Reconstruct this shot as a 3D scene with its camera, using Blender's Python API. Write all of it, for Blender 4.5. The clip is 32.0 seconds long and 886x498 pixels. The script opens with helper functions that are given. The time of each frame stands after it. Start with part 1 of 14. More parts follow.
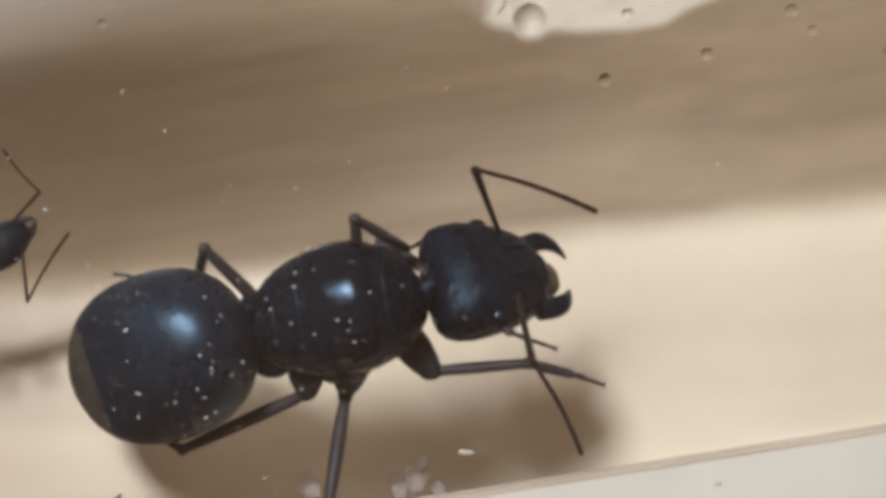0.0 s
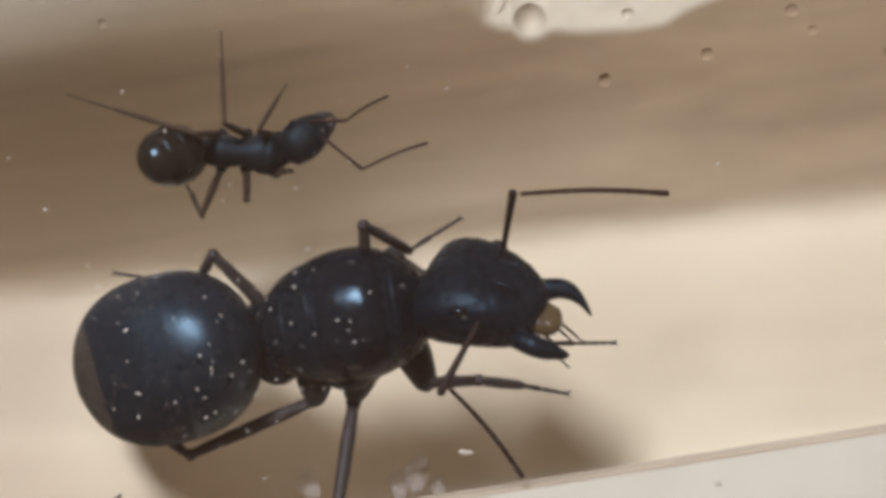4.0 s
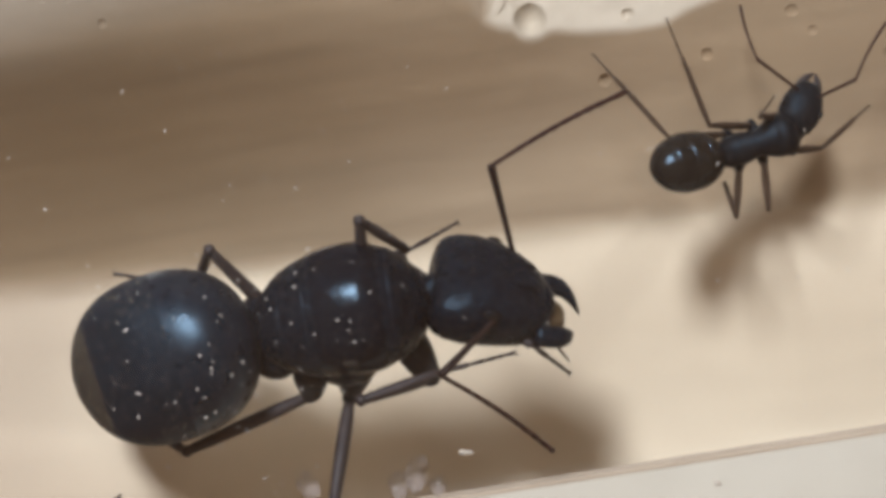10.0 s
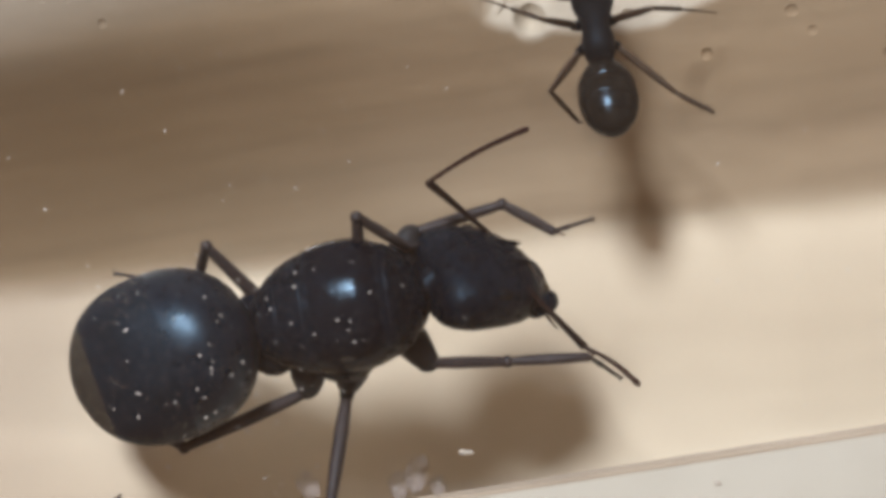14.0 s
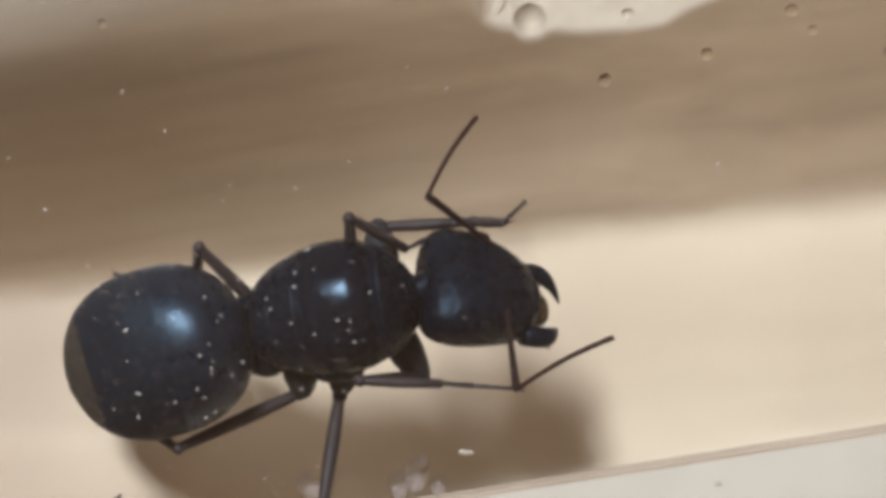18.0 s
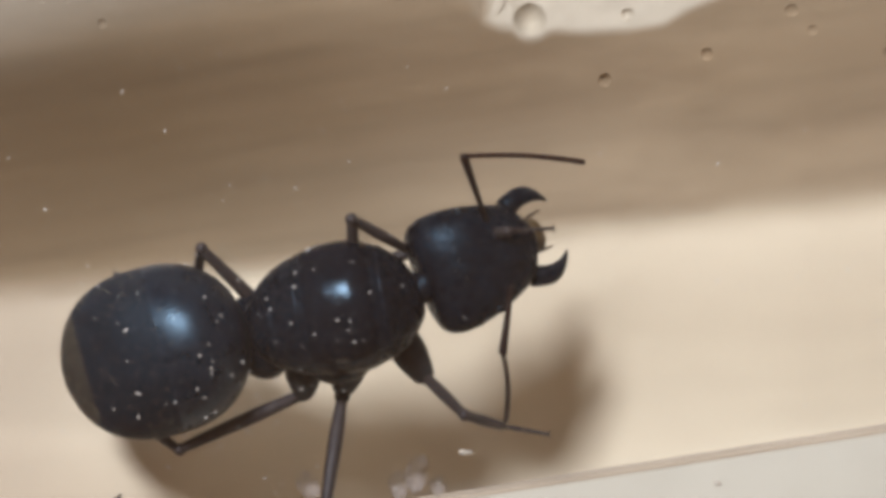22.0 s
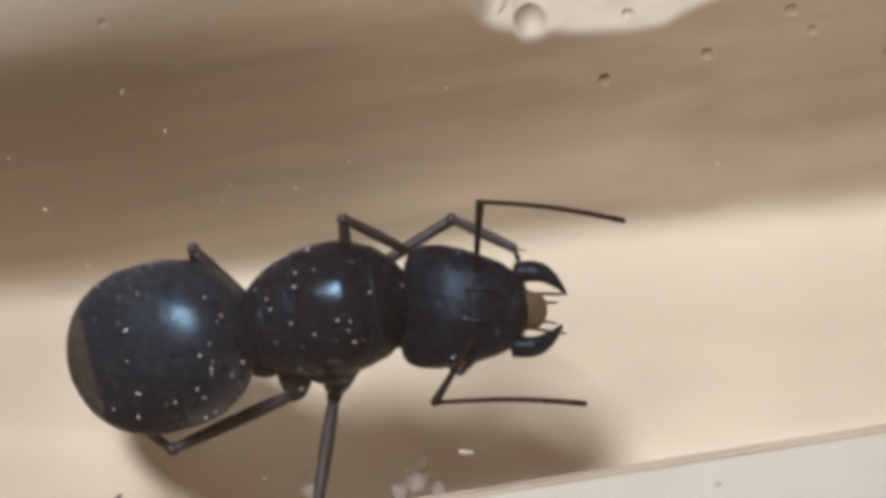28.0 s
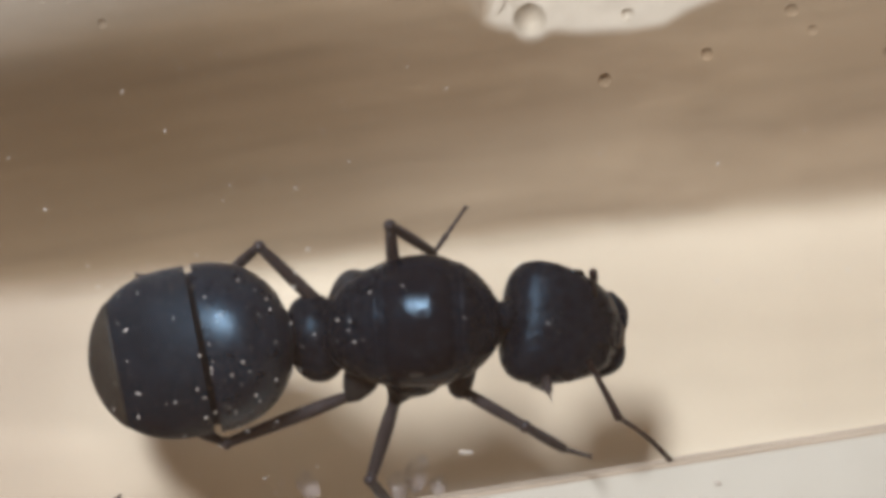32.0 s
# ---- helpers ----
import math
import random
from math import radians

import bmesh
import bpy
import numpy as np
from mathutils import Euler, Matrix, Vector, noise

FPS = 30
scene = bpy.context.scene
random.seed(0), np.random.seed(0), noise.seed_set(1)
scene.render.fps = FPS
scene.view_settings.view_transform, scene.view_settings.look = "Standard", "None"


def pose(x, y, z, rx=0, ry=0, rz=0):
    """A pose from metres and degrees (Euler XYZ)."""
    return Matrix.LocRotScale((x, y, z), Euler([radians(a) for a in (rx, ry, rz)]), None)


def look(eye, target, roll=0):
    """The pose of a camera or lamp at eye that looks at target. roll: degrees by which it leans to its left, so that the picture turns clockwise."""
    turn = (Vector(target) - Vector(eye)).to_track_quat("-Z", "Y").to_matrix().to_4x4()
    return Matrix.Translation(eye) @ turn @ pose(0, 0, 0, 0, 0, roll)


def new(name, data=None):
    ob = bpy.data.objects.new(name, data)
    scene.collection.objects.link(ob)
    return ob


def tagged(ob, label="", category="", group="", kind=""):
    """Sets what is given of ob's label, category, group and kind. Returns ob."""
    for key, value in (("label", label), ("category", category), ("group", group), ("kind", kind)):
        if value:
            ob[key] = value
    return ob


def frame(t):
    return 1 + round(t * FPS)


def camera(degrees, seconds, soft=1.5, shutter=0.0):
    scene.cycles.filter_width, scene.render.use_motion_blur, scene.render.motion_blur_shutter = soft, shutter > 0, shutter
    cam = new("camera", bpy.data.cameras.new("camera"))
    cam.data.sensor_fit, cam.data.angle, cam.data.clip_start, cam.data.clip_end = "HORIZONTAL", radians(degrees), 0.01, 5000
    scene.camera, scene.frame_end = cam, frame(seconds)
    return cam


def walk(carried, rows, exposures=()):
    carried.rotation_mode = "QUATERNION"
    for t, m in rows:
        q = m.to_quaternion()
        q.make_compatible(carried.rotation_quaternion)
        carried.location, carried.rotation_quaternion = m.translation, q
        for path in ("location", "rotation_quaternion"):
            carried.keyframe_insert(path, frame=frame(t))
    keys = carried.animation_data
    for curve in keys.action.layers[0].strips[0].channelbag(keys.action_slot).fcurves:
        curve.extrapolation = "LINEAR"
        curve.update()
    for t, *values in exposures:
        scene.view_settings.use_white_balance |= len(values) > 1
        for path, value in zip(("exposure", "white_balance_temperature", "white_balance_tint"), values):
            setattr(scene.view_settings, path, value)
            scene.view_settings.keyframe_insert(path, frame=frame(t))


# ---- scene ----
# Ants between two clear sheets, 26 mm of them in view, looked at from 70 mm above. Under the lower sheet lies a plaster trough.
MM = 0.001
cam = camera(21.15, 32.0, soft=4.4)
walk(cam, [(0.0, pose(0, 0, 0.070)), (32.0, pose(0, 0, 0.070))], exposures=[(0.0, 0.0), (32.0, 0.0)])

# ---- light: one lamp of the room, an added cool side lamp, an even orange ambient ----
world = bpy.data.worlds.new("room_light")
scene.world = world
world.use_nodes = True
world.node_tree.nodes["Background"].inputs[0].default_value = (1.0, 0.47, 0.16, 1)
world.node_tree.nodes["Background"].inputs[1].default_value = 0.23
sun = new("key_lamp", bpy.data.lights.new("key_lamp", "SUN"))
sun.data.energy, sun.data.angle, sun.data.color = 3.85, radians(10.0), (0.965, 0.985, 1.03)
sun.matrix_world = look((-0.068, 0.140, 0.26), (0, 0, 0))
# cool lamp added low in the east, for a bluish rim on the ants
side_lamp = new("cool_side_lamp", bpy.data.lights.new("cool_side_lamp", "AREA"))
side_lamp.data.shape, side_lamp.data.size, side_lamp.data.size_y, side_lamp.data.energy, side_lamp.data.color = "RECTANGLE", 0.15, 0.13, 0.030, (0.70, 0.85, 1.0)
side_lamp.matrix_world = look((0.178, 0.061, 0.098), (0, 0, 0))


# ---- materials ----
def material(name, rough=0.5, **more):
    m = bpy.data.materials.new(name)
    m.use_nodes = True
    nt = m.node_tree
    b = nt.nodes["Principled BSDF"]
    b.inputs["Roughness"].default_value = rough
    for k, v in more.items():
        b.inputs[k.replace("_", " ")].default_value = v
    return m, nt, b


def noisy(nt, scale, detail=4.0, stretch=(1, 1, 1), rough=0.55, turn=0.0):
    tc = nt.nodes.new("ShaderNodeTexCoord")
    mp = nt.nodes.new("ShaderNodeMapping")
    mp.vector_type = "TEXTURE"
    mp.inputs["Scale"].default_value = [1 / k for k in stretch]
    mp.inputs["Rotation"].default_value = (0, 0, turn)
    n = nt.nodes.new("ShaderNodeTexNoise")
    n.inputs["Scale"].default_value, n.inputs["Detail"].default_value, n.inputs["Roughness"].default_value = scale, detail, rough
    nt.links.new(tc.outputs["Object"], mp.inputs[0])
    nt.links.new(mp.outputs[0], n.inputs["Vector"])
    return n.outputs["Fac"]


def ramp(nt, fac, stops):
    r = nt.nodes.new("ShaderNodeValToRGB")
    el = r.color_ramp.elements
    while len(el) < len(stops):
        el.new(0.5)
    for e, (p, c) in zip(el, stops):
        e.position, e.color = p, (*c, 1)
    nt.links.new(fac, r.inputs[0])
    return r.outputs[0]


def mixed(nt, a, b, fac, mode="MIX"):
    n = nt.nodes.new("ShaderNodeMix")
    n.data_type, n.blend_type = "RGBA", mode
    if isinstance(fac, float):
        n.inputs[0].default_value = fac
    else:
        nt.links.new(fac, n.inputs[0])
    for sock, v in ((n.inputs[6], a), (n.inputs[7], b)):
        if isinstance(v, tuple):
            sock.default_value = (*v, 1)
        else:
            nt.links.new(v, sock)
    return n.outputs[2]


def bumped(nt, b, fac, strength, dist):
    n = nt.nodes.new("ShaderNodeBump")
    n.inputs["Strength"].default_value, n.inputs["Distance"].default_value = strength, dist
    nt.links.new(fac, n.inputs["Height"])
    nt.links.new(n.outputs[0], b.inputs["Normal"])


def plaster(name, dark, light, streak, tan=None, chip=None):
    """Fine plaster with streaks along the trough. tan: the wall's brown, stain and part of its shade in one colour,
    which fades out over its foot.
    chip: the bare plaster of the chipped shelf, where the mesh's "bare" share is high."""
    m, nt, b = material(name, 0.82, Specular_IOR_Level=0.2)
    big = ramp(nt, noisy(nt, 90, 3, (0.3, 1.5, 1), 0.5, 0.06), [(0.3, dark), (0.7, light)])
    if tan:
        # shade put into the bed's base colour darkens it towards the west end
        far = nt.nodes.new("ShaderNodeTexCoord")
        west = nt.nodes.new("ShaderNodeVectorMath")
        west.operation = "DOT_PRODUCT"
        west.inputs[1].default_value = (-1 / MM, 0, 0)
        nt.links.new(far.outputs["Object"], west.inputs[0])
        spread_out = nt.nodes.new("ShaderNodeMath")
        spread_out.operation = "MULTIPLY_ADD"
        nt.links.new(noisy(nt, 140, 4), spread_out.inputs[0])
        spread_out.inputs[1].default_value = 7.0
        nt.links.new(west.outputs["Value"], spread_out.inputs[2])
        bed_shade = nt.nodes.new("ShaderNodeMapRange")
        bed_shade.interpolation_type = "SMOOTHSTEP"
        bed_shade.inputs["From Min"].default_value, bed_shade.inputs["From Max"].default_value = 7.0, 17.0
        nt.links.new(spread_out.outputs[0], bed_shade.inputs["Value"])
        big = mixed(nt, big, (0.52, 0.445, 0.352), bed_shade.outputs[0])
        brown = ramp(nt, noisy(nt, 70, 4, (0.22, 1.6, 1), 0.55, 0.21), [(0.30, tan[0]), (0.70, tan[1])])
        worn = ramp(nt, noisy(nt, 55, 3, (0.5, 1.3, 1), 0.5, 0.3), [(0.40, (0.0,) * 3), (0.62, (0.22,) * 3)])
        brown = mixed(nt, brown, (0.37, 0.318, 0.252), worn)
        # the wall's west end is darkened too, with shade put into the brown
        wall_shade = nt.nodes.new("ShaderNodeMapRange")
        wall_shade.interpolation_type = "SMOOTHSTEP"
        wall_shade.inputs["From Min"].default_value, wall_shade.inputs["From Max"].default_value, wall_shade.inputs["To Max"].default_value = 2.0, 15.0, 0.72
        nt.links.new(spread_out.outputs[0], wall_shade.inputs["Value"])
        brown = mixed(nt, brown, (0.205, 0.150, 0.090), wall_shade.outputs[0])
        # brown sets in softly over the wall's foot, holding part of its shade
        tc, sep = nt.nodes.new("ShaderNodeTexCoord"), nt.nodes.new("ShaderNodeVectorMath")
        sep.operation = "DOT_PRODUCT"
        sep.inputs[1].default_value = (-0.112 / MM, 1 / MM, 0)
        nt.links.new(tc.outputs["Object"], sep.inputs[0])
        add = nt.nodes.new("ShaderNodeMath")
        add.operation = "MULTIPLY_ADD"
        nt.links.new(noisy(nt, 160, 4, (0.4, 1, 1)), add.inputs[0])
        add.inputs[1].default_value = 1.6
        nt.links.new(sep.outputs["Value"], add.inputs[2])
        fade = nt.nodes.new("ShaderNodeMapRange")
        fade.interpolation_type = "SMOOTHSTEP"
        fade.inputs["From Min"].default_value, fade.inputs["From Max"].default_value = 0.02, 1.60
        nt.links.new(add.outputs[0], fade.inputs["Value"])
        # the brown thins out to grey-beige high up at the west end
        up = nt.nodes.new("ShaderNodeVectorMath")
        up.operation = "DOT_PRODUCT"
        up.inputs[1].default_value = (-0.30 / MM, 1 / MM, 0)
        nt.links.new(tc.outputs["Object"], up.inputs[0])
        thin = nt.nodes.new("ShaderNodeMapRange")
        thin.interpolation_type = "SMOOTHSTEP"
        thin.inputs["From Min"].default_value, thin.inputs["From Max"].default_value = 8.5, 11.3
        nt.links.new(up.outputs["Value"], thin.inputs["Value"])
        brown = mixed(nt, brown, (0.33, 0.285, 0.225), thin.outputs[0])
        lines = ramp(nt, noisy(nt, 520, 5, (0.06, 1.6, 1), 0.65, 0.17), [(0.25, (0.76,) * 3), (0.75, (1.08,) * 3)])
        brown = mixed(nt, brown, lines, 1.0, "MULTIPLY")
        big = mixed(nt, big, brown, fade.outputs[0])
    if chip:
        bare = nt.nodes.new("ShaderNodeAttribute")
        bare.attribute_name = "bare"
        big = mixed(nt, big, ramp(nt, noisy(nt, 90, 3, (0.3, 1.5, 1), 0.5, 0.06), [(0.3, chip[0]), (0.7, chip[1])]), bare.outputs["Fac"])
    fine = ramp(nt, noisy(nt, 700, 4, (0.10, 1.6, 1), 0.6, 0.08), [(0.25, (1 - streak,) * 3), (0.75, (1.0,) * 3)])
    c = mixed(nt, big, fine, 1.0, "MULTIPLY")
    fleck = ramp(nt, noisy(nt, 1900, 2), [(0.70, (1.0, 1.0, 1.0)), (0.78, (1.10, 1.10, 1.10))])
    nt.links.new(mixed(nt, c, fleck, 1.0, "MULTIPLY"), b.inputs["Base Color"])
    bumped(nt, b, noisy(nt, 1200, 5, (0.4, 1, 1)), 0.2, 0.00015)
    return m


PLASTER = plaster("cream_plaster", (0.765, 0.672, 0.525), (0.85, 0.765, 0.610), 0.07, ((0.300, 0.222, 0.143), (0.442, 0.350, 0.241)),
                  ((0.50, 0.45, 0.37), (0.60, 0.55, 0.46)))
PALE = plaster("pale_plaster", (0.50, 0.45, 0.37), (0.60, 0.55, 0.46), 0.06)


def cuticle(name, base, rough, grain=9000, bump=0.35, coat=0.0, spec=0.4, tint=(0.48, 0.74, 1.0), dusty=0.30):
    m, nt, b = material(name, rough, Coat_Weight=coat, Coat_Roughness=0.18, Specular_IOR_Level=spec, Specular_Tint=(*tint, 1))
    dark = tuple(0.55 * v for v in base)
    tone = ramp(nt, noisy(nt, 1400, 4), [(0.3, dark), (0.72, base)])
    grey = ramp(nt, noisy(nt, 7500, 3, rough=0.7), [(0.58, (0.0,) * 3), (0.74, (dusty,) * 3)])
    nt.links.new(mixed(nt, tone, (0.16, 0.15, 0.15), grey), b.inputs["Base Color"])
    r = ramp(nt, noisy(nt, 2600, 3), [(0.3, (rough * 0.8,) * 3), (0.7, (min(1, rough * 1.3),) * 3)])
    nt.links.new(r, b.inputs["Roughness"])
    bumped(nt, b, noisy(nt, grain, 4, rough=0.7), bump, 0.00005)
    return m


BLACK = cuticle("black_cuticle", (0.0050, 0.0090, 0.0160), 0.27, grain=2600, bump=1.15, spec=0.16)
POLISHED = cuticle("polished_black_cuticle", (0.006, 0.009, 0.015), 0.16, grain=2600, bump=0.35, spec=0.16)
GASTER = cuticle("downy_black_cuticle", (0.0062, 0.0110, 0.0190), 0.48, grain=11000, bump=0.30, spec=0.26)
MATTE = cuticle("matte_black_cuticle", (0.007, 0.009, 0.012), 0.46, grain=6000, bump=0.5, spec=0.18)
PLATE = cuticle("glossy_plate_cuticle", (0.0060, 0.0120, 0.0225), 0.30, grain=11000, bump=0.18, spec=0.50)
SMALL_PLATE = cuticle("thin_brown_black_cuticle", (0.017, 0.015, 0.013), 0.19, grain=9000, bump=0.2, spec=0.40)
COXA = cuticle("grey_black_cuticle", (0.026, 0.024, 0.024), 0.42, dusty=0.5)
OLIVE = cuticle("thin_olive_cuticle", (0.042, 0.035, 0.025), 0.5)
LEG = cuticle("brown_black_cuticle", (0.046, 0.037, 0.036), 0.45, spec=0.35, dusty=0.4, tint=(0.75, 0.8, 0.9))
SLIM_LEG = cuticle("dark_brown_cuticle", (0.050, 0.031, 0.021), 0.48, spec=0.28, dusty=0.25, tint=(0.9, 0.8, 0.65))
ANTENNA = cuticle("red_brown_cuticle", (0.036, 0.014, 0.011), 0.48, spec=0.25, dusty=0.1, tint=(0.9, 0.8, 0.8))
SCAPE = cuticle("dark_red_brown_cuticle", (0.019, 0.0105, 0.0095), 0.48, spec=0.22, dusty=0.1, tint=(0.9, 0.8, 0.8))
EYE = cuticle("eye_cuticle", (0.010, 0.010, 0.012), 0.18)
AMBER = cuticle("amber_mouthparts", (0.105, 0.068, 0.030), 0.42, grain=2500, bump=0.8, dusty=0.3)
HAIR, nt, b = material("pale_hair", 0.5, Base_Color=(0.30, 0.24, 0.16, 1))
CRUMB = plaster("crumb_plaster", (0.42, 0.38, 0.32), (0.60, 0.56, 0.50), 0.1)
DUST, nt, b = material("white_dust", 0.9, Base_Color=(0.80, 0.76, 0.70, 1))
nt.links.new(ramp(nt, noisy(nt, 700, 2), [(0.35, (0.34, 0.34, 0.33)), (0.65, (0.66, 0.66, 0.64))]), b.inputs["Base Color"])
EDGE_STRIP, nt, b = material("brown_edge_strip", 0.7, Base_Color=(0.30, 0.22, 0.15, 1))
nt.links.new(ramp(nt, noisy(nt, 500, 4), [(0.3, (0.37, 0.31, 0.24)), (0.7, (0.46, 0.39, 0.305))]), b.inputs["Base Color"])
FRAME, nt, b = material("white_plastic", 0.6, Base_Color=(0.70, 0.69, 0.64, 1))
nt.links.new(ramp(nt, noisy(nt, 300, 4), [(0.3, (0.47, 0.455, 0.395)), (0.7, (0.54, 0.525, 0.46))]), b.inputs["Base Color"])
FILM, nt, b = material("milky_film", 0.4, Base_Color=(0.50, 0.44, 0.42, 1), Alpha=0.3)
nt.links.new(ramp(nt, noisy(nt, 900, 4), [(0.40, (0.0, 0.0, 0.0)), (0.75, (0.38, 0.38, 0.38))]), b.inputs["Alpha"])
GLASS = bpy.data.materials.new("clear_glass")
GLASS.use_nodes = True
nt = GLASS.node_tree
nt.nodes.remove(nt.nodes["Principled BSDF"])
mix, fres = nt.nodes.new("ShaderNodeMixShader"), nt.nodes.new("ShaderNodeFresnel")
fres.inputs[0].default_value = 1.45
nt.links.new(fres.outputs[0], mix.inputs[0])
nt.links.new(nt.nodes.new("ShaderNodeBsdfTransparent").outputs[0], mix.inputs[1])
gloss = nt.nodes.new("ShaderNodeBsdfGlossy")
gloss.inputs["Roughness"].default_value = 0.03
nt.links.new(gloss.outputs[0], mix.inputs[2])
nt.links.new(mix.outputs[0], nt.nodes["Material Output"].inputs[0])
# a thin, uneven veil on the dusty cover, haze added to lift the blacks
DUST_HAZE = GLASS.copy()
DUST_HAZE.name = "dusty_hazed_glass"
nt = DUST_HAZE.node_tree
out = nt.nodes["Material Output"]
clear = out.inputs[0].links[0].from_socket
veil, dull = nt.nodes.new("ShaderNodeMixShader"), nt.nodes.new("ShaderNodeBsdfDiffuse")
dull.inputs[0].default_value = (0.75, 0.76, 0.78, 1)
nt.links.new(ramp(nt, noisy(nt, 160, 4), [(0.3, (0.0015,) * 3), (0.7, (0.0055,) * 3)]), veil.inputs[0])
nt.links.new(clear, veil.inputs[1])
nt.links.new(dull.outputs[0], veil.inputs[2])
nt.links.new(veil.outputs[0], out.inputs[0])


# ---- mesh helpers ----
def mesh_of(name, bm, mat, smooth=True):
    me = bpy.data.meshes.new(name)
    bmesh.ops.recalc_face_normals(bm, faces=bm.faces)
    for f in bm.faces:
        f.smooth = smooth
    bm.to_mesh(me)
    bm.free()
    me.materials.append(mat)
    return me


def part(name, bm, mat, parent=None, label="", at=None, smooth=True):
    ob = new(name, mesh_of(name, bm, mat, smooth))
    ob.parent = parent
    if at is not None:
        ob.matrix_basis = at
    return tagged(ob, label)


def loft(sections, seg=20, power=2.0, into=None, caps=True):
    """A closed skin along x through (x, half width, height above, depth below, y, z) in millimetres."""
    bm = into or bmesh.new()
    rings = []
    for x, w, up, down, y, z in sections:
        ring = []
        for i in range(seg):
            a = 2 * math.pi * i / seg
            c, s = math.cos(a), math.sin(a)
            k = (abs(c) ** power + abs(s) ** power) ** (-1 / power)
            ring.append(bm.verts.new((x * MM, (y + w * c * k) * MM, (z + (up if s > 0 else down) * s * k) * MM)))
        rings.append(ring)
    for r, q in zip(rings, rings[1:]):
        for i in range(seg):
            bm.faces.new((r[i], r[(i + 1) % seg], q[(i + 1) % seg], q[i]))
    if caps:
        bm.faces.new(rings[0])
        bm.faces.new(rings[-1])
    return bm


def egg(x0, x1, w, up, down, z=0.0, y=0.0, n=14, blunt=0.5, power=2.0, seg=24, into=None):
    """A rounded body from x0 to x1; blunt below 1 gives fuller ends."""
    out = []
    for i in range(n + 1):
        u = -math.cos(math.pi * i / n)
        k = max(0.03, (1 - u * u)) ** blunt
        out.append(((x0 + x1) / 2 + u * (x1 - x0) / 2, w * k, up * k, down * k, y, z))
    return loft(out, seg, power, into)


def limb(length, r0, rm, r1, bow=0.0, n=9, hairs=0, seed=1, into=None, x0=0.0):
    """A leg or antenna piece along x, thick in its first half, with rounded ends and a few bristles."""
    bm = into or bmesh.new()
    rows = [(x0 - 0.5 * r0, 0.45 * r0, 0.45 * r0, 0.45 * r0, 0, 0)]
    for i in range(n + 1):
        u = i / n
        r = (r0 * (1 - u) + r1 * u) + (rm - (r0 + r1) / 2) * math.sin(math.pi * u ** 0.8)
        rows.append((x0 + length * u, r, r, r, 0, bow * math.sin(math.pi * u)))
    rows.append((x0 + length + 0.5 * r1, 0.45 * r1, 0.45 * r1, 0.45 * r1, 0, 0))
    loft(rows, 10, into=bm)
    rnd = random.Random(seed)
    for _ in range(hairs):
        u, a = rnd.uniform(0.1, 0.98), rnd.uniform(0, 2 * math.pi)
        r = (rm + r1) / 2
        p = Vector((x0 + length * u, 0.8 * r * math.cos(a), bow * math.sin(math.pi * u) + 0.8 * r * math.sin(a)))
        d = Vector((0.6, 0.7 * math.cos(a), 0.7 * math.sin(a))) * rnd.uniform(0.12, 0.22)
        spike(bm, p, d, 0.012)
    return bm


def bristles(rows, count, seed):
    """Short hairs that lean back, spread over the upper half of a body given as for loft."""
    bm, rnd = bmesh.new(), random.Random(seed)
    for _ in range(count):
        i = rnd.randrange(1, len(rows) - 1)
        (x, w, up, down, y, z), (x2, w2, up2, down2, y2, z2), u = rows[i], rows[i + 1], rnd.random()
        a = rnd.uniform(0.0, math.pi)
        p = Vector((x + (x2 - x) * u, y + 0.98 * (w + (w2 - w) * u) * math.cos(a), z + 0.98 * (up + (up2 - up) * u) * math.sin(a)))
        d = Vector((rnd.uniform(0.3, 0.9), math.cos(a), math.sin(a))).normalized() * rnd.uniform(0.12, 0.26)
        spike(bm, p, d, 0.008)
    return bm


def spike(bm, p, d, r):
    side = d.cross(Vector((0.3, 0.5, 0.8))).normalized() * r
    other = d.cross(side).normalized() * r
    vs = [bm.verts.new((p + s) * MM) for s in (side, other - side * 0.5, -other - side * 0.5)]
    tip = bm.verts.new((p + d) * MM)
    for i in range(3):
        bm.faces.new((vs[i], vs[(i + 1) % 3], tip))


def tarsus_mesh(length, r):
    """Five beads that get smaller, and a pair of claws."""
    bm = bmesh.new()
    cuts = [0, 0.42, 0.60, 0.74, 0.85, 1.0]
    for a, b2 in zip(cuts, cuts[1:]):
        k = r * (1 - 0.35 * a)
        loft([(a * length, 0.55 * k, 0.55 * k, 0.55 * k, 0, 0), ((a * 0.7 + b2 * 0.3) * length, 0.8 * k, 0.8 * k, 0.8 * k, 0, 0),
              ((a * 0.1 + b2 * 0.9) * length, k, k, k, 0, 0), (b2 * length, 0.6 * k, 0.6 * k, 0.6 * k, 0, 0)], 8, into=bm)
    for s in (-1, 1):
        spike(bm, Vector((length * 0.98, 0, 0)), Vector((0.16, 0.13 * s, -0.05)) * (r / 0.07), 0.45 * r)
    return bm


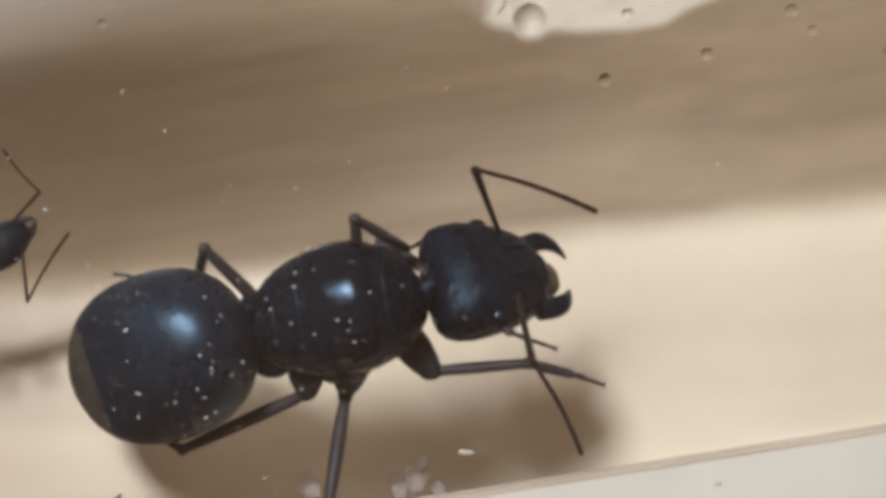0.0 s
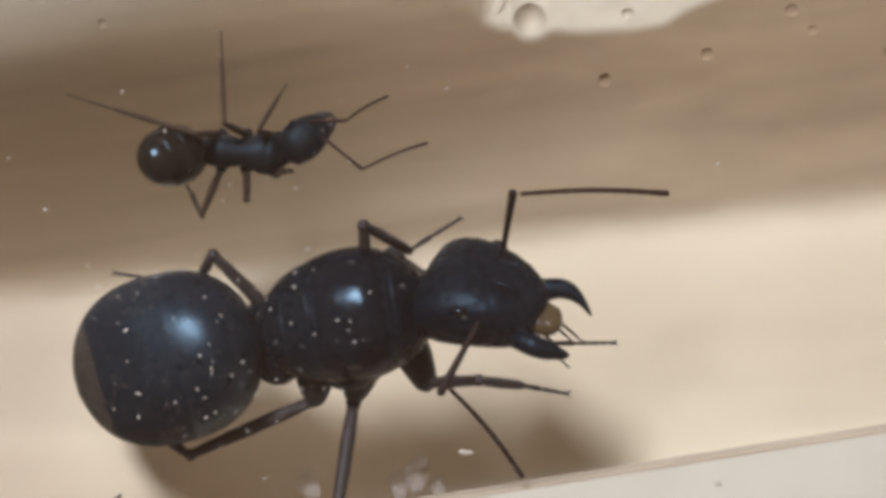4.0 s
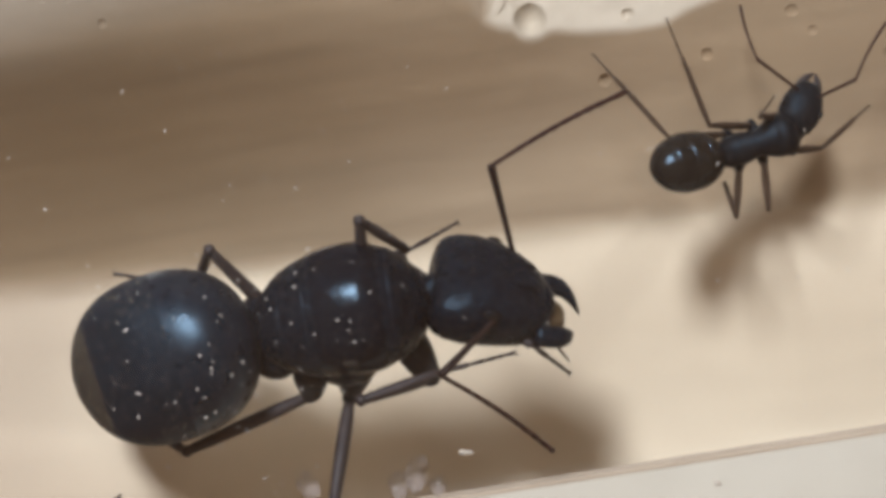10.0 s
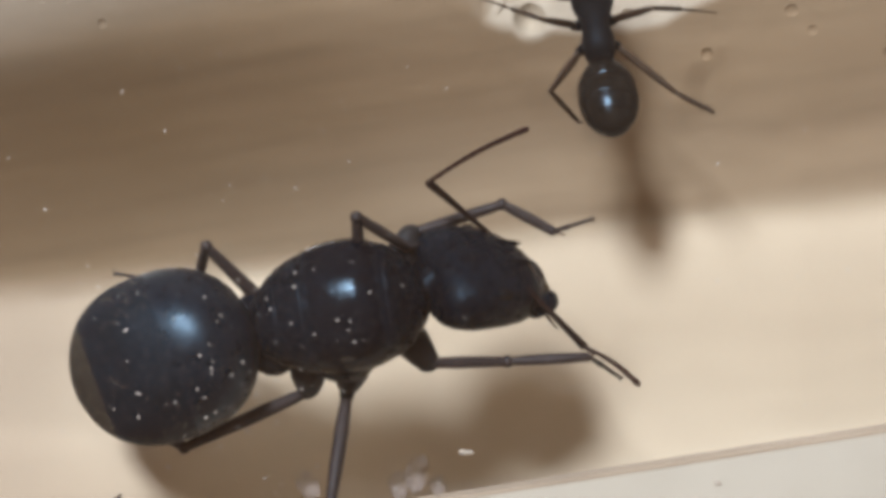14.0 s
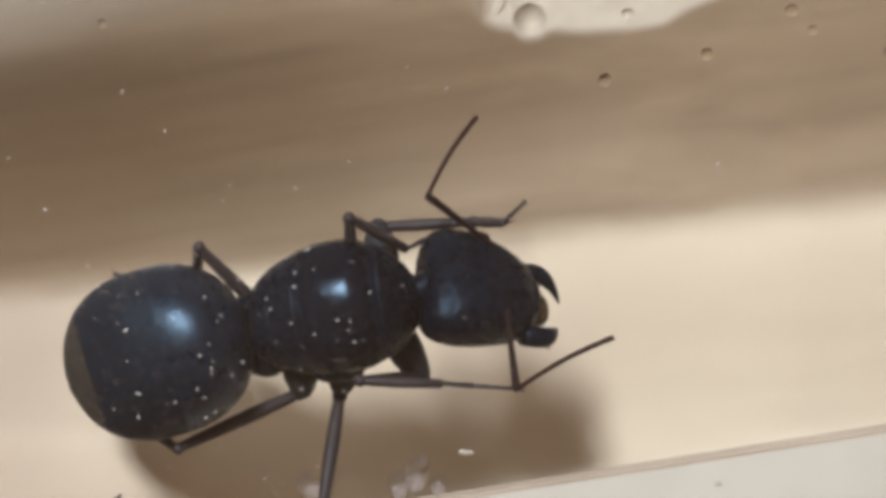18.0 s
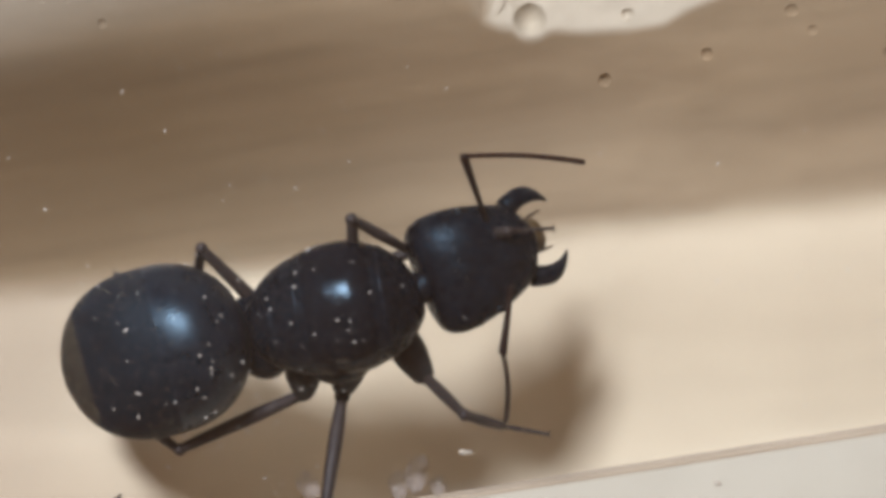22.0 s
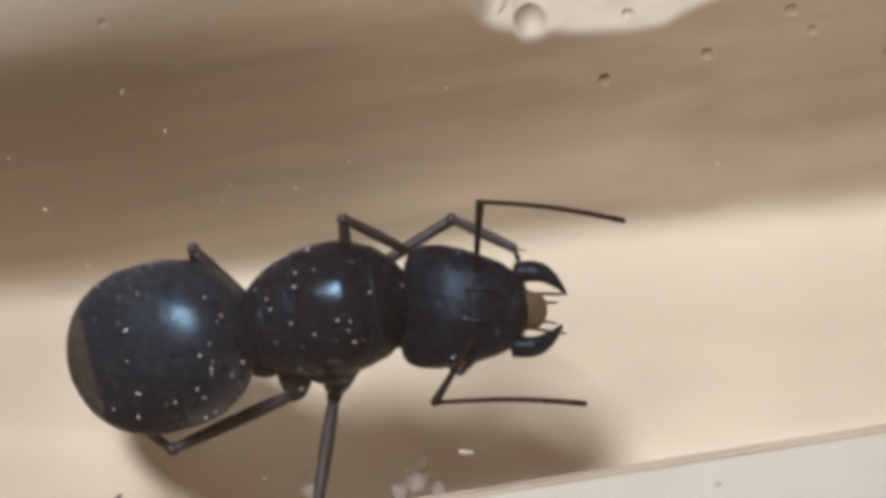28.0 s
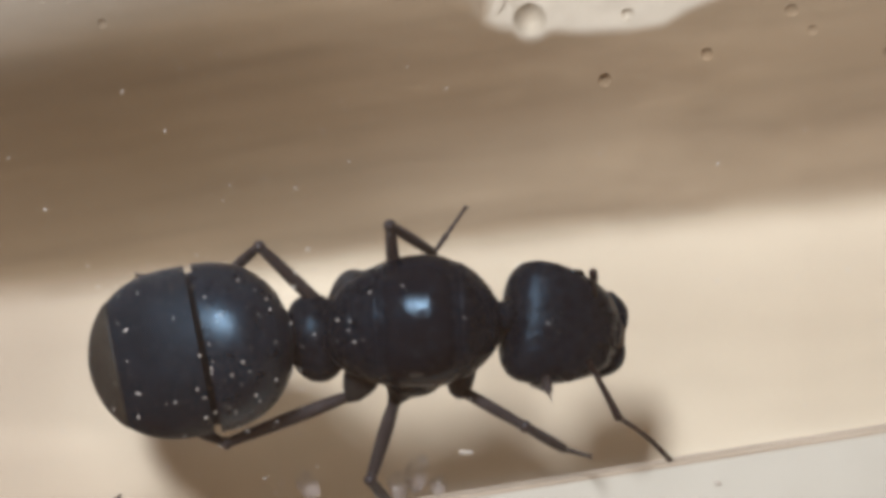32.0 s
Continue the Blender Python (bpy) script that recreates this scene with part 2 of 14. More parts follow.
def funiculus_mesh(length, r, n=11, bow=0.1):
    """Eleven short joints in a gentle bow, the last one longer."""
    bm = bmesh.new()
    rows = []
    for i in range(n):
        a, b2 = i / n * 0.93, (i + 1) / n * 0.93 if i < n - 1 else 1.0
        k = r * (0.80 + 0.25 * a)
        for u, q in ((a + 0.004, 0.78), (a * 0.6 + b2 * 0.4, 1.0), (b2 - 0.008, 0.98)):
            rows.append((u * length, k * q, k * q, k * q, bow * math.sin(math.pi * u), 0))
    rows.append((length, 0.35 * r, 0.35 * r, 0.35 * r, 0, 0))
    return loft(rows, 8, into=bm)


# ---- the ground's shape ----
def lerp_table(rows, v):
    for (a, p), (b2, q) in zip(rows, rows[1:]):
        if v <= b2:
            return p + (q - p) * max(0.0, min(1.0, (v - a) / (b2 - a)))
    return rows[-1][1]


# slope in degrees against the way up the trough's wall, in mm from the foot: west end and east end
WEST = [(0, 10), (0.8, 20), (1.6, 28), (2.8, 34), (3.5, 38), (4.4, 45), (6.2, 46), (7.0, 36), (7.8, 16), (8.8, 5), (11, 1), (16, 0)]
EAST = [(0, 5), (0.5, 8), (1.0, 12), (1.8, 15), (3.4, 16), (5.2, 16), (7.0, 16), (9.0, 9), (12, 1), (16, 0)]
FOOT_WEST, FOOT_EAST = -1.45, 0.95       # y of the wall's foot at x = -14.3 and 14.3
BED = -7.6                               # height of the trough's bed under the ants' feet


def foot(x):
    return FOOT_WEST + (FOOT_EAST - FOOT_WEST) * (x + 14.3) / 28.6


def rise(f):
    """Heights up the wall every 0.1 mm, for the part f of the way from west to east."""
    f, z, out = max(0.0, min(1.0, f)) ** 1.15, 0.0, [0.0]
    for i in range(1, 161):
        v = (i - 0.5) * 0.1
        s = lerp_table(WEST, v - 1.3 * f * min(1.0, v / 4)) * (1 - f) + lerp_table(EAST, v) * f
        z += 0.1 * math.tan(radians(max(0.0, s)))
        out.append(z)
    return out


def spread(lo, hi, step, around, reach, fine):
    """Grid lines from lo to hi, closer together round some places."""
    out = {round(lo + (hi - lo) * i / round((hi - lo) / step), 4) for i in range(round((hi - lo) / step) + 1)}
    for c in around:
        n = round(2 * reach / fine)
        out |= {round(c - reach + 2 * reach * i / n, 4) for i in range(n + 1) if lo < c - reach + 2 * reach * i / n < hi}
    return sorted(out)


# a chipped shelf high on the wall: its lower edge, x and y
SHELF = [(-0.2, 9.0), (0.6, 7.7), (1.2, 6.88), (1.75, 6.75), (2.1, 6.70), (2.3, 6.52), (2.5, 6.42), (2.75, 6.40), (3.0, 6.46), (3.2, 6.60), (3.4, 6.68), (4.4, 6.62), (5.6, 6.66), (6.7, 6.8), (7.4, 7.2), (8.3, 7.55), (9.2, 7.8), (9.6, 9.0)]


def wall_height(x, y, zs):
    v = y - foot(x)
    if v <= 0:
        return -0.012 * (1.0 - max(0.0, 1 + v / 6.6) ** 2) * 44
    k = min(v * 10, 159.99)
    return zs[int(k)] * (1 - k % 1) + zs[int(k) + 1] * (k % 1)


def smooth(u):
    u = max(0.0, min(1.0, u))
    return u * u * (3 - 2 * u)


def slope_height(x, y, zs):
    z = wall_height(x, y, zs)
    v = y - foot(x)
    # the bed climbs a little to the wall and to the east end, and more to the south-west corner
    z += (1.3 + 0.6 * smooth((x + 4) / 10)) * smooth((v + 8) / 8.5) + 2.9 * smooth((x - 3) / 8.5) + 8.5 * smooth((0.5 - x) / 12) * smooth((1 - v) / 7.5)
    bump = 0.045 * noise.noise(Vector((x * 0.25, y * 0.5, 3.1))) + 0.012 * noise.noise(Vector((x * 0.7, y * 1.9, 7.7)))
    return z + bump * max(0.0, min(1.0, 0.3 + v))


def height(x, y, zs):
    z = slope_height(x, y, zs)
    if SHELF[0][0] < x < SHELF[-1][0]:
        # worn round along its edge, and run out at its west end
        edge = lerp_table(SHELF, x)
        flat = slope_height(x, edge, zs) + 0.05 - 0.10 * min(1.2, y - edge) + 0.05 * noise.noise(Vector((x * 2, y * 2, 1.2)))
        h = max(0.0, min(1.0, 0.5 + (flat - z) / 0.24))
        z += (flat * (1 - h) + z * h - 0.12 * h * (1 - h) - z) * smooth((x - 0.1) / 1.6)
    for px, py, pr, pd in PITS:
        d = math.hypot(x - px, y - py) / pr
        if d < 1:
            z -= 0.9 * pd * (1 - d ** (4 if pr < 0.3 else 2))
        elif d < 1.5:
            z += 0.15 * pd * (1.5 - d)
    top = -1.4 - BED
    return z if z < top else top + 0.9 * math.tanh((z - top) / 0.9)


def bareness(x, y):
    """How far the wall's stain is chipped off: full on the shelf, thin at its west end."""
    if not SHELF[0][0] < x < SHELF[-1][0]:
        return 0.0
    return smooth((y - lerp_table(SHELF, x)) / 0.40 + 0.45) * (0.25 + 0.75 * smooth((x - 1.15) / 0.5))


def ground_sheet(name, mat, v0, v1, step, label):
    bm = bmesh.new()
    xs = spread(-26, 26, 0.3, [p[0] for p in PITS] + [1.4 + 0.6 * i for i in range(14)], 0.3, 0.05)
    vs = spread(v0, v1, step, [6.2, 6.8, 7.4, 8.0] + [p[1] - foot(p[0]) for p in PITS], 0.3, 0.05)
    grid = []
    for x in xs:
        zs = rise((x + 14.3) / 28.6)
        grid.append([bm.verts.new((x * MM, (foot(x) + v) * MM, (BED + height(x, foot(x) + v, zs)) * MM)) for v in vs])
    for a, b2 in zip(grid, grid[1:]):
        for j in range(len(vs) - 1):
            f = bm.faces.new((a[j], b2[j], b2[j + 1], a[j + 1]))
            f.smooth = True
    # sides and underside of the block
    border = [c[0] for c in grid] + grid[-1][1:] + [c[-1] for c in grid[-2::-1]] + grid[0][-2:0:-1]
    low = [bm.verts.new((v.co.x, v.co.y, (BED - 4) * MM)) for v in border]
    for i in range(len(border)):
        j = (i + 1) % len(border)
        bm.faces.new((border[j], border[i], low[i], low[j]))
    bm.faces.new(low[::-1])
    me = bpy.data.meshes.new(name)
    bm.to_mesh(me)
    bm.free()
    share = me.attributes.new("bare", "FLOAT", "POINT").data
    for v in me.vertices:
        share[v.index].value = bareness(v.co.x / MM, v.co.y / MM)
    me.materials.append(mat)
    return tagged(new(name, me), label, "plaster trough", kind="structure")


# air bubble pits in the wall: x, y, radius, depth
PITS = [(2.68, 7.08, 0.50, 0.50), (5.01, 5.23, 0.2, 0.18), (8.02, 5.92, 0.18, 0.13), (5.65, 7.18, 0.19, 0.2), (10.43, 7.14, 0.18, 0.12), (11.07, 6.56, 0.14, 0.07), (13.46, 5.92, 0.18, 0.12), (-10.23, 6.77, 0.14, 0.07), (-11.26, 7.45, 0.12, 0.06), (-11.98, 7.42, 0.1, 0.06)]
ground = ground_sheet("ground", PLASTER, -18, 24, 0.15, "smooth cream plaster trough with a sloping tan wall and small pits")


# ---- the ants ----
def queen():
    q = tagged(new("queen_ant"), "large glossy black queen ant standing on cream plaster", "ant")
    q.matrix_basis = pose(-0.0033, -0.0022, 0)
    d = {}
    # gaster: x runs to the tail
    g = d["gaster"] = part("gaster", egg(0.25, 5.05, 2.2, 1.2, 2.0, z=-0.12, blunt=0.50, seg=32), GASTER, q)
    edge = [(0.05, 2.55), (2.40, 3.75), (3.62, 4.75), (4.62, 5.42)]
    for i, (a, b2) in enumerate(edge):
        rows = []
        for k in range(11):
            x = a + (b2 - a) * k / 10
            u = max(-1.0, min(1.0, (x - 2.72) / 2.70))
            r = max(0.012, 1 - abs(u) ** 2.45) ** 0.5 * 2.52 * (1 + 0.003 * k / 10)
            rows.append((x, 0.96 * r, r * (0.98 - 0.36 * max(0, u + 0.62) ** 1.2), r * 0.92, 0, 0))
        d["tergite_" + str(i)] = part("tergite", loft(rows, 40, caps=i == 3), (PLATE, GASTER, GASTER, OLIVE)[i], g, "thin olive-brown tail plate" if i == 3 else "")
        part("bristles", bristles(rows, 40, 30 + i), HAIR, g, "short pale bristles")
    d["petiole"] = part("petiole", egg(-0.70, 1.10, 1.30, 1.10, 0.8, y=-0.34, blunt=0.45), BLACK, q)
    # thorax: x runs to the head, origin at its middle
    ribs = [(-2.55, 0.55, 0.50, 0.6, 0, -0.35), (-2.32, 0.90, 0.86, 1.0, 0.02, -0.28), (-1.9, 1.26, 1.18, 1.2, 0.05, -0.18), (-1.4, 1.54, 1.32, 1.4, 0.08, -0.10), (-0.8, 1.75, 1.50, 1.55, 0.10, -0.02),
            (-0.2, 1.85, 1.62, 1.6, 0.13, 0), (0.2, 1.875, 1.675, 1.6, 0.13, 0), (0.6, 1.865, 1.70, 1.6, 0.13, 0), (1.0, 1.78, 1.68, 1.55, 0.12, -0.03), (1.5, 1.58, 1.52, 1.4, 0.12, -0.10), (1.9, 1.28, 1.16, 1.2, 0.12, -0.20),
            (2.2, 0.96, 0.88, 0.95, 0.10, -0.28), (2.42, 0.62, 0.56, 0.65, 0.08, -0.38), (2.52, 0.36, 0.34, 0.45, 0.08, -0.42)]

    def plate(x0, x1, proud):
        """A thin shell over the thorax from x0 to x1, with rounded edges."""
        rows = []
        for k in range(15):
            u = k / 14
            x = x0 + (x1 - x0) * u
            one = [lerp_table([(r[0], r[c]) for r in ribs], x) for c in range(1, 6)]
            lift = 1 - 0.012 + (proud + 0.012) * min(1.0, 7 * min(u, 1 - u)) ** 0.5
            rows.append((x, one[0] * lift, one[1] * lift, one[2] * 0.985, one[3], one[4]))
        return loft(rows, 44, 2.15)

    t = d["thorax"] = part("thorax", loft(ribs, 44, 2.15), BLACK, q)
    part("scutum", plate(-0.90, 1.22, 0.012), POLISHED, t, "glossy black back plate")
    part("scutellum", plate(-1.62, -0.98, 0.010), BLACK, t)
    part("pronotum", plate(1.32, 2.36, 0.016), BLACK, t)
    part("propodeum", plate(-2.46, -1.72, 0.012), BLACK, t)
    for s in (-1, 1):
        part("wing_scar", egg(-0.35, 0.35, 0.16, 0.10, 0.1, n=8, seg=12), OLIVE, t, "small olive wing scar", at=pose((0.1) * MM, 1.44 * s * MM, 0.86 * MM, -58 * s, 0, 0))
        part("pleuron", egg(-1.0, 0.8, 0.66, 0.85, 0.9, z=-0.75, y=1.28 * s, blunt=0.45), BLACK, t)
    d["neck"] = part("neck", limb(0.9, 0.42, 0.45, 0.42), BLACK, q)
    # head: x runs to the jaws, origin at the neck joint
    h = d["head"] = part("head", loft([(-0.08, 0.90, 0.34, 0.5, 0, 0), (-0.05, 1.22, 0.46, 0.7, 0, 0), (0.04, 1.50, 0.60, 0.9, 0, 0), (0.2, 1.66, 0.74, 1.0, 0, 0), (0.5, 1.76, 0.92, 1.08, 0, 0),
                                       (1.0, 1.77, 1.08, 1.12, 0, 0), (1.6, 1.67, 1.14, 1.1, 0, 0), (2.2, 1.50, 1.04, 1.05, 0, -0.02), (2.7, 1.32, 0.92, 0.95, 0, -0.07), (3.1, 1.08, 0.76, 0.8, 0, -0.14),
                                       (3.36, 0.80, 0.55, 0.6, 0, -0.2), (3.46, 0.55, 0.32, 0.35, 0, -0.25)], 40, 2.6), BLACK, q)
    for s in (-1, 1):
        part("frontal_ridge", egg(1.55, 2.75, 0.07, 0.12, 0.1, z=0.98, y=0.44 * s, seg=10), POLISHED, h)
        part("antenna_socket", egg(-0.2, 0.2, 0.2, 0.1, 0.1, n=8, seg=14), LEG, h, at=pose(2.1 * MM, 0.95 * s * MM, 0.74 * MM, -28 * s, 8, 0))
    part("clypeus", egg(2.45, 3.52, 0.78, 0.42, 0.35, z=0.18, blunt=0.45), BLACK, h)
    part("mouthparts", loft([(2.9, 0.62, 0.30, 0.3, 0, -0.25), (3.4, 0.60, 0.34, 0.3, 0, -0.27), (3.82, 0.48, 0.29, 0.28, 0, -0.31), (3.96, 0.32, 0.19, 0.2, 0, -0.35), (4.02, 0.13, 0.07, 0.08, 0, -0.37)], 20, 2.4), AMBER, h, "amber mouthparts")
    for s in (-1, 1):
        part("eye", egg(-0.30, 0.30, 0.17, 0.26, 0.2, blunt=0.5, n=10, seg=14), EYE, h, at=pose(1.55 * MM, 1.42 * s * MM, 0.55 * MM, -42 * s, 0, 0))
        def jaw(u):
            return 0.30 * math.sin(2.2 * u) - 0.72 * u ** 2.6, 0.20 * (1 - u ** 4) + 0.065 + 0.12 * (1 - u) ** 3
        bm = bmesh.new()
        loft([(1.50 * u, jaw(u)[1], 0.26 * (1 - u ** 4) + 0.07, 0.25 * (1 - u ** 4) + 0.07, s * jaw(u)[0], -0.1 * u) for u in (i / 10 for i in range(11))], 12, into=bm)
        for u in (0.45, 0.6, 0.74, 0.86):
            spike(bm, Vector((1.56 * u, s * (jaw(u)[0] - 0.8 * jaw(u)[1]), -0.06)), Vector((0.05, -s * 0.11, 0)), 0.07)
        # the jaws' tips bend down towards each other
        bmesh.ops.rotate(bm, verts=bm.verts, cent=(0, 0, 0), matrix=Matrix.Rotation(radians(36 * s), 3, "X"))
        d["mandible_left" if s > 0 else "mandible_right"] = part("mandible", bm, BLACK, h, "curved toothed black jaw", at=pose(3.05 * MM, 1.0 * s * MM, -0.25 * MM))
        for k, n in ((0.15, 0), (0.5, 1)):
            part("palp", limb(0.75 + k, 0.035, 0.045, 0.025, n=7), ANTENNA, h, at=pose(3.55 * MM, s * 0.25 * MM * (1 + n), -0.55 * MM, 0, 40, s * 4))
    for k in range(3):
        part("ocellus", egg(-0.07, 0.07, 0.07, 0.05, 0.05, n=6, seg=10), EYE, h, at=pose((0.85 - 0.22 * (k == 1)) * MM, (k - 1) * 0.26 * MM, (1.02 - 0.06 * (k == 1)) * MM))
    for side in ("left", "right"):
        d["scape_" + side] = part("scape", limb(3.05, 0.080, 0.090, 0.125, bow=0.06), SCAPE, q, "dark red-brown antenna base joint")
        d["funiculus_" + side] = part("funiculus", funiculus_mesh(4.5, 0.086), ANTENNA, q, "red-brown jointed antenna tip")
        for which, lc, rc, lf, rf, lt, lta in (("front", 1.7, 0.52, 2.8, 0.175, 2.3, 2.3), ("middle", 1.15, 0.56, 3.6, 0.21, 2.4, 2.4), ("hind", 1.1, 0.52, 4.0, 0.21, 2.6, 2.6)):
            key = "_" + which + "_" + side
            d["coxa" + key] = part("coxa", limb(lc, rc * 0.8, rc, rc * 0.6), COXA, q)
            f = d["femur" + key] = part("femur", limb(lf, 0.14, rf, 0.14, hairs=10, seed=3), LEG, q)
            part("trochanter", egg(-0.30, 0.34, 0.23, 0.23, 0.23, n=9, seg=14, blunt=0.45), COXA, f, "grey-black hip joint")
            part("knee", egg(lf - 0.20, lf + 0.16, 0.19, 0.19, 0.18, n=8, seg=12), LEG, f)
            shin = d["tibia" + key] = part("tibia", limb(lt, 0.11, 0.16, 0.13, bow=0.05, hairs=24, seed=5), LEG, q)
            part("spur", limb(0.42, 0.035, 0.03, 0.012, bow=0.05, n=5), ANTENNA, shin, "thin red-brown spur", at=pose((lt - 0.12) * MM, 0, -0.10 * MM, 0, 28, 10))
            d["tarsus" + key] = part("tarsus", tarsus_mesh(lta, 0.085), LEG, q)
    return q, d


def worker(name_label):
    w = tagged(new("worker_ant"), name_label, "ant", "worker ants")
    d = {}
    g = d["gaster"] = part("gaster", egg(0.08, 2.50, 0.74, 0.70, 0.68, blunt=0.55), GASTER, w)
    for i, (a, b2) in enumerate([(0.05, 1.0), (0.9, 1.65), (1.56, 2.15), (2.04, 2.6)]):
        rows = []
        for k in range(7):
            x = a + (b2 - a) * k / 6
            u = max(-1.0, min(1.0, (x - 1.31) / 1.31))
            r = math.sqrt(max(0.012, 1 - u * u)) * 0.87 * (1 + 0.02 * k / 6)
            rows.append((x, r, r * 0.94, r * 0.9, 0, 0))
        part("tergite", loft(rows, 24), SMALL_PLATE, g)
    d["petiole"] = part("petiole", loft([(-0.55, 0.12, 0.12, 0.12, 0, -0.05), (-0.3, 0.16, 0.16, 0.14, 0, 0), (-0.16, 0.24, 0.40, 0.2, 0, 0), (0.0, 0.27, 0.46, 0.22, 0, 0), (0.14, 0.22, 0.36, 0.2, 0, 0), (0.35, 0.14, 0.14, 0.14, 0, 0)], 14), MATTE, w)
    t = d["thorax"] = part("thorax", loft([(-1.42, 0.16, 0.16, 0.16, 0, -0.12), (-1.2, 0.34, 0.32, 0.30, 0, -0.06), (-0.95, 0.46, 0.50, 0.38, 0, -0.02), (-0.45, 0.48, 0.54, 0.48, 0, 0), (-0.05, 0.38, 0.38, 0.5, 0, -0.04),
                                           (0.5, 0.62, 0.58, 0.5, 0, 0.02), (0.9, 0.58, 0.50, 0.45, 0, 0), (1.2, 0.30, 0.28, 0.3, 0, -0.05), (1.45, 0.18, 0.18, 0.18, 0, -0.1)], 20, 2.2), MATTE, w)
    part("pronotum", egg(0.30, 1.22, 0.64, 0.58, 0.4, z=0.06, blunt=0.45, seg=16), MATTE, t)
    h = d["head"] = part("head", loft([(-0.02, 0.25, 0.2, 0.2, 0, 0), (0.12, 0.50, 0.40, 0.4, 0, 0), (0.5, 0.62, 0.48, 0.46, 0, 0), (0.9, 0.60, 0.46, 0.44, 0, 0), (1.25, 0.48, 0.36, 0.38, 0, -0.04),
                                       (1.48, 0.32, 0.22, 0.28, 0, -0.1), (1.55, 0.16, 0.12, 0.14, 0, -0.12)], 20, 2.2), MATTE, w)
    for s in (-1, 1):
        part("eye", egg(-0.14, 0.14, 0.09, 0.13, 0.1, n=8, seg=10), EYE, h, at=pose(0.72 * MM, 0.52 * s * MM, 0.24 * MM, -45 * s, 0, 0))
        part("mandible", loft([(1.2, 0.16, 0.1, 0.1, s * 0.26, -0.16), (1.5, 0.14, 0.09, 0.09, s * 0.24, -0.18), (1.75, 0.1, 0.06, 0.06, s * 0.12, -0.2), (1.85, 0.03, 0.03, 0.03, s * 0.04, -0.2)], 8), LEG, h)
    for side in ("left", "right"):
        d["scape_" + side] = part("scape", limb(1.75, 0.046, 0.05, 0.056), ANTENNA, w, "slender red-brown antenna base joint")
        d["funiculus_" + side] = part("funiculus", funiculus_mesh(2.7, 0.050, bow=0.06), ANTENNA, w, "slender red-brown antenna tip")
        for which, lf, lt, lta in (("front", 1.7, 1.5, 1.0), ("middle", 1.9, 2.1, 1.2), ("hind", 2.3, 2.6, 1.5)):
            key = "_" + which + "_" + side
            d["coxa" + key] = part("coxa", limb(0.5, 0.17, 0.18, 0.12, n=5), MATTE, w)
            d["femur" + key] = part("femur", limb(lf, 0.075, 0.12, 0.07), SLIM_LEG, w)
            d["tibia" + key] = part("tibia", limb(lt, 0.06, 0.08, 0.055, hairs=8, seed=9), SLIM_LEG, w)
            d["tarsus" + key] = part("tarsus", tarsus_mesh(lta, 0.042), SLIM_LEG, w)
    return w, d


queen_ant, Q = queen()
worker_ant, W = worker("slim black worker ant walking along the nest wall")
other_worker, V = worker("slim black worker ant at the top of the nest wall")

# ---- rim of the chamber and its cover ----
def bar(corners, z0, z1, bevel):
    bm = bmesh.new()
    vs = [bm.verts.new((x * MM, y * MM, z * MM)) for z in (z0, z1) for x, y in corners]
    n = len(corners)
    bm.faces.new(vs[:n][::-1])
    bm.faces.new(vs[n:])
    for i in range(n):
        bm.faces.new((vs[i], vs[(i + 1) % n], vs[n + (i + 1) % n], vs[n + i]))
    bmesh.ops.bevel(bm, geom=list(bm.edges), offset=bevel * MM, segments=3, affect="EDGES")
    return bm


def rim_y(x):
    return -7.02 + 0.1575 * (x - 1.6)


rim = tagged(part("rim_south", bar([(-8, rim_y(-8) - 0.06), (-8, -16), (24, -16), (24, rim_y(24) - 0.06)], 0.0, 1.6, 0.03), FRAME, smooth=False),
             "smooth greyish white plastic rim on the clear sheet", "rim", kind="structure")
# brown strip added for the dark line along the rim's edge
seal = tagged(part("trim_edge_strip", bar([(-8, rim_y(-8) + 0.06), (-8, rim_y(-8) - 0.055), (24, rim_y(24) - 0.055), (24, rim_y(24) + 0.06)], 0.0, 1.57, 0.02), EDGE_STRIP, smooth=False),
              "thin brown strip along the edge of the white rim", "seal", kind="structure")
bed = tagged(part("floor", bar([(-26, -18), (26, -18), (26, 26), (-26, 26)], -0.4, 0.0, 0.05), GLASS, smooth=False),
             "clear sheet on which the ants stand", "clear floor", kind="structure")
cover = tagged(part("ceiling", bar([(-26, -18), (26, -18), (26, 26), (-26, 26)], 8.0, 9.0, 0.05), DUST_HAZE, smooth=False),
               "clear dusty cover sheet over the ants", "clear cover", kind="structure")
bed.visible_shadow = cover.visible_shadow = False


# ---- dust on the cover ----
def speck(bm, x, y, z, r, rnd):
    """One flat, lumpy grain."""
    ring = [(0.55 * r, 0.0), (r, 0.25 * r), (0.6 * r, 0.5 * r)]
    sx, turn = rnd.uniform(1.0, 2.6), rnd.uniform(0, 3.1)
    loops = []
    for rr, h in ring:
        vs = []
        for i in range(7):
            a, k = 2 * math.pi * i / 7, rr * rnd.uniform(0.75, 1.2)
            u, w = k * math.cos(a) * sx, k * math.sin(a)
            vs.append(bm.verts.new(((x + u * math.cos(turn) - w * math.sin(turn)) * MM, (y + u * math.sin(turn) + w * math.cos(turn)) * MM, (z + h) * MM)))
        loops.append(vs)
    for p, q in zip(loops, loops[1:]):
        for i in range(7):
            bm.faces.new((p[i], p[(i + 1) % 7], q[(i + 1) % 7], q[i]))
    bm.faces.new(loops[0][::-1])
    bm.faces.new(loops[-1])


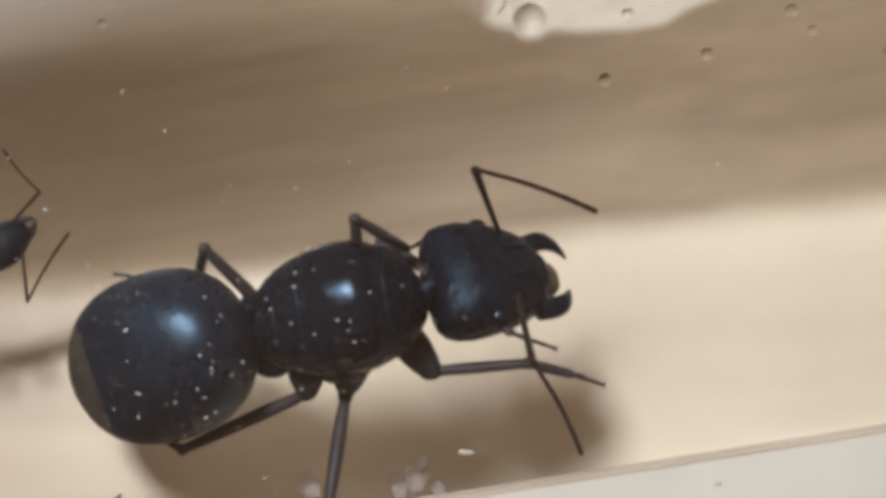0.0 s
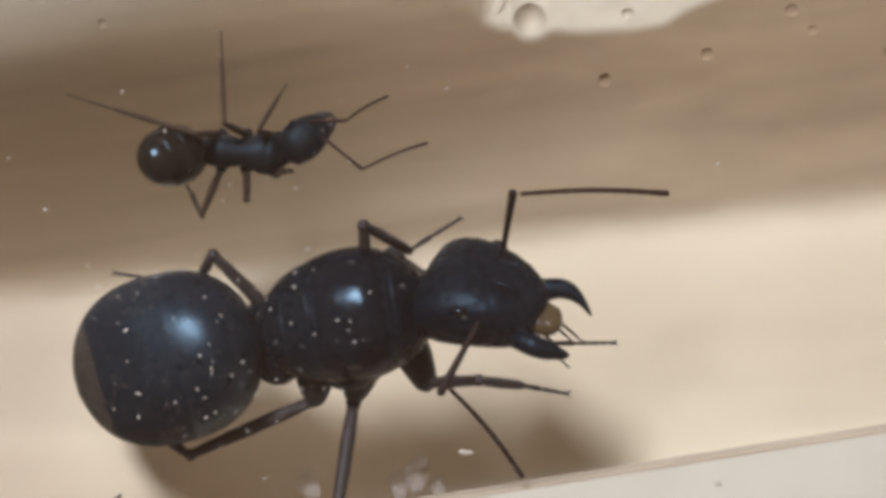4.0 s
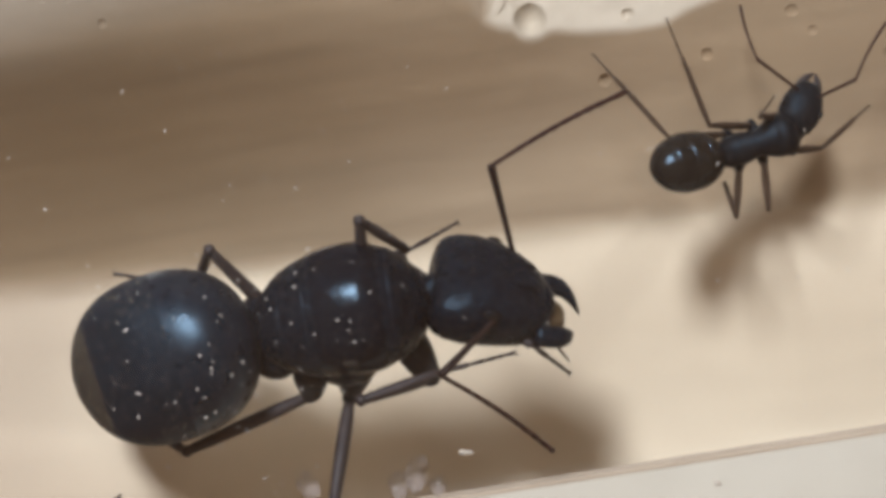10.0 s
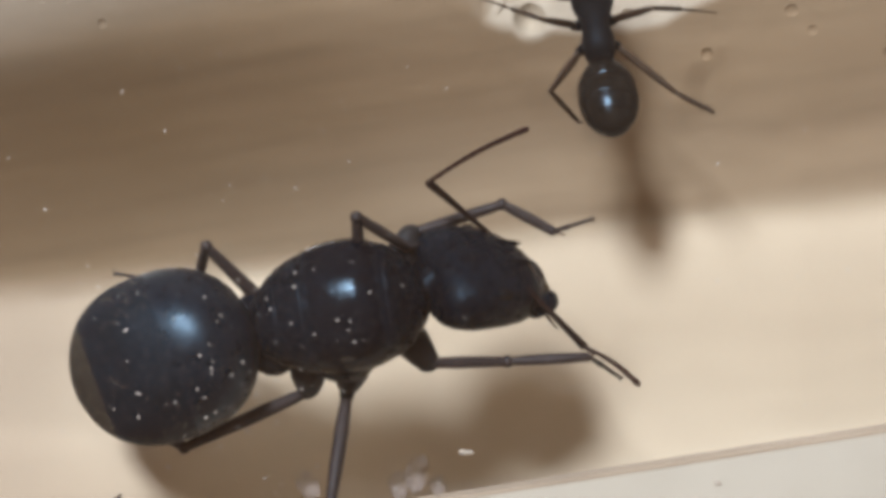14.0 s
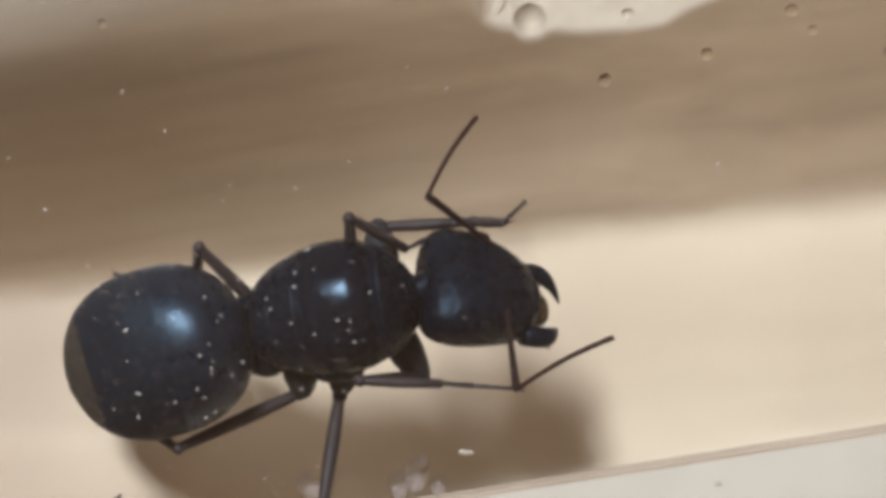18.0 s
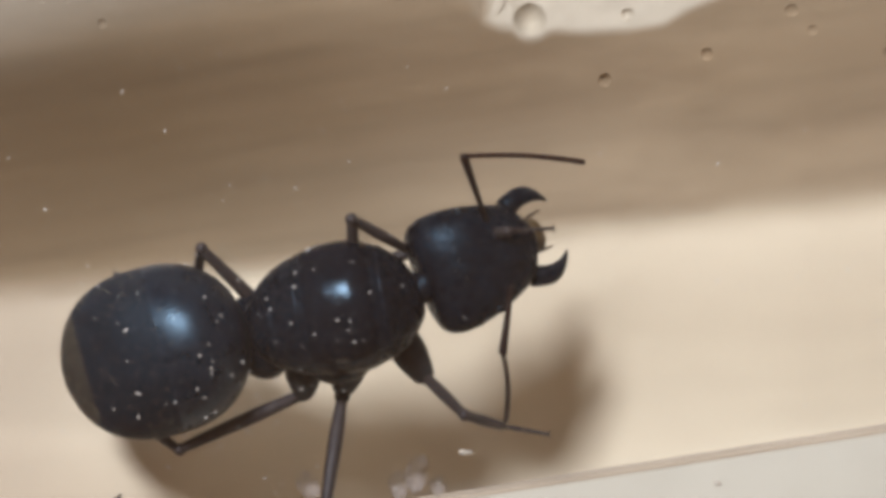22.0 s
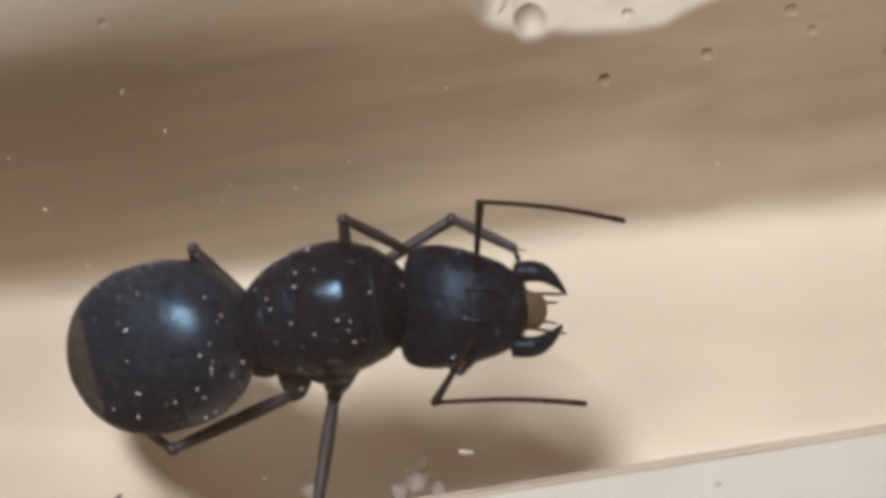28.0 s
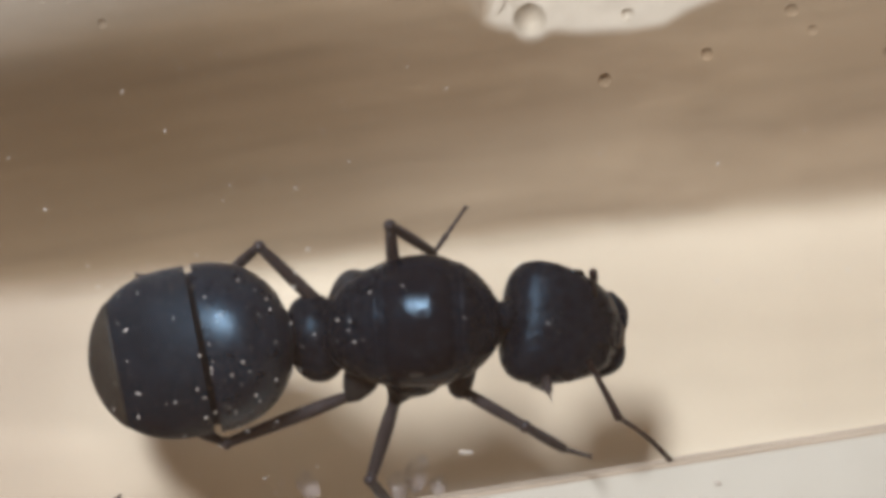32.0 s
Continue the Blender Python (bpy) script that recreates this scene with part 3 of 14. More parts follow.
def dust():
    bm, rnd = bmesh.new(), random.Random(11)
    for x, y, r in DUST_GRAINS:
        speck(bm, x, y, 9.0, 0.5 * r, rnd)
    for _ in range(1000):
        x, y = rnd.uniform(-12, 12), rnd.uniform(-7, 7)
        near = math.exp(-((x + 5.0) ** 2 + (y + 3.8) ** 2) / 11.0)
        if rnd.random() < 0.03 + 0.9 * near:
            speck(bm, x, y, 9.0, rnd.uniform(0.008, 0.022) * (1 + 0.4 * near), rnd)
    return tagged(part("dust_specks", bm, DUST), "fine white dust specks on the glass cover", "dust", kind="stuff")


DUST_GRAINS = [(-7.15, 3.04, 0.063), (7.06, -0.81, 0.072), (7.06, 2.19, 0.054), (9.12, -0.71, 0.054), (-8.25, 4.04, 0.054), (-10.22, 1.02, 0.054), (-3.09, 3.04, 0.045), (0.09, 4.12, 0.045), (-5.75, 5.0, 0.045), (-11.17, 2.34, 0.045), (-9.79, -4.68, 0.054), (-4.56, 1.8, 0.045), (-3.47, 0.01, 0.045), (-8.16, -2.09, 0.072), (-8.37, -1.92, 0.045), (-7.83, -3.72, 0.063), (-8.12, -2.89, 0.054), (-3.83, -0.97, 0.063), (-3.81, -0.61, 0.045), (-3.91, -1.92, 0.054), (-2.72, -1.82, 0.054), (-3.66, -3.11, 0.045), (-4.44, -1.55, 0.045), (-6.88, -3.94, 0.054), (-6.09, -4.34, 0.054), (-5.43, -3.25, 0.045), (-7.83, -4.31, 0.054), (-5.72, -5.07, 0.045), (-1.22, -6.17, 0.06), (-0.13, -6.04, 0.063), (10.4, -0.54, 0.045)]
dust()

# ---- lumps, drops and crumbs ----
def lump(name, x, y, w, d, h, z, mat, label, category, seed, turn=0.0, rough=0.12, flat=0.5):
    """An uneven low mound that is sunk a little into what it sits on."""
    bm, rnd = bmesh.new(), random.Random(seed)
    loops, n = [], 40
    ph = [rnd.uniform(0, 6.28) for _ in range(5)]
    for k in range(9):
        u = k / 8
        rr, hh = math.cos(u * math.pi / 2) ** flat, math.sin(u * math.pi / 2)
        vs = []
        for i in range(n):
            a = 2 * math.pi * i / n
            r = rr * (1 + rough * (math.sin(2 * a + ph[0]) + 0.7 * math.sin(3 * a + ph[1]) + 0.5 * math.sin(5 * a + ph[2]) + 0.3 * math.sin(9 * a + ph[3])))
            px, py = w * r * math.cos(a), d * r * math.sin(a)
            vs.append(bm.verts.new((px * MM, py * MM, (h * hh * (1 + 0.1 * math.sin(3 * a + ph[4]) * (1 - u))) * MM)))
        loops.append(vs)
    for p, q in zip(loops, loops[1:]):
        for i in range(n):
            bm.faces.new((p[i], p[(i + 1) % n], q[(i + 1) % n], q[i]))
    bm.faces.new(loops[0][::-1])
    bm.faces.new(loops[-1])
    return tagged(part(name, bm, mat, at=pose(x * MM, y * MM, z * MM, 0, 0, turn)), label, category)


lump("crumb", 0.68, -6.0, 0.22, 0.08, 0.12, 0.00, CRUMB, "tiny pale crumb on the clear sheet", "crumb", 7, 0, 0.1, 0.5)
lump("crumb", -9.57, -7.32, 0.10, 0.07, 0.12, 0.00, LEG, "tiny dark crumb on the clear sheet", "crumb", 8, 30, 0.2, 0.5)
# a bubble mark on the rim, made here as a small added lump
lump("crumb", 7.92, -6.74, 0.11, 0.09, 0.07, 1.59, CRUMB, "tiny dull bubble mark on the white rim", "crumb", 9, 0, 0.1, 0.5)
lump("plaster_ridge", 1.67, 7.45, 0.62, 0.17, 0.17, BED + height(1.67, 7.51, rise((1.67 + 14.3) / 28.6)) - 0.1, PALE, "thin pale plaster ridge on the chipped shelf", "plaster ridge", 6, 62, 0.06, 0.5)
lump("film_scrap", -0.77, -6.62, 0.32, 0.62, 0.12, 0.0, FILM, "thin milky film scrap stuck on the clear sheet", "film scrap", 21, -10, 0.07, 0.7)
lump("film_scrap", -1.32, -6.95, 0.3, 0.42, 0.1, 0.0, FILM, "thin milky film scrap stuck on the clear sheet", "film scrap", 22, 20, 0.07, 0.7)
lump("film_scrap", -0.15, -6.95, 0.26, 0.3, 0.1, 0.0, FILM, "thin milky film scrap stuck on the clear sheet", "film scrap", 23, 5, 0.07, 0.7)
# pale scrap added for the lit gap between gaster and thorax shadows
lump("film_scrap", -3.98, -6.95, 0.34, 0.42, 0.1, 0.0, FILM, "thin milky film scrap stuck on the clear sheet", "film scrap", 24, 30, 0.07, 0.7)


# ---- what moves: each ant, and each limb in its ant's space (mm, degrees) ----
def at(x, y, z, rx=0, ry=0, rz=0):
    return pose(x * MM, y * MM, z * MM, rx, ry, rz)


def motions():
    walk(queen_ant, [(0, at(-2.95, -1.82, 0, 0, 0, 9)), (1, at(-2.71, -2.05, 0, 0, 0, 9)), (3, at(-2.69, -2.03, 0, 0, 0, 9)), (6, at(-2.79, -1.92, 0, 0, 0, 9)), (10, at(-2.82, -1.87, 0, 0, 0, 9)), (12, at(-2.91, -1.76, 0, 0, 0, 9)), (13, at(-2.95, -1.79, 0, 0, 0, 9)), (14, at(-2.9, -1.76, 0, 0, 0, 9)), (17, at(-3.17, -1.75, 0, 0, 0, 9)), (18, at(-3.11, -1.79, 0, 0, 0, 9)), (19, at(-3.27, -1.91, 0, 0, 0, 9)), (20, at(-2.88, -1.89, 0, 0, 0, 9)), (22, at(-3.04, -1.82, 0, 0, 0, 9)), (23, at(-2.99, -1.86, 0, 0, 0, 9)), (25, at(-3.17, -1.73, 0, 0, 0, 9)), (28, at(-3.27, -1.82, 0, 0, 0, 9)), (29, at(-3.2, -1.7, 0, 0, 0, 9)), (30, at(-3.17, -1.76, 0, 0, 0, 9)), (31.5, at(-2.91, -1.86, 0, 0, 0, 8)), (31.7, at(-2.23, -1.95, 0, 0, 0, 6)), (32, at(-1.06, -2.07, 0, 0, 0, 3))])
    walk(Q["thorax"], [(0, at(0, 0, 2.75, -10, 0, 0)), (31.5, at(0, 0, 2.75, -10, 0, 0)), (32, at(0.22, -0.13, 2.75, -10, 0, 0))])
    walk(Q["gaster"], [(0, at(-2.41, 0.02, 2.55, 0, -6, -170.5)), (2, at(-2.47, 0.01, 2.55, 0, -6, -173.5)), (10, at(-2.44, 0.02, 2.55, 0, -6, -171.1)), (11, at(-2.39, 0.03, 2.55, 0, -6, -169.6)), (14, at(-2.45, 0.02, 2.55, 0, -6, -169)), (17, at(-2.31, 0.04, 2.55, 0, -6, -170.5)), (18, at(-2.35, 0.03, 2.55, 0, -6, -172)), (19, at(-2.2, 0.04, 2.55, 0, -6, -173.7)), (20, at(-2.55, 0, 2.55, 0, -6, -174.7)), (25, at(-2.23, 0.05, 2.55, 0, -6, -171.8)), (28, at(-2.06, 0.04, 2.55, 0, -6, -174.8)), (29, at(-2.19, 0.05, 2.55, 0, -6, -171.6)), (30, at(-2.21, 0.04, 2.55, 0, -6, -172.6)), (31.5, at(-2.37, 0.03, 2.55, 0, -6, -171.6)), (31.7, at(-2.9, -0.04, 2.55, 0, -6, -172.6)), (32, at(-3.17, -0.09, 2.55, 0, -6, -172))])
    walk(Q["petiole"], [(0, at(-2.48, 0.01, 1.75, 0, 0, 9.5)), (2, at(-2.51, 0.01, 1.75, 0, 0, 6.5)), (14, at(-2.5, 0.01, 1.75, 0, 0, 11)), (18, at(-2.45, 0.01, 1.75, 0, 0, 8)), (19, at(-2.38, 0.02, 1.75, 0, 0, 6.3)), (20, at(-2.55, 0, 1.75, 0, 0, 5.3)), (25, at(-2.39, 0.02, 1.75, 0, 0, 8.2)), (28, at(-2.3, 0.02, 1.75, 0, 0, 5.2)), (29, at(-2.37, 0.03, 1.75, 0, 0, 8.4)), (31.5, at(-2.46, 0.01, 1.75, 0, 0, 8.4)), (31.7, at(-2.72, -0.02, 1.75, 0, 0, 7.4)), (32, at(-2.86, -0.04, 1.75, 0, 0, 8))])
    walk(Q["head"], [(0, at(2.74, 0.4, 2.35, -29.3, 20.2, -4.6)), (0.5, at(2.53, 0.59, 2.35, -31.4, 18, 0.1)), (1, at(2.58, 0.73, 2.35, -62.1, -4.4, -33.8)), (1.5, at(2.58, 0.44, 2.35, -53.8, -4.3, -8.9)), (2, at(2.74, 0.59, 2.35, -50.4, 20.1, -9.6)), (2.5, at(2.59, 0.67, 2.35, -42.8, 12.9, -1.7)), (3, at(2.92, 0.53, 2.35, -37.6, 25.2, -15.9)), (3.5, at(2.53, 0.71, 2.35, -48.8, -8.3, -35.5)), (5.5, at(2.38, 0.61, 2.35, -30.5, -13.2, 16.7)), (6, at(2.56, 0.49, 2.35, -21.7, 5, 9.2)), (6.5, at(2.53, 0.61, 2.35, -42.4, 3.8, 9)), (7, at(2.72, 0.84, 2.35, -60.6, -3.9, -35.7)), (7.5, at(2.78, 0.56, 2.35, -43.2, 20.9, -13.7)), (8, at(2.63, 0.65, 2.35, -44.3, 17.1, -5.3)), (8.5, at(2.83, 0.59, 2.35, -32, 24.4, -16.4)), (9, at(2.59, 0.69, 2.35, -41.1, 17.5, -5.2)), (9.5, at(2.52, 0.73, 2.35, -63.3, -3.2, -26.5)), (10, at(2.69, 0.56, 2.35, -47.5, 9.7, -22.5)), (10.5, at(2.63, 0.39, 2.35, -4, 15.4, -1.7)), (11, at(2.5, 0.52, 2.35, -17.4, 10.7, 7.7)), (11.5, at(2.53, 0.51, 2.35, -4.4, 12.4, 10.7)), (12, at(2.6, 0.51, 2.35, -33.1, 10.1, 1.9)), (12.5, at(2.6, 0.63, 2.35, -27.7, 14.9, 4.4)), (13, at(2.66, 0.64, 2.35, -58.6, -9.7, -32.4)), (13.5, at(2.67, 0.51, 2.35, -39.5, 13, -14.4)), (14, at(2.69, 0.57, 2.35, -52.5, 28.5, -11.6)), (14.5, at(2.73, 0.36, 2.35, -7, 35.8, -3.2)), (16.5, at(2.55, 0.73, 2.35, -54.7, 20.5, -29)), (17, at(2.56, 0.25, 2.35, 0.3, 27.6, -6.3)), (17.5, at(2.87, 0.25, 2.35, 1.5, 34.1, 5.7)), (18, at(2.72, 0.45, 2.35, -36.2, 20.3, -20.7)), (18.5, at(2.85, 0.51, 2.35, -61.1, 27.3, -47)), (19, at(2.77, 0.47, 2.35, -55.1, 15.8, -34)), (19.5, at(2.46, 0.54, 2.35, -58.3, -0.6, -30.8)), (20, at(2.79, 0.08, 2.35, -4.3, 29.7, -5.1)), (20.5, at(2.65, 0.07, 2.35, 12.1, 16.5, -4.7)), (21, at(2.61, 0.36, 2.35, -1.3, 14.1, 0)), (21.5, at(2.81, 0.33, 2.35, 2.3, 30.4, 12.3)), (22, at(2.66, 0.46, 2.35, 2.6, 18.2, 14.1)), (22.5, at(2.87, 1.13, 2.35, -72.6, 5.8, -22.5)), (23, at(2.8, 0.6, 2.35, -60.1, -14.4, -37.9)), (23.5, at(2.92, 0.18, 2.35, -41.3, 5.4, -7.7)), (24, at(2.85, 0.52, 2.35, -61, -15, -5.3)), (24.5, at(2.78, 0.13, 2.35, -38.3, -8.5, -16.9)), (25, at(2.65, 0.09, 2.35, 4.5, 17.2, -2.2)), (25.5, at(2.82, 0.33, 2.35, -8.8, 23.7, -1.1)), (27.5, at(2.43, 0.15, 2.35, -42.7, -21.2, -33.1)), (28, at(2.2, -0.15, 2.35, -5.7, -9.2, -10.4)), (28.5, at(2.54, -0.03, 2.35, 7.2, 15.7, -4.5)), (29, at(2.44, 0.14, 2.35, -20.5, 11.2, -5.7)), (29.5, at(2.4, 0.38, 2.35, -36.8, -2.6, -8.2)), (30, at(2.64, 0.44, 2.35, -35.8, 13.6, -9.5)), (30.5, at(2.41, 0.66, 2.35, -59.9, -16.3, -3.3)), (31, at(2.62, 0.44, 2.35, -54.5, -15.1, -35.1)), (31.5, at(2.55, 0.07, 2.35, -33.4, -16.4, -21.7)), (31.7, at(2.71, 0.04, 2.35, -37.1, 13.3, -15.4)), (32, at(3.12, -0.08, 2.35, -8, 30, -13))])
    walk(Q["neck"], [(0, at(2.05, 0.12, 2.35, 0, 5.1, 15.8)), (0.5, at(2.05, 0.12, 2.35, 0, 5.1, 33.2)), (1, at(2.05, 0.12, 2.35, 0, -1.3, 32.6)), (1.5, at(2.05, 0.12, 2.35, 0, -1.3, 19.9)), (2, at(2.05, 0.12, 2.35, 0, 4.8, 25.1)), (2.5, at(2.05, 0.12, 2.35, 0, 3.4, 34.7)), (3, at(2.05, 0.12, 2.35, 0, 5.3, 17.7)), (3.5, at(2.05, 0.12, 2.35, 0, -2.5, 33.2)), (5.5, at(2.05, 0.12, 2.35, 0, -4.1, 44.8)), (6, at(2.05, 0.12, 2.35, 0, 1.5, 28.5)), (6.5, at(2.05, 0.12, 2.35, 0, 1, 36.1)), (7, at(2.05, 0.12, 2.35, 0, -0.9, 33.4)), (7.5, at(2.05, 0.12, 2.35, 0, 4.9, 21.9)), (8, at(2.05, 0.12, 2.35, 0, 4.4, 31.8)), (8.5, at(2.05, 0.12, 2.35, 0, 5.5, 22.1)), (9, at(2.05, 0.12, 2.35, 0, 4.5, 35.2)), (9.5, at(2.05, 0.12, 2.35, 0, -0.9, 35.7)), (10, at(2.05, 0.12, 2.35, 0, 2.6, 21.7)), (10.5, at(2.05, 0.12, 2.35, 0, 4.4, 17.8)), (11, at(2.05, 0.12, 2.35, 0, 3.2, 32)), (11.5, at(2.05, 0.12, 2.35, 0, 3.7, 31.2)), (12, at(2.05, 0.12, 2.35, 0, 2.8, 26.6)), (12.5, at(2.05, 0.12, 2.35, 0, 3.9, 33.8)), (13, at(2.05, 0.12, 2.35, 0, -2.7, 25.4)), (13.5, at(2.05, 0.12, 2.35, 0, 3.5, 21)), (14, at(2.05, 0.12, 2.35, 0, 7.2, 25.4)), (14.5, at(2.05, 0.12, 2.35, 0, 9.1, 14.5)), (16.5, at(2.05, 0.12, 2.35, 0, 5.8, 35.2)), (17, at(2.05, 0.12, 2.35, 0, 8.9, 8.2)), (17.5, at(2.05, 0.12, 2.35, 0, 7.7, 8.3)), (18, at(2.05, 0.12, 2.35, 0, 5.4, 15.5)), (18.5, at(2.05, 0.12, 2.35, 0, 6.7, 13.5)), (19, at(2.05, 0.12, 2.35, 0, 4.1, 13.2)), (19.5, at(2.05, 0.12, 2.35, 0, -0.2, 25)), (20, at(2.05, 0.12, 2.35, 0, 7.4, -3.5)), (20.5, at(2.05, 0.12, 2.35, 0, 4.8, -4.8)), (21, at(2.05, 0.12, 2.35, 0, 4.1, 16.7)), (21.5, at(2.05, 0.12, 2.35, 0, 7.2, 14.8)), (22, at(2.05, 0.12, 2.35, 0, 4.8, 25.3)), (22.5, at(2.05, 0.12, 2.35, 0, 1, 41.1)), (23, at(2.05, 0.12, 2.35, 0, -3.6, 19.4)), (23.5, at(2.05, 0.12, 2.35, 0, 1.2, 1.4)), (24, at(2.05, 0.12, 2.35, 0, -3.3, 20)), (24.5, at(2.05, 0.12, 2.35, 0, -2.2, -3.7)), (25, at(2.05, 0.12, 2.35, 0, 5, -2.7)), (25.5, at(2.05, 0.12, 2.35, 0, 5.6, 11.6)), (27.5, at(2.05, 0.12, 2.35, 0, -8.8, -9.6)), (28, at(2.05, 0.12, 2.35, 0, -4.5, -38.7)), (28.5, at(2.05, 0.12, 2.35, 0, 5.2, -13)), (29, at(2.05, 0.12, 2.35, 0, 4.4, -0.4)), (29.5, at(2.05, 0.12, 2.35, 0, -1, 20.6)), (30, at(2.05, 0.12, 2.35, 0, 3.8, 18.6)), (30.5, at(2.05, 0.12, 2.35, 0, -5, 41.3)), (31, at(2.05, 0.12, 2.35, 0, -4.7, 13.3)), (31.5, at(2.05, 0.12, 2.35, 0, -5.5, -10.9)), (31.7, at(2.05, 0.12, 2.35, 0, 3.6, -9.2)), (32, at(2.05, 0.12, 2.35, 0, 5.5, -11))])
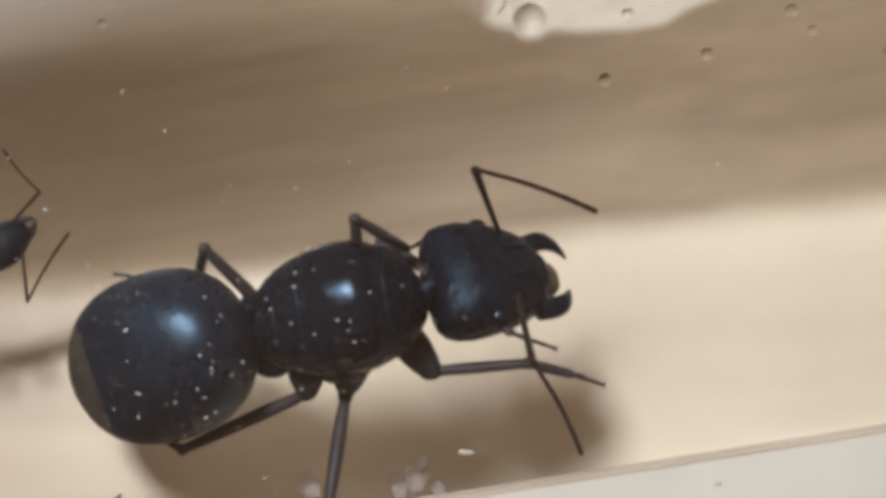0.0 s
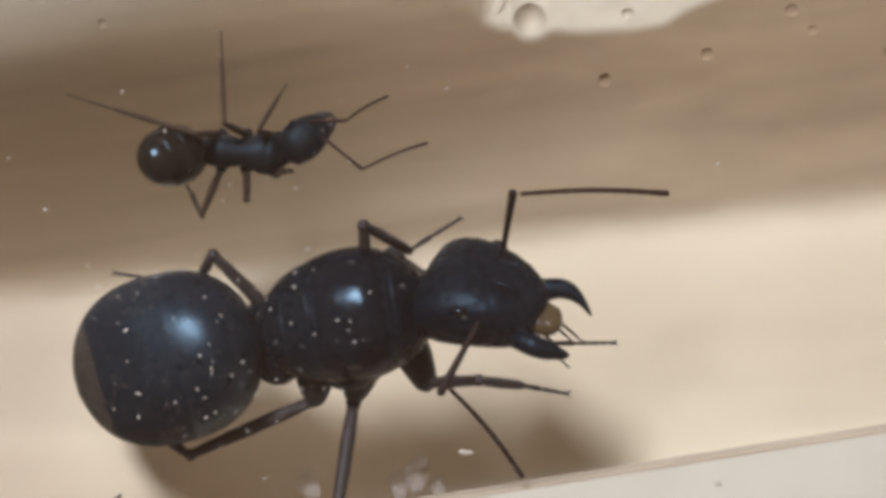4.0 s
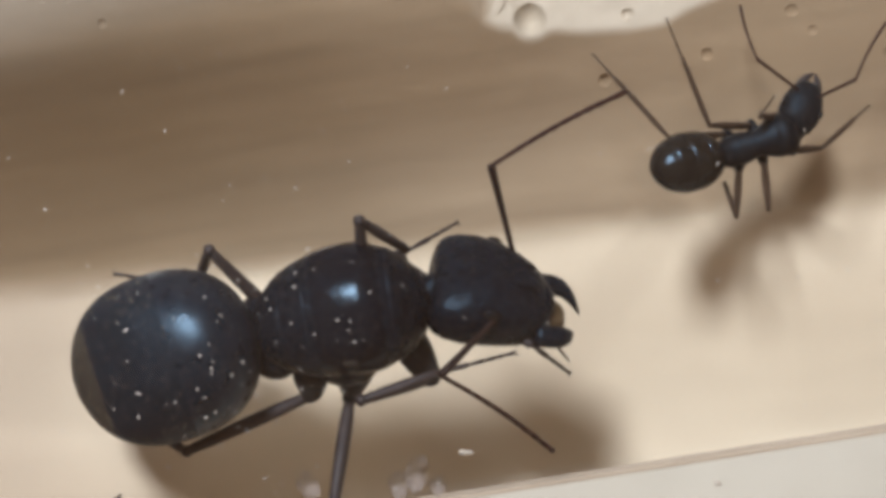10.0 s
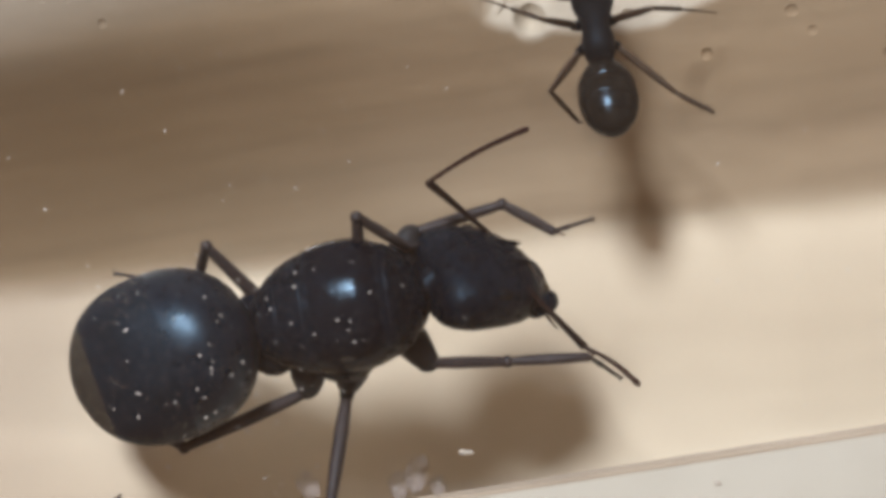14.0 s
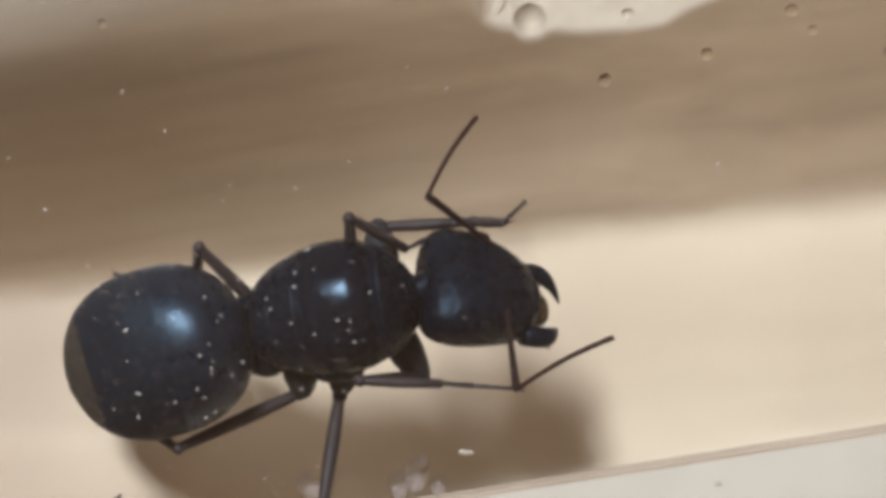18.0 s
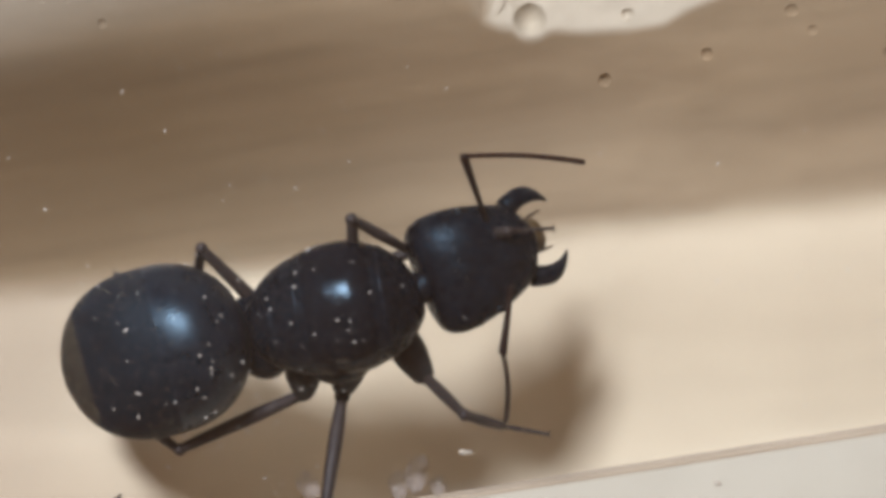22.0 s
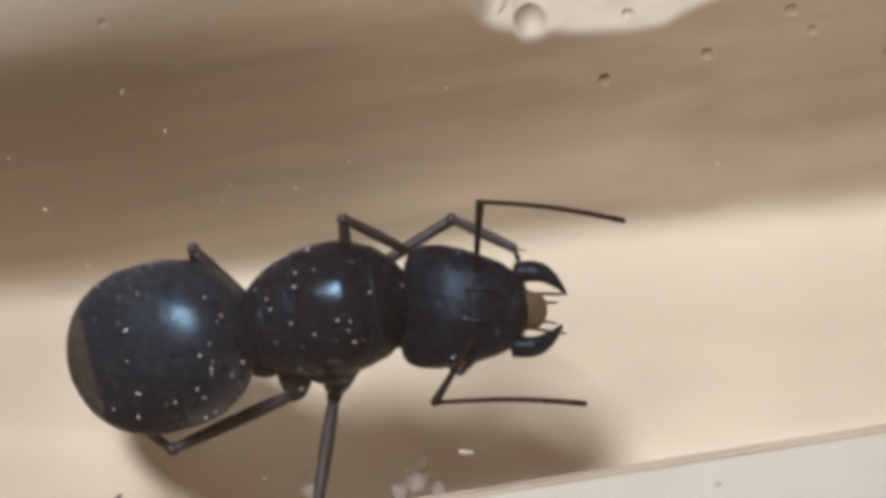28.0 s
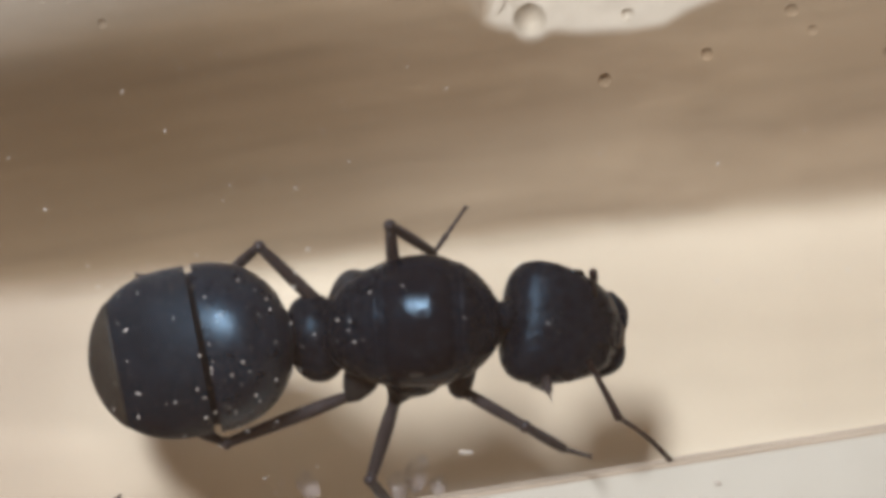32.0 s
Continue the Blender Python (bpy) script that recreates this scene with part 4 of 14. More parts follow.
    walk(Q["scape_left"], [(0, at(4.88, 1.45, 1.84, 0, -49.2, 103.6)), (0.5, at(4.58, 1.82, 1.88, 0, -54.2, 95.8)), (0.75, at(4.89, 1.24, 1.96, 0, -52, 117.4)), (1, at(4.99, 0.5, 2.05, 0, -45, 128.3)), (1.25, at(4.99, 0.91, 2.13, 0, -40.3, 143)), (1.5, at(4.86, 1.3, 2.22, 0, -34.5, 153.9)), (1.75, at(4.87, 1.38, 1.81, 0, -47.4, 136.5)), (2, at(4.81, 1.48, 1.42, 0, -53, 111.2)), (2.25, at(4.75, 1.66, 1.62, 0, -55.5, 102.7)), (2.5, at(4.66, 1.85, 1.82, 0, -57, 92.2)), (2.75, at(4.91, 1.52, 1.66, 0, -54.8, 99.4)), (3, at(5.11, 1.19, 1.51, 0, -53, 104.6)), (3.25, at(5.13, 0.84, 1.97, 0, -52.2, 89.1)), (3.5, at(4.96, 0.48, 2.47, 0, -45.9, 70.2)), (5.5, at(3.94, 2.36, 3.03, 0, -44.2, 133.7)), (5.75, at(4.22, 2.19, 2.8, 0, -38.4, 152.7)), (6, at(4.47, 1.99, 2.56, 0, -23, 166.6)), (6.25, at(4.43, 2.1, 2.36, 0, -30.3, 167.1)), (6.5, at(4.4, 2.16, 2.16, 0, -35.8, 166.6)), (6.75, at(4.95, 1.42, 2.11, 0, -43.5, 149.7)), (7, at(5.12, 0.54, 2.06, 0, -47.3, 119.5)), (7.25, at(5.11, 0.95, 1.79, 0, -41.2, 141.8)), (7.5, at(4.96, 1.31, 1.54, 0, -27.5, 156.2)), (7.75, at(4.84, 1.5, 1.59, 0, -29.5, 154.4)), (8, at(4.72, 1.7, 1.64, 0, -30.7, 152.3)), (8.25, at(4.91, 1.47, 1.65, 0, -34, 146)), (8.5, at(5.08, 1.21, 1.64, 0, -35.3, 138.3)), (8.75, at(4.9, 1.49, 1.67, 0, -34.4, 142.5)), (9, at(4.69, 1.75, 1.7, 0, -32.7, 145.6)), (9.25, at(4.86, 1.32, 1.83, 0, -44.2, 139.3)), (9.5, at(4.93, 0.8, 1.98, 0, -52.7, 126.5)), (9.75, at(4.99, 0.87, 1.9, 0, -42.2, 107.7)), (10, at(5.05, 0.92, 1.84, 0, -31.9, 96.1)), (10.25, at(4.98, 1.21, 2.19, 0, -33.9, 103.1)), (10.5, at(4.88, 1.33, 2.5, 0, -37.4, 110.1)), (11, at(4.48, 1.94, 2.43, 0, -41.6, 114.5)), (11.5, at(4.51, 1.91, 2.61, 0, -42.1, 112.4)), (11.75, at(4.57, 1.89, 2.38, 0, -49.5, 109.4)), (12, at(4.65, 1.81, 2.13, 0, -55.2, 105.1)), (12.25, at(4.63, 1.91, 2.1, 0, -53.2, 104.2)), (12.5, at(4.6, 2, 2.07, 0, -51.2, 103.6)), (12.75, at(4.96, 1.33, 2.19, 0, -58.3, 101.7)), (13, at(5.09, 0.49, 2.32, 0, -61.3, 89.4)), (13.25, at(5.07, 0.87, 2.1, 0, -57.2, 96.5)), (13.5, at(4.96, 1.2, 1.89, 0, -52.2, 99.4)), (13.75, at(4.83, 1.31, 1.49, 0, -41.4, 118.6)), (14, at(4.62, 1.41, 1.11, 0, -38.2, 131.5)), (14.25, at(4.75, 1.43, 1.42, 0, -41.7, 116)), (14.5, at(4.88, 1.28, 1.67, 0, -45.9, 95.3)), (16.5, at(4.76, 0.88, 1.32, 0, -73.1, 117.1)), (16.75, at(4.86, 1.03, 1.75, 0, -71.3, 30.7)), (17, at(4.88, 0.94, 2.09, 0, -42.5, 11.1)), (17.25, at(4.94, 1.17, 1.97, 0, -73.8, 114.3)), (17.5, at(4.97, 1.39, 1.86, 0, -8.1, 157.4)), (17.75, at(5.01, 1.21, 1.82, 0, -22.8, 147.9)), (18, at(5.03, 0.9, 1.7, 0, -28.3, 134.2)), (18.25, at(5, 0.47, 1.33, 0, -56, 113.4)), (18.5, at(4.83, 0.09, 0.99, 0, -63.9, 60.1)), (18.75, at(4.95, 0.21, 1.22, 0, -70.4, 62.1)), (19, at(5.04, 0.38, 1.47, 0, -77.1, 61.1)), (19.25, at(4.97, 0.42, 1.72, 0, -70, 92.2)), (19.5, at(4.87, 0.48, 1.98, 0, -59.7, 104.5)), (19.75, at(4.98, 0.84, 2, 0, -62.9, 82.6)), (20, at(5.05, 0.89, 1.94, 0, -55.1, 62.8)), (20.25, at(5.06, 0.77, 2.32, 0, -52.7, 66.7)), (20.5, at(5, 0.64, 2.69, 0, -49.1, 68.7)), (20.75, at(4.92, 0.99, 2.65, 0, -50.2, 79.5)), (21, at(4.84, 1.33, 2.59, 0, -48.8, 90.3)), (21.25, at(4.85, 1.52, 2.3, 0, -48.9, 99)), (21.5, at(4.8, 1.7, 2.01, 0, -48.4, 106.1)), (22, at(4.63, 1.89, 2.49, 0, -51.8, 101.7)), (22.25, at(4.93, 1.88, 2.02, 0, -76, 105.6)), (22.5, at(5.14, 1.33, 1.47, 0, -87.2, 49.1)), (22.75, at(5.24, 0.75, 1.96, 0, -76.5, 44.9)), (23, at(5.21, 0.21, 2.46, 0, -63.2, 39.9)), (23.25, at(5.28, 0.7, 2.29, 0, -67.5, 63)), (23.5, at(5.16, 1.13, 2.13, 0, -65.5, 81.4)), (23.75, at(5.12, 1.32, 2.29, 0, -71.6, 52.4)), (24, at(5.09, 1.48, 2.47, 0, -70.4, 18.2)), (24.25, at(5.11, 1.12, 2.58, 0, -63.1, 13.9)), (24.5, at(5.12, 0.71, 2.7, 0, -55, 12.7)), (24.75, at(5.01, 0.88, 2.68, 0, -60.6, 66.3)), (25, at(4.95, 0.89, 2.56, 0, -30.4, 101.8)), (25.5, at(5.02, 1.35, 2.1, 0, -38.9, 113.9)), (27.5, at(4.76, 0.11, 3.06, 0, -83.6, 86.2)), (27.75, at(4.56, 0.39, 3.23, 0, -70, 79.8)), (28, at(4.31, 0.5, 3.38, 0, -51, 78.2)), (28.25, at(4.62, 0.56, 3.04, 0, -48, 106.6)), (28.5, at(4.87, 0.63, 2.66, 0, -33.6, 126.9)), (28.75, at(4.78, 0.89, 2.53, 0, -42.8, 120.1)), (29, at(4.69, 1.09, 2.35, 0, -47.9, 110.8)), (29.25, at(4.66, 1.21, 2.44, 0, -57.3, 113.1)), (29.5, at(4.65, 1.31, 2.52, 0, -65.2, 116.8)), (29.75, at(4.78, 1.31, 2.23, 0, -61.1, 117.1)), (30, at(4.88, 1.32, 1.95, 0, -57.1, 116.4)), (30.25, at(4.75, 1.54, 2.23, 0, -68.4, 119.6)), (30.5, at(4.61, 1.7, 2.53, 0, -78, 124.1)), (30.75, at(4.91, 0.97, 2.57, 0, -73.4, 109.7)), (31, at(5.04, 0.21, 2.6, 0, -67.7, 93.2)), (31.25, at(4.97, 0.37, 2.84, 0, -57.6, 96.3)), (31.5, at(4.84, 0.49, 3.08, 0, -43.8, 96.8)), (31.7, at(5.02, 0.69, 1.93, 0, -65.1, 70.3)), (32, at(5.45, 0.46, 1.87, 0, -76.4, 106.5))])
    walk(Q["funiculus_left"], [(0, at(4.41, 3.39, 4.15, 0, 33.8, -26.8)), (0.5, at(4.4, 3.59, 4.35, 0, 33.7, -10.8)), (0.75, at(4.03, 2.9, 4.35, 0, 52.2, 4.2)), (1, at(3.66, 2.19, 4.2, 0, 62.5, 31.5)), (1.25, at(3.13, 2.31, 4.1, 0, 64.1, 62.4)), (1.5, at(2.59, 2.42, 3.95, 0, 58.6, 89.3)), (1.75, at(3.38, 2.81, 4.05, 0, 64.9, 32.8)), (2, at(4.15, 3.19, 3.85, 0, 47, -6.5)), (2.25, at(4.37, 3.36, 4.15, 0, 41, -8.9)), (2.5, at(4.59, 3.52, 4.4, 0, 34.5, -10.9)), (2.75, at(4.62, 3.25, 4.15, 0, 39.2, -16.1)), (3, at(4.64, 2.98, 3.95, 0, 42.6, -22.3)), (3.25, at(5.16, 2.72, 4.4, 0, 32.9, -16.4)), (3.5, at(5.67, 2.48, 4.65, 0, 19.5, -12)), (5.5, at(2.44, 3.93, 5.15, 0, 31.4, 25.8)), (5.75, at(2.09, 3.29, 4.7, 0, 53.1, 52.9)), (6, at(1.73, 2.64, 3.75, 0, 47, 96.3)), (6.25, at(1.87, 2.69, 3.9, 0, 62.4, 88.7)), (6.5, at(1.99, 2.74, 3.95, 0, 69.8, 73.5)), (6.75, at(3.05, 2.54, 4.2, 0, 65.5, 15.1)), (7, at(4.11, 2.34, 4.3, 0, 45.3, -7.1)), (7.25, at(3.3, 2.37, 3.8, 0, 48.2, -2.6)), (7.5, at(2.48, 2.4, 2.95, 0, 45.2, 2.3)), (7.75, at(2.44, 2.66, 3.1, 0, 43.8, 0.2)), (8, at(2.4, 2.92, 3.2, 0, 40.3, -1.7)), (8.25, at(2.81, 2.88, 3.35, 0, 42, -8.6)), (8.5, at(3.23, 2.86, 3.4, 0, 42.9, -16.2)), (8.75, at(2.89, 3.03, 3.4, 0, 42.8, -3.1)), (9, at(2.57, 3.2, 3.35, 0, 40.1, 9)), (9.25, at(3.21, 2.74, 3.95, 0, 46.1, -2.5)), (9.5, at(3.83, 2.29, 4.4, 0, 48.3, -15.9)), (9.75, at(4.31, 3.02, 3.95, 0, 37.5, 4.1)), (10, at(4.77, 3.49, 3.45, 0, 10.2, 20.1)), (10.25, at(4.41, 3.68, 3.9, 0, 27.8, 12.7)), (10.5, at(4.04, 3.6, 4.35, 0, 37.6, 7.5)), (11, at(3.54, 4.01, 4.45, 0, 26.4, 4.5)), (11.5, at(3.65, 4, 4.65, 0, 33.6, 5.8)), (11.75, at(3.92, 3.76, 4.7, 0, 36, -8.1)), (12, at(4.2, 3.5, 4.65, 0, 34.5, -21.9)), (12.25, at(4.18, 3.68, 4.55, 0, 33, -13.5)), (12.5, at(4.15, 3.86, 4.45, 0, 29.4, -5.4)), (12.75, at(4.64, 2.91, 4.8, 0, 32.2, -17.8)), (13, at(5.11, 1.96, 5, 0, 30.6, -30.2)), (13.25, at(4.89, 2.5, 4.65, 0, 33, -26.3)), (13.5, at(4.66, 3.04, 4.3, 0, 35.1, -22.1)), (13.75, at(3.74, 3.31, 3.5, 0, 40.1, -4.9)), (14, at(3.03, 3.21, 3, 0, -48.1, 17.6)), (14.25, at(3.75, 3.48, 3.45, 0, 44.4, -6)), (14.5, at(4.69, 3.38, 3.85, 0, 47.1, -28.3)), (16.5, at(4.35, 1.67, 4.25, 0, 52.3, -49)), (16.75, at(5.7, 1.53, 4.65, 0, 45.5, -75)), (17, at(7.09, 1.38, 4.15, 0, 28.5, -93)), (17.25, at(4.59, 1.95, 4.9, 0, 81.6, -101.7)), (17.5, at(2.09, 2.59, 2.3, 0, -47.9, 90.9)), (17.75, at(2.63, 2.71, 3, 0, 42.3, 73.4)), (18, at(3.16, 2.83, 3.15, 0, 51.4, 50.5)), (18.25, at(4.33, 2.03, 3.85, 0, 65.9, -33.6)), (18.5, at(5.5, 1.26, 3.75, 0, 30.7, -72.2)), (18.75, at(5.44, 1.12, 4.1, 0, 27.2, -67.8)), (19, at(5.37, 0.98, 4.45, 0, 24.3, -63.5)), (19.25, at(4.93, 1.47, 4.6, 0, 40.8, -48.7)), (19.5, at(4.49, 1.96, 4.6, 0, 48.3, -28.4)), (19.75, at(5.16, 2.2, 4.7, 0, 54.3, -27.2)), (20, at(5.85, 2.45, 4.45, 0, 60.2, -26.1)), (20.25, at(5.79, 2.47, 4.75, 0, 52.9, -28.4)), (20.5, at(5.73, 2.5, 5, 0, 44.4, -29.9)), (20.75, at(5.28, 2.91, 5, 0, 42, -19.1)), (21, at(4.83, 3.35, 4.9, 0, 37.7, -9.6)), (21.25, at(4.53, 3.5, 4.6, 0, 46.3, -10.5)), (21.5, at(4.23, 3.66, 4.3, 0, 54.3, -11.6)), (22, at(4.24, 3.75, 4.9, 0, 39.2, -10)), (22.25, at(4.73, 2.59, 5, 0, 33.7, -33.7)), (22.5, at(5.24, 1.44, 4.5, 0, 10.9, -52)), (22.75, at(5.75, 1.26, 4.95, 0, 15.4, -52.2)), (23, at(6.27, 1.09, 5.2, 0, 18.8, -52.6)), (23.25, at(5.81, 1.74, 5.1, 0, 24.3, -41.7)), (23.5, at(5.35, 2.38, 4.9, 0, 25.1, -30.1)), (23.75, at(5.71, 2.09, 5.2, 0, 22.9, -36.3)), (24, at(6.07, 1.8, 5.35, 0, 18.8, -42.2)), (24.25, at(6.45, 1.45, 5.3, 0, 25.7, -61.3)), (24.5, at(6.83, 1.1, 5.2, 0, 19.5, -80.9)), (24.75, at(5.61, 2.26, 5.35, 0, 47, -42.8)), (25, at(4.41, 3.46, 4.1, 0, 33.7, 1.5)), (25.5, at(4.06, 3.51, 4, 0, 49, 19.6)), (27.5, at(4.79, 0.45, 6.1, 0, 67.7, -52.9)), (27.75, at(4.74, 1.42, 6.1, 0, 51.1, -25.8)), (28, at(4.71, 2.39, 5.75, 0, 24.2, -16)), (28.25, at(4.04, 2.52, 5.3, 0, 27.7, -1.6)), (28.5, at(3.34, 2.66, 4.35, 0, 23.6, 12.9)), (28.75, at(3.65, 2.82, 4.6, 0, 27, 2.8)), (29, at(3.97, 2.99, 4.6, 0, 26.4, -7.6)), (29.25, at(4.02, 2.72, 5, 0, 28.5, -14.9)), (29.5, at(4.07, 2.45, 5.3, 0, 30, -22.2)), (29.75, at(4.11, 2.62, 4.9, 0, 27.1, -23.2)), (30, at(4.15, 2.8, 4.5, 0, 23.6, -24.2)), (30.25, at(4.2, 2.51, 5.05, 0, 24.2, -24.4)), (30.5, at(4.25, 2.23, 5.5, 0, 24.3, -24.7)), (30.75, at(4.61, 1.8, 5.5, 0, 29.3, -32.7)), (31, at(4.97, 1.36, 5.4, 0, 32.3, -41.3)), (31.25, at(4.8, 1.98, 5.4, 0, 30.6, -23.2)), (31.5, at(4.58, 2.68, 5.2, 0, 18.1, -6.4)), (31.7, at(5.46, 1.9, 4.7, 0, 37.8, -35.1)), (32, at(5.24, 1.15, 4.85, 0, 83.4, -59.1))])
    walk(Q["coxa_front_left"], [(0, at(1.48, 0.34, 1.76, 0, 24.2, 85.3)), (0.5, at(1.42, 0.19, 1.88, 0, 28.7, 79)), (1, at(1.31, 0.1, 2.02, 0, 34.4, 69.4)), (2, at(1.52, 0.23, 1.84, 0, 27.3, 93.8)), (3, at(1.49, 0.19, 1.87, 0, 28.5, 88.4)), (6, at(1.48, 0.11, 1.96, 0, 32, 87.7)), (7, at(1.29, 0.07, 2.09, 0, 37.7, 68.7)), (7.5, at(1.44, 0.13, 1.93, 0, 30.9, 83.2)), (8, at(1.5, 0.31, 1.79, 0, 25.1, 91.1)), (9, at(1.48, 0.21, 1.86, 0, 27.8, 87.4)), (10, at(1.35, 0.06, 2.06, 0, 36.4, 74.5)), (10.25, at(1.56, 0.45, 1.72, 0, 22.3, 110.4)), (10.5, at(1.37, 0.94, 1.55, 0, 16, 111.2)), (10.75, at(1.44, 0.5, 1.7, 0, 21.6, 56.8)), (11, at(2.18, 0.76, 1.48, 0, 13.6, 13.4)), (12, at(1.61, 0.6, 1.61, 0, 18.5, 1.7)), (12.25, at(1.29, 0.57, 1.74, 0, 23.3, 7.3)), (12.5, at(1.09, 0.48, 1.89, 0, 29.1, 16.9)), (12.75, at(1.03, 0.33, 2.02, 0, 34.7, 29.8)), (13, at(1.08, 0.2, 2.13, 0, 39.6, 43.9)), (13.25, at(1.28, 0.11, 2.02, 0, 34.8, 65.9)), (13.5, at(1.34, 0.15, 1.93, 0, 31, 70.4)), (13.75, at(1.36, 0.3, 1.81, 0, 26.2, 64.6)), (14, at(1.49, 0.58, 1.66, 0, 20.2, 58)), (14.5, at(1.56, 0.67, 1.62, 0, 18.7, 48.1)), (15, at(1.49, 0.58, 1.66, 0, 20.2, 59.8)), (15.5, at(1.49, 0.58, 1.66, 0, 20.1, 72.9)), (16, at(1.51, 0.72, 1.61, 0, 18.3, 83.7)), (16.5, at(1.5, 0.97, 1.54, 0, 15.9, 89.8)), (16.75, at(1.7, 0.82, 1.56, 0, 16.5, 48.4)), (17, at(2.6, 1.02, 1.42, 0, 11.2, 20.8)), (17.25, at(2.1, 0.95, 1.48, 0, 13.6, 30.2)), (17.5, at(1.72, 0.81, 1.56, 0, 16.5, 44.2)), (17.75, at(1.54, 0.67, 1.62, 0, 18.8, 63.8)), (18, at(1.5, 0.67, 1.62, 0, 18.9, 86.7)), (19, at(1.62, 0.89, 1.56, 0, 16.4, 67.7)), (20, at(1.5, 0.68, 1.62, 0, 18.8, 88.4)), (20.25, at(1.49, 0.59, 1.65, 0, 20, 51)), (20.5, at(1.92, 0.77, 1.53, 0, 15.3, 21.9)), (21, at(2.67, 0.76, 1.42, 0, 11.2, 7.6)), (21.25, at(1.94, 0.7, 1.53, 0, 15.3, 12.8)), (21.5, at(1.32, 0.52, 1.73, 0, 23, 23.5)), (21.75, at(1.16, 0.14, 2.1, 0, 38, 53.8)), (22, at(1.79, 0.1, 2.11, 0, 38.4, 120.1)), (22.25, at(1.74, 0.18, 1.94, 0, 31.3, 119.8)), (22.5, at(1.63, 0.23, 1.85, 0, 27.8, 108.8)), (22.75, at(1.52, 0.22, 1.85, 0, 27.6, 93.4)), (23, at(1.38, 0.16, 1.92, 0, 30.2, 74.7)), (23.25, at(1.37, 0.02, 2.2, 0, 43, 77.2)), (23.5, at(1.48, 0.24, 2.62, 0, 69.7, 86.1)), (23.75, at(1.66, 0.96, 2.6, 0, 67.5, -113.6)), (24, at(1.65, 1.16, 2.12, 0, 39.1, -104.8)), (24.25, at(1.05, 0.9, 2.03, 0, 35, -33.2)), (24.5, at(1.48, 0.6, 1.66, 0, 20.1, -8.2)), (24.75, at(2.24, 0.6, 1.48, 0, 13.4, -0.2)), (25, at(3.05, 0.7, 1.38, 0, 9.9, 3.5)), (25.5, at(2.46, 0.79, 1.44, 0, 12.1, 10.9)), (26, at(1.81, 0.68, 1.55, 0, 16.3, 15)), (26.5, at(1.31, 0.55, 1.73, 0, 23.1, 15)), (27, at(1.03, 0.52, 1.94, 0, 31.2, 10)), (27.5, at(0.94, 0.51, 2.09, 0, 37.5, 9.6)), (27.75, at(1.07, 0.3, 2.46, 0, 57, 34.2)), (28, at(1.71, 0.08, 2.39, 0, 52.7, 112.2)), (28.25, at(1.49, 0.1, 1.97, 0, 32.5, 88.9)), (28.5, at(1.31, 0.28, 1.84, 0, 27.2, 58.5)), (28.75, at(1.34, 0.51, 1.73, 0, 22.8, 28.4)), (29, at(1.68, 0.62, 1.59, 0, 17.7, 5.1)), (29.5, at(1.41, 0.6, 1.68, 0, 21.1, -0.6)), (30, at(1.22, 0.63, 1.78, 0, 24.8, -6.9)), (30.25, at(1.06, 0.6, 1.9, 0, 29.7, 0.3)), (30.5, at(0.96, 0.49, 2.05, 0, 35.9, 11.5)), (30.75, at(0.98, 0.31, 2.19, 0, 42.3, 29.7)), (31, at(1.16, 0.11, 2.26, 0, 45.5, 55.6)), (31.25, at(0.94, 0.52, 2.09, 0, 37.8, 8.1)), (31.5, at(1.16, 0.66, 1.82, 0, 26.4, -10.6)), (31.7, at(0.98, 0.75, 2.02, 0, 34.8, -16.5)), (32, at(1.31, 1.09, 2.46, 0, 57.1, -68.5))])
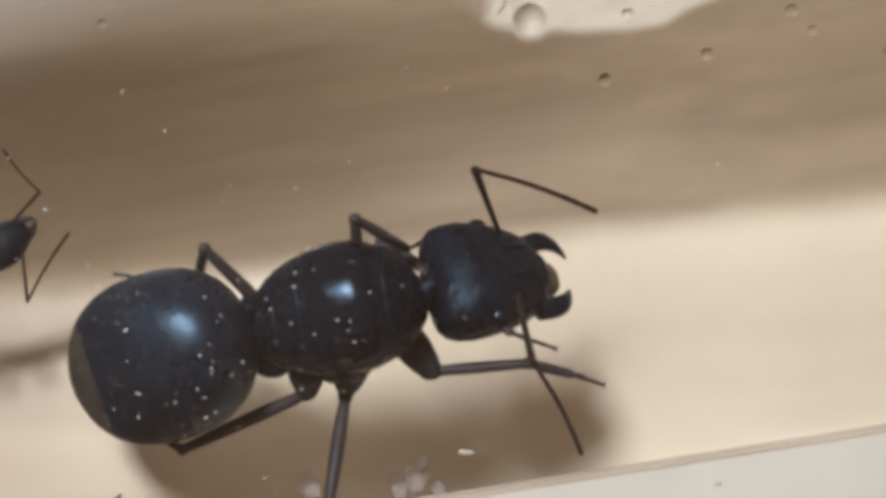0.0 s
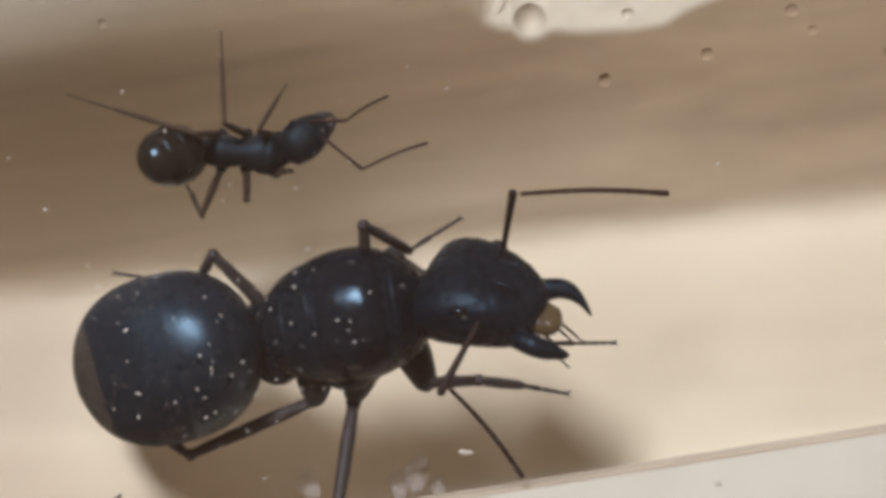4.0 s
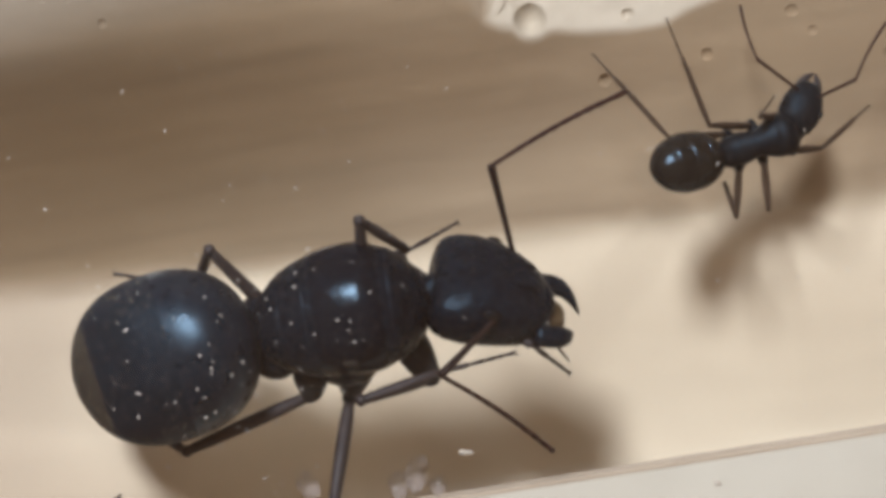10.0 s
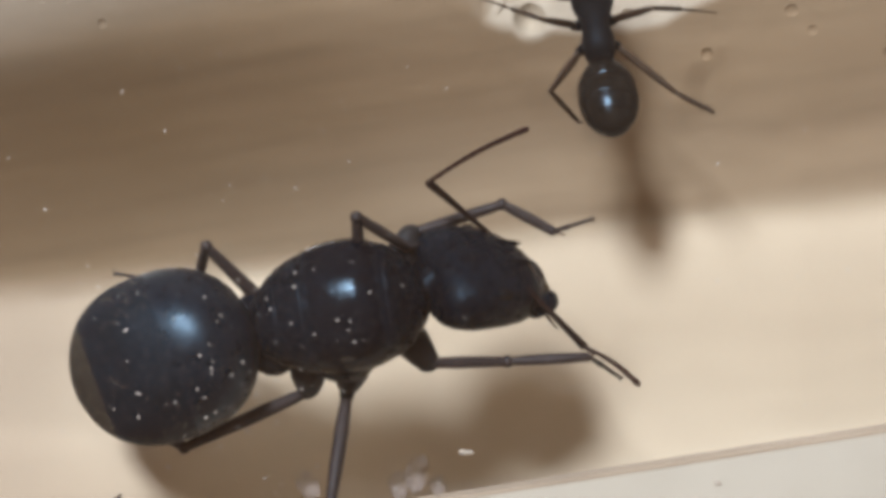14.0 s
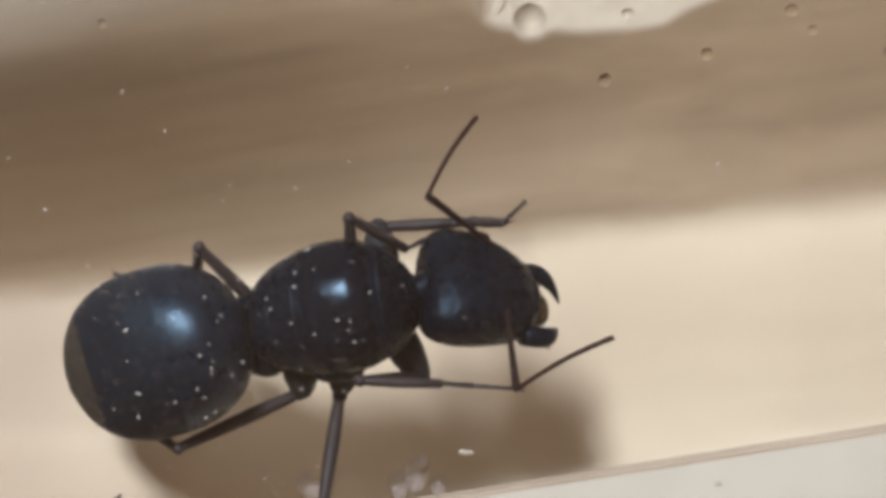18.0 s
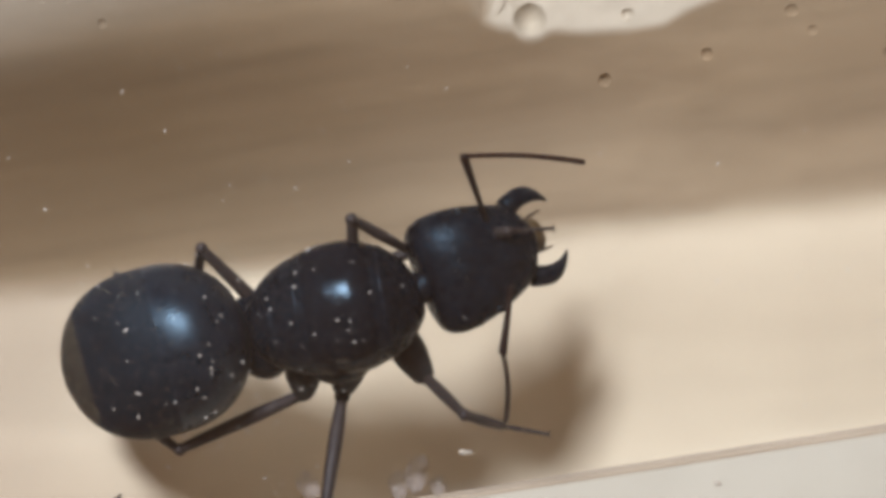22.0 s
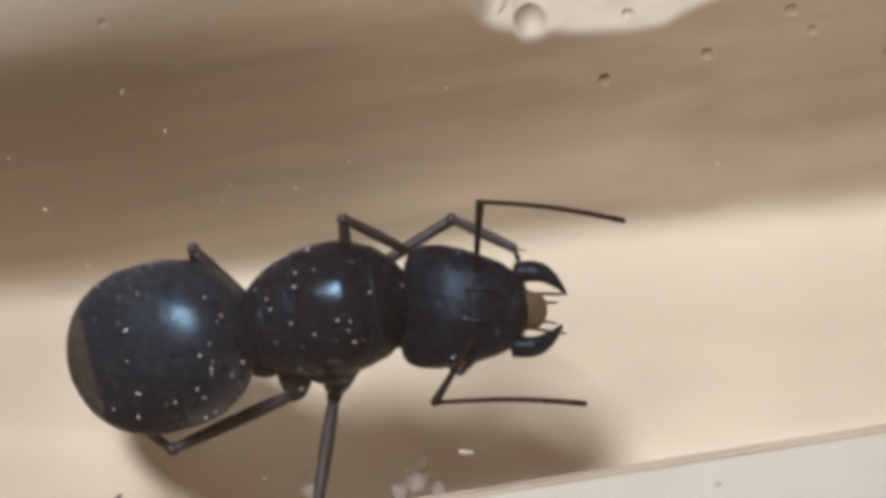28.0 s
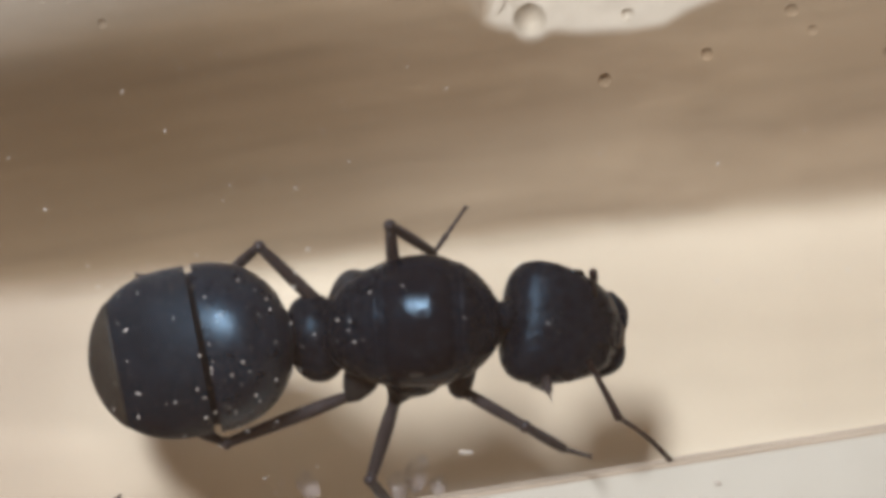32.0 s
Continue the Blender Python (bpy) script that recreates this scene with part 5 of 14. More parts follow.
    walk(Q["femur_front_left"], [(0, at(1.6, 1.82, 1.1, 0, 0, -45.9)), (1, at(1.78, 1.35, 1.1, 0, 0, -45.9)), (2, at(1.43, 1.66, 1.1, 0, 0, -44)), (3, at(1.53, 1.61, 1.1, 0, 0, -47.7)), (6, at(1.53, 1.48, 1.1, 0, 0, -31.6)), (7, at(1.76, 1.26, 1.1, 0, 0, -42.7)), (8, at(1.48, 1.77, 1.1, 0, 0, -46.9)), (9, at(1.55, 1.64, 1.1, 0, 0, -44)), (10, at(1.7, 1.32, 1.1, 0, 0, -45)), (10.25, at(1.03, 1.85, 1.1, 0, 0, -21.3)), (10.5, at(0.81, 2.39, 1.1, 0, 0, -1)), (11, at(3.71, 1.13, 1.1, 0, 0, -3)), (12, at(3.15, 0.65, 1.1, 0, 0, -12.6)), (12.5, at(2.45, 0.89, 1.1, 0, 0, -28.7)), (13, at(1.98, 1.06, 1.1, 0, 0, -45.9)), (13.25, at(1.82, 1.32, 1.1, 0, 0, -31.5)), (13.5, at(1.81, 1.46, 1.1, 0, 0, -16.4)), (13.75, at(1.98, 1.61, 1.1, 0, 0, -2.6)), (14, at(2.29, 1.87, 1.1, 0, 0, 8.8)), (14.5, at(2.59, 1.81, 1.1, 0, 0, 7.6)), (15.5, at(1.94, 2.03, 1.1, 0, 0, -4.1)), (16, at(1.68, 2.25, 1.1, 0, 0, -12.1)), (16.5, at(1.51, 2.53, 1.1, 0, 0, -21.9)), (16.75, at(2.73, 1.99, 1.1, 0, 0, -9)), (17, at(4.09, 1.58, 1.1, 0, 0, 0.5)), (18, at(1.59, 2.2, 1.1, 0, 0, -5.8)), (19, at(2.21, 2.33, 1.1, 0, 0, -16.4)), (20, at(1.54, 2.22, 1.1, 0, 0, -14.7)), (20.5, at(3.37, 1.35, 1.1, 0, 0, -9)), (21, at(4.24, 0.96, 1.1, 0, 0, -1.7)), (22, at(1.15, 1.2, 1.1, 0, 0, 7.7)), (22.25, at(1.05, 1.39, 1.1, 0, 0, -7.5)), (22.5, at(1.16, 1.59, 1.1, 0, 0, -23.7)), (22.75, at(1.44, 1.65, 1.1, 0, 0, -38.6)), (23, at(1.75, 1.51, 1.1, 0, 0, -50.6)), (23.5, at(1.51, 0.8, 1.1, 0, 0, -39.1)), (24, at(1.33, -0.06, 1.1, 0, 0, -25.7)), (25, at(4.64, 0.79, 1.1, 0, 0, -31.6)), (25.5, at(4.02, 1.08, 1.1, 0, 0, -27.5)), (25.75, at(3.66, 1.11, 1.1, 0, 0, -21.4)), (26.25, at(3.01, 1.02, 1.1, 0, 0, -6.9)), (26.5, at(2.75, 0.93, 1.1, 0, 0, 1.1)), (27, at(2.4, 0.76, 1.1, 0, 0, 17.2)), (27.5, at(2.21, 0.72, 1.1, 0, 0, 31.6)), (27.75, at(1.79, 0.8, 1.1, 0, 0, 28.8)), (28, at(1.34, 0.99, 1.1, 0, 0, 23.6)), (28.25, at(1.52, 1.46, 1.1, 0, 0, -1.7)), (28.5, at(2.06, 1.51, 1.1, 0, 0, -17.8)), (28.75, at(2.65, 1.22, 1.1, 0, 0, -27.6)), (29, at(3.21, 0.75, 1.1, 0, 0, -33.8)), (30, at(2.68, 0.46, 1.1, 0, 0, -42.7)), (31, at(1.8, 1.04, 1.1, 0, 0, -44)), (31.5, at(2.59, 0.4, 1.1, 0, 0, -42.5)), (31.7, at(2.26, 0.38, 1.1, 0, 0, -40.2)), (32, at(1.63, 0.27, 1.1, 0, 0, -36.7))])
    walk(Q["tibia_front_left"], [(0, at(3.55, -0.19, 1.1, 0, -44.7, -43.5)), (0.25, at(3.6, -0.31, 1.1, 0, -56.9, -36.6)), (0.5, at(3.64, -0.42, 1.1, 0, -66.5, -24.4)), (0.75, at(3.69, -0.54, 1.1, 0, -39.8, -30.7)), (1, at(3.73, -0.66, 1.1, 0, -0.9, -33.4)), (1.5, at(3.59, -0.47, 1.1, 0, -0.4, -25.3)), (2, at(3.44, -0.28, 1.1, 0, 15.3, -22.4)), (2.25, at(3.44, -0.33, 1.1, 0, 14.5, -14.7)), (2.5, at(3.43, -0.37, 1.1, 0, 9.6, -7.2)), (2.75, at(3.42, -0.41, 1.1, 0, -40.2, -19.5)), (3, at(3.42, -0.46, 1.1, 0, -50.4, -39.7)), (3.25, at(3.46, -0.42, 1.1, 0, 21.9, -39.6)), (3.5, at(3.5, -0.38, 1.1, 0, -0.9, -38.1)), (5.5, at(3.83, -0.07, 1.1, 0, -0.3, -25.7)), (5.75, at(3.88, -0.03, 1.1, 0, 0.2, -27.4)), (6, at(3.92, 0.01, 1.1, 0, -39.6, -29.3)), (6.5, at(3.87, -0.31, 1.1, 0, -40.8, -39.2)), (6.75, at(3.84, -0.47, 1.1, 0, -35.1, -33.7)), (7, at(3.82, -0.64, 1.1, 0, 21, -30)), (7.25, at(3.71, -0.54, 1.1, 0, 4.4, -25)), (7.5, at(3.6, -0.45, 1.1, 0, -0.3, -20.9)), (7.75, at(3.5, -0.36, 1.1, 0, 15.2, -31.1)), (8, at(3.39, -0.27, 1.1, 0, -33.3, -42.7)), (8.5, at(3.48, -0.29, 1.1, 0, -52.4, -47.1)), (8.75, at(3.52, -0.29, 1.1, 0, -45.3, -57.8)), (9, at(3.56, -0.3, 1.1, 0, -34.9, -65.8)), (9.25, at(3.59, -0.39, 1.1, 0, 21.9, -52.7)), (9.5, at(3.62, -0.48, 1.1, 0, -0.4, -41.1)), (9.75, at(3.65, -0.57, 1.1, 0, 22.7, -39.1)), (10, at(3.68, -0.66, 1.1, 0, -40.1, -34.6)), (10.5, at(3.61, 2.34, 1.1, 0, -27.1, -19.4)), (10.75, at(5.06, 1.66, 1.1, 0, -36.8, -35.3)), (11, at(6.51, 0.98, 1.1, 0, -38.3, -53.1)), (11.25, at(6.35, 0.75, 1.1, 0, -55.1, -38.1)), (11.5, at(6.2, 0.51, 1.1, 0, -63.5, -10.7)), (11.75, at(6.04, 0.27, 1.1, 0, -57.2, -35.8)), (12, at(5.88, 0.04, 1.1, 0, -44.5, -51.2)), (12.5, at(4.9, -0.46, 1.1, 0, -40.6, -67.8)), (12.75, at(4.42, -0.7, 1.1, 0, -32.4, -40.5)), (13, at(3.93, -0.95, 1.1, 0, -0.3, -22.1)), (13.25, at(4.21, -0.14, 1.1, 0, -0.3, -25.1)), (13.5, at(4.49, 0.67, 1.1, 0, 3.5, -28.5)), (13.75, at(4.78, 1.48, 1.1, 0, -33.6, -32.7)), (14, at(5.06, 2.29, 1.1, 0, -45.5, -38.7)), (14.25, at(5.21, 2.24, 1.1, 0, -28, -60.6)), (14.5, at(5.36, 2.18, 1.1, 0, -0.3, -73.5)), (16, at(4.42, 1.66, 1.1, 0, -0.4, -54.1)), (16.5, at(4.11, 1.49, 1.1, 0, 7.9, -46.6)), (16.75, at(5.5, 1.55, 1.1, 0, -35.3, -40.2)), (17, at(6.89, 1.61, 1.1, 0, -47.6, -31.1)), (17.25, at(6.26, 1.69, 1.1, 0, -59.7, -48.7)), (17.5, at(5.63, 1.76, 1.1, 0, -65.1, -76.8)), (17.75, at(5.01, 1.84, 1.1, 0, -71.3, -49.2)), (18, at(4.38, 1.92, 1.1, 0, -70.5, -13.2)), (18.25, at(4.51, 1.82, 1.1, 0, -0.4, -73.7)), (18.5, at(4.64, 1.73, 1.1, 0, -0.6, -83.4)), (18.75, at(4.77, 1.63, 1.1, 0, -0.3, -71.2)), (19, at(4.9, 1.54, 1.1, 0, -49.6, -36.2)), (19.25, at(4.74, 1.53, 1.1, 0, -0.3, -62.5)), (19.5, at(4.57, 1.52, 1.1, 0, -0.2, -74.3)), (19.75, at(4.41, 1.51, 1.1, 0, -0.4, -55.9)), (20, at(4.25, 1.5, 1.1, 0, -43.2, -17.5)), (20.25, at(5.2, 1.21, 1.1, 0, -37.5, -40.5)), (20.5, at(6.14, 0.92, 1.1, 0, 3.6, -56.6)), (20.75, at(6.59, 0.9, 1.1, 0, 18.7, -60.6)), (21, at(7.04, 0.88, 1.1, 0, -33.1, -68.6)), (21.25, at(6.26, 1.05, 1.1, 0, -42.3, -51.4)), (21.5, at(5.49, 1.23, 1.1, 0, -43, -31.4)), (21.75, at(4.71, 1.4, 1.1, 0, -51.8, -18.9)), (22, at(3.93, 1.57, 1.1, 0, -56.5, -2.2)), (22.25, at(3.83, 1.02, 1.1, 0, -38, -62.2)), (22.5, at(3.73, 0.46, 1.1, 0, -0.8, -82.5)), (22.75, at(3.63, -0.1, 1.1, 0, -0.3, -72.3)), (23, at(3.53, -0.65, 1.1, 0, -39.3, -53.3)), (23.25, at(3.61, -0.81, 1.1, 0, -44.2, -70.1)), (23.5, at(3.69, -0.96, 1.1, 0, -42.9, -87.8)), (23.75, at(3.77, -1.11, 1.1, 0, -54.2, -96.1)), (24, at(3.85, -1.27, 1.1, 0, -62.6, -109.1)), (24.25, at(4.64, -1.12, 1.1, 0, -46.5, -115.4)), (24.5, at(5.44, -0.97, 1.1, 0, 16.3, -116.3)), (24.75, at(6.23, -0.82, 1.1, 0, -45.4, -97.7)), (25, at(7.02, -0.67, 1.1, 0, -50.3, -67)), (25.25, at(6.76, -0.44, 1.1, 0, -81.6, -78.9)), (25.5, at(6.5, -0.21, 1.1, 0, -70.1, 121.6)), (25.75, at(6.26, 0.09, 1.1, 0, -77.1, 129.1)), (26, at(6.03, 0.39, 1.1, 0, -83.2, 150.9)), (26.25, at(5.79, 0.69, 1.1, 0, -85, -137.2)), (26.5, at(5.55, 0.99, 1.1, 0, -79.8, -98)), (26.75, at(5.31, 1.29, 1.1, 0, -73, -87.1)), (27, at(5.07, 1.59, 1.1, 0, -65.6, -82.4)), (27.5, at(4.59, 2.19, 1.1, 0, -48.9, -78.1)), (27.75, at(4.25, 2.15, 1.1, 0, -45.4, -53.6)), (28, at(3.91, 2.11, 1.1, 0, -31.4, -34.8)), (28.25, at(4.32, 1.38, 1.1, 0, 10.3, -28.7)), (28.5, at(4.72, 0.65, 1.1, 0, -0.3, -24.4)), (28.75, at(5.13, -0.07, 1.1, 0, -40, -16.4)), (29, at(5.54, -0.8, 1.1, 0, -60.2, 1.4)), (29.25, at(5.34, -0.96, 1.1, 0, -72.7, -56.2)), (29.5, at(5.14, -1.12, 1.1, 0, -57.4, -107.3)), (30, at(4.74, -1.44, 1.1, 0, -48, -100.6)), (30.25, at(4.51, -1.31, 1.1, 0, -62.5, -96.5)), (30.5, at(4.28, -1.17, 1.1, 0, -74.6, -85.5)), (30.75, at(4.05, -1.03, 1.1, 0, -52.3, -47.5)), (31, at(3.82, -0.9, 1.1, 0, -1, -39)), (31.25, at(4.22, -1.24, 1.1, 0, -48.7, -43.6)), (31.5, at(4.65, -1.5, 1.1, 0, -72.3, -60.6)), (31.7, at(4.4, -1.43, 1.1, 0, -74.7, -63.3)), (32, at(3.88, -1.4, 1.1, 0, -72.5, -87.5))])
    walk(Q["tarsus_front_left"], [(0, at(4.74, -1.32, 2.72, 0, 50.5, -30)), (0.25, at(4.6, -1.06, 3.03, 0, 56.5, -63.7)), (0.5, at(4.47, -0.8, 3.21, 0, 48.2, -95.4)), (0.75, at(5.21, -1.45, 2.57, 0, 46.9, -41.5)), (1, at(5.65, -1.92, 1.14, 0, -2.6, -13.6)), (1.25, at(5.66, -1.7, 1.11, 0, -39.2, -10.4)), (1.5, at(5.67, -1.45, 1.11, 0, -68.8, -4)), (2, at(5.5, -1.12, 0.49, 0, -66.6, -2.6)), (2.25, at(5.59, -0.89, 0.52, 0, -70.2, -8.6)), (2.5, at(5.68, -0.65, 0.71, 0, -73.3, -17.1)), (2.75, at(5.08, -1, 2.59, 0, 70.6, -36.8)), (3, at(4.54, -1.4, 2.87, 0, 72.5, -55.3)), (3.25, at(5.1, -1.78, 0.24, 0, -60.4, -9.8)), (3.5, at(5.31, -1.8, 1.14, 0, -1.6, -7.8)), (3.75, at(5.39, -1.71, 1.14, 0, 12.7, -8.7)), (4, at(5.47, -1.62, 1.11, 0, 21.3, -9.5)), (4.25, at(5.55, -1.52, 1.11, 0, -36, -7.5)), (5.5, at(5.91, -1.06, 1.11, 0, -57.6, -9.9)), (5.75, at(5.92, -1.08, 1.09, 0, -62.9, -13)), (6, at(5.46, -0.85, 2.56, 0, 47.7, -23.1)), (6.25, at(5.34, -1.13, 2.59, 0, 56.3, -31.4)), (6.5, at(5.22, -1.41, 2.6, 0, 63.1, -43.8)), (6.75, at(5.41, -1.52, 2.42, 0, 59.9, -28)), (7, at(5.68, -1.71, 0.28, 0, -60.9, -9.1)), (7.25, at(5.79, -1.51, 0.92, 0, -70.9, -15.5)), (7.5, at(5.75, -1.27, 1.11, 0, -74.8, -29.5)), (7.75, at(5.4, -1.51, 0.5, 0, -74.7, -16.2)), (8, at(4.81, -1.57, 2.36, 0, 64.5, -17.6)), (8.25, at(4.62, -1.44, 2.69, 0, 70.7, -50.5)), (8.5, at(4.43, -1.31, 2.92, 0, 67.9, -88.4)), (8.75, at(4.38, -1.66, 2.73, 0, 69.6, -62.3)), (9, at(4.33, -2.02, 2.42, 0, 66.7, -37.3)), (9.25, at(4.88, -2.09, 0.24, 0, -50.8, -16.2)), (9.5, at(5.35, -1.99, 1.11, 0, -1.5, -14.2)), (9.75, at(5.3, -1.91, 0.21, 0, -41.8, -24.6)), (10, at(5.12, -1.66, 2.58, 0, 48.4, -46.3)), (10.25, at(5.33, -0.01, 2.42, 0, 62.7, -17.3)), (10.5, at(5.54, 1.66, 2.15, 0, 62.4, 28.1)), (10.75, at(6.56, 0.6, 2.48, 0, 58.1, 9.9)), (11, at(7.59, -0.46, 2.52, 0, 50.9, -2.9)), (11.25, at(7.39, -0.07, 2.99, 0, 50.3, -3.2)), (11.5, at(7.2, 0.32, 3.16, 0, 49.5, -3.5)), (11.75, at(7.05, -0.46, 3.03, 0, 53.5, -3.6)), (12, at(6.91, -1.24, 2.71, 0, 57.3, -3.9)), (12.5, at(5.56, -2.07, 2.6, 0, 57.6, -17.8)), (12.75, at(5.89, -1.96, 2.33, 0, 48.6, -4.3)), (13, at(6.06, -1.81, 1.11, 0, 26.3, 2.4)), (13.25, at(6.29, -1.11, 1.11, 0, -53.9, 0)), (13.5, at(6.51, -0.42, 0.96, 0, -67.3, -13.1)), (13.75, at(6.39, 0.45, 2.37, 0, 58.5, -3.2)), (14, at(6.32, 1.29, 2.74, 0, 55.7, 7.9)), (14.25, at(6.21, 0.47, 2.18, 0, 51.2, -10.3)), (14.5, at(6.01, -0.03, 1.11, 0, -40.8, -32.9)), (15.25, at(5.88, -0.16, 1.11, 0, -46.2, -26.6)), (16, at(5.77, -0.2, 1.11, 0, -49.9, -22.4)), (16.25, at(5.72, -0.19, 0.91, 0, -50.1, -21.9)), (16.5, at(5.67, -0.17, 0.78, 0, -50, -21.7)), (16.75, at(6.93, 0.34, 2.43, 0, 47.1, -9.3)), (17, at(8.21, 0.81, 2.8, 0, 47.3, 4.7)), (17.25, at(7.03, 0.81, 3.09, 0, 49.9, 6.2)), (17.5, at(5.85, 0.82, 3.19, 0, 52.3, 7.8)), (17.75, at(5.49, 1.28, 3.28, 0, 59.8, 18.1)), (18, at(5.13, 1.74, 3.27, 0, 65.4, 33.4)), (18.25, at(5.15, -0.38, 1.11, 0, -57.7, 12.4)), (18.5, at(4.9, -0.56, 1.12, 0, -1.6, -44.9)), (18.75, at(5.51, -0.55, 1.11, 0, -41.9, -12.4)), (19, at(6.1, 0.66, 2.85, 0, 49.8, 0.2)), (19.25, at(5.8, -0.51, 1.11, 0, -67.2, -5.5)), (19.5, at(5.2, -0.69, 1.11, 0, -52.4, -58.6)), (19.75, at(5.7, -0.39, 1.11, 0, -71.9, 16.1)), (20, at(5.85, 1, 2.67, 0, 56.9, 22.7)), (20.25, at(6.58, 0.03, 2.5, 0, 58.5, -3)), (20.5, at(7.4, -1, 0.95, 0, -62.7, -25.5)), (20.75, at(7.66, -1, 0.36, 0, -64, -16.3)), (21, at(7.75, -0.91, 2.35, 0, 55.7, -10.9)), (21.25, at(7.33, -0.28, 2.65, 0, 56.2, -0.9)), (21.5, at(6.92, 0.35, 2.67, 0, 55.5, 8.9)), (21.75, at(6.05, 0.94, 2.91, 0, 54.9, 1.8)), (22, at(5.2, 1.53, 3.02, 0, 53.6, -5)), (22.25, at(4.67, -0.59, 2.52, 0, 44.6, -39.1)), (22.5, at(4.03, -1.82, 1.13, 0, -2.5, -65.3)), (22.75, at(4.33, -2.29, 1.11, 0, -46.3, -74.3)), (23, at(4.59, -2.08, 2.56, 0, 57, -104.1)), (23.25, at(4.17, -2.36, 2.7, 0, 61.1, -114.5)), (23.5, at(3.75, -2.65, 2.67, 0, 63.8, -127.4)), (23.75, at(3.63, -2.45, 2.96, 0, 61.4, -129.5)), (24, at(3.5, -2.27, 3.14, 0, 58.9, -131.3)), (24.25, at(3.96, -2.55, 2.77, 0, 62.4, -72.2)), (24.5, at(4.46, -2.95, 0.46, 0, -45.3, -33.2)), (24.75, at(6.01, -2.42, 2.74, 0, 45.8, -29.5)), (25, at(7.6, -2.03, 2.87, 0, 50.6, -19.4)), (25.25, at(6.83, -0.77, 3.38, 0, 63.6, -9.8)), (25.5, at(6.09, 0.46, 3.26, 0, 73.5, 13.1)), (26, at(5.79, 0.52, 3.38, 0, 75.9, -8.2)), (26.5, at(5.49, 0.58, 3.36, 0, 75.7, -32.8)), (27, at(5.2, 0.65, 3.19, 0, 73.1, -53.4)), (27.5, at(4.9, 0.71, 2.83, 0, 68.8, -67.5)), (27.75, at(5.21, 0.85, 2.74, 0, 67.9, -71.6)), (28, at(5.52, 0.99, 2.3, 0, 66.8, -75.4)), (28.25, at(6.3, 0.29, 0.69, 0, -75.1, -22.6)), (28.5, at(6.82, -0.3, 1.11, 0, -57.6, 12.9)), (28.75, at(6.82, -0.57, 2.58, 0, 60.4, 15.1)), (29, at(6.68, -0.78, 3.1, 0, 64.5, 18)), (29.25, at(5.72, -1.53, 3.3, 0, 63.8, -23.2)), (29.5, at(4.77, -2.31, 3.04, 0, 51.5, -49.6)), (29.75, at(4.62, -2.63, 2.94, 0, 59.8, -58.3)), (30, at(4.46, -2.96, 2.81, 0, 66.5, -72)), (30.25, at(4.39, -2.36, 3.14, 0, 54.9, -89.2)), (30.5, at(4.33, -1.78, 3.32, 0, 39.5, -98)), (30.75, at(5, -2.07, 2.92, 0, 50.3, -43.8)), (31, at(5.61, -2.35, 1.14, 0, -1.5, -5.8)), (31.25, at(5.32, -2.29, 2.83, 0, 45.8, -14.9)), (31.5, at(5, -2.1, 3.29, 0, 65, -38)), (31.7, at(4.67, -1.98, 3.32, 0, 71.7, -41.6)), (32, at(3.91, -2.1, 3.29, 0, 80.2, 172.6))])
    walk(Q["coxa_middle_left"], [(0, at(0.15, 1.25, 1.95, 0, 21.6, -74.1)), (31, at(0.15, 1.25, 1.95, 0, 21.6, -74.1)), (31.5, at(0.15, 1.25, 1.95, 0, 19.3, -65.7)), (31.7, at(0.15, 1.25, 1.95, 0, 22.9, -76.5)), (32, at(0.15, 1.25, 1.95, 0, 25.5, -107.7))])
    walk(Q["femur_middle_left"], [(0, at(0.57, -0.21, 1.35, 0, -39.3, 83.3)), (31, at(0.56, -0.21, 1.35, 0, -39.3, 83.2)), (31.5, at(0.85, -0.31, 1.35, 0, -38.5, 86.1)), (31.7, at(0.48, -0.13, 1.35, 0, -39.6, 88.1)), (32, at(-0.23, 0.05, 1.35, 0, -41.1, 91.1))])
    walk(Q["tibia_middle_left"], [(0, at(0.89, 2.56, 3.63, 0, 45.2, -39.3)), (1, at(0.87, 2.58, 3.59, 0, 51.2, -37.8)), (2.75, at(0.87, 2.58, 3.59, 0, 51.4, -38.2)), (14, at(0.89, 2.55, 3.64, 0, 45.4, -40.9)), (17, at(0.92, 2.54, 3.65, 0, 40.3, -38.5)), (18, at(0.91, 2.55, 3.64, 0, 42, -38.3)), (19, at(0.93, 2.56, 3.62, 0, 40.1, -35.1)), (20, at(0.89, 2.56, 3.62, 0, 46.9, -38.9)), (22, at(0.9, 2.55, 3.63, 0, 43.5, -38.4)), (23, at(0.9, 2.56, 3.63, 0, 44.7, -38.3)), (25, at(0.92, 2.54, 3.65, 0, 40.1, -38.7)), (28, at(0.93, 2.55, 3.63, 0, 39.3, -36.4)), (29, at(0.92, 2.54, 3.65, 0, 39.2, -38.9)), (31, at(0.9, 2.55, 3.63, 0, 44.4, -38.8)), (31.5, at(1.04, 2.5, 3.59, 0, 49.8, -39.6)), (31.7, at(0.57, 2.64, 3.64, 0, 50.9, -38.1)), (32, at(-0.28, 2.76, 3.72, 0, 52.6, -35.9))])
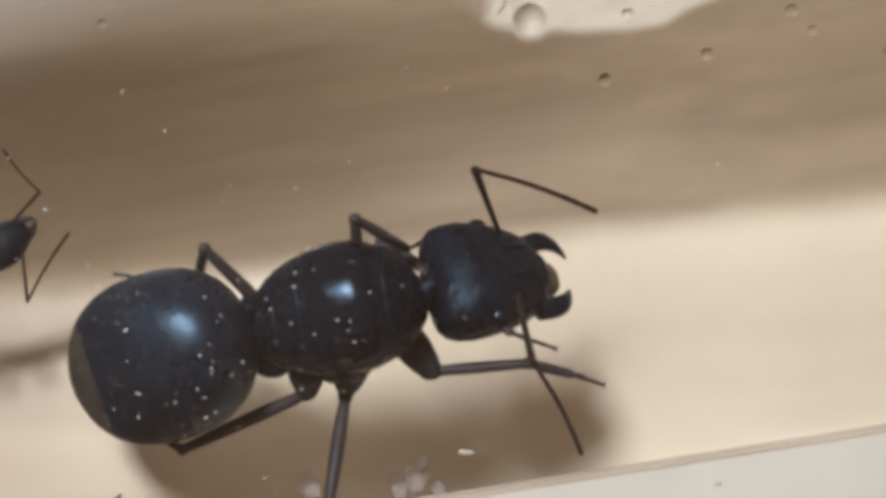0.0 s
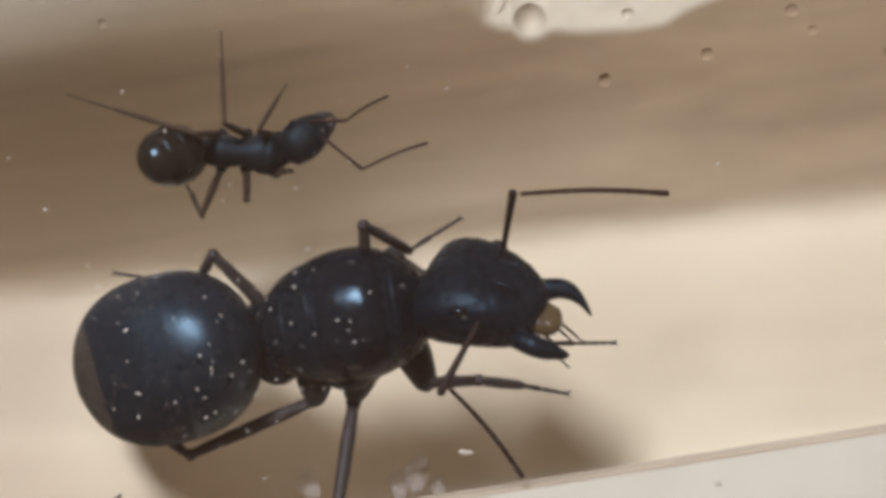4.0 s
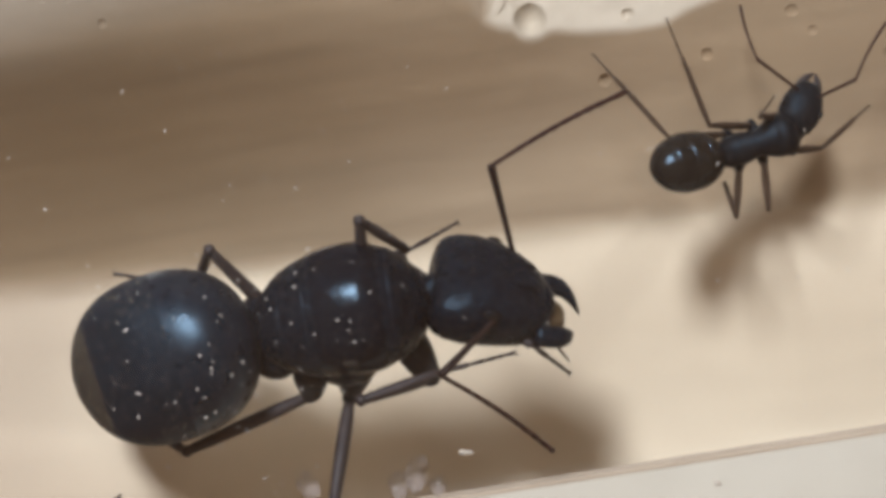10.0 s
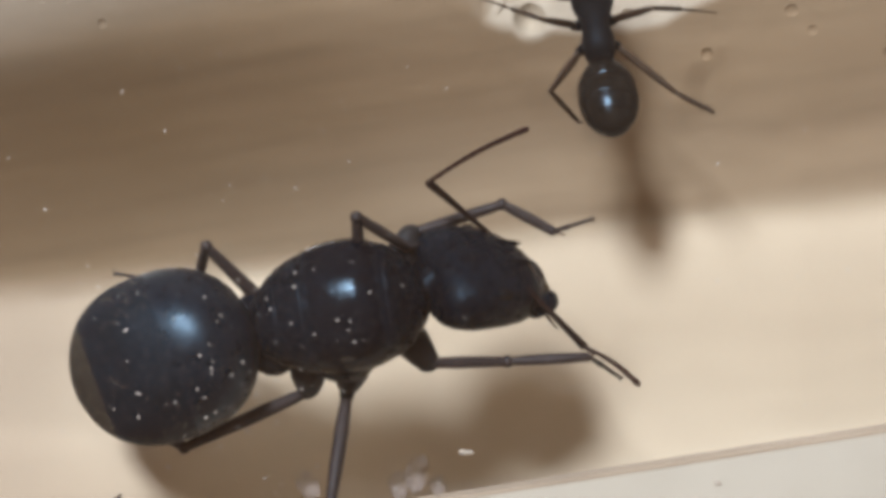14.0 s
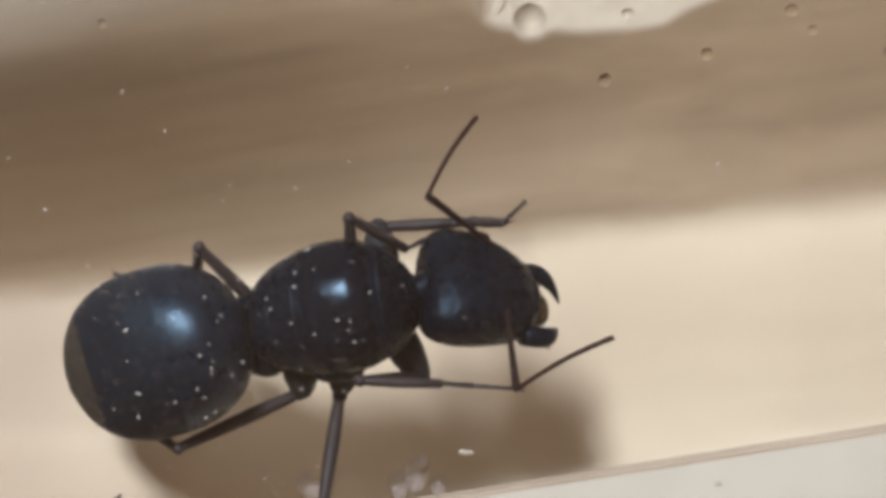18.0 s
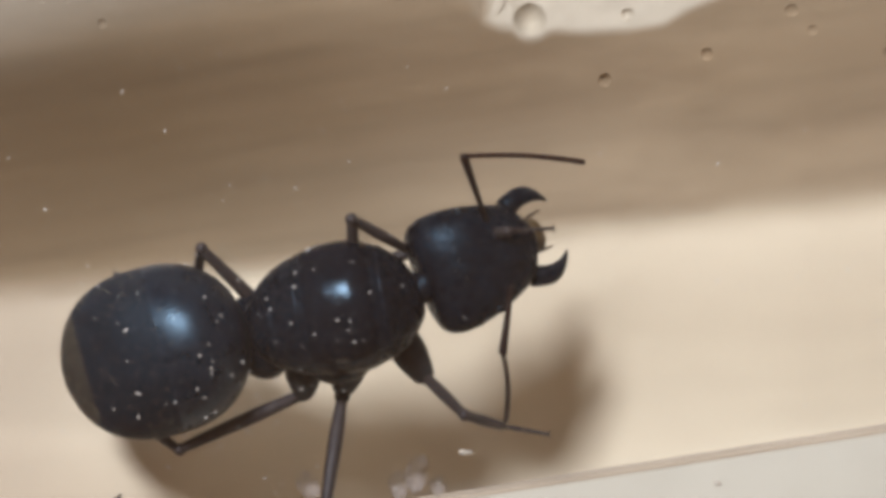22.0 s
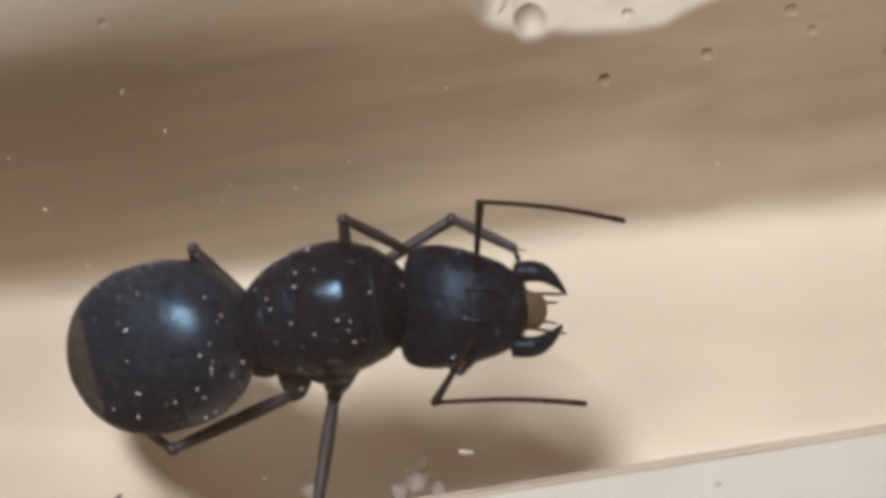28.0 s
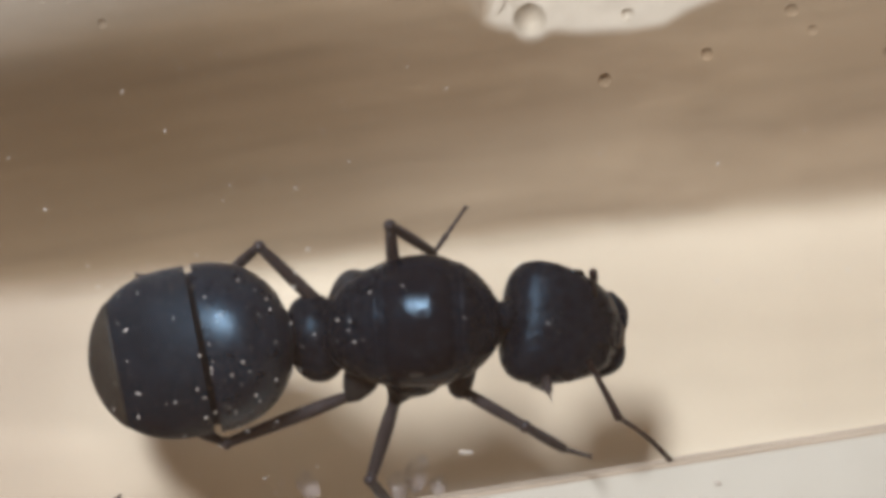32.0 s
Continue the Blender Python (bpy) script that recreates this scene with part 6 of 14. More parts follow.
    walk(Q["tarsus_middle_left"], [(0, at(2.2, 1.48, 1.93, 0, 50.4, 20)), (1, at(2.06, 1.66, 1.72, 0, 43.2, 23.6)), (2, at(2.05, 1.67, 1.72, 0, 42.9, 23.7)), (10, at(2.12, 1.53, 1.84, 0, 47.3, 21.2)), (12, at(2.17, 1.44, 1.94, 0, 50.9, 19.5)), (13, at(2.2, 1.46, 1.94, 0, 50.9, 19.7)), (14, at(2.16, 1.44, 1.93, 0, 50.6, 19.6)), (17, at(2.35, 1.4, 2.09, 0, 49.6, 18)), (18, at(2.31, 1.44, 2.03, 0, 49.9, 18.8)), (19, at(2.43, 1.5, 2.08, 0, 48.1, 19.1)), (19.75, at(2.23, 1.53, 1.92, 0, 49.9, 20.5)), (20, at(2.16, 1.53, 1.87, 0, 48.2, 21)), (22, at(2.27, 1.47, 1.98, 0, 50.2, 19.5)), (23, at(2.24, 1.5, 1.94, 0, 50.5, 20)), (25, at(2.35, 1.39, 2.1, 0, 49.7, 17.8)), (28, at(2.42, 1.45, 2.11, 0, 48.5, 18.3)), (29, at(2.37, 1.37, 2.14, 0, 49.6, 17.4)), (30, at(2.35, 1.41, 2.08, 0, 49.5, 18.2)), (31, at(2.23, 1.48, 1.95, 0, 50.6, 19.7)), (31.5, at(2.24, 1.51, 1.76, 0, 44.4, 23.8)), (31.7, at(1.76, 1.71, 1.78, 0, 45.1, 33.2)), (32, at(0.9, 1.91, 1.81, 0, 46.1, 52.2))])
    walk(Q["coxa_hind_left"], [(0, at(-1.2, 1.25, 1.95, 0, 27.1, -137.1)), (31, at(-1.2, 1.25, 1.95, 0, 27.1, -137.2)), (31.5, at(-1.2, 1.25, 1.95, 0, 28.5, -121.9)), (32, at(-1.2, 1.25, 1.95, 0, 18.3, -140.5))])
    walk(Q["femur_hind_left"], [(0, at(-1.42, -0.57, 1.2, 0, -25.1, 124.5)), (1, at(-1.42, -0.57, 1.2, 0, -25.1, 124.5)), (2, at(-1.42, -0.57, 1.2, 0, -25.1, 124.5)), (10, at(-1.42, -0.57, 1.2, 0, -25.1, 124.5)), (12, at(-1.42, -0.57, 1.2, 0, -25.1, 124.5)), (13, at(-1.42, -0.57, 1.2, 0, -25.1, 124.5)), (14, at(-1.42, -0.57, 1.2, 0, -25.1, 124.5)), (17, at(-1.42, -0.57, 1.2, 0, -25.1, 124.5)), (18, at(-1.42, -0.57, 1.2, 0, -25.1, 124.5)), (19, at(-1.42, -0.57, 1.2, 0, -25.1, 124.5)), (19.5, at(-1.42, -0.57, 1.2, 0, -25.1, 124.5)), (20, at(-1.42, -0.57, 1.2, 0, -25.1, 124.5)), (22, at(-1.42, -0.57, 1.2, 0, -25.1, 124.5)), (23, at(-1.42, -0.57, 1.2, 0, -25.1, 124.5)), (25, at(-1.42, -0.57, 1.2, 0, -25.1, 124.5)), (28, at(-1.42, -0.57, 1.2, 0, -25.1, 124.5)), (29, at(-1.42, -0.57, 1.2, 0, -25.1, 124.5)), (30, at(-1.42, -0.57, 1.2, 0, -25.1, 124.5)), (31, at(-1.42, -0.57, 1.2, 0, -25.1, 124.5)), (31.25, at(-1.42, -0.57, 1.2, 0, -25.1, 124.5)), (31.5, at(-1.51, -0.43, 1.28, 0, -23.9, 124.6)), (31.7, at(-1.57, -0.36, 1.32, 0, -23.3, 125.9)), (32, at(-1.58, -0.37, 1.32, 0, -23.3, 131.9))])
    walk(Q["tibia_hind_left"], [(0, at(-3.47, 2.41, 2.9, 0, 62.4, -119.5)), (1, at(-3.47, 2.41, 2.9, 0, 64.1, -135.4)), (2, at(-3.47, 2.41, 2.9, 0, 63.9, -135.5)), (10, at(-3.47, 2.41, 2.9, 0, 62.3, -126.1)), (12, at(-3.47, 2.41, 2.9, 0, 61, -120.2)), (13, at(-3.47, 2.41, 2.9, 0, 61.8, -119)), (14, at(-3.47, 2.41, 2.9, 0, 61, -120.7)), (17, at(-3.47, 2.41, 2.9, 0, 62.2, -108.5)), (18, at(-3.47, 2.41, 2.9, 0, 62.7, -111.7)), (19, at(-3.47, 2.41, 2.9, 0, 65.6, -104.6)), (19.5, at(-3.47, 2.41, 2.9, 0, 64.7, -114.8)), (20, at(-3.47, 2.41, 2.9, 0, 63.1, -123.9)), (22, at(-3.47, 2.41, 2.9, 0, 62.9, -115.4)), (23, at(-3.47, 2.41, 2.9, 0, 63.4, -118.3)), (25, at(-3.47, 2.41, 2.9, 0, 61.8, -108.4)), (28, at(-3.47, 2.41, 2.9, 0, 63.8, -104.1)), (29, at(-3.47, 2.41, 2.9, 0, 61.3, -106.8)), (30, at(-3.47, 2.41, 2.9, 0, 62.4, -108.6)), (31, at(-3.47, 2.41, 2.9, 0, 61.9, -117.1)), (31.25, at(-3.47, 2.41, 2.9, 0, 61.6, -119.2)), (31.5, at(-3.59, 2.58, 2.9, 0, 60.8, -106.2)), (31.7, at(-3.72, 2.62, 2.9, 0, 56.9, -122.7)), (32, at(-4.03, 2.36, 2.9, 0, 50.9, -144.8))])
    walk(Q["tarsus_hind_left"], [(0, at(-4.06, 1.36, 0.6, 0, 11.8, 162.4)), (1, at(-4.27, 1.62, 0.56, 0, 11.1, 162)), (2, at(-4.28, 1.61, 0.57, 0, 11.2, 162.1)), (10, at(-4.18, 1.43, 0.6, 0, 11.8, 162.4)), (12, at(-4.1, 1.32, 0.63, 0, 12.4, 162.7)), (13, at(-4.06, 1.34, 0.61, 0, 12, 162.5)), (14, at(-4.11, 1.33, 0.63, 0, 12.4, 162.7)), (17, at(-3.85, 1.26, 0.6, 0, 11.9, 162.4)), (18, at(-3.91, 1.3, 0.59, 0, 11.6, 162.3)), (19, at(-3.74, 1.37, 0.53, 0, 10.4, 161.7)), (19.5, at(-3.93, 1.4, 0.55, 0, 10.8, 161.9)), (20, at(-4.12, 1.44, 0.58, 0, 11.5, 162.2)), (22, at(-3.97, 1.34, 0.58, 0, 11.5, 162.2)), (23, at(-4.02, 1.39, 0.58, 0, 11.4, 162.1)), (25, at(-3.85, 1.25, 0.61, 0, 12, 162.5)), (28, at(-3.75, 1.3, 0.57, 0, 11.2, 162.1)), (29, at(-3.83, 1.22, 0.62, 0, 12.3, 162.6)), (30, at(-3.85, 1.27, 0.6, 0, 11.8, 162.4)), (31, at(-4.03, 1.32, 0.61, 0, 12, 163.2)), (31.25, at(-4.07, 1.33, 0.61, 0, 12.1, 163.4)), (31.5, at(-3.94, 1.36, 0.63, 0, 11.8, 164.9)), (31.7, at(-4.49, 1.42, 0.72, 0, 12.9, 168.4)), (32, at(-5.37, 1.42, 0.88, 0, 14.3, 173.2))])
    walk(Q["scape_right"], [(0, at(5.07, -0.23, 2.71, 0, -51.6, -87.9)), (0.25, at(4.98, -0.01, 2.77, 0, -45.9, -89.3)), (0.5, at(4.89, 0.2, 2.82, 0, -40.2, -90.8)), (0.75, at(4.67, -0.05, 3.33, 0, -42.8, -113.5)), (1, at(4.39, -0.16, 3.72, 0, -33.4, -131.4)), (1.25, at(4.51, 0.02, 3.74, 0, -36.4, -120)), (1.5, at(4.57, 0.21, 3.74, 0, -35.1, -107.3)), (1.75, at(4.89, 0.2, 3.29, 0, -40.1, -96.5)), (2, at(5.11, 0.2, 2.79, 0, -41.2, -81.5)), (2.25, at(5.01, 0.33, 2.94, 0, -40, -86.2)), (2.5, at(4.91, 0.45, 3.08, 0, -38.9, -90.2)), (2.75, at(5.08, 0.03, 2.82, 0, -46.9, -86.3)), (3, at(5.17, -0.39, 2.56, 0, -53.3, -78.6)), (3.25, at(4.7, -0.49, 3.26, 0, -51.6, -116.9)), (3.5, at(4.06, -0.41, 3.88, 0, -30, -136)), (5.5, at(4.2, 0.73, 3.97, 0, -11.9, -81.4)), (5.75, at(4.55, 0.51, 3.63, 0, -34.2, -90.5)), (6, at(4.81, 0.26, 3.26, 0, -44.8, -100.7)), (6.25, at(4.76, 0.52, 3.37, 0, -42.9, -94.9)), (6.5, at(4.7, 0.79, 3.44, 0, -38.8, -89.1)), (6.75, at(4.67, 0.27, 3.59, 0, -38.7, -111.6)), (7, at(4.49, -0.15, 3.71, 0, -27, -126.7)), (7.25, at(4.82, -0.21, 3.27, 0, -43, -109.2)), (7.5, at(5.08, -0.15, 2.76, 0, -43.4, -83.5)), (7.75, at(5.04, 0.08, 2.83, 0, -41.3, -82.6)), (8, at(4.98, 0.31, 2.91, 0, -38.2, -81.7)), (8.25, at(5.03, -0.08, 2.74, 0, -46.4, -87.3)), (8.5, at(5.03, -0.45, 2.56, 0, -52.9, -92.2)), (8.75, at(5.01, -0.09, 2.73, 0, -45.4, -90.3)), (9, at(4.94, 0.28, 2.89, 0, -36.3, -87.7)), (9.25, at(4.72, 0.15, 3.32, 0, -40.7, -114.1)), (9.5, at(4.46, 0.08, 3.67, 0, -29, -136)), (9.75, at(4.63, -0.14, 3.47, 0, -25.9, -141.4)), (10, at(4.78, -0.36, 3.22, 0, -20.7, -144)), (10.25, at(4.8, -0.5, 3, 0, -38.4, -126.9)), (10.5, at(4.86, -0.57, 2.62, 0, -39.2, -105.1)), (10.75, at(4.87, -0.21, 2.81, 0, -40.9, -95.3)), (11, at(4.83, 0.16, 2.99, 0, -43.6, -84.9)), (11.25, at(4.86, 0.1, 2.87, 0, -42.9, -94.1)), (11.5, at(4.89, 0.05, 2.75, 0, -41.2, -103.9)), (11.75, at(4.89, 0.12, 2.98, 0, -44.2, -98.4)), (12, at(4.89, 0.23, 3.15, 0, -44.9, -92.2)), (12.25, at(4.92, 0.28, 3.04, 0, -39, -96.5)), (12.5, at(4.95, 0.34, 2.92, 0, -32.1, -99.7)), (12.75, at(4.68, -0.03, 3.49, 0, -36.5, -113.3)), (13, at(4.33, -0.2, 3.91, 0, -32.4, -122.9)), (13.25, at(4.62, -0.29, 3.53, 0, -34.5, -122.2)), (13.5, at(4.86, -0.29, 3.07, 0, -34.8, -119.7)), (13.75, at(5, -0.08, 2.77, 0, -45.7, -87.7)), (14, at(5.09, 0.13, 2.44, 0, 21.9, -54.1)), (14.25, at(5.03, -0.27, 2.22, 0, -59.3, -53.9)), (14.5, at(4.92, -0.61, 1.86, 0, -78.1, -46.7)), (16.5, at(4.7, -0.34, 2.77, 0, -66.4, -60.4)), (16.75, at(4.68, -0.69, 2.54, 0, -62.2, -91.6)), (17, at(4.67, -0.94, 2.08, 0, -47.8, -109.4)), (17.25, at(4.91, -0.73, 1.95, 0, -58.8, -115.9)), (17.5, at(5.13, -0.5, 1.81, 0, -68.1, -126.1)), (17.75, at(5.03, -0.62, 2.32, 0, -59.3, -105.8)), (18, at(4.85, -0.67, 2.75, 0, -44.7, -92.7)), (18.25, at(4.78, -0.89, 2.64, 0, -49.6, -120.3)), (18.5, at(4.68, -1.1, 2.47, 0, -42.8, -145.5)), (18.75, at(4.75, -0.94, 2.72, 0, -40.6, -144.8)), (19, at(4.79, -0.76, 2.97, 0, -39.4, -143.4)), (19.25, at(4.59, -0.57, 3.29, 0, -38.9, -132.9)), (19.5, at(4.35, -0.37, 3.6, 0, -36.4, -122)), (19.75, at(4.72, -0.78, 2.96, 0, -56, -121)), (20, at(4.96, -1, 2.06, 0, -68.1, -106.2)), (20.25, at(4.85, -1.11, 2.2, 0, -62.8, -113.6)), (20.5, at(4.73, -1.2, 2.31, 0, -56.8, -118.9)), (20.75, at(4.8, -0.9, 2.48, 0, -55.7, -115.7)), (21, at(4.85, -0.57, 2.64, 0, -53.8, -111.8)), (21.25, at(5.04, -0.37, 2.29, 0, -45, -107.1)), (21.5, at(5.17, -0.16, 1.94, 0, -34, -101.9)), (21.75, at(5.13, -0.05, 2.18, 0, -42.6, -105.6)), (22, at(5.06, 0.05, 2.41, 0, -51.7, -108.2)), (22.25, at(5.04, 0.31, 3.09, 0, -43.7, -118.2)), (22.5, at(5.09, 0.73, 3.28, 0, -22.7, -123.9)), (22.75, at(4.74, 0.16, 3.7, 0, -26.3, -128)), (23, at(4.3, -0.29, 4.06, 0, -26.2, -129)), (23.25, at(4.71, -0.37, 3.75, 0, -39.7, -117)), (23.5, at(5.08, -0.3, 3.38, 0, -41.7, -99.6)), (23.75, at(4.86, 0.15, 3.76, 0, -35.8, -104.1)), (24, at(4.58, 0.6, 4.07, 0, -29, -106.2)), (24.25, at(4.58, -0.03, 3.99, 0, -37.6, -116.2)), (24.5, at(4.52, -0.66, 3.86, 0, -43.3, -126.9)), (24.75, at(4.75, -0.92, 3.23, 0, -45.4, -129.4)), (25, at(4.83, -1, 2.42, 0, -45.5, -125.7)), (25.25, at(4.97, -0.77, 2.4, 0, -53.1, -106)), (25.5, at(5.1, -0.53, 2.36, 0, -52.9, -82.6)), (27.5, at(3.61, -0.81, 4.26, 0, -43.5, -142.7)), (27.75, at(3.73, -1.14, 3.98, 0, -49.8, -138.4)), (28, at(3.94, -1.35, 3.56, 0, -50.5, -132.2)), (28.25, at(4.37, -1.32, 3.02, 0, -53, -127.6)), (28.5, at(4.66, -1.24, 2.43, 0, -55.7, -117.9)), (28.75, at(4.66, -0.99, 2.74, 0, -51.1, -117.6)), (29, at(4.64, -0.69, 3, 0, -46, -116.1)), (29.5, at(4.38, -0.19, 3.65, 0, -38.3, -118.2)), (29.75, at(4.65, -0.22, 3.35, 0, -38.4, -115.9)), (30, at(4.88, -0.24, 3.03, 0, -39, -112.2)), (30.25, at(4.58, 0.28, 3.64, 0, -34, -113.1)), (30.5, at(4.09, 0.78, 4.11, 0, 25.5, -109.1)), (30.75, at(4.16, 0.14, 4.1, 0, -32.6, -122.5)), (31, at(4.07, -0.46, 4.09, 0, -32, -131.6)), (31.25, at(4.01, -0.66, 4.11, 0, -32.6, -139.2)), (31.5, at(3.98, -0.88, 4.09, 0, -32.1, -147.5)), (31.7, at(4.88, -0.84, 3.04, 0, -33.9, -122.2)), (32, at(5.16, -1.4, 2.1, 0, -58.4, -68.2))])
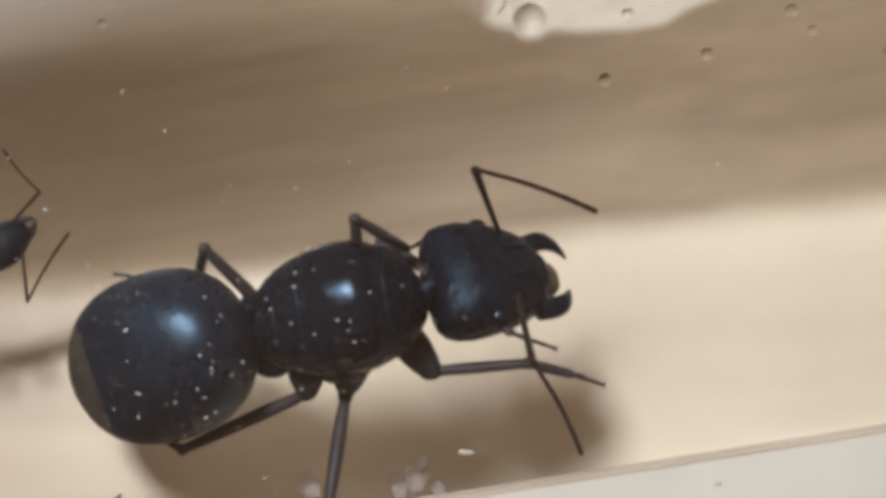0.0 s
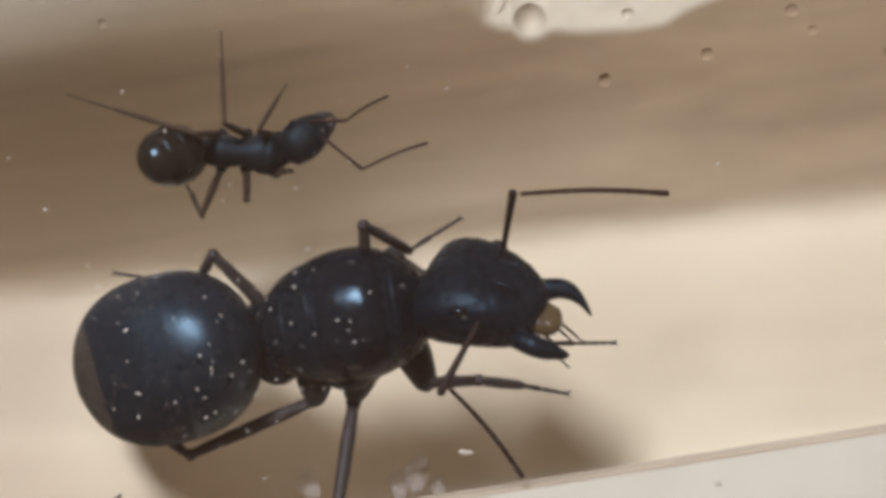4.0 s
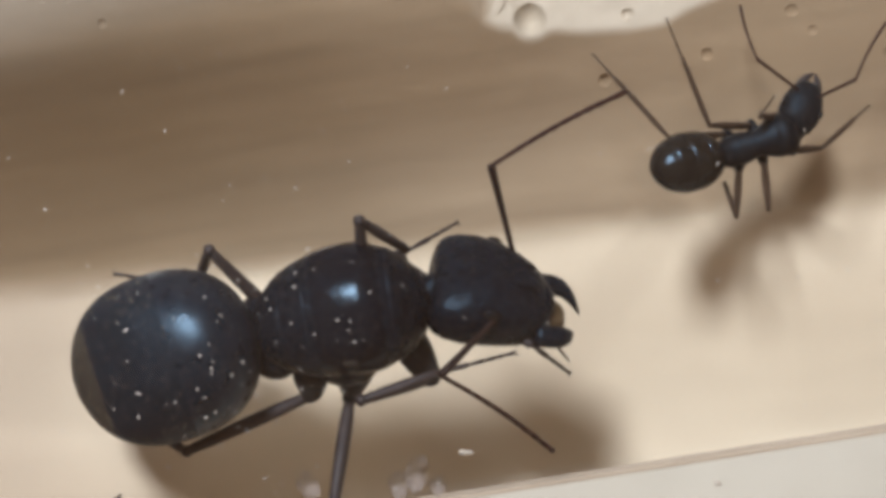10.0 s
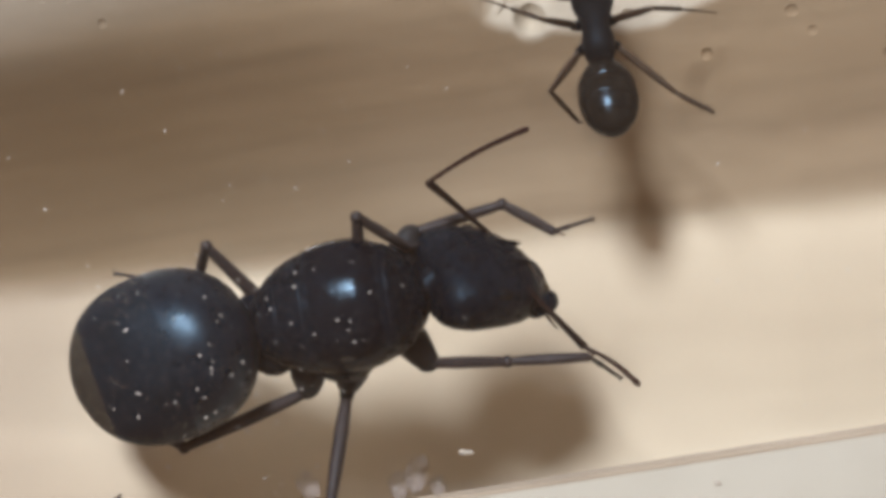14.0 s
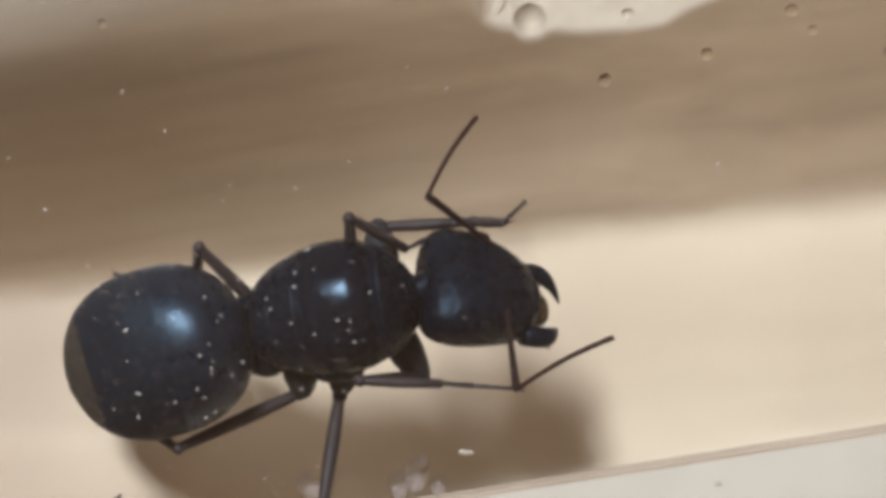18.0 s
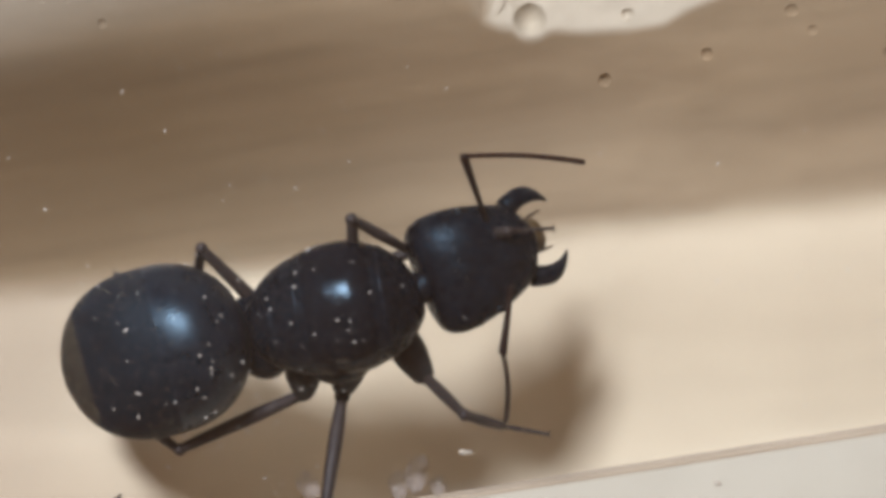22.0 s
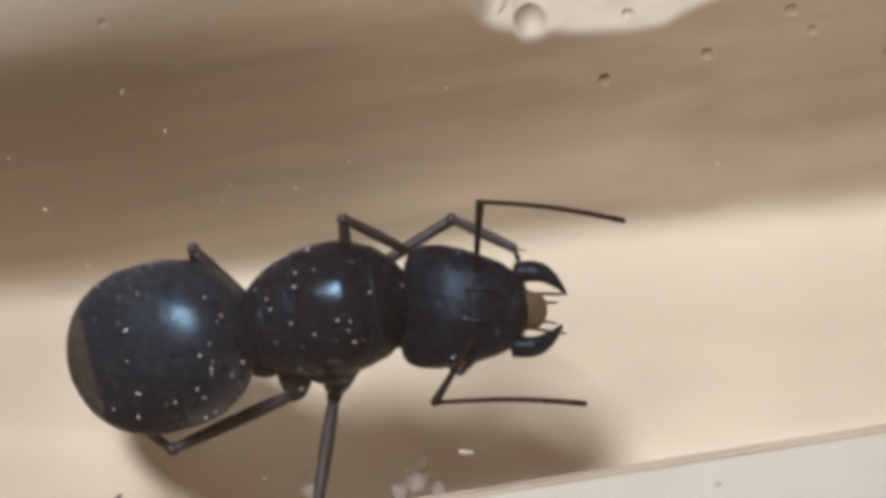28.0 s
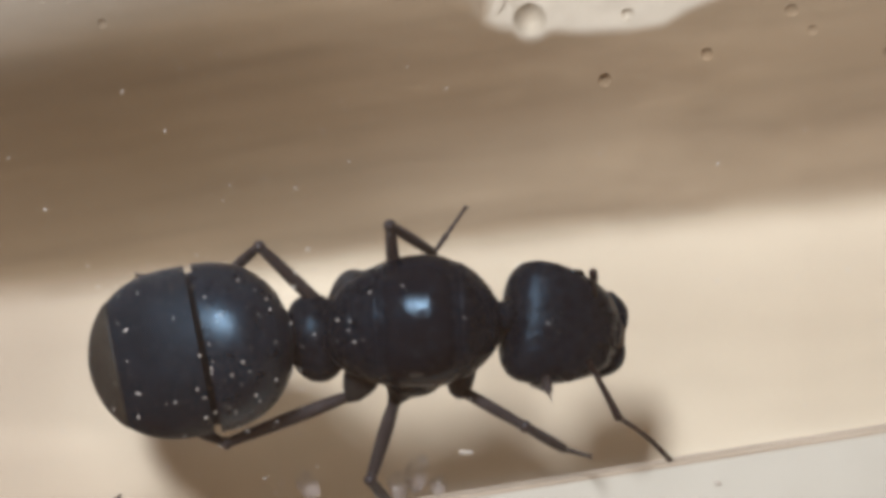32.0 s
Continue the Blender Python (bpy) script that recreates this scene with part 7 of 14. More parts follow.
    walk(Q["funiculus_right"], [(0, at(5.14, -2.11, 5.1, 0, 45.1, -70.3)), (0.25, at(5.01, -2.13, 4.95, 0, 56.1, -82.5)), (0.5, at(4.86, -2.14, 4.8, 0, 63.6, -102.1)), (0.75, at(3.78, -2.1, 5.4, 0, 53.4, -60.5)), (1, at(2.7, -2.08, 5.4, 0, 27.8, -41)), (1.25, at(3.27, -2.11, 5.55, 0, 39.3, -22.2)), (1.5, at(3.83, -2.17, 5.5, 0, 40.3, 0.9)), (1.75, at(4.63, -2.11, 5.25, 0, 61.5, -44.8)), (2, at(5.45, -2.07, 4.8, 0, 47.9, -99.2)), (2.25, at(5.17, -2, 4.9, 0, 54, -92.4)), (2.5, at(4.9, -1.93, 5, 0, 59, -84)), (2.75, at(5.22, -2.05, 5.05, 0, 62.6, -51)), (3, at(5.53, -2.17, 5, 0, 56.1, -20.9)), (3.25, at(3.84, -2.18, 5.65, 0, 51, -43.2)), (3.5, at(2.17, -2.24, 5.4, 0, 39.4, -58.5)), (5.5, at(4.65, -2.22, 4.6, 0, 42.8, -63.9)), (5.75, at(4.52, -2.01, 5.35, 0, 52.4, -71.5)), (6, at(4.41, -1.86, 5.4, 0, 60.1, -82.2)), (6.25, at(4.57, -1.71, 5.45, 0, 56.3, -54.4)), (6.5, at(4.74, -1.58, 5.35, 0, 45.4, -35.2)), (6.75, at(3.8, -1.94, 5.5, 0, 40.2, -36.2)), (7, at(2.86, -2.33, 5.1, 0, 33.8, -36.8)), (7.25, at(4.09, -2.31, 5.35, 0, 51.2, -64.8)), (7.5, at(5.33, -2.35, 4.85, 0, 51, -103.1)), (7.75, at(5.33, -2.2, 4.85, 0, 55.3, -98.2)), (8, at(5.33, -2.06, 4.8, 0, 59.2, -92.1)), (8.25, at(5.13, -2.18, 4.95, 0, 57.4, -73.8)), (8.5, at(4.96, -2.29, 5, 0, 52.1, -59.3)), (8.75, at(4.99, -2.24, 4.9, 0, 59.6, -71.6)), (9, at(5.04, -2.18, 4.7, 0, 64.2, -89.6)), (9.25, at(3.78, -1.96, 5.3, 0, 47.3, -39.1)), (9.5, at(2.55, -1.77, 5.15, 0, -2.5, -20.4)), (9.75, at(2.48, -1.86, 4.8, 0, 14.2, -31.3)), (10, at(2.46, -2.04, 4.3, 0, 27.9, -44.3)), (10.25, at(3.36, -2.42, 4.9, 0, 59.5, -65.8)), (10.5, at(4.24, -2.85, 4.55, 0, 59.9, -127.3)), (10.75, at(4.66, -2.49, 4.8, 0, 58.6, -85.8)), (11, at(5.02, -2.04, 5.1, 0, 36.2, -69)), (11.25, at(4.7, -2.12, 4.95, 0, 55, -81.2)), (11.5, at(4.35, -2.17, 4.75, 0, 58.6, -107.4)), (11.75, at(4.57, -2.04, 5.1, 0, 66.7, -95.8)), (12, at(4.8, -1.92, 5.3, 0, 69.2, -83.4)), (12.25, at(4.66, -2.07, 4.95, 0, 67.2, -86)), (12.5, at(4.52, -2.22, 4.55, 0, 65.3, -88.9)), (12.75, at(3.72, -2.27, 5.3, 0, 55, -61.2)), (13, at(2.93, -2.36, 5.55, 0, 37.6, -47)), (13.25, at(3.28, -2.41, 5.25, 0, 50.9, -40.6)), (13.5, at(3.63, -2.45, 4.8, 0, 61.5, -29.1)), (13.75, at(5.09, -2.22, 4.95, 0, 61.5, -36.1)), (14, at(6.75, -2.17, 1.3, 0, -71.1, -43.5)), (14.25, at(5.95, -1.53, 4.85, 0, 50.8, -29.5)), (14.5, at(5.35, -1.07, 4.85, 0, 52.7, -19)), (16.5, at(5.3, -1.4, 5.55, 0, 55.5, -80.7)), (16.75, at(4.64, -2.12, 5.25, 0, 61.6, -42.9)), (17, at(3.99, -2.88, 4.35, 0, 52.2, -7.4)), (17.25, at(4.23, -2.15, 4.55, 0, 52.9, -6.4)), (17.5, at(4.45, -1.42, 4.65, 0, 53, -5.2)), (17.75, at(4.61, -2.12, 4.95, 0, 50.3, 5.8)), (18, at(4.75, -2.84, 4.9, 0, 45.5, 15.4)), (18.25, at(3.79, -2.59, 4.95, 0, 55.6, -11.5)), (18.5, at(2.83, -2.37, 4.55, 0, 54.3, -43.7)), (18.75, at(2.87, -2.27, 4.7, 0, 46.2, -43)), (19, at(2.9, -2.16, 4.9, 0, 37, -42.4)), (19.25, at(2.98, -2.3, 5.2, 0, 40.9, -31)), (19.5, at(3.05, -2.45, 5.4, 0, 44.2, -19.6)), (19.75, at(3.84, -2.25, 5.5, 0, 52.8, -34.4)), (20, at(4.64, -2.1, 4.9, 0, 56.5, -53.8)), (20.25, at(4.29, -2.38, 4.9, 0, 62.4, -67.1)), (20.5, at(3.93, -2.66, 4.85, 0, 65.7, -84.9)), (20.75, at(4.05, -2.45, 5, 0, 65, -94.2)), (21, at(4.18, -2.24, 5.1, 0, 63.5, -102.5)), (21.25, at(4.41, -2.43, 4.45, 0, 62.5, -111.3)), (21.5, at(4.65, -2.63, 3.65, 0, 51.2, -120.2)), (21.75, at(4.52, -2.23, 4.25, 0, 60.1, -106.3)), (22, at(4.47, -1.75, 4.8, 0, 61.3, -94.2)), (22.25, at(3.99, -1.64, 5.2, 0, 53.3, -54.3)), (22.5, at(3.52, -1.6, 4.45, 0, 29.9, -33.4)), (22.75, at(3.06, -2, 5.05, 0, 41.8, -48.5)), (23, at(2.59, -2.41, 5.4, 0, 46.9, -67.3)), (23.25, at(3.64, -2.45, 5.7, 0, 51, -37.2)), (23.5, at(4.7, -2.54, 5.4, 0, 41.7, -9.2)), (23.75, at(4.26, -2.25, 5.55, 0, 35.2, -8.1)), (24, at(3.84, -1.96, 5.55, 0, 27.2, -7)), (24.25, at(3.52, -2.19, 5.85, 0, 30.8, -11.5)), (24.5, at(3.19, -2.43, 5.95, 0, 33.6, -16.5)), (24.75, at(3.39, -2.57, 5.4, 0, 39.3, -8.1)), (25, at(3.58, -2.74, 4.6, 0, 43.4, 2.2)), (25.25, at(4.46, -2.54, 4.85, 0, 54.4, 0)), (25.5, at(5.34, -2.36, 4.8, 0, 52.1, -2.3)), (27.5, at(1.86, -2.14, 6.35, 0, 42.7, -43)), (27.75, at(2.26, -2.44, 6.3, 0, 36.1, -25.1)), (28, at(2.65, -2.78, 5.9, 0, 20.8, -10.8)), (28.25, at(3.25, -2.77, 5.45, 0, 49.8, -38.2)), (28.5, at(3.85, -2.76, 4.95, 0, 52.7, -83.3)), (28.75, at(3.78, -2.68, 5.1, 0, 60.5, -89)), (29, at(3.7, -2.6, 5.2, 0, 67.6, -98.2)), (29.5, at(3.25, -2.3, 5.55, 0, 41.1, -92.4)), (29.75, at(3.61, -2.37, 5.25, 0, 52.9, -89)), (30, at(3.99, -2.43, 4.95, 0, 64.6, -85.9)), (30.25, at(3.59, -2.05, 5.35, 0, 53.9, -59.1)), (30.5, at(3.19, -1.82, 2.8, 0, 32.9, -45.3)), (30.75, at(2.78, -2.03, 5.75, 0, 33.8, -50.2)), (31, at(2.36, -2.39, 5.7, 0, 31.4, -54.8)), (31.25, at(2.07, -2.33, 5.75, 0, 37.7, -64.1)), (31.5, at(1.81, -2.26, 5.7, 0, 41.6, -73.6)), (31.7, at(3.52, -2.99, 4.75, 0, 79.6, -51.5)), (32, at(5.75, -2.88, 4.7, 0, 57.3, -43.7))])
    walk(Q["coxa_front_right"], [(0, at(1.57, -0.73, 1.61, 0, 13, -61.3)), (0.25, at(1.52, -0.65, 1.64, 0, 13.8, -56.2)), (0.5, at(1.47, -0.57, 1.66, 0, 14.7, -51.2)), (0.75, at(1.47, -0.56, 1.67, 0, 14.7, -56.8)), (1, at(1.47, -0.55, 1.67, 0, 14.8, -62.3)), (1.25, at(1.55, -0.72, 1.62, 0, 13.2, -68.5)), (1.5, at(1.55, -0.72, 1.62, 0, 13.2, -68.5)), (1.75, at(1.55, -0.72, 1.62, 0, 13.2, -68.5)), (2, at(1.57, -0.69, 1.62, 0, 13.3, -53.1)), (2.25, at(1.43, -0.52, 1.69, 0, 15.8, -52.3)), (2.5, at(1.29, -0.34, 1.76, 0, 18.3, -51.6)), (2.75, at(1.42, -0.52, 1.69, 0, 15.8, -57.9)), (3, at(1.55, -0.7, 1.62, 0, 13.3, -64.2)), (3.25, at(1.56, -0.84, 1.6, 0, 12.4, -72)), (3.5, at(1.57, -0.98, 1.57, 0, 11.4, -79.8)), (3.75, at(1.54, -0.83, 1.6, 0, 12.6, -77.6)), (4, at(1.51, -0.69, 1.64, 0, 13.7, -75.5)), (4.25, at(1.48, -0.54, 1.67, 0, 14.9, -73.3)), (4.5, at(1.43, -0.42, 1.71, 0, 16.6, -69.7)), (4.75, at(1.37, -0.3, 1.76, 0, 18.3, -66.1)), (5, at(1.28, -0.22, 1.82, 0, 20.6, -60.4)), (5.25, at(1.19, -0.15, 1.88, 0, 22.9, -54.8)), (5.5, at(1.07, -0.15, 1.95, 0, 25.6, -46.5)), (5.75, at(1.39, -0.45, 1.7, 0, 16.2, -54.1)), (6, at(1.68, -0.88, 1.58, 0, 11.8, -57.4)), (6.25, at(1.62, -0.82, 1.6, 0, 12.4, -64.9)), (6.5, at(1.55, -0.75, 1.61, 0, 13, -72.3)), (6.75, at(1.51, -0.85, 1.6, 0, 12.3, -88)), (7, at(1.55, -0.72, 1.62, 0, 13.2, -68.5)), (7.25, at(1.52, -0.88, 1.59, 0, 12.1, -84.8)), (7.5, at(1.61, -0.85, 1.59, 0, 12.2, -66.6)), (7.75, at(1.68, -0.88, 1.58, 0, 11.8, -59.1)), (8, at(1.74, -0.91, 1.57, 0, 11.4, -51.6)), (8.25, at(1.58, -0.73, 1.61, 0, 13, -59.4)), (8.5, at(1.49, -0.56, 1.66, 0, 14.7, -69.6)), (8.75, at(1.57, -0.71, 1.62, 0, 13.2, -58.5)), (9, at(1.72, -0.86, 1.58, 0, 11.7, -49.8)), (9.25, at(1.53, -0.65, 1.64, 0, 13.7, -57.5)), (9.5, at(1.44, -0.44, 1.7, 0, 16.2, -68.2)), (9.75, at(1.55, -0.72, 1.62, 0, 13.2, -68.5)), (10, at(1.55, -0.72, 1.62, 0, 13.2, -68.5)), (10.25, at(1.55, -0.72, 1.62, 0, 13.2, -68.5)), (10.5, at(1.48, -0.54, 1.67, 0, 14.9, -75.5)), (10.75, at(1.48, -0.54, 1.67, 0, 14.8, -77.2)), (11, at(1.49, -0.55, 1.67, 0, 14.8, -78.8)), (11.25, at(1.43, -0.45, 1.71, 0, 16.1, -70.8)), (11.5, at(1.37, -0.35, 1.74, 0, 17.5, -62.8)), (11.75, at(1.46, -0.54, 1.68, 0, 15.3, -65.6)), (12, at(1.55, -0.72, 1.62, 0, 13.2, -68.5)), (12.25, at(1.46, -0.55, 1.67, 0, 14.9, -57.3)), (12.5, at(1.36, -0.47, 1.7, 0, 16.3, -43.4)), (12.75, at(1.46, -0.54, 1.67, 0, 14.9, -56.5)), (13, at(1.54, -0.7, 1.62, 0, 13.3, -67)), (13.25, at(1.55, -0.72, 1.62, 0, 13.2, -68.5)), (13.5, at(1.55, -0.72, 1.62, 0, 13.2, -68.5)), (13.75, at(1.55, -0.72, 1.62, 0, 13.2, -68.5)), (14, at(1.47, -0.55, 1.67, 0, 14.9, -60.9)), (14.25, at(1.4, -0.47, 1.71, 0, 16.2, -55.9)), (14.5, at(1.32, -0.38, 1.74, 0, 17.6, -51)), (14.75, at(1.34, -0.23, 1.79, 0, 19.6, -67.3)), (15, at(1.47, -0.17, 1.81, 0, 20.1, -86.2)), (15.25, at(1.55, -0.72, 1.62, 0, 13.2, -68.5)), (15.5, at(1.55, -0.72, 1.62, 0, 13.2, -68.5)), (15.75, at(1.55, -0.72, 1.62, 0, 13.2, -68.5)), (16, at(1.55, -0.72, 1.62, 0, 13.2, -68.5)), (16.25, at(1.55, -0.72, 1.62, 0, 13.2, -68.5)), (16.5, at(1.55, -0.72, 1.62, 0, 13.2, -68.5)), (16.75, at(1.55, -0.72, 1.62, 0, 13.2, -68.5)), (17, at(1.43, -0.31, 1.75, 0, 17.8, -77)), (17.25, at(1.46, -0.41, 1.71, 0, 16.5, -81.8)), (17.5, at(1.5, -0.52, 1.67, 0, 15.1, -86.7)), (17.75, at(1.55, -0.72, 1.62, 0, 13.2, -68.5)), (18, at(1.55, -0.72, 1.62, 0, 13.2, -68.5)), (18.25, at(1.55, -0.72, 1.62, 0, 13.2, -68.5)), (18.5, at(1.5, -0.92, 1.58, 0, 11.9, -89.6)), (18.75, at(1.51, -0.66, 1.64, 0, 13.8, -77.4)), (19, at(1.45, -0.51, 1.68, 0, 15.3, -61.5)), (19.25, at(1.55, -0.72, 1.62, 0, 13.2, -68.5)), (19.5, at(1.55, -0.72, 1.62, 0, 13.2, -68.5)), (19.75, at(1.55, -0.72, 1.62, 0, 13.2, -68.5)), (20, at(1.57, -0.72, 1.62, 0, 13.1, -60.1)), (20.25, at(1.57, -0.75, 1.61, 0, 12.8, -67)), (20.5, at(1.56, -0.79, 1.6, 0, 12.6, -73.9)), (20.75, at(1.53, -0.65, 1.64, 0, 13.8, -76.9)), (21, at(1.49, -0.52, 1.67, 0, 15.1, -79.8)), (21.25, at(1.49, -0.51, 1.67, 0, 15.3, -80.9)), (21.5, at(1.49, -0.49, 1.68, 0, 15.4, -82)), (21.75, at(1.53, -0.62, 1.65, 0, 14.2, -74.8)), (22, at(1.56, -0.75, 1.61, 0, 12.9, -67.5)), (22.25, at(1.41, -0.42, 1.71, 0, 16.5, -63.5)), (22.5, at(1.21, -0.16, 1.87, 0, 22.5, -56.3)), (22.75, at(1.55, -0.72, 1.62, 0, 13.2, -68.5)), (23, at(1.55, -0.72, 1.62, 0, 13.2, -68.5)), (23.25, at(1.55, -0.72, 1.62, 0, 13.2, -68.5)), (23.5, at(1.55, -0.72, 1.62, 0, 13.2, -68.5)), (23.75, at(1.55, -0.72, 1.62, 0, 13.2, -68.5)), (24, at(1.55, -0.72, 1.62, 0, 13.2, -68.5)), (24.25, at(1.55, -0.72, 1.62, 0, 13.2, -68.5)), (24.5, at(1.49, -0.15, 1.82, 0, 20.6, -88.2)), (24.75, at(1.55, -0.72, 1.62, 0, 13.2, -68.5)), (25, at(1.55, -0.72, 1.62, 0, 13.2, -68.5)), (25.25, at(1.55, -0.72, 1.62, 0, 13.2, -68.5)), (25.5, at(1.51, -0.64, 1.64, 0, 13.9, -70.5)), (26, at(1.5, -0.69, 1.63, 0, 13.5, -91.2)), (26.25, at(1.55, -0.72, 1.62, 0, 13.2, -68.5)), (26.5, at(1.55, -0.72, 1.62, 0, 13.2, -68.5)), (27, at(1.55, -0.72, 1.62, 0, 13.2, -68.5)), (27.5, at(1.55, -0.72, 1.62, 0, 13.2, -68.5)), (27.75, at(1.55, -0.72, 1.62, 0, 13.2, -68.5)), (28, at(1.07, -0.31, 1.86, 0, 22.1, -34.3)), (28.25, at(1.35, -0.14, 1.84, 0, 21.3, -72.5)), (28.5, at(1.55, -0.72, 1.62, 0, 13.2, -68.5)), (28.75, at(1.52, -0.62, 1.65, 0, 14.2, -90.2)), (29, at(1.52, -0.78, 1.61, 0, 12.8, -82.6)), (29.25, at(1.5, -0.56, 1.67, 0, 15, -84.3)), (29.5, at(1.48, -0.34, 1.73, 0, 17.2, -86.1)), (29.75, at(1.5, -0.59, 1.65, 0, 14.4, -77.1)), (30, at(1.59, -0.85, 1.59, 0, 12.2, -70.8)), (30.25, at(1.55, -0.77, 1.61, 0, 12.9, -75.6)), (30.5, at(1.51, -0.69, 1.63, 0, 13.5, -80.5)), (30.75, at(1.55, -0.83, 1.6, 0, 12.5, -78.1)), (31, at(1.59, -0.97, 1.57, 0, 11.5, -75.7)), (31.25, at(1.47, -0.7, 1.62, 0, 13.4, -107.1)), (31.5, at(1.24, -0.84, 1.58, 0, 11.7, -137.9)), (31.7, at(1.44, -0.68, 1.62, 0, 13.4, -126.2)), (32, at(1.5, -0.53, 1.67, 0, 15, -91.7))])
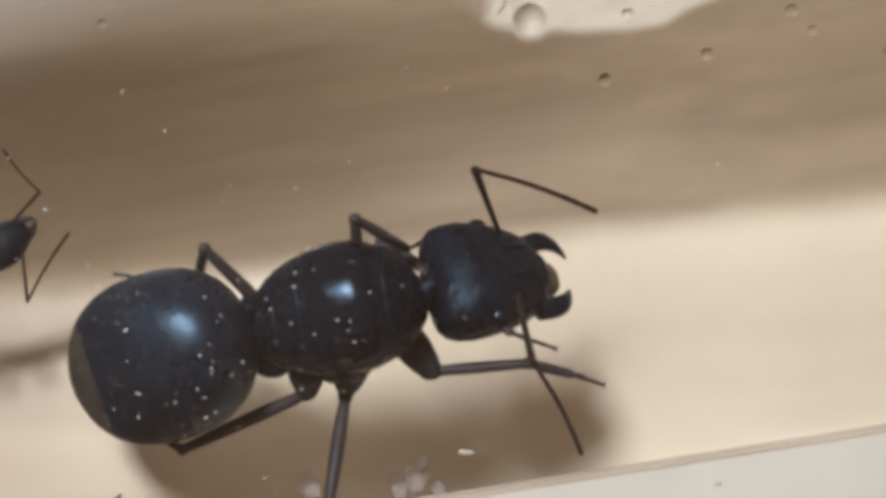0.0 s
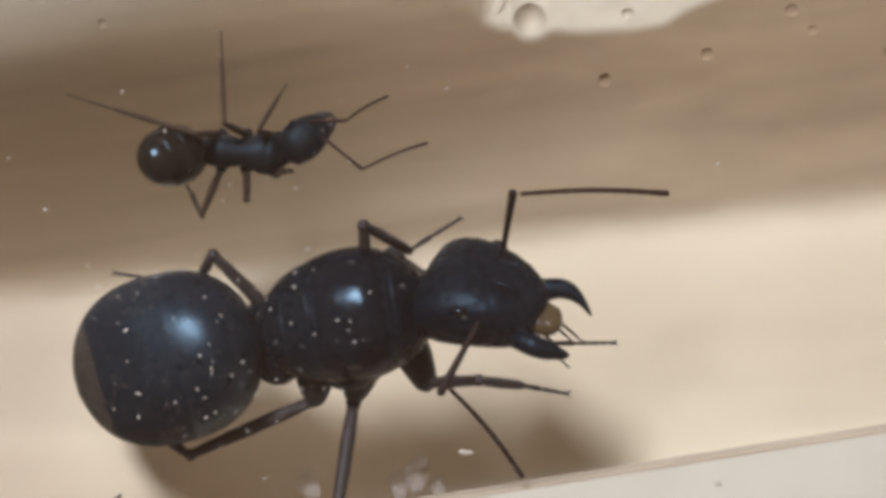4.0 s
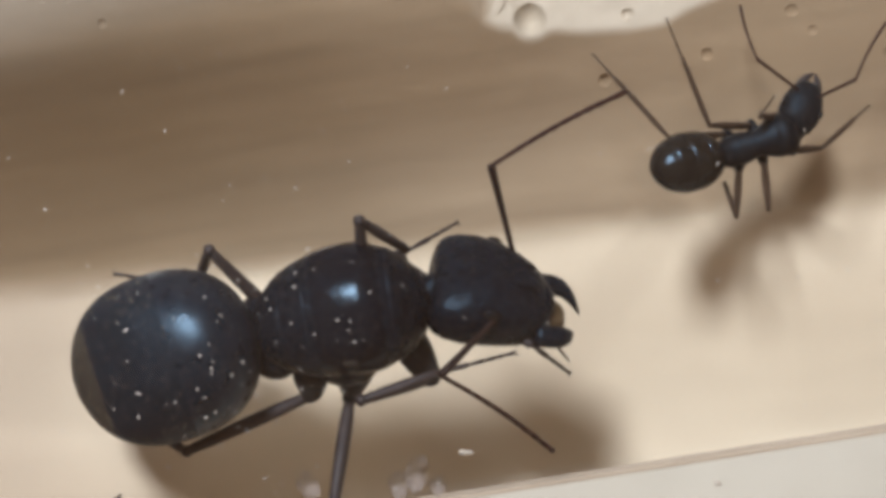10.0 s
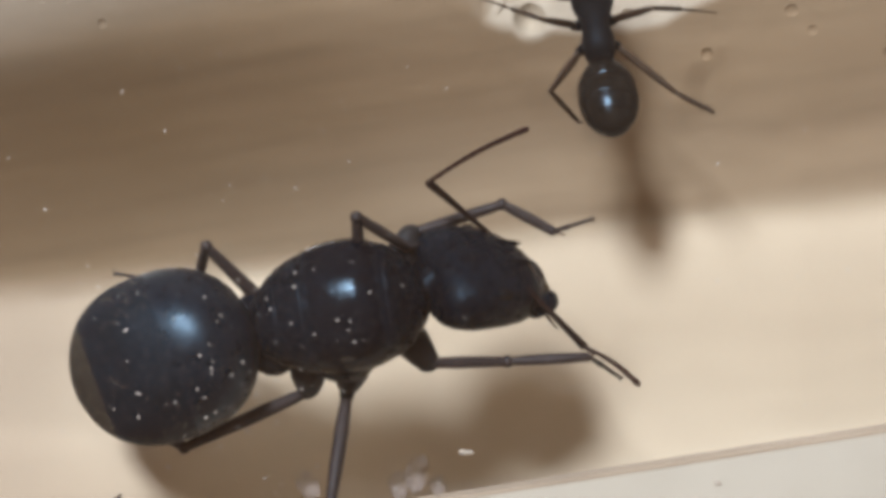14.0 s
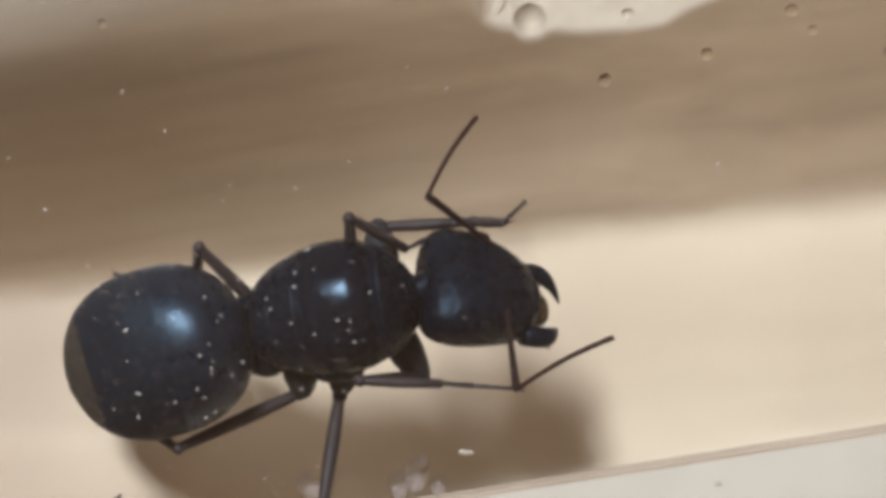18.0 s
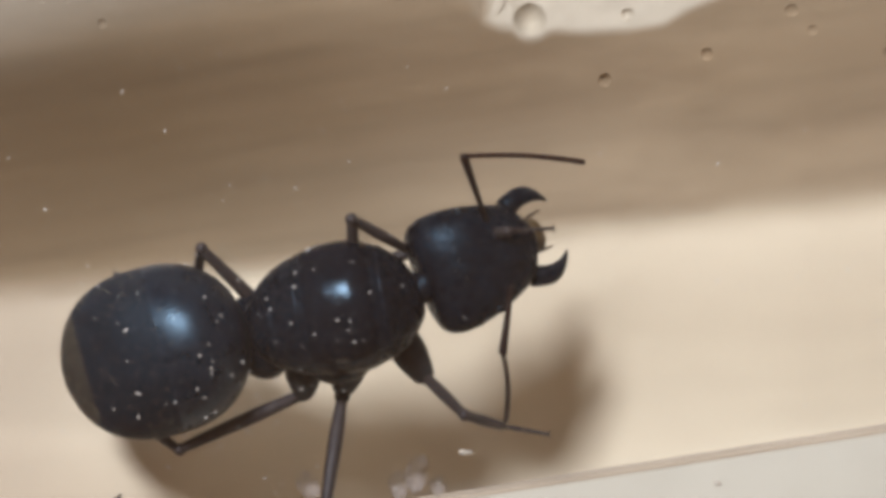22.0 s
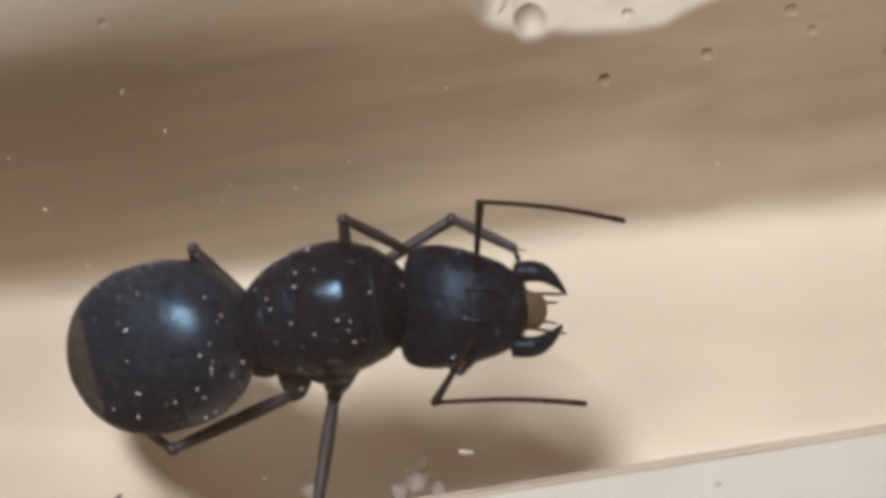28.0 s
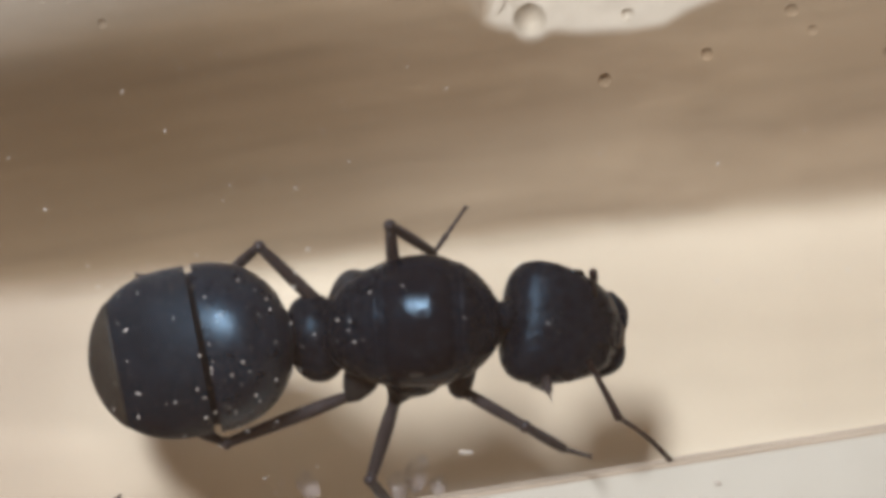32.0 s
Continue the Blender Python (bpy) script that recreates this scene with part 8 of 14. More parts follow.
    walk(Q["femur_front_right"], [(0, at(2.33, -2.12, 1.25, 0, -0.4, -4.1)), (0.25, at(2.39, -1.95, 1.25, 0, -48.7, -19.8)), (0.5, at(2.45, -1.79, 1.25, 0, -57.1, -59.5)), (0.75, at(2.33, -1.86, 1.25, 0, -55.7, -22.7)), (1, at(2.2, -1.94, 1.25, 0, -36.3, -2.7)), (1.25, at(2.16, -2.26, 1.23, 0, -63.8, 162.5)), (1.5, at(2.16, -2.26, 1.23, 0, -25.7, 172.7)), (1.75, at(2.16, -2.26, 1.23, 0, -67, 160.1)), (2, at(2.51, -1.95, 1.25, 0, -53.7, -34.2)), (2.25, at(2.38, -1.75, 1.25, 0, -57.1, -46.3)), (2.5, at(2.25, -1.55, 1.25, 0, -57.1, -60.4)), (2.75, at(2.24, -1.83, 1.25, 0, -42.4, -17.6)), (3, at(2.24, -2.12, 1.25, 0, -0.4, -1.3)), (3.25, at(2.04, -2.33, 1.25, 0, -24.4, 4.7)), (3.5, at(1.85, -2.54, 1.25, 0, -48.4, 10.7)), (3.75, at(1.88, -2.38, 1.25, 0, -52.7, 4.7)), (4, at(1.91, -2.21, 1.25, 0, -57.1, -1.3)), (4.25, at(1.93, -2.04, 1.25, 0, -57.1, -10.2)), (4.5, at(1.96, -1.88, 1.25, 0, -57.1, -21.5)), (4.75, at(1.99, -1.71, 1.25, 0, -57.1, -34.8)), (5, at(2.02, -1.54, 1.25, 0, -57.1, -48.1)), (5.25, at(2.05, -1.38, 1.25, 0, -57.1, -61.5)), (5.5, at(2.08, -1.21, 1.25, 0, -57.1, -74.8)), (5.75, at(2.31, -1.71, 1.25, 0, -57.1, -51.4)), (6, at(2.54, -2.22, 1.25, 0, -52.6, -34.6)), (6.25, at(2.29, -2.24, 1.25, 0, -53.6, -32.9)), (6.5, at(2.03, -2.25, 1.25, 0, -54.7, -31.3)), (6.75, at(1.56, -2.43, 1.25, 0, -51, -5.8)), (7, at(2.16, -2.26, 1.23, 0, -68.5, -165.5)), (7.25, at(1.67, -2.45, 1.25, 0, -45.1, -1.4)), (7.5, at(2.24, -2.3, 1.25, 0, -46.9, -17.5)), (7.75, at(2.48, -2.23, 1.25, 0, -51, -34.4)), (8, at(2.73, -2.15, 1.25, 0, -50.3, -52.7)), (8.25, at(2.38, -2.09, 1.25, 0, -48.8, -25.2)), (8.5, at(2.03, -2.03, 1.25, 0, -36, -4.3)), (8.75, at(2.39, -2.06, 1.25, 0, -56.9, -22.6)), (9, at(2.75, -2.08, 1.25, 0, -57.1, -61)), (9.25, at(2.38, -1.98, 1.25, 0, -54.2, -19.3)), (9.5, at(2.01, -1.88, 1.25, 0, -24.8, -2)), (9.75, at(2.16, -2.26, 1.23, 0, -67.4, 172.5)), (10, at(2.16, -2.26, 1.23, 0, -42.9, -174.8)), (10.25, at(2.16, -2.26, 1.23, 0, -66.3, 177.5)), (10.5, at(1.88, -2.05, 1.25, 0, -57.1, -44.4)), (10.75, at(1.83, -2.07, 1.25, 0, -54.3, -40.6)), (11, at(1.79, -2.08, 1.25, 0, -43.2, -38.8)), (11.25, at(1.94, -1.9, 1.25, 0, -55.1, -46.9)), (11.5, at(2.08, -1.73, 1.25, 0, -57.1, -61.1)), (11.75, at(2.1, -1.96, 1.25, 0, -57.1, -33.4)), (12, at(2.12, -2.18, 1.25, 0, -57.1, -5.6)), (12.25, at(2.31, -1.86, 1.25, 0, -57.1, -35.6)), (12.5, at(2.5, -1.54, 1.25, 0, -57.1, -65.6)), (12.75, at(2.33, -1.85, 1.25, 0, -53.3, -19)), (13, at(2.16, -2.16, 1.25, 0, -19.6, 1.9)), (13.25, at(2.16, -2.26, 1.23, 0, -68.5, 166.2)), (13.5, at(2.16, -2.26, 1.23, 0, -40.6, 171.5)), (13.75, at(2.16, -2.26, 1.23, 0, -68.5, 159.6)), (14, at(2.23, -1.92, 1.25, 0, -36.6, -5.7)), (14.25, at(2.26, -1.75, 1.25, 0, -46.7, -0.8)), (14.5, at(2.29, -1.58, 1.25, 0, -56.7, 4.1)), (14.75, at(1.93, -1.63, 1.25, 0, -51.4, 2.6)), (15, at(1.57, -1.69, 1.25, 0, -46.1, 1.1)), (15.25, at(2.16, -2.26, 1.23, 0, -68.3, 147.8)), (15.5, at(2.16, -2.26, 1.23, 0, -61.2, 158)), (15.75, at(2.16, -2.26, 1.23, 0, -52.8, 164.5)), (16, at(2.16, -2.26, 1.23, 0, -43.4, 168.9)), (16.25, at(2.16, -2.26, 1.23, 0, -31.5, 172.4)), (16.5, at(2.16, -2.26, 1.23, 0, -8.5, 175.5)), (16.75, at(2.16, -2.26, 1.23, 0, -56.1, 165.4)), (17, at(1.78, -1.81, 1.25, 0, -57.1, -39.1)), (17.25, at(1.68, -1.95, 1.25, 0, -57.1, -8.9)), (17.5, at(1.58, -2.08, 1.25, 0, -53.1, 16)), (17.75, at(2.16, -2.26, 1.23, 0, -66.7, 167.2)), (18, at(2.16, -2.26, 1.23, 0, -52.6, 171.4)), (18.25, at(2.16, -2.26, 1.23, 0, -66.6, 177.7)), (18.5, at(1.51, -2.5, 1.25, 0, -50.5, -4.9)), (18.75, at(1.85, -2.19, 1.25, 0, -49.9, -18)), (19, at(2.2, -1.88, 1.25, 0, -49.3, -31.1)), (19.25, at(2.16, -2.26, 1.23, 0, -74.1, 167.7)), (19.5, at(2.16, -2.26, 1.23, 0, -54.4, -175.7)), (19.75, at(2.16, -2.26, 1.23, 0, -76.1, 174.3)), (20, at(2.35, -2.09, 1.25, 0, -36, -0.7)), (20.25, at(2.17, -2.2, 1.25, 0, -51.5, -7.7)), (20.5, at(1.99, -2.31, 1.25, 0, -57.1, -20.9)), (20.75, at(1.88, -2.19, 1.25, 0, -57.1, -36.4)), (21, at(1.76, -2.06, 1.25, 0, -57.1, -51.8)), (21.25, at(1.73, -2.05, 1.25, 0, -56.9, -34.6)), (21.5, at(1.7, -2.04, 1.25, 0, -56.8, -17.4)), (21.75, at(1.94, -2.12, 1.25, 0, -56.9, -33.4)), (22, at(2.17, -2.21, 1.25, 0, -57.1, -49.4)), (22.25, at(2.1, -1.81, 1.25, 0, -57.1, -35.1)), (22.5, at(2.04, -1.4, 1.25, 0, -57.1, -17.3)), (22.75, at(2.16, -2.26, 1.23, 0, -72, 146.6)), (23, at(2.16, -2.26, 1.23, 0, -59.8, 177.9)), (23.25, at(2.16, -2.26, 1.23, 0, -66.3, 166)), (23.5, at(2.16, -2.26, 1.23, 0, -70.7, 148.2)), (23.75, at(2.16, -2.26, 1.23, 0, -69.9, 145.1)), (24, at(2.16, -2.26, 1.23, 0, -69, 142.2)), (24.25, at(2.16, -2.26, 1.23, 0, -71.2, 137.3)), (24.5, at(1.53, -1.67, 1.25, 0, -44.6, -35.9)), (24.75, at(2.16, -2.26, 1.23, 0, -64.9, 155.4)), (25, at(2.16, -2.26, 1.23, 0, -54.3, 167.6)), (25.25, at(2.16, -2.26, 1.23, 0, -72.4, 161.5)), (25.5, at(2.04, -2.12, 1.25, 0, -41, -10.5)), (26, at(1.47, -2.26, 1.25, 0, -37, -4.9)), (26.25, at(2.16, -2.26, 1.23, 0, -71.3, -178.4)), (26.5, at(2.16, -2.26, 1.23, 0, -64.6, -176.2)), (27, at(2.16, -2.26, 1.23, 0, -50.4, -172.7)), (27.5, at(2.16, -2.26, 1.23, 0, -30.4, -170.4)), (27.75, at(2.16, -2.26, 1.23, 0, -66.1, 159.7)), (28, at(2.31, -1.15, 1.25, 0, -57.1, -40.2)), (28.25, at(1.81, -1.58, 1.25, 0, -47.3, -36.5)), (28.5, at(2.16, -2.26, 1.23, 0, -72.7, 158.4)), (28.75, at(1.52, -2.18, 1.25, 0, -46.8, -39.7)), (29, at(1.73, -2.35, 1.25, 0, -57.1, -50.8)), (29.25, at(1.66, -2.12, 1.25, 0, -56.5, -45.5)), (29.5, at(1.59, -1.89, 1.25, 0, -55.9, -40.2)), (29.75, at(1.85, -2.12, 1.25, 0, -56.5, -44.6)), (30, at(2.11, -2.35, 1.25, 0, -57.1, -48.9)), (30.25, at(1.94, -2.3, 1.25, 0, -57.1, -54.8)), (30.5, at(1.77, -2.24, 1.25, 0, -57.1, -60.8)), (30.75, at(1.88, -2.38, 1.25, 0, -57.1, -18.8)), (31, at(1.99, -2.51, 1.25, 0, -46.8, 6.6)), (31.25, at(1.02, -2.21, 1.25, 0, -46.5, -1.9)), (31.5, at(0.06, -1.9, 1.25, 0, -46.1, -10.3)), (31.7, at(0.51, -1.96, 1.25, 0, -24.7, -19.1)), (32, at(1.46, -2.09, 1.25, 0, -43.4, -29.9))])
    walk(Q["tibia_front_right"], [(0, at(5.12, -2.32, 1.27, 0, -60.6, -19.2)), (0.25, at(4.13, -2.58, 3.35, 0, 53.7, -37.1)), (0.5, at(3.23, -3.1, 3.6, 0, 55.8, -43.6)), (0.75, at(3.78, -2.47, 3.56, 0, 53.5, -34.7)), (1, at(4.45, -2.04, 2.91, 0, 54.8, -22.4)), (1.25, at(0.98, -1.89, 3.74, 0, 5.4, -2.8)), (1.5, at(-0.35, -1.94, 2.45, 0, -3.1, -2.2)), (1.75, at(1.13, -1.89, 3.81, 0, 11.5, -14.5)), (2, at(3.89, -2.88, 3.51, 0, 32.1, -23.8)), (2.25, at(3.43, -2.85, 3.6, 0, 35.7, -34)), (2.5, at(3, -2.87, 3.6, 0, 38.3, -44.1)), (2.75, at(4.21, -2.46, 3.14, 0, 54.4, -27.7)), (3, at(5.04, -2.19, 1.27, 0, -52.7, 13)), (3.25, at(4.59, -2.2, 2.4, 0, 58.9, 1.6)), (3.5, at(3.68, -2.2, 3.34, 0, 55, -2.3)), (3.75, at(3.52, -2.22, 3.52, 0, 55.5, -10.8)), (4, at(3.43, -2.25, 3.6, 0, 57, -20.2)), (4.25, at(3.43, -2.31, 3.6, 0, 60.3, -30.9)), (4.5, at(3.38, -2.43, 3.6, 0, 61.9, -39.3)), (4.75, at(3.24, -2.58, 3.6, 0, 61.7, -44)), (5, at(3.01, -2.69, 3.6, 0, 59.1, -46.3)), (5.25, at(2.74, -2.73, 3.6, 0, 53.7, -48.9)), (5.5, at(2.47, -2.68, 3.6, 0, 45.8, -53)), (5.75, at(3.25, -2.9, 3.6, 0, 54.5, -53)), (6, at(3.94, -3.18, 3.47, 0, 61.5, -46.9)), (6.25, at(3.68, -3.14, 3.5, 0, 51.8, -48.4)), (6.5, at(3.41, -3.1, 3.53, 0, 42.2, -49.8)), (6.75, at(3.32, -2.61, 3.42, 0, 47.5, -22.6)), (7, at(1.16, -2.52, 3.84, 0, 24, 10.5)), (7.25, at(3.64, -2.5, 3.23, 0, 48.4, -5.4)), (7.5, at(4.06, -2.88, 3.29, 0, 54.4, -18.3)), (7.75, at(3.94, -3.22, 3.43, 0, 58.1, -24.3)), (8, at(3.81, -3.57, 3.4, 0, 61.1, -31.4)), (8.25, at(4.05, -2.88, 3.36, 0, 49.8, -25.6)), (8.5, at(4.29, -2.2, 2.9, 0, 35.7, -22.1)), (8.75, at(3.8, -2.64, 3.6, 0, 48.6, -31)), (9, at(3.49, -3.41, 3.6, 0, 66.1, -39.2)), (9.25, at(3.93, -2.52, 3.52, 0, 58.2, -24.6)), (9.5, at(4.55, -1.97, 2.42, 0, 54.1, -6.1)), (9.75, at(1.09, -2.12, 3.82, 0, 5.1, 4.4)), (10, at(0.12, -2.45, 3.14, 0, 6.9, 10.5)), (10.25, at(1.03, -2.21, 3.8, 0, 45.8, -11.4)), (10.5, at(2.96, -3.12, 3.6, 0, 62.7, -12.8)), (10.75, at(3.07, -3.13, 3.52, 0, 53.7, -42.1)), (11, at(3.38, -3.36, 3.17, 0, 45.7, -60.4)), (11.25, at(3.03, -3.08, 3.55, 0, 53, -52)), (11.5, at(2.81, -3.06, 3.6, 0, 65.7, -35.1)), (11.75, at(3.38, -2.78, 3.6, 0, 60.3, -32.2)), (12, at(3.64, -2.33, 3.6, 0, 43.6, -29.5)), (12.25, at(3.53, -2.77, 3.6, 0, 59.3, -30.8)), (12.5, at(3.12, -2.93, 3.6, 0, 62.3, -36.8)), (12.75, at(3.91, -2.39, 3.49, 0, 60.6, -16.2)), (13, at(4.8, -2.07, 2.19, 0, 56.4, 7.5)), (13.25, at(1.16, -2.02, 3.84, 0, 5.4, -2.6)), (13.5, at(0.05, -1.95, 3.05, 0, 5.7, -7.9)), (13.75, at(1.19, -1.9, 3.84, 0, 4.5, -6.7)), (14, at(4.47, -2.14, 2.92, 0, -0.6, -5.8)), (14.25, at(4.15, -1.8, 3.32, 0, -0.5, -3.3)), (14.5, at(3.83, -1.47, 3.59, 0, -0.2, -1)), (14.75, at(3.67, -1.56, 3.43, 0, -0.1, -1.8)), (15, at(3.5, -1.66, 3.28, 0, 0, -2.7)), (15.25, at(1.28, -1.71, 3.83, 0, 26.7, -1.7)), (15.5, at(0.91, -1.75, 3.69, 0, 8.4, -1.9)), (15.75, at(0.53, -1.81, 3.46, 0, 6.1, -2.7)), (16, at(0.16, -1.87, 3.16, 0, 5.5, -3.6)), (16.25, at(-0.21, -1.94, 2.69, 0, 1.9, -3.7)), (16.5, at(-0.6, -2.04, 1.64, 0, -5.2, -3.8)), (16.75, at(0.65, -1.87, 3.56, 0, 23.1, -17)), (17, at(2.96, -2.77, 3.6, 0, 70.6, -27.2)), (17.25, at(3.19, -2.18, 3.6, 0, 66.8, -13)), (17.5, at(3.2, -1.62, 3.49, 0, 55.8, -1.3)), (17.75, at(1.08, -2.01, 3.8, 0, 28.5, -2.2)), (18, at(0.48, -2.01, 3.46, 0, 5.7, -11.3)), (18.25, at(1.04, -2.22, 3.8, 0, 21.8, -10.6)), (18.5, at(3.29, -2.65, 3.41, 0, 52.5, 14.3)), (18.75, at(3.52, -2.74, 3.43, 0, 43.1, 10.4)), (19, at(3.76, -2.83, 3.37, 0, 31.6, 8)), (19.25, at(1.41, -2.1, 3.92, 0, 36.7, -17.1)), (19.5, at(0.53, -2.38, 3.51, 0, 27.5, -0.5)), (19.75, at(1.49, -2.19, 3.95, 0, 24.3, -1.2)), (20, at(4.62, -2.12, 2.9, 0, 55.9, -10.9)), (20.25, at(3.9, -2.44, 3.44, 0, 59.4, -15.7)), (20.5, at(3.42, -2.86, 3.6, 0, 68.9, -21.9)), (20.75, at(3.1, -3.1, 3.6, 0, 66.7, -34.6)), (21, at(2.7, -3.26, 3.6, 0, 60.5, -44.5)), (21.25, at(3, -2.89, 3.6, 0, 61, -30.8)), (21.5, at(3.17, -2.5, 3.59, 0, 55.7, -16.1)), (21.75, at(3.23, -2.93, 3.6, 0, 59, -24.9)), (22, at(3.16, -3.36, 3.6, 0, 58.2, -31.2)), (22.25, at(3.35, -2.68, 3.6, 0, 69.1, -96.7)), (22.5, at(3.49, -1.86, 3.6, 0, 45.5, -137)), (22.75, at(1.43, -1.78, 3.89, 0, 47.4, -6.9)), (23, at(0.75, -2.21, 3.65, 0, 16.5, 2.3)), (23.25, at(1.07, -1.99, 3.8, 0, 30, -3.3)), (23.5, at(1.37, -1.77, 3.87, 0, 40.2, -8.9)), (23.75, at(1.37, -1.71, 3.86, 0, 33.4, -11.9)), (24, at(1.36, -1.65, 3.85, 0, 25.7, -15)), (24.25, at(1.49, -1.65, 3.88, 0, 29.4, -26.9)), (24.5, at(3.15, -2.83, 3.22, 0, 24.2, -24.5)), (24.75, at(1.07, -1.76, 3.77, 0, 29.1, -25.6)), (25, at(0.56, -1.91, 3.51, 0, 28.8, -12.6)), (25.25, at(1.35, -1.99, 3.9, 0, 28.6, -12.4)), (25.5, at(4.12, -2.51, 3.09, 0, 54.6, -17.8)), (26, at(3.68, -2.44, 2.93, 0, 51.6, -14.3)), (26.25, at(1.26, -2.29, 3.88, 0, 16, -2.8)), (26.5, at(0.96, -2.34, 3.76, 0, 7.7, 0)), (27, at(0.39, -2.49, 3.39, 0, 6.8, 4.5)), (27.5, at(-0.23, -2.66, 2.65, 0, 1.1, 9.3)), (27.75, at(1.09, -1.87, 3.79, 0, 44.1, -7.5)), (28, at(3.48, -2.14, 3.6, 0, 71.1, 30.1)), (28.25, at(3.33, -2.71, 3.31, 0, 53, -18.7)), (28.5, at(1.38, -1.95, 3.9, 0, 3.3, -36.2)), (28.75, at(2.99, -3.4, 3.29, 0, 44.4, -35.1)), (29, at(2.69, -3.53, 3.6, 0, 63, -38.7)), (29.25, at(2.74, -3.21, 3.58, 0, 56.2, -37.4)), (29.5, at(2.79, -2.9, 3.57, 0, 49.4, -36)), (29.75, at(2.95, -3.2, 3.58, 0, 54.2, -39.4)), (30, at(3.11, -3.49, 3.6, 0, 58.9, -42.9)), (30.25, at(2.82, -3.53, 3.6, 0, 60.2, -39.6)), (30.5, at(2.52, -3.57, 3.6, 0, 61.5, -36.4)), (30.75, at(3.32, -2.87, 3.6, 0, 69.1, -37.1)), (31, at(3.89, -2.29, 3.29, 0, 72.1, -18.3)), (31.25, at(2.91, -2.28, 3.3, 0, 54.1, -25.8)), (31.5, at(1.97, -2.25, 3.27, 0, 30.2, -26.6)), (31.7, at(2.91, -2.79, 2.42, 0, 30.6, -44.4)), (32, at(3.22, -3.1, 3.17, 0, 51.2, -36.1))])
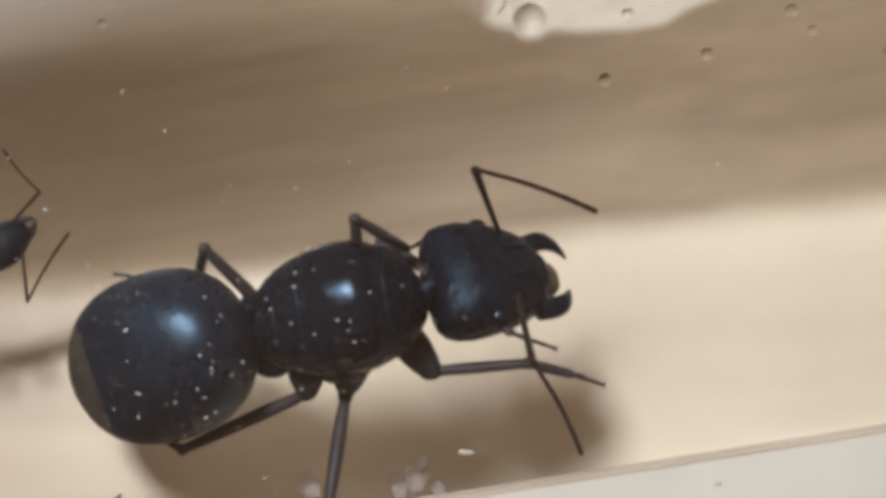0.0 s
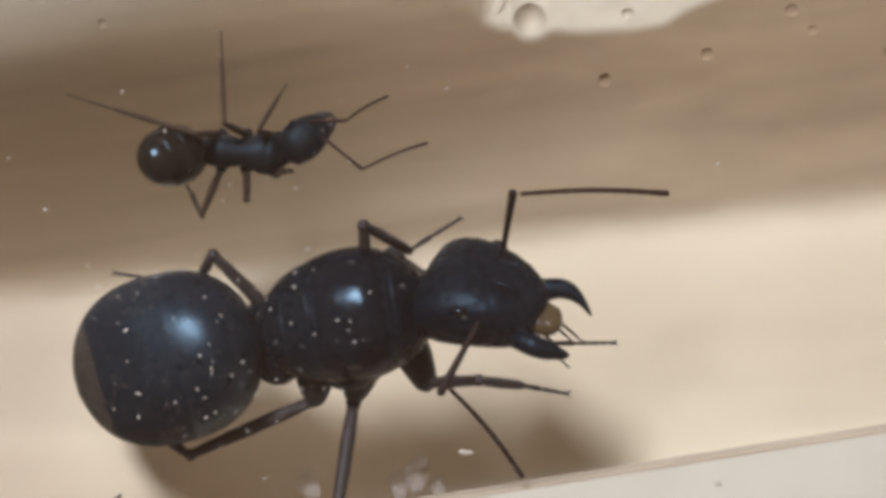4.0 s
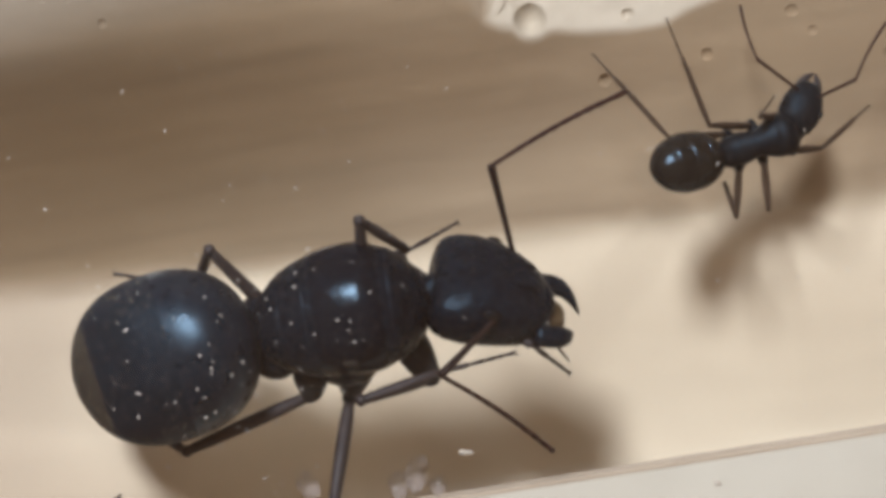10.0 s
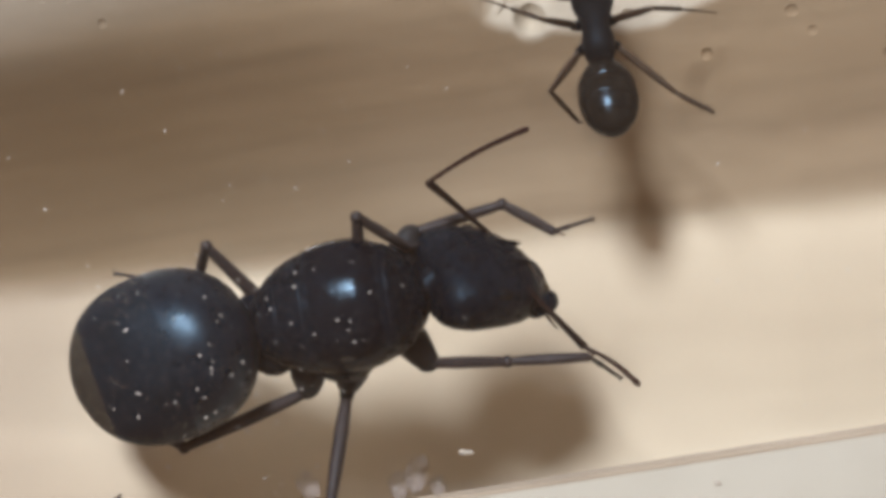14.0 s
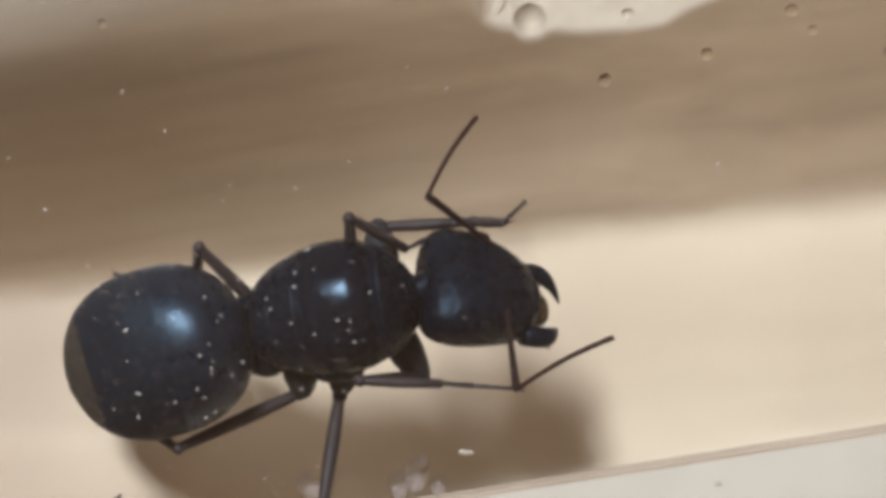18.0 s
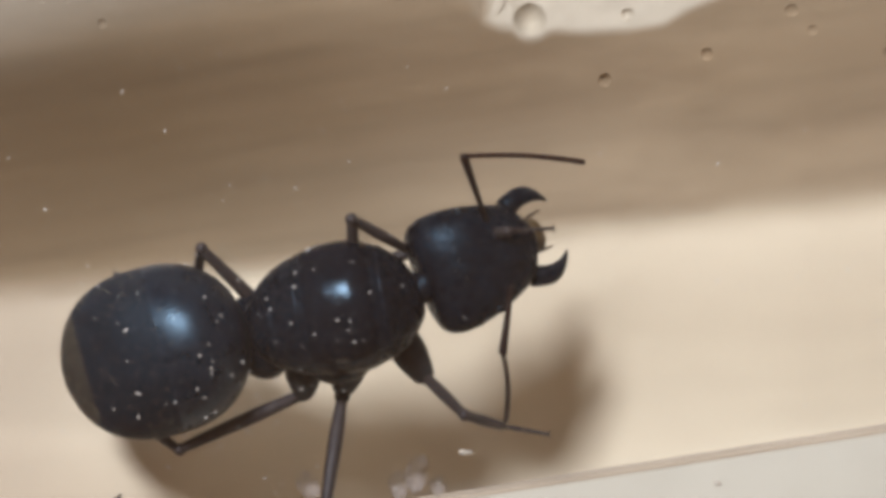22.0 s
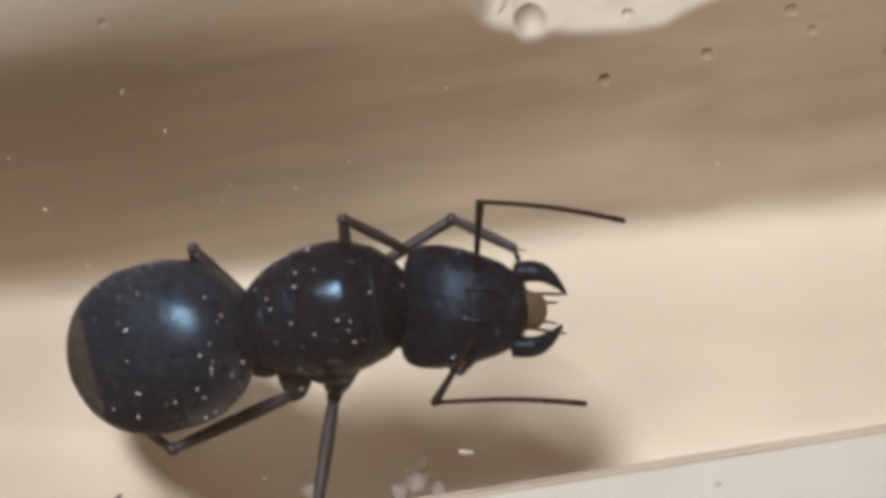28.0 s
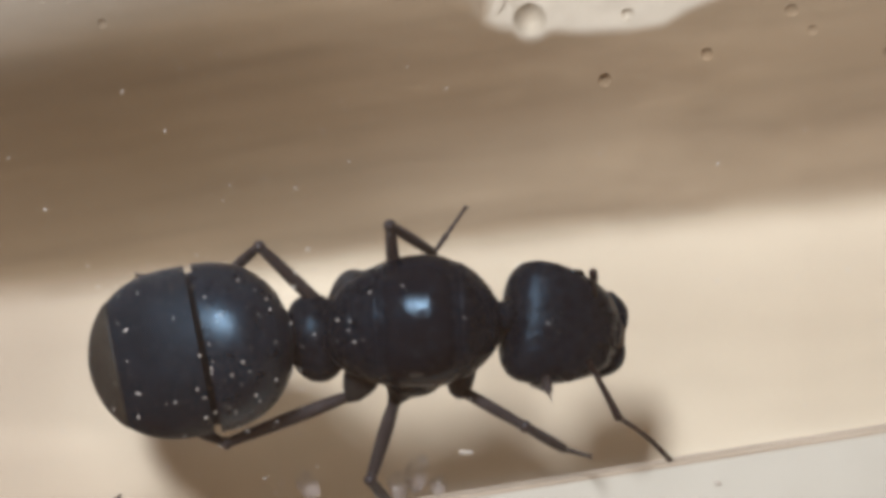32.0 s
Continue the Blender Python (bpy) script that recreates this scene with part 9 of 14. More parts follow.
    walk(Q["tarsus_front_right"], [(0, at(6.19, -2.69, 3.27, 0, 59.4, -30.6)), (0.25, at(5.22, -3.4, 1.5, 0, -66, 58.9)), (0.5, at(4.16, -3.99, 1.7, 0, -55.8, 112.7)), (0.75, at(4.91, -3.25, 1.71, 0, -55.1, 105.6)), (1, at(5.68, -2.55, 1.03, 0, -86.8, -3.9)), (1.25, at(3.27, -2, 3.53, 0, 30.9, -14.1)), (1.5, at(1.95, -2.03, 2.57, 0, 3.6, -9.4)), (1.75, at(3.31, -2.45, 3.35, 0, 30, -18.7)), (2, at(5.67, -3.67, 2.28, 0, 72.2, -17.6)), (2.25, at(4.98, -3.9, 2.26, 0, 71.3, -24.4)), (2.5, at(4.3, -4.13, 2.17, 0, 65.6, -30.5)), (2.75, at(5.4, -3.08, 1.27, 0, -77.8, 23.8)), (3, at(6.39, -1.87, 3.1, 0, 74, 15.9)), (3.25, at(5.78, -2.16, 0.43, 0, -79.6, 21.1)), (3.5, at(5, -2.26, 1.46, 0, -68.5, -14.5)), (3.75, at(4.8, -2.46, 1.62, 0, -59.4, -15.1)), (4, at(4.6, -2.68, 1.67, 0, -57, -15.1)), (4.25, at(4.41, -2.9, 1.62, 0, -59.5, -14.4)), (4.5, at(4.22, -3.12, 1.57, 0, -61.9, -13.7)), (4.75, at(4.02, -3.33, 1.57, 0, -61.7, -13.5)), (5, at(3.82, -3.55, 1.66, 0, -57.7, -13.9)), (5.25, at(3.63, -3.76, 1.75, 0, -53.7, -14.2)), (5.5, at(3.44, -3.96, 1.95, 0, 54.5, -35.5)), (5.75, at(4.06, -3.97, 1.73, 0, -54.5, -19.7)), (6, at(4.68, -3.98, 1.45, 0, -69.1, -96.7)), (6.25, at(4.6, -4.2, 1.68, 0, -56.4, -63.3)), (6.5, at(4.51, -4.4, 1.99, 0, 56.2, -65.4)), (6.75, at(4.75, -3.21, 1.73, 0, -54.4, -39.2)), (7, at(3.23, -2.13, 2.9, 0, 39.2, 4.4)), (7.25, at(5.16, -2.65, 1.51, 0, -65.1, -13.8)), (7.5, at(5.33, -3.3, 1.43, 0, -62.7, -15.4)), (7.75, at(5.04, -3.72, 1.48, 0, -67.5, -10.8)), (8, at(4.76, -4.15, 1.39, 0, -73.9, 1.7)), (8.25, at(5.39, -3.52, 1.6, 0, -60.4, -10.1)), (8.5, at(6.02, -2.91, 1.55, 0, -63, -13.6)), (8.75, at(5.11, -3.43, 1.87, 0, 51.1, -28.7)), (9, at(4.21, -4, 1.5, 0, -66.1, 9.3)), (9.25, at(5.03, -3.03, 1.57, 0, -62.2, 9.5)), (9.5, at(5.89, -2.11, 0.56, 0, -83.5, 13.7)), (9.75, at(3.38, -1.94, 3.61, 0, 29, 1.2)), (10, at(2.36, -2.03, 2.86, 0, 5.1, 5.2)), (10.25, at(2.61, -2.53, 2.15, 0, 34.4, -3.4)), (10.5, at(3.99, -3.35, 1.56, 0, -62.7, -19.2)), (10.75, at(4.08, -4.04, 1.67, 0, -57, -9)), (11, at(4.18, -4.76, 1.52, 0, -64.8, 31.2)), (11.25, at(3.88, -4.17, 1.71, 0, -55.3, -3.9)), (11.5, at(3.59, -3.6, 1.5, 0, -65.7, -9.2)), (11.75, at(4.34, -3.39, 1.6, 0, -60.3, -37.9)), (12, at(5.09, -3.15, 2.02, 0, 57.3, -60.9)), (12.25, at(4.54, -3.37, 1.62, 0, -59.3, -43.3)), (12.5, at(3.98, -3.57, 1.56, 0, -62.3, -22.5)), (12.75, at(5, -2.71, 1.49, 0, -66.6, -7.9)), (13, at(6.06, -1.9, 0.27, 0, -85.5, 33.9)), (13.25, at(3.45, -2.12, 3.62, 0, 50.7, -9.5)), (13.5, at(2.32, -2.26, 2.83, 0, 46.4, -25.2)), (13.75, at(3.47, -2.17, 3.65, 0, 35.9, -14.6)), (14, at(6.76, -2.38, 2.94, 0, 56.8, -43.3)), (14.25, at(6.44, -1.94, 3.34, 0, 50.7, -22.7)), (14.5, at(6.13, -1.51, 3.6, 0, 39.1, -8.1)), (14.75, at(5.96, -1.64, 3.43, 0, 44.7, -9.6)), (15, at(5.8, -1.77, 3.26, 0, 50.4, -11.2)), (15.25, at(3.33, -1.77, 2.8, 0, 3.7, -3.9)), (15.5, at(3.18, -1.83, 3.35, 0, 13.8, -5.4)), (15.75, at(2.81, -1.92, 3.22, 0, 4.1, -5.5)), (16, at(2.45, -2.01, 2.94, 0, 4.3, -6.4)), (16.25, at(2.08, -2.09, 2.62, 0, 4.7, -7.1)), (16.5, at(1.68, -2.19, 1.85, 0, 4.1, -8)), (16.75, at(2.67, -2.48, 2.65, 0, 50.3, -16.3)), (17, at(3.64, -3.12, 1.43, 0, -70.6, 11.5)), (17.25, at(4.06, -2.38, 1.5, 0, -65.9, 8.4)), (17.5, at(4.49, -1.65, 1.58, 0, -61.2, 5.4)), (17.75, at(3.09, -2.09, 2.7, 0, 42.2, -10)), (18, at(2.72, -2.45, 3.23, 0, 3.1, -13.2)), (18.25, at(3.14, -2.61, 2.95, 0, 42, -3.4)), (18.5, at(4.64, -2.31, 1.59, 0, -61.1, 8.6)), (18.75, at(5.17, -2.43, 1.86, 0, 50.7, -6.8)), (19, at(5.7, -2.55, 2.17, 0, 41.8, -8.9)), (19.25, at(3.17, -2.64, 2.55, 0, 47.7, 9.4)), (19.5, at(2.57, -2.4, 2.45, 0, 61.2, 12.6)), (19.75, at(3.58, -2.24, 3, 0, 58.4, 0.6)), (20, at(5.89, -2.36, 0.99, 0, -78.4, 4.5)), (20.25, at(5.03, -2.75, 1.46, 0, -68.4, -1.7)), (20.5, at(4.18, -3.17, 1.45, 0, -68.9, -12)), (20.75, at(3.85, -3.61, 1.49, 0, -66.7, 3.3)), (21, at(3.51, -4.05, 1.6, 0, -60.5, 10.3)), (21.25, at(3.96, -3.46, 1.59, 0, -61, 4.3)), (21.5, at(4.41, -2.86, 1.69, 0, -56, -6.7)), (21.75, at(4.3, -3.43, 1.63, 0, -59, -8.4)), (22, at(4.2, -3.99, 1.65, 0, -58.2, -12.6)), (22.25, at(3.25, -3.5, 1.45, 0, -69.1, -122.6)), (22.5, at(2.31, -2.96, 1.96, 0, 54.8, -129.1)), (22.75, at(2.98, -1.97, 2.2, 0, 66.9, -55.6)), (23, at(2.95, -2.12, 3, 0, 42, -5.4)), (23.25, at(3.05, -2.1, 2.65, 0, 40.8, -3.6)), (23.5, at(3.11, -2.04, 2.39, 0, 38.7, -3.4)), (23.75, at(3.25, -2.11, 2.6, 0, 51.7, 3.8)), (24, at(3.37, -2.18, 2.85, 0, 61, 16.4)), (24.25, at(3.28, -2.55, 2.75, 0, 49.5, -10.7)), (24.5, at(5.06, -3.71, 2.27, 0, 43.1, -65.2)), (24.75, at(2.89, -2.63, 2.65, 0, 43.7, -27.3)), (25, at(2.53, -2.35, 2.4, 0, 54.3, -30.9)), (25.25, at(3.33, -2.42, 2.8, 0, 54.2, -24.4)), (25.5, at(5.39, -2.92, 1.21, 0, -79.7, -12.4)), (26, at(5.06, -2.79, 1.14, 0, -75.3, -4.7)), (26.25, at(3.47, -2.4, 3.25, 0, 51, -12.5)), (26.5, at(3.24, -2.34, 3.45, 0, 49.2, -11)), (27, at(2.66, -2.31, 3.12, 0, 41.2, -6.5)), (27.5, at(2.04, -2.29, 2.61, 0, 28.8, -2.4)), (27.75, at(2.73, -2.08, 2.19, 0, 53.4, -1.9)), (28, at(4.12, -1.76, 1.42, 0, -71.1, 43.2)), (28.25, at(4.64, -3.15, 1.47, 0, -67.8, 17.4)), (28.5, at(3.23, -3.31, 3.77, 0, 18.2, -30.2)), (28.75, at(4.33, -4.35, 1.68, 0, -56.6, -42)), (29, at(3.5, -4.18, 1.55, 0, -63, -9)), (29.25, at(3.75, -3.98, 1.69, 0, -56.1, -1.6)), (29.5, at(4, -3.78, 1.82, 0, -50.7, -0.2)), (29.75, at(3.99, -4.04, 1.74, 0, -53.8, 171.1)), (30, at(3.98, -4.3, 1.63, 0, -56.8, 173.5)), (30.25, at(3.69, -4.26, 1.6, 0, -60.6, 176)), (30.5, at(3.4, -4.22, 1.58, 0, -61.5, -12.4)), (30.75, at(3.98, -3.36, 1.45, 0, -69.1, -3.4)), (31, at(4.56, -2.51, 1.1, 0, -75.3, 2.4)), (31.25, at(4.12, -2.87, 1.44, 0, -67.3, -16.5)), (31.5, at(3.75, -3.13, 2.11, 0, 50.7, -33.3)), (31.7, at(4.33, -4.17, 1.25, 0, -62.1, -43.3)), (32, at(4.38, -3.95, 1.38, 0, -74.9, -5))])
    walk(Q["coxa_middle_right"], [(0, at(0.15, -1.25, 1.95, 0, 26.9, -109.2)), (31, at(0.15, -1.25, 1.95, 0, 26.9, -109.2)), (31.5, at(0.15, -1.25, 1.95, 0, 26, -93)), (31.7, at(0.15, -1.25, 1.95, 0, 28, -100.8)), (32, at(0.15, -1.25, 1.95, 0, 27.7, -120.8))])
    walk(Q["femur_middle_right"], [(0, at(-0.24, -2.37, 1.35, 0, -25.8, -106.9)), (31, at(-0.24, -2.37, 1.35, 0, -25.8, -106.8)), (31.5, at(0.09, -2.48, 1.35, 0, -26.4, -107.5)), (31.7, at(-0.06, -2.36, 1.35, 0, -42.2, -107.5)), (32, at(-0.43, -2.23, 1.35, 0, -52.3, -110))])
    walk(Q["tibia_middle_right"], [(0, at(-1.18, -5.47, 2.92, 0, 50.2, -90.1)), (1, at(-1.2, -5.43, 2.98, 0, 54.3, -95.2)), (3, at(-1.2, -5.44, 2.97, 0, 54.1, -95.6)), (14, at(-1.19, -5.48, 2.89, 0, 49.3, -91.2)), (17, at(-1.16, -5.48, 2.9, 0, 48.2, -85.5)), (18, at(-1.17, -5.47, 2.91, 0, 49.2, -86.7)), (19, at(-1.15, -5.46, 2.96, 0, 50.4, -82.8)), (20, at(-1.19, -5.46, 2.93, 0, 51.4, -91.3)), (25, at(-1.16, -5.48, 2.89, 0, 47.9, -85.6)), (28, at(-1.15, -5.47, 2.93, 0, 49.1, -83.2)), (29, at(-1.16, -5.49, 2.88, 0, 47.2, -85)), (31, at(-1.18, -5.47, 2.92, 0, 50.1, -89)), (31.25, at(-1.08, -5.5, 2.94, 0, 51, -92.1)), (31.5, at(-0.88, -5.55, 2.95, 0, 51.9, -94.3)), (31.7, at(-0.86, -4.9, 3.77, 0, 56.1, -86.3)), (32, at(-1.19, -4.3, 4.2, 0, 65.8, -62.7))])
    walk(Q["tarsus_middle_right"], [(0, at(-1.18, -7, 1.07, 0, -53.5, -50)), (1, at(-1.33, -6.83, 1.03, 0, -55.2, -49.4)), (2, at(-1.34, -6.83, 1.03, 0, -55.3, -49.6)), (10, at(-1.27, -6.96, 1.05, 0, -54.2, -50.7)), (12, at(-1.21, -7.04, 1.08, 0, -53.3, -51.3)), (13, at(-1.19, -7.03, 1.07, 0, -53.3, -50.4)), (14, at(-1.22, -7.04, 1.07, 0, -53.4, -51.5)), (17, at(-1.04, -7.08, 1.11, 0, -51.9, -48.8)), (18, at(-1.08, -7.04, 1.1, 0, -52.5, -48.7)), (19, at(-0.95, -6.98, 1.11, 0, -52.1, -45.6)), (20, at(-1.22, -6.95, 1.06, 0, -54, -49.7)), (22, at(-1.12, -7.01, 1.08, 0, -53, -48.9)), (23, at(-1.15, -6.99, 1.07, 0, -53.4, -49)), (25, at(-1.04, -7.09, 1.11, 0, -51.8, -49)), (28, at(-0.96, -7.03, 1.12, 0, -51.7, -46.7)), (29, at(-1.02, -7.11, 1.12, 0, -51.4, -49.1)), (30, at(-1.03, -7.07, 1.11, 0, -52, -48.6)), (31, at(-1.15, -7.01, 1.08, 0, -53.2, -49.4)), (31.25, at(-1.13, -7.01, 1.07, 0, -53.6, -51)), (31.5, at(-1, -7.03, 1.06, 0, -53.8, -51.7)), (31.7, at(-0.78, -6.24, 1.78, 0, 45, -68.9)), (32, at(-0.74, -5.17, 2.01, 0, 49.1, -62.8))])
    walk(Q["coxa_hind_right"], [(0, at(-1.2, -1.25, 1.95, 0, 33.1, -97.2)), (31, at(-1.2, -1.25, 1.95, 0, 33.1, -97.2)), (31.5, at(-1.2, -1.25, 1.95, 0, 29.4, -78.8)), (31.7, at(-1.2, -1.25, 1.95, 0, 33, -89.7)), (32, at(-1.2, -1.25, 1.95, 0, 33.1, -119.4))])
    walk(Q["femur_hind_right"], [(0, at(-1.31, -2.16, 1.35, 0, -15.2, -165.1)), (2.25, at(-1.31, -2.17, 1.35, 0, -13.1, -165.6)), (14, at(-1.31, -2.16, 1.35, 0, -14.3, -165)), (19, at(-1.32, -2.16, 1.35, 0, -18.7, -165.1)), (20, at(-1.31, -2.17, 1.35, 0, -14.8, -165.3)), (28, at(-1.32, -2.16, 1.35, 0, -18.4, -165)), (31, at(-1.32, -2.16, 1.35, 0, -15.8, -165.1)), (31.5, at(-0.99, -2.29, 1.35, 0, -4.6, -164.6)), (31.7, at(-1.2, -2.17, 1.35, 0, -12.1, -163.9)), (32, at(-1.65, -2.05, 1.35, 0, -18.2, -162.7))])
    walk(Q["tibia_hind_right"], [(0, at(-5.04, -3.15, 2.4, 0, 50.1, 144.6)), (1, at(-5.08, -3.14, 2.28, 0, 44.7, 142.2)), (3, at(-5.08, -3.14, 2.25, 0, 44.6, 142.6)), (10, at(-5.07, -3.15, 2.31, 0, 47.8, 144.6)), (13, at(-5.05, -3.16, 2.39, 0, 50.3, 145.2)), (14, at(-5.06, -3.16, 2.34, 0, 49.8, 146.2)), (17, at(-5.01, -3.16, 2.53, 0, 53.8, 144.5)), (18, at(-5.02, -3.15, 2.5, 0, 52.6, 144)), (19, at(-4.99, -3.14, 2.63, 0, 54, 140.4)), (20, at(-5.05, -3.15, 2.37, 0, 48.7, 143.9)), (22, at(-5.03, -3.15, 2.47, 0, 51.5, 143.9)), (23, at(-5.04, -3.15, 2.45, 0, 50.5, 143.6)), (25, at(-5.01, -3.16, 2.53, 0, 53.9, 144.8)), (28, at(-4.99, -3.15, 2.61, 0, 54.6, 142)), (29, at(-5.01, -3.16, 2.54, 0, 54.6, 145.2)), (30, at(-5.01, -3.15, 2.54, 0, 53.7, 144.1)), (31, at(-5.04, -3.15, 2.44, 0, 50.8, 144.2)), (31.25, at(-4.98, -3.21, 2.06, 0, 47.3, 144.4)), (31.5, at(-4.84, -3.35, 1.67, 0, 35.9, 145.4)), (31.7, at(-4.95, -3.26, 2.19, 0, 46.8, 151.5)), (32, at(-5.28, -3.18, 2.6, 0, 48.1, 160.2))])
    walk(Q["tarsus_hind_right"], [(0, at(-6.41, -2.19, 0.41, 0, -49.5, 97.2)), (1, at(-6.54, -2.01, 0.45, 0, -46.9, 99.2)), (2, at(-6.55, -2, 0.44, 0, -46.8, 99.4)), (10, at(-6.49, -2.14, 0.39, 0, -48.7, 98.4)), (12, at(-6.44, -2.23, 0.36, 0, -49.9, 97.6)), (13, at(-6.41, -2.21, 0.39, 0, -49.7, 97.2)), (14, at(-6.45, -2.23, 0.35, 0, -49.9, 97.8)), (17, at(-6.26, -2.26, 0.43, 0, -50.7, 94.9)), (18, at(-6.3, -2.22, 0.44, 0, -50.1, 95.5)), (19, at(-6.16, -2.16, 0.53, 0, -49.6, 93.7)), (20, at(-6.44, -2.14, 0.42, 0, -48.8, 97.7)), (22, at(-6.34, -2.2, 0.44, 0, -49.7, 96.2)), (23, at(-6.37, -2.17, 0.44, 0, -49.3, 96.6)), (25, at(-6.26, -2.28, 0.42, 0, -50.8, 94.9)), (28, at(-6.18, -2.22, 0.49, 0, -50.2, 93.8)), (29, at(-6.24, -2.3, 0.42, 0, -51.1, 94.6)), (30, at(-6.26, -2.25, 0.44, 0, -50.6, 94.9)), (31, at(-6.37, -2.19, 0.42, 0, -49.6, 96.7)), (31.25, at(-6.42, -2.19, 0.15, 0, -49.2, 97.6)), (31.5, at(-6.57, -2.16, 0.15, 0, -53, 93.1)), (31.7, at(-6.52, -2.41, 0.29, 0, -51.5, 102.2)), (32, at(-6.91, -2.6, 0.66, 0, -57.1, 103.2))])
    walk(Q["mandible_left"], [(0, at(3.05, 1, -0.25, 0, 0, 5.8)), (0.5, at(3.05, 1, -0.25, 0, 0, -0.7)), (1, at(3.05, 1, -0.25, 0, 0, 7.2)), (1.5, at(3.05, 1, -0.25, 0, 0, -0.6)), (2, at(3.05, 1, -0.25, 0, 0, -13.1)), (2.5, at(3.05, 1, -0.25, 0, 0, -9.3)), (3, at(3.05, 1, -0.25, 0, 0, -11)), (3.5, at(3.05, 1, -0.25, 0, 0, 14.2)), (5.5, at(3.05, 1, -0.25, 0, 0, -9.6)), (6, at(3.05, 1, -0.25, 0, 0, -10.3)), (6.5, at(3.05, 1, -0.25, 0, 0, -10.1)), (7, at(3.05, 1, -0.25, 0, 0, 15.8)), (7.5, at(3.05, 1, -0.25, 0, 0, -11.1)), (8, at(3.05, 1, -0.25, 0, 0, -13.1)), (8.5, at(3.05, 1, -0.25, 0, 0, -7)), (9, at(3.05, 1, -0.25, 0, 0, -2.5)), (9.5, at(3.05, 1, -0.25, 0, 0, 0.6)), (10, at(3.05, 1, -0.25, 0, 0, 1.6)), (10.5, at(3.05, 1, -0.25, 0, 0, -7.1)), (11, at(3.05, 1, -0.25, 0, 0, 0.8)), (11.5, at(3.05, 1, -0.25, 0, 0, 2)), (12, at(3.05, 1, -0.25, 0, 0, -38)), (12.5, at(3.05, 1, -0.25, 0, 0, -6.2)), (13, at(3.05, 1, -0.25, 0, 0, -2.8)), (13.5, at(3.05, 1, -0.25, 0, 0, -12.8)), (14, at(3.05, 1, -0.25, 0, 0, -38)), (14.5, at(3.05, 1, -0.25, 0, 0, 7.2)), (16.5, at(3.05, 1, -0.25, 0, 0, -38)), (17, at(3.05, 1, -0.25, 0, 0, -4.7)), (17.5, at(3.05, 1, -0.25, 0, 0, 4.9)), (18, at(3.05, 1, -0.25, 0, 0, -1)), (18.5, at(3.05, 1, -0.25, 0, 0, -38)), (19, at(3.05, 1, -0.25, 0, 0, 16.3)), (19.5, at(3.05, 1, -0.25, 0, 0, -1.5)), (20, at(3.05, 1, -0.25, 0, 0, -7.4)), (20.5, at(3.05, 1, -0.25, 0, 0, -1.7)), (21, at(3.05, 1, -0.25, 0, 0, 14.3)), (21.5, at(3.05, 1, -0.25, 0, 0, 5.6)), (22, at(3.05, 1, -0.25, 0, 0, 4.8)), (22.5, at(3.05, 1, -0.25, 0, 0, 8)), (23, at(3.05, 1, -0.25, 0, 0, -0.1)), (23.5, at(3.05, 1, -0.25, 0, 0, -38)), (24, at(3.05, 1, -0.25, 0, 0, -38)), (24.5, at(3.05, 1, -0.25, 0, 0, -38)), (25, at(3.05, 1, -0.25, 0, 0, 1.5)), (25.5, at(3.05, 1, -0.25, 0, 0, -0.4)), (27.5, at(3.05, 1, -0.25, 0, 0, -1.7)), (28, at(3.05, 1, -0.25, 0, 0, -4.8)), (28.5, at(3.05, 1, -0.25, 0, 0, -1.9)), (29, at(3.05, 1, -0.25, 0, 0, 3.3)), (29.5, at(3.05, 1, -0.25, 0, 0, -3.7)), (30, at(3.05, 1, -0.25, 0, 0, 0.6)), (30.5, at(3.05, 1, -0.25, 0, 0, -12.2)), (31, at(3.05, 1, -0.25, 0, 0, 1.6)), (31.5, at(3.05, 1, -0.25, 0, 0, -5.3)), (31.7, at(3.05, 1, -0.25, 0, 0, -38)), (32, at(3.05, 1, -0.25, 0, 0, -38))])
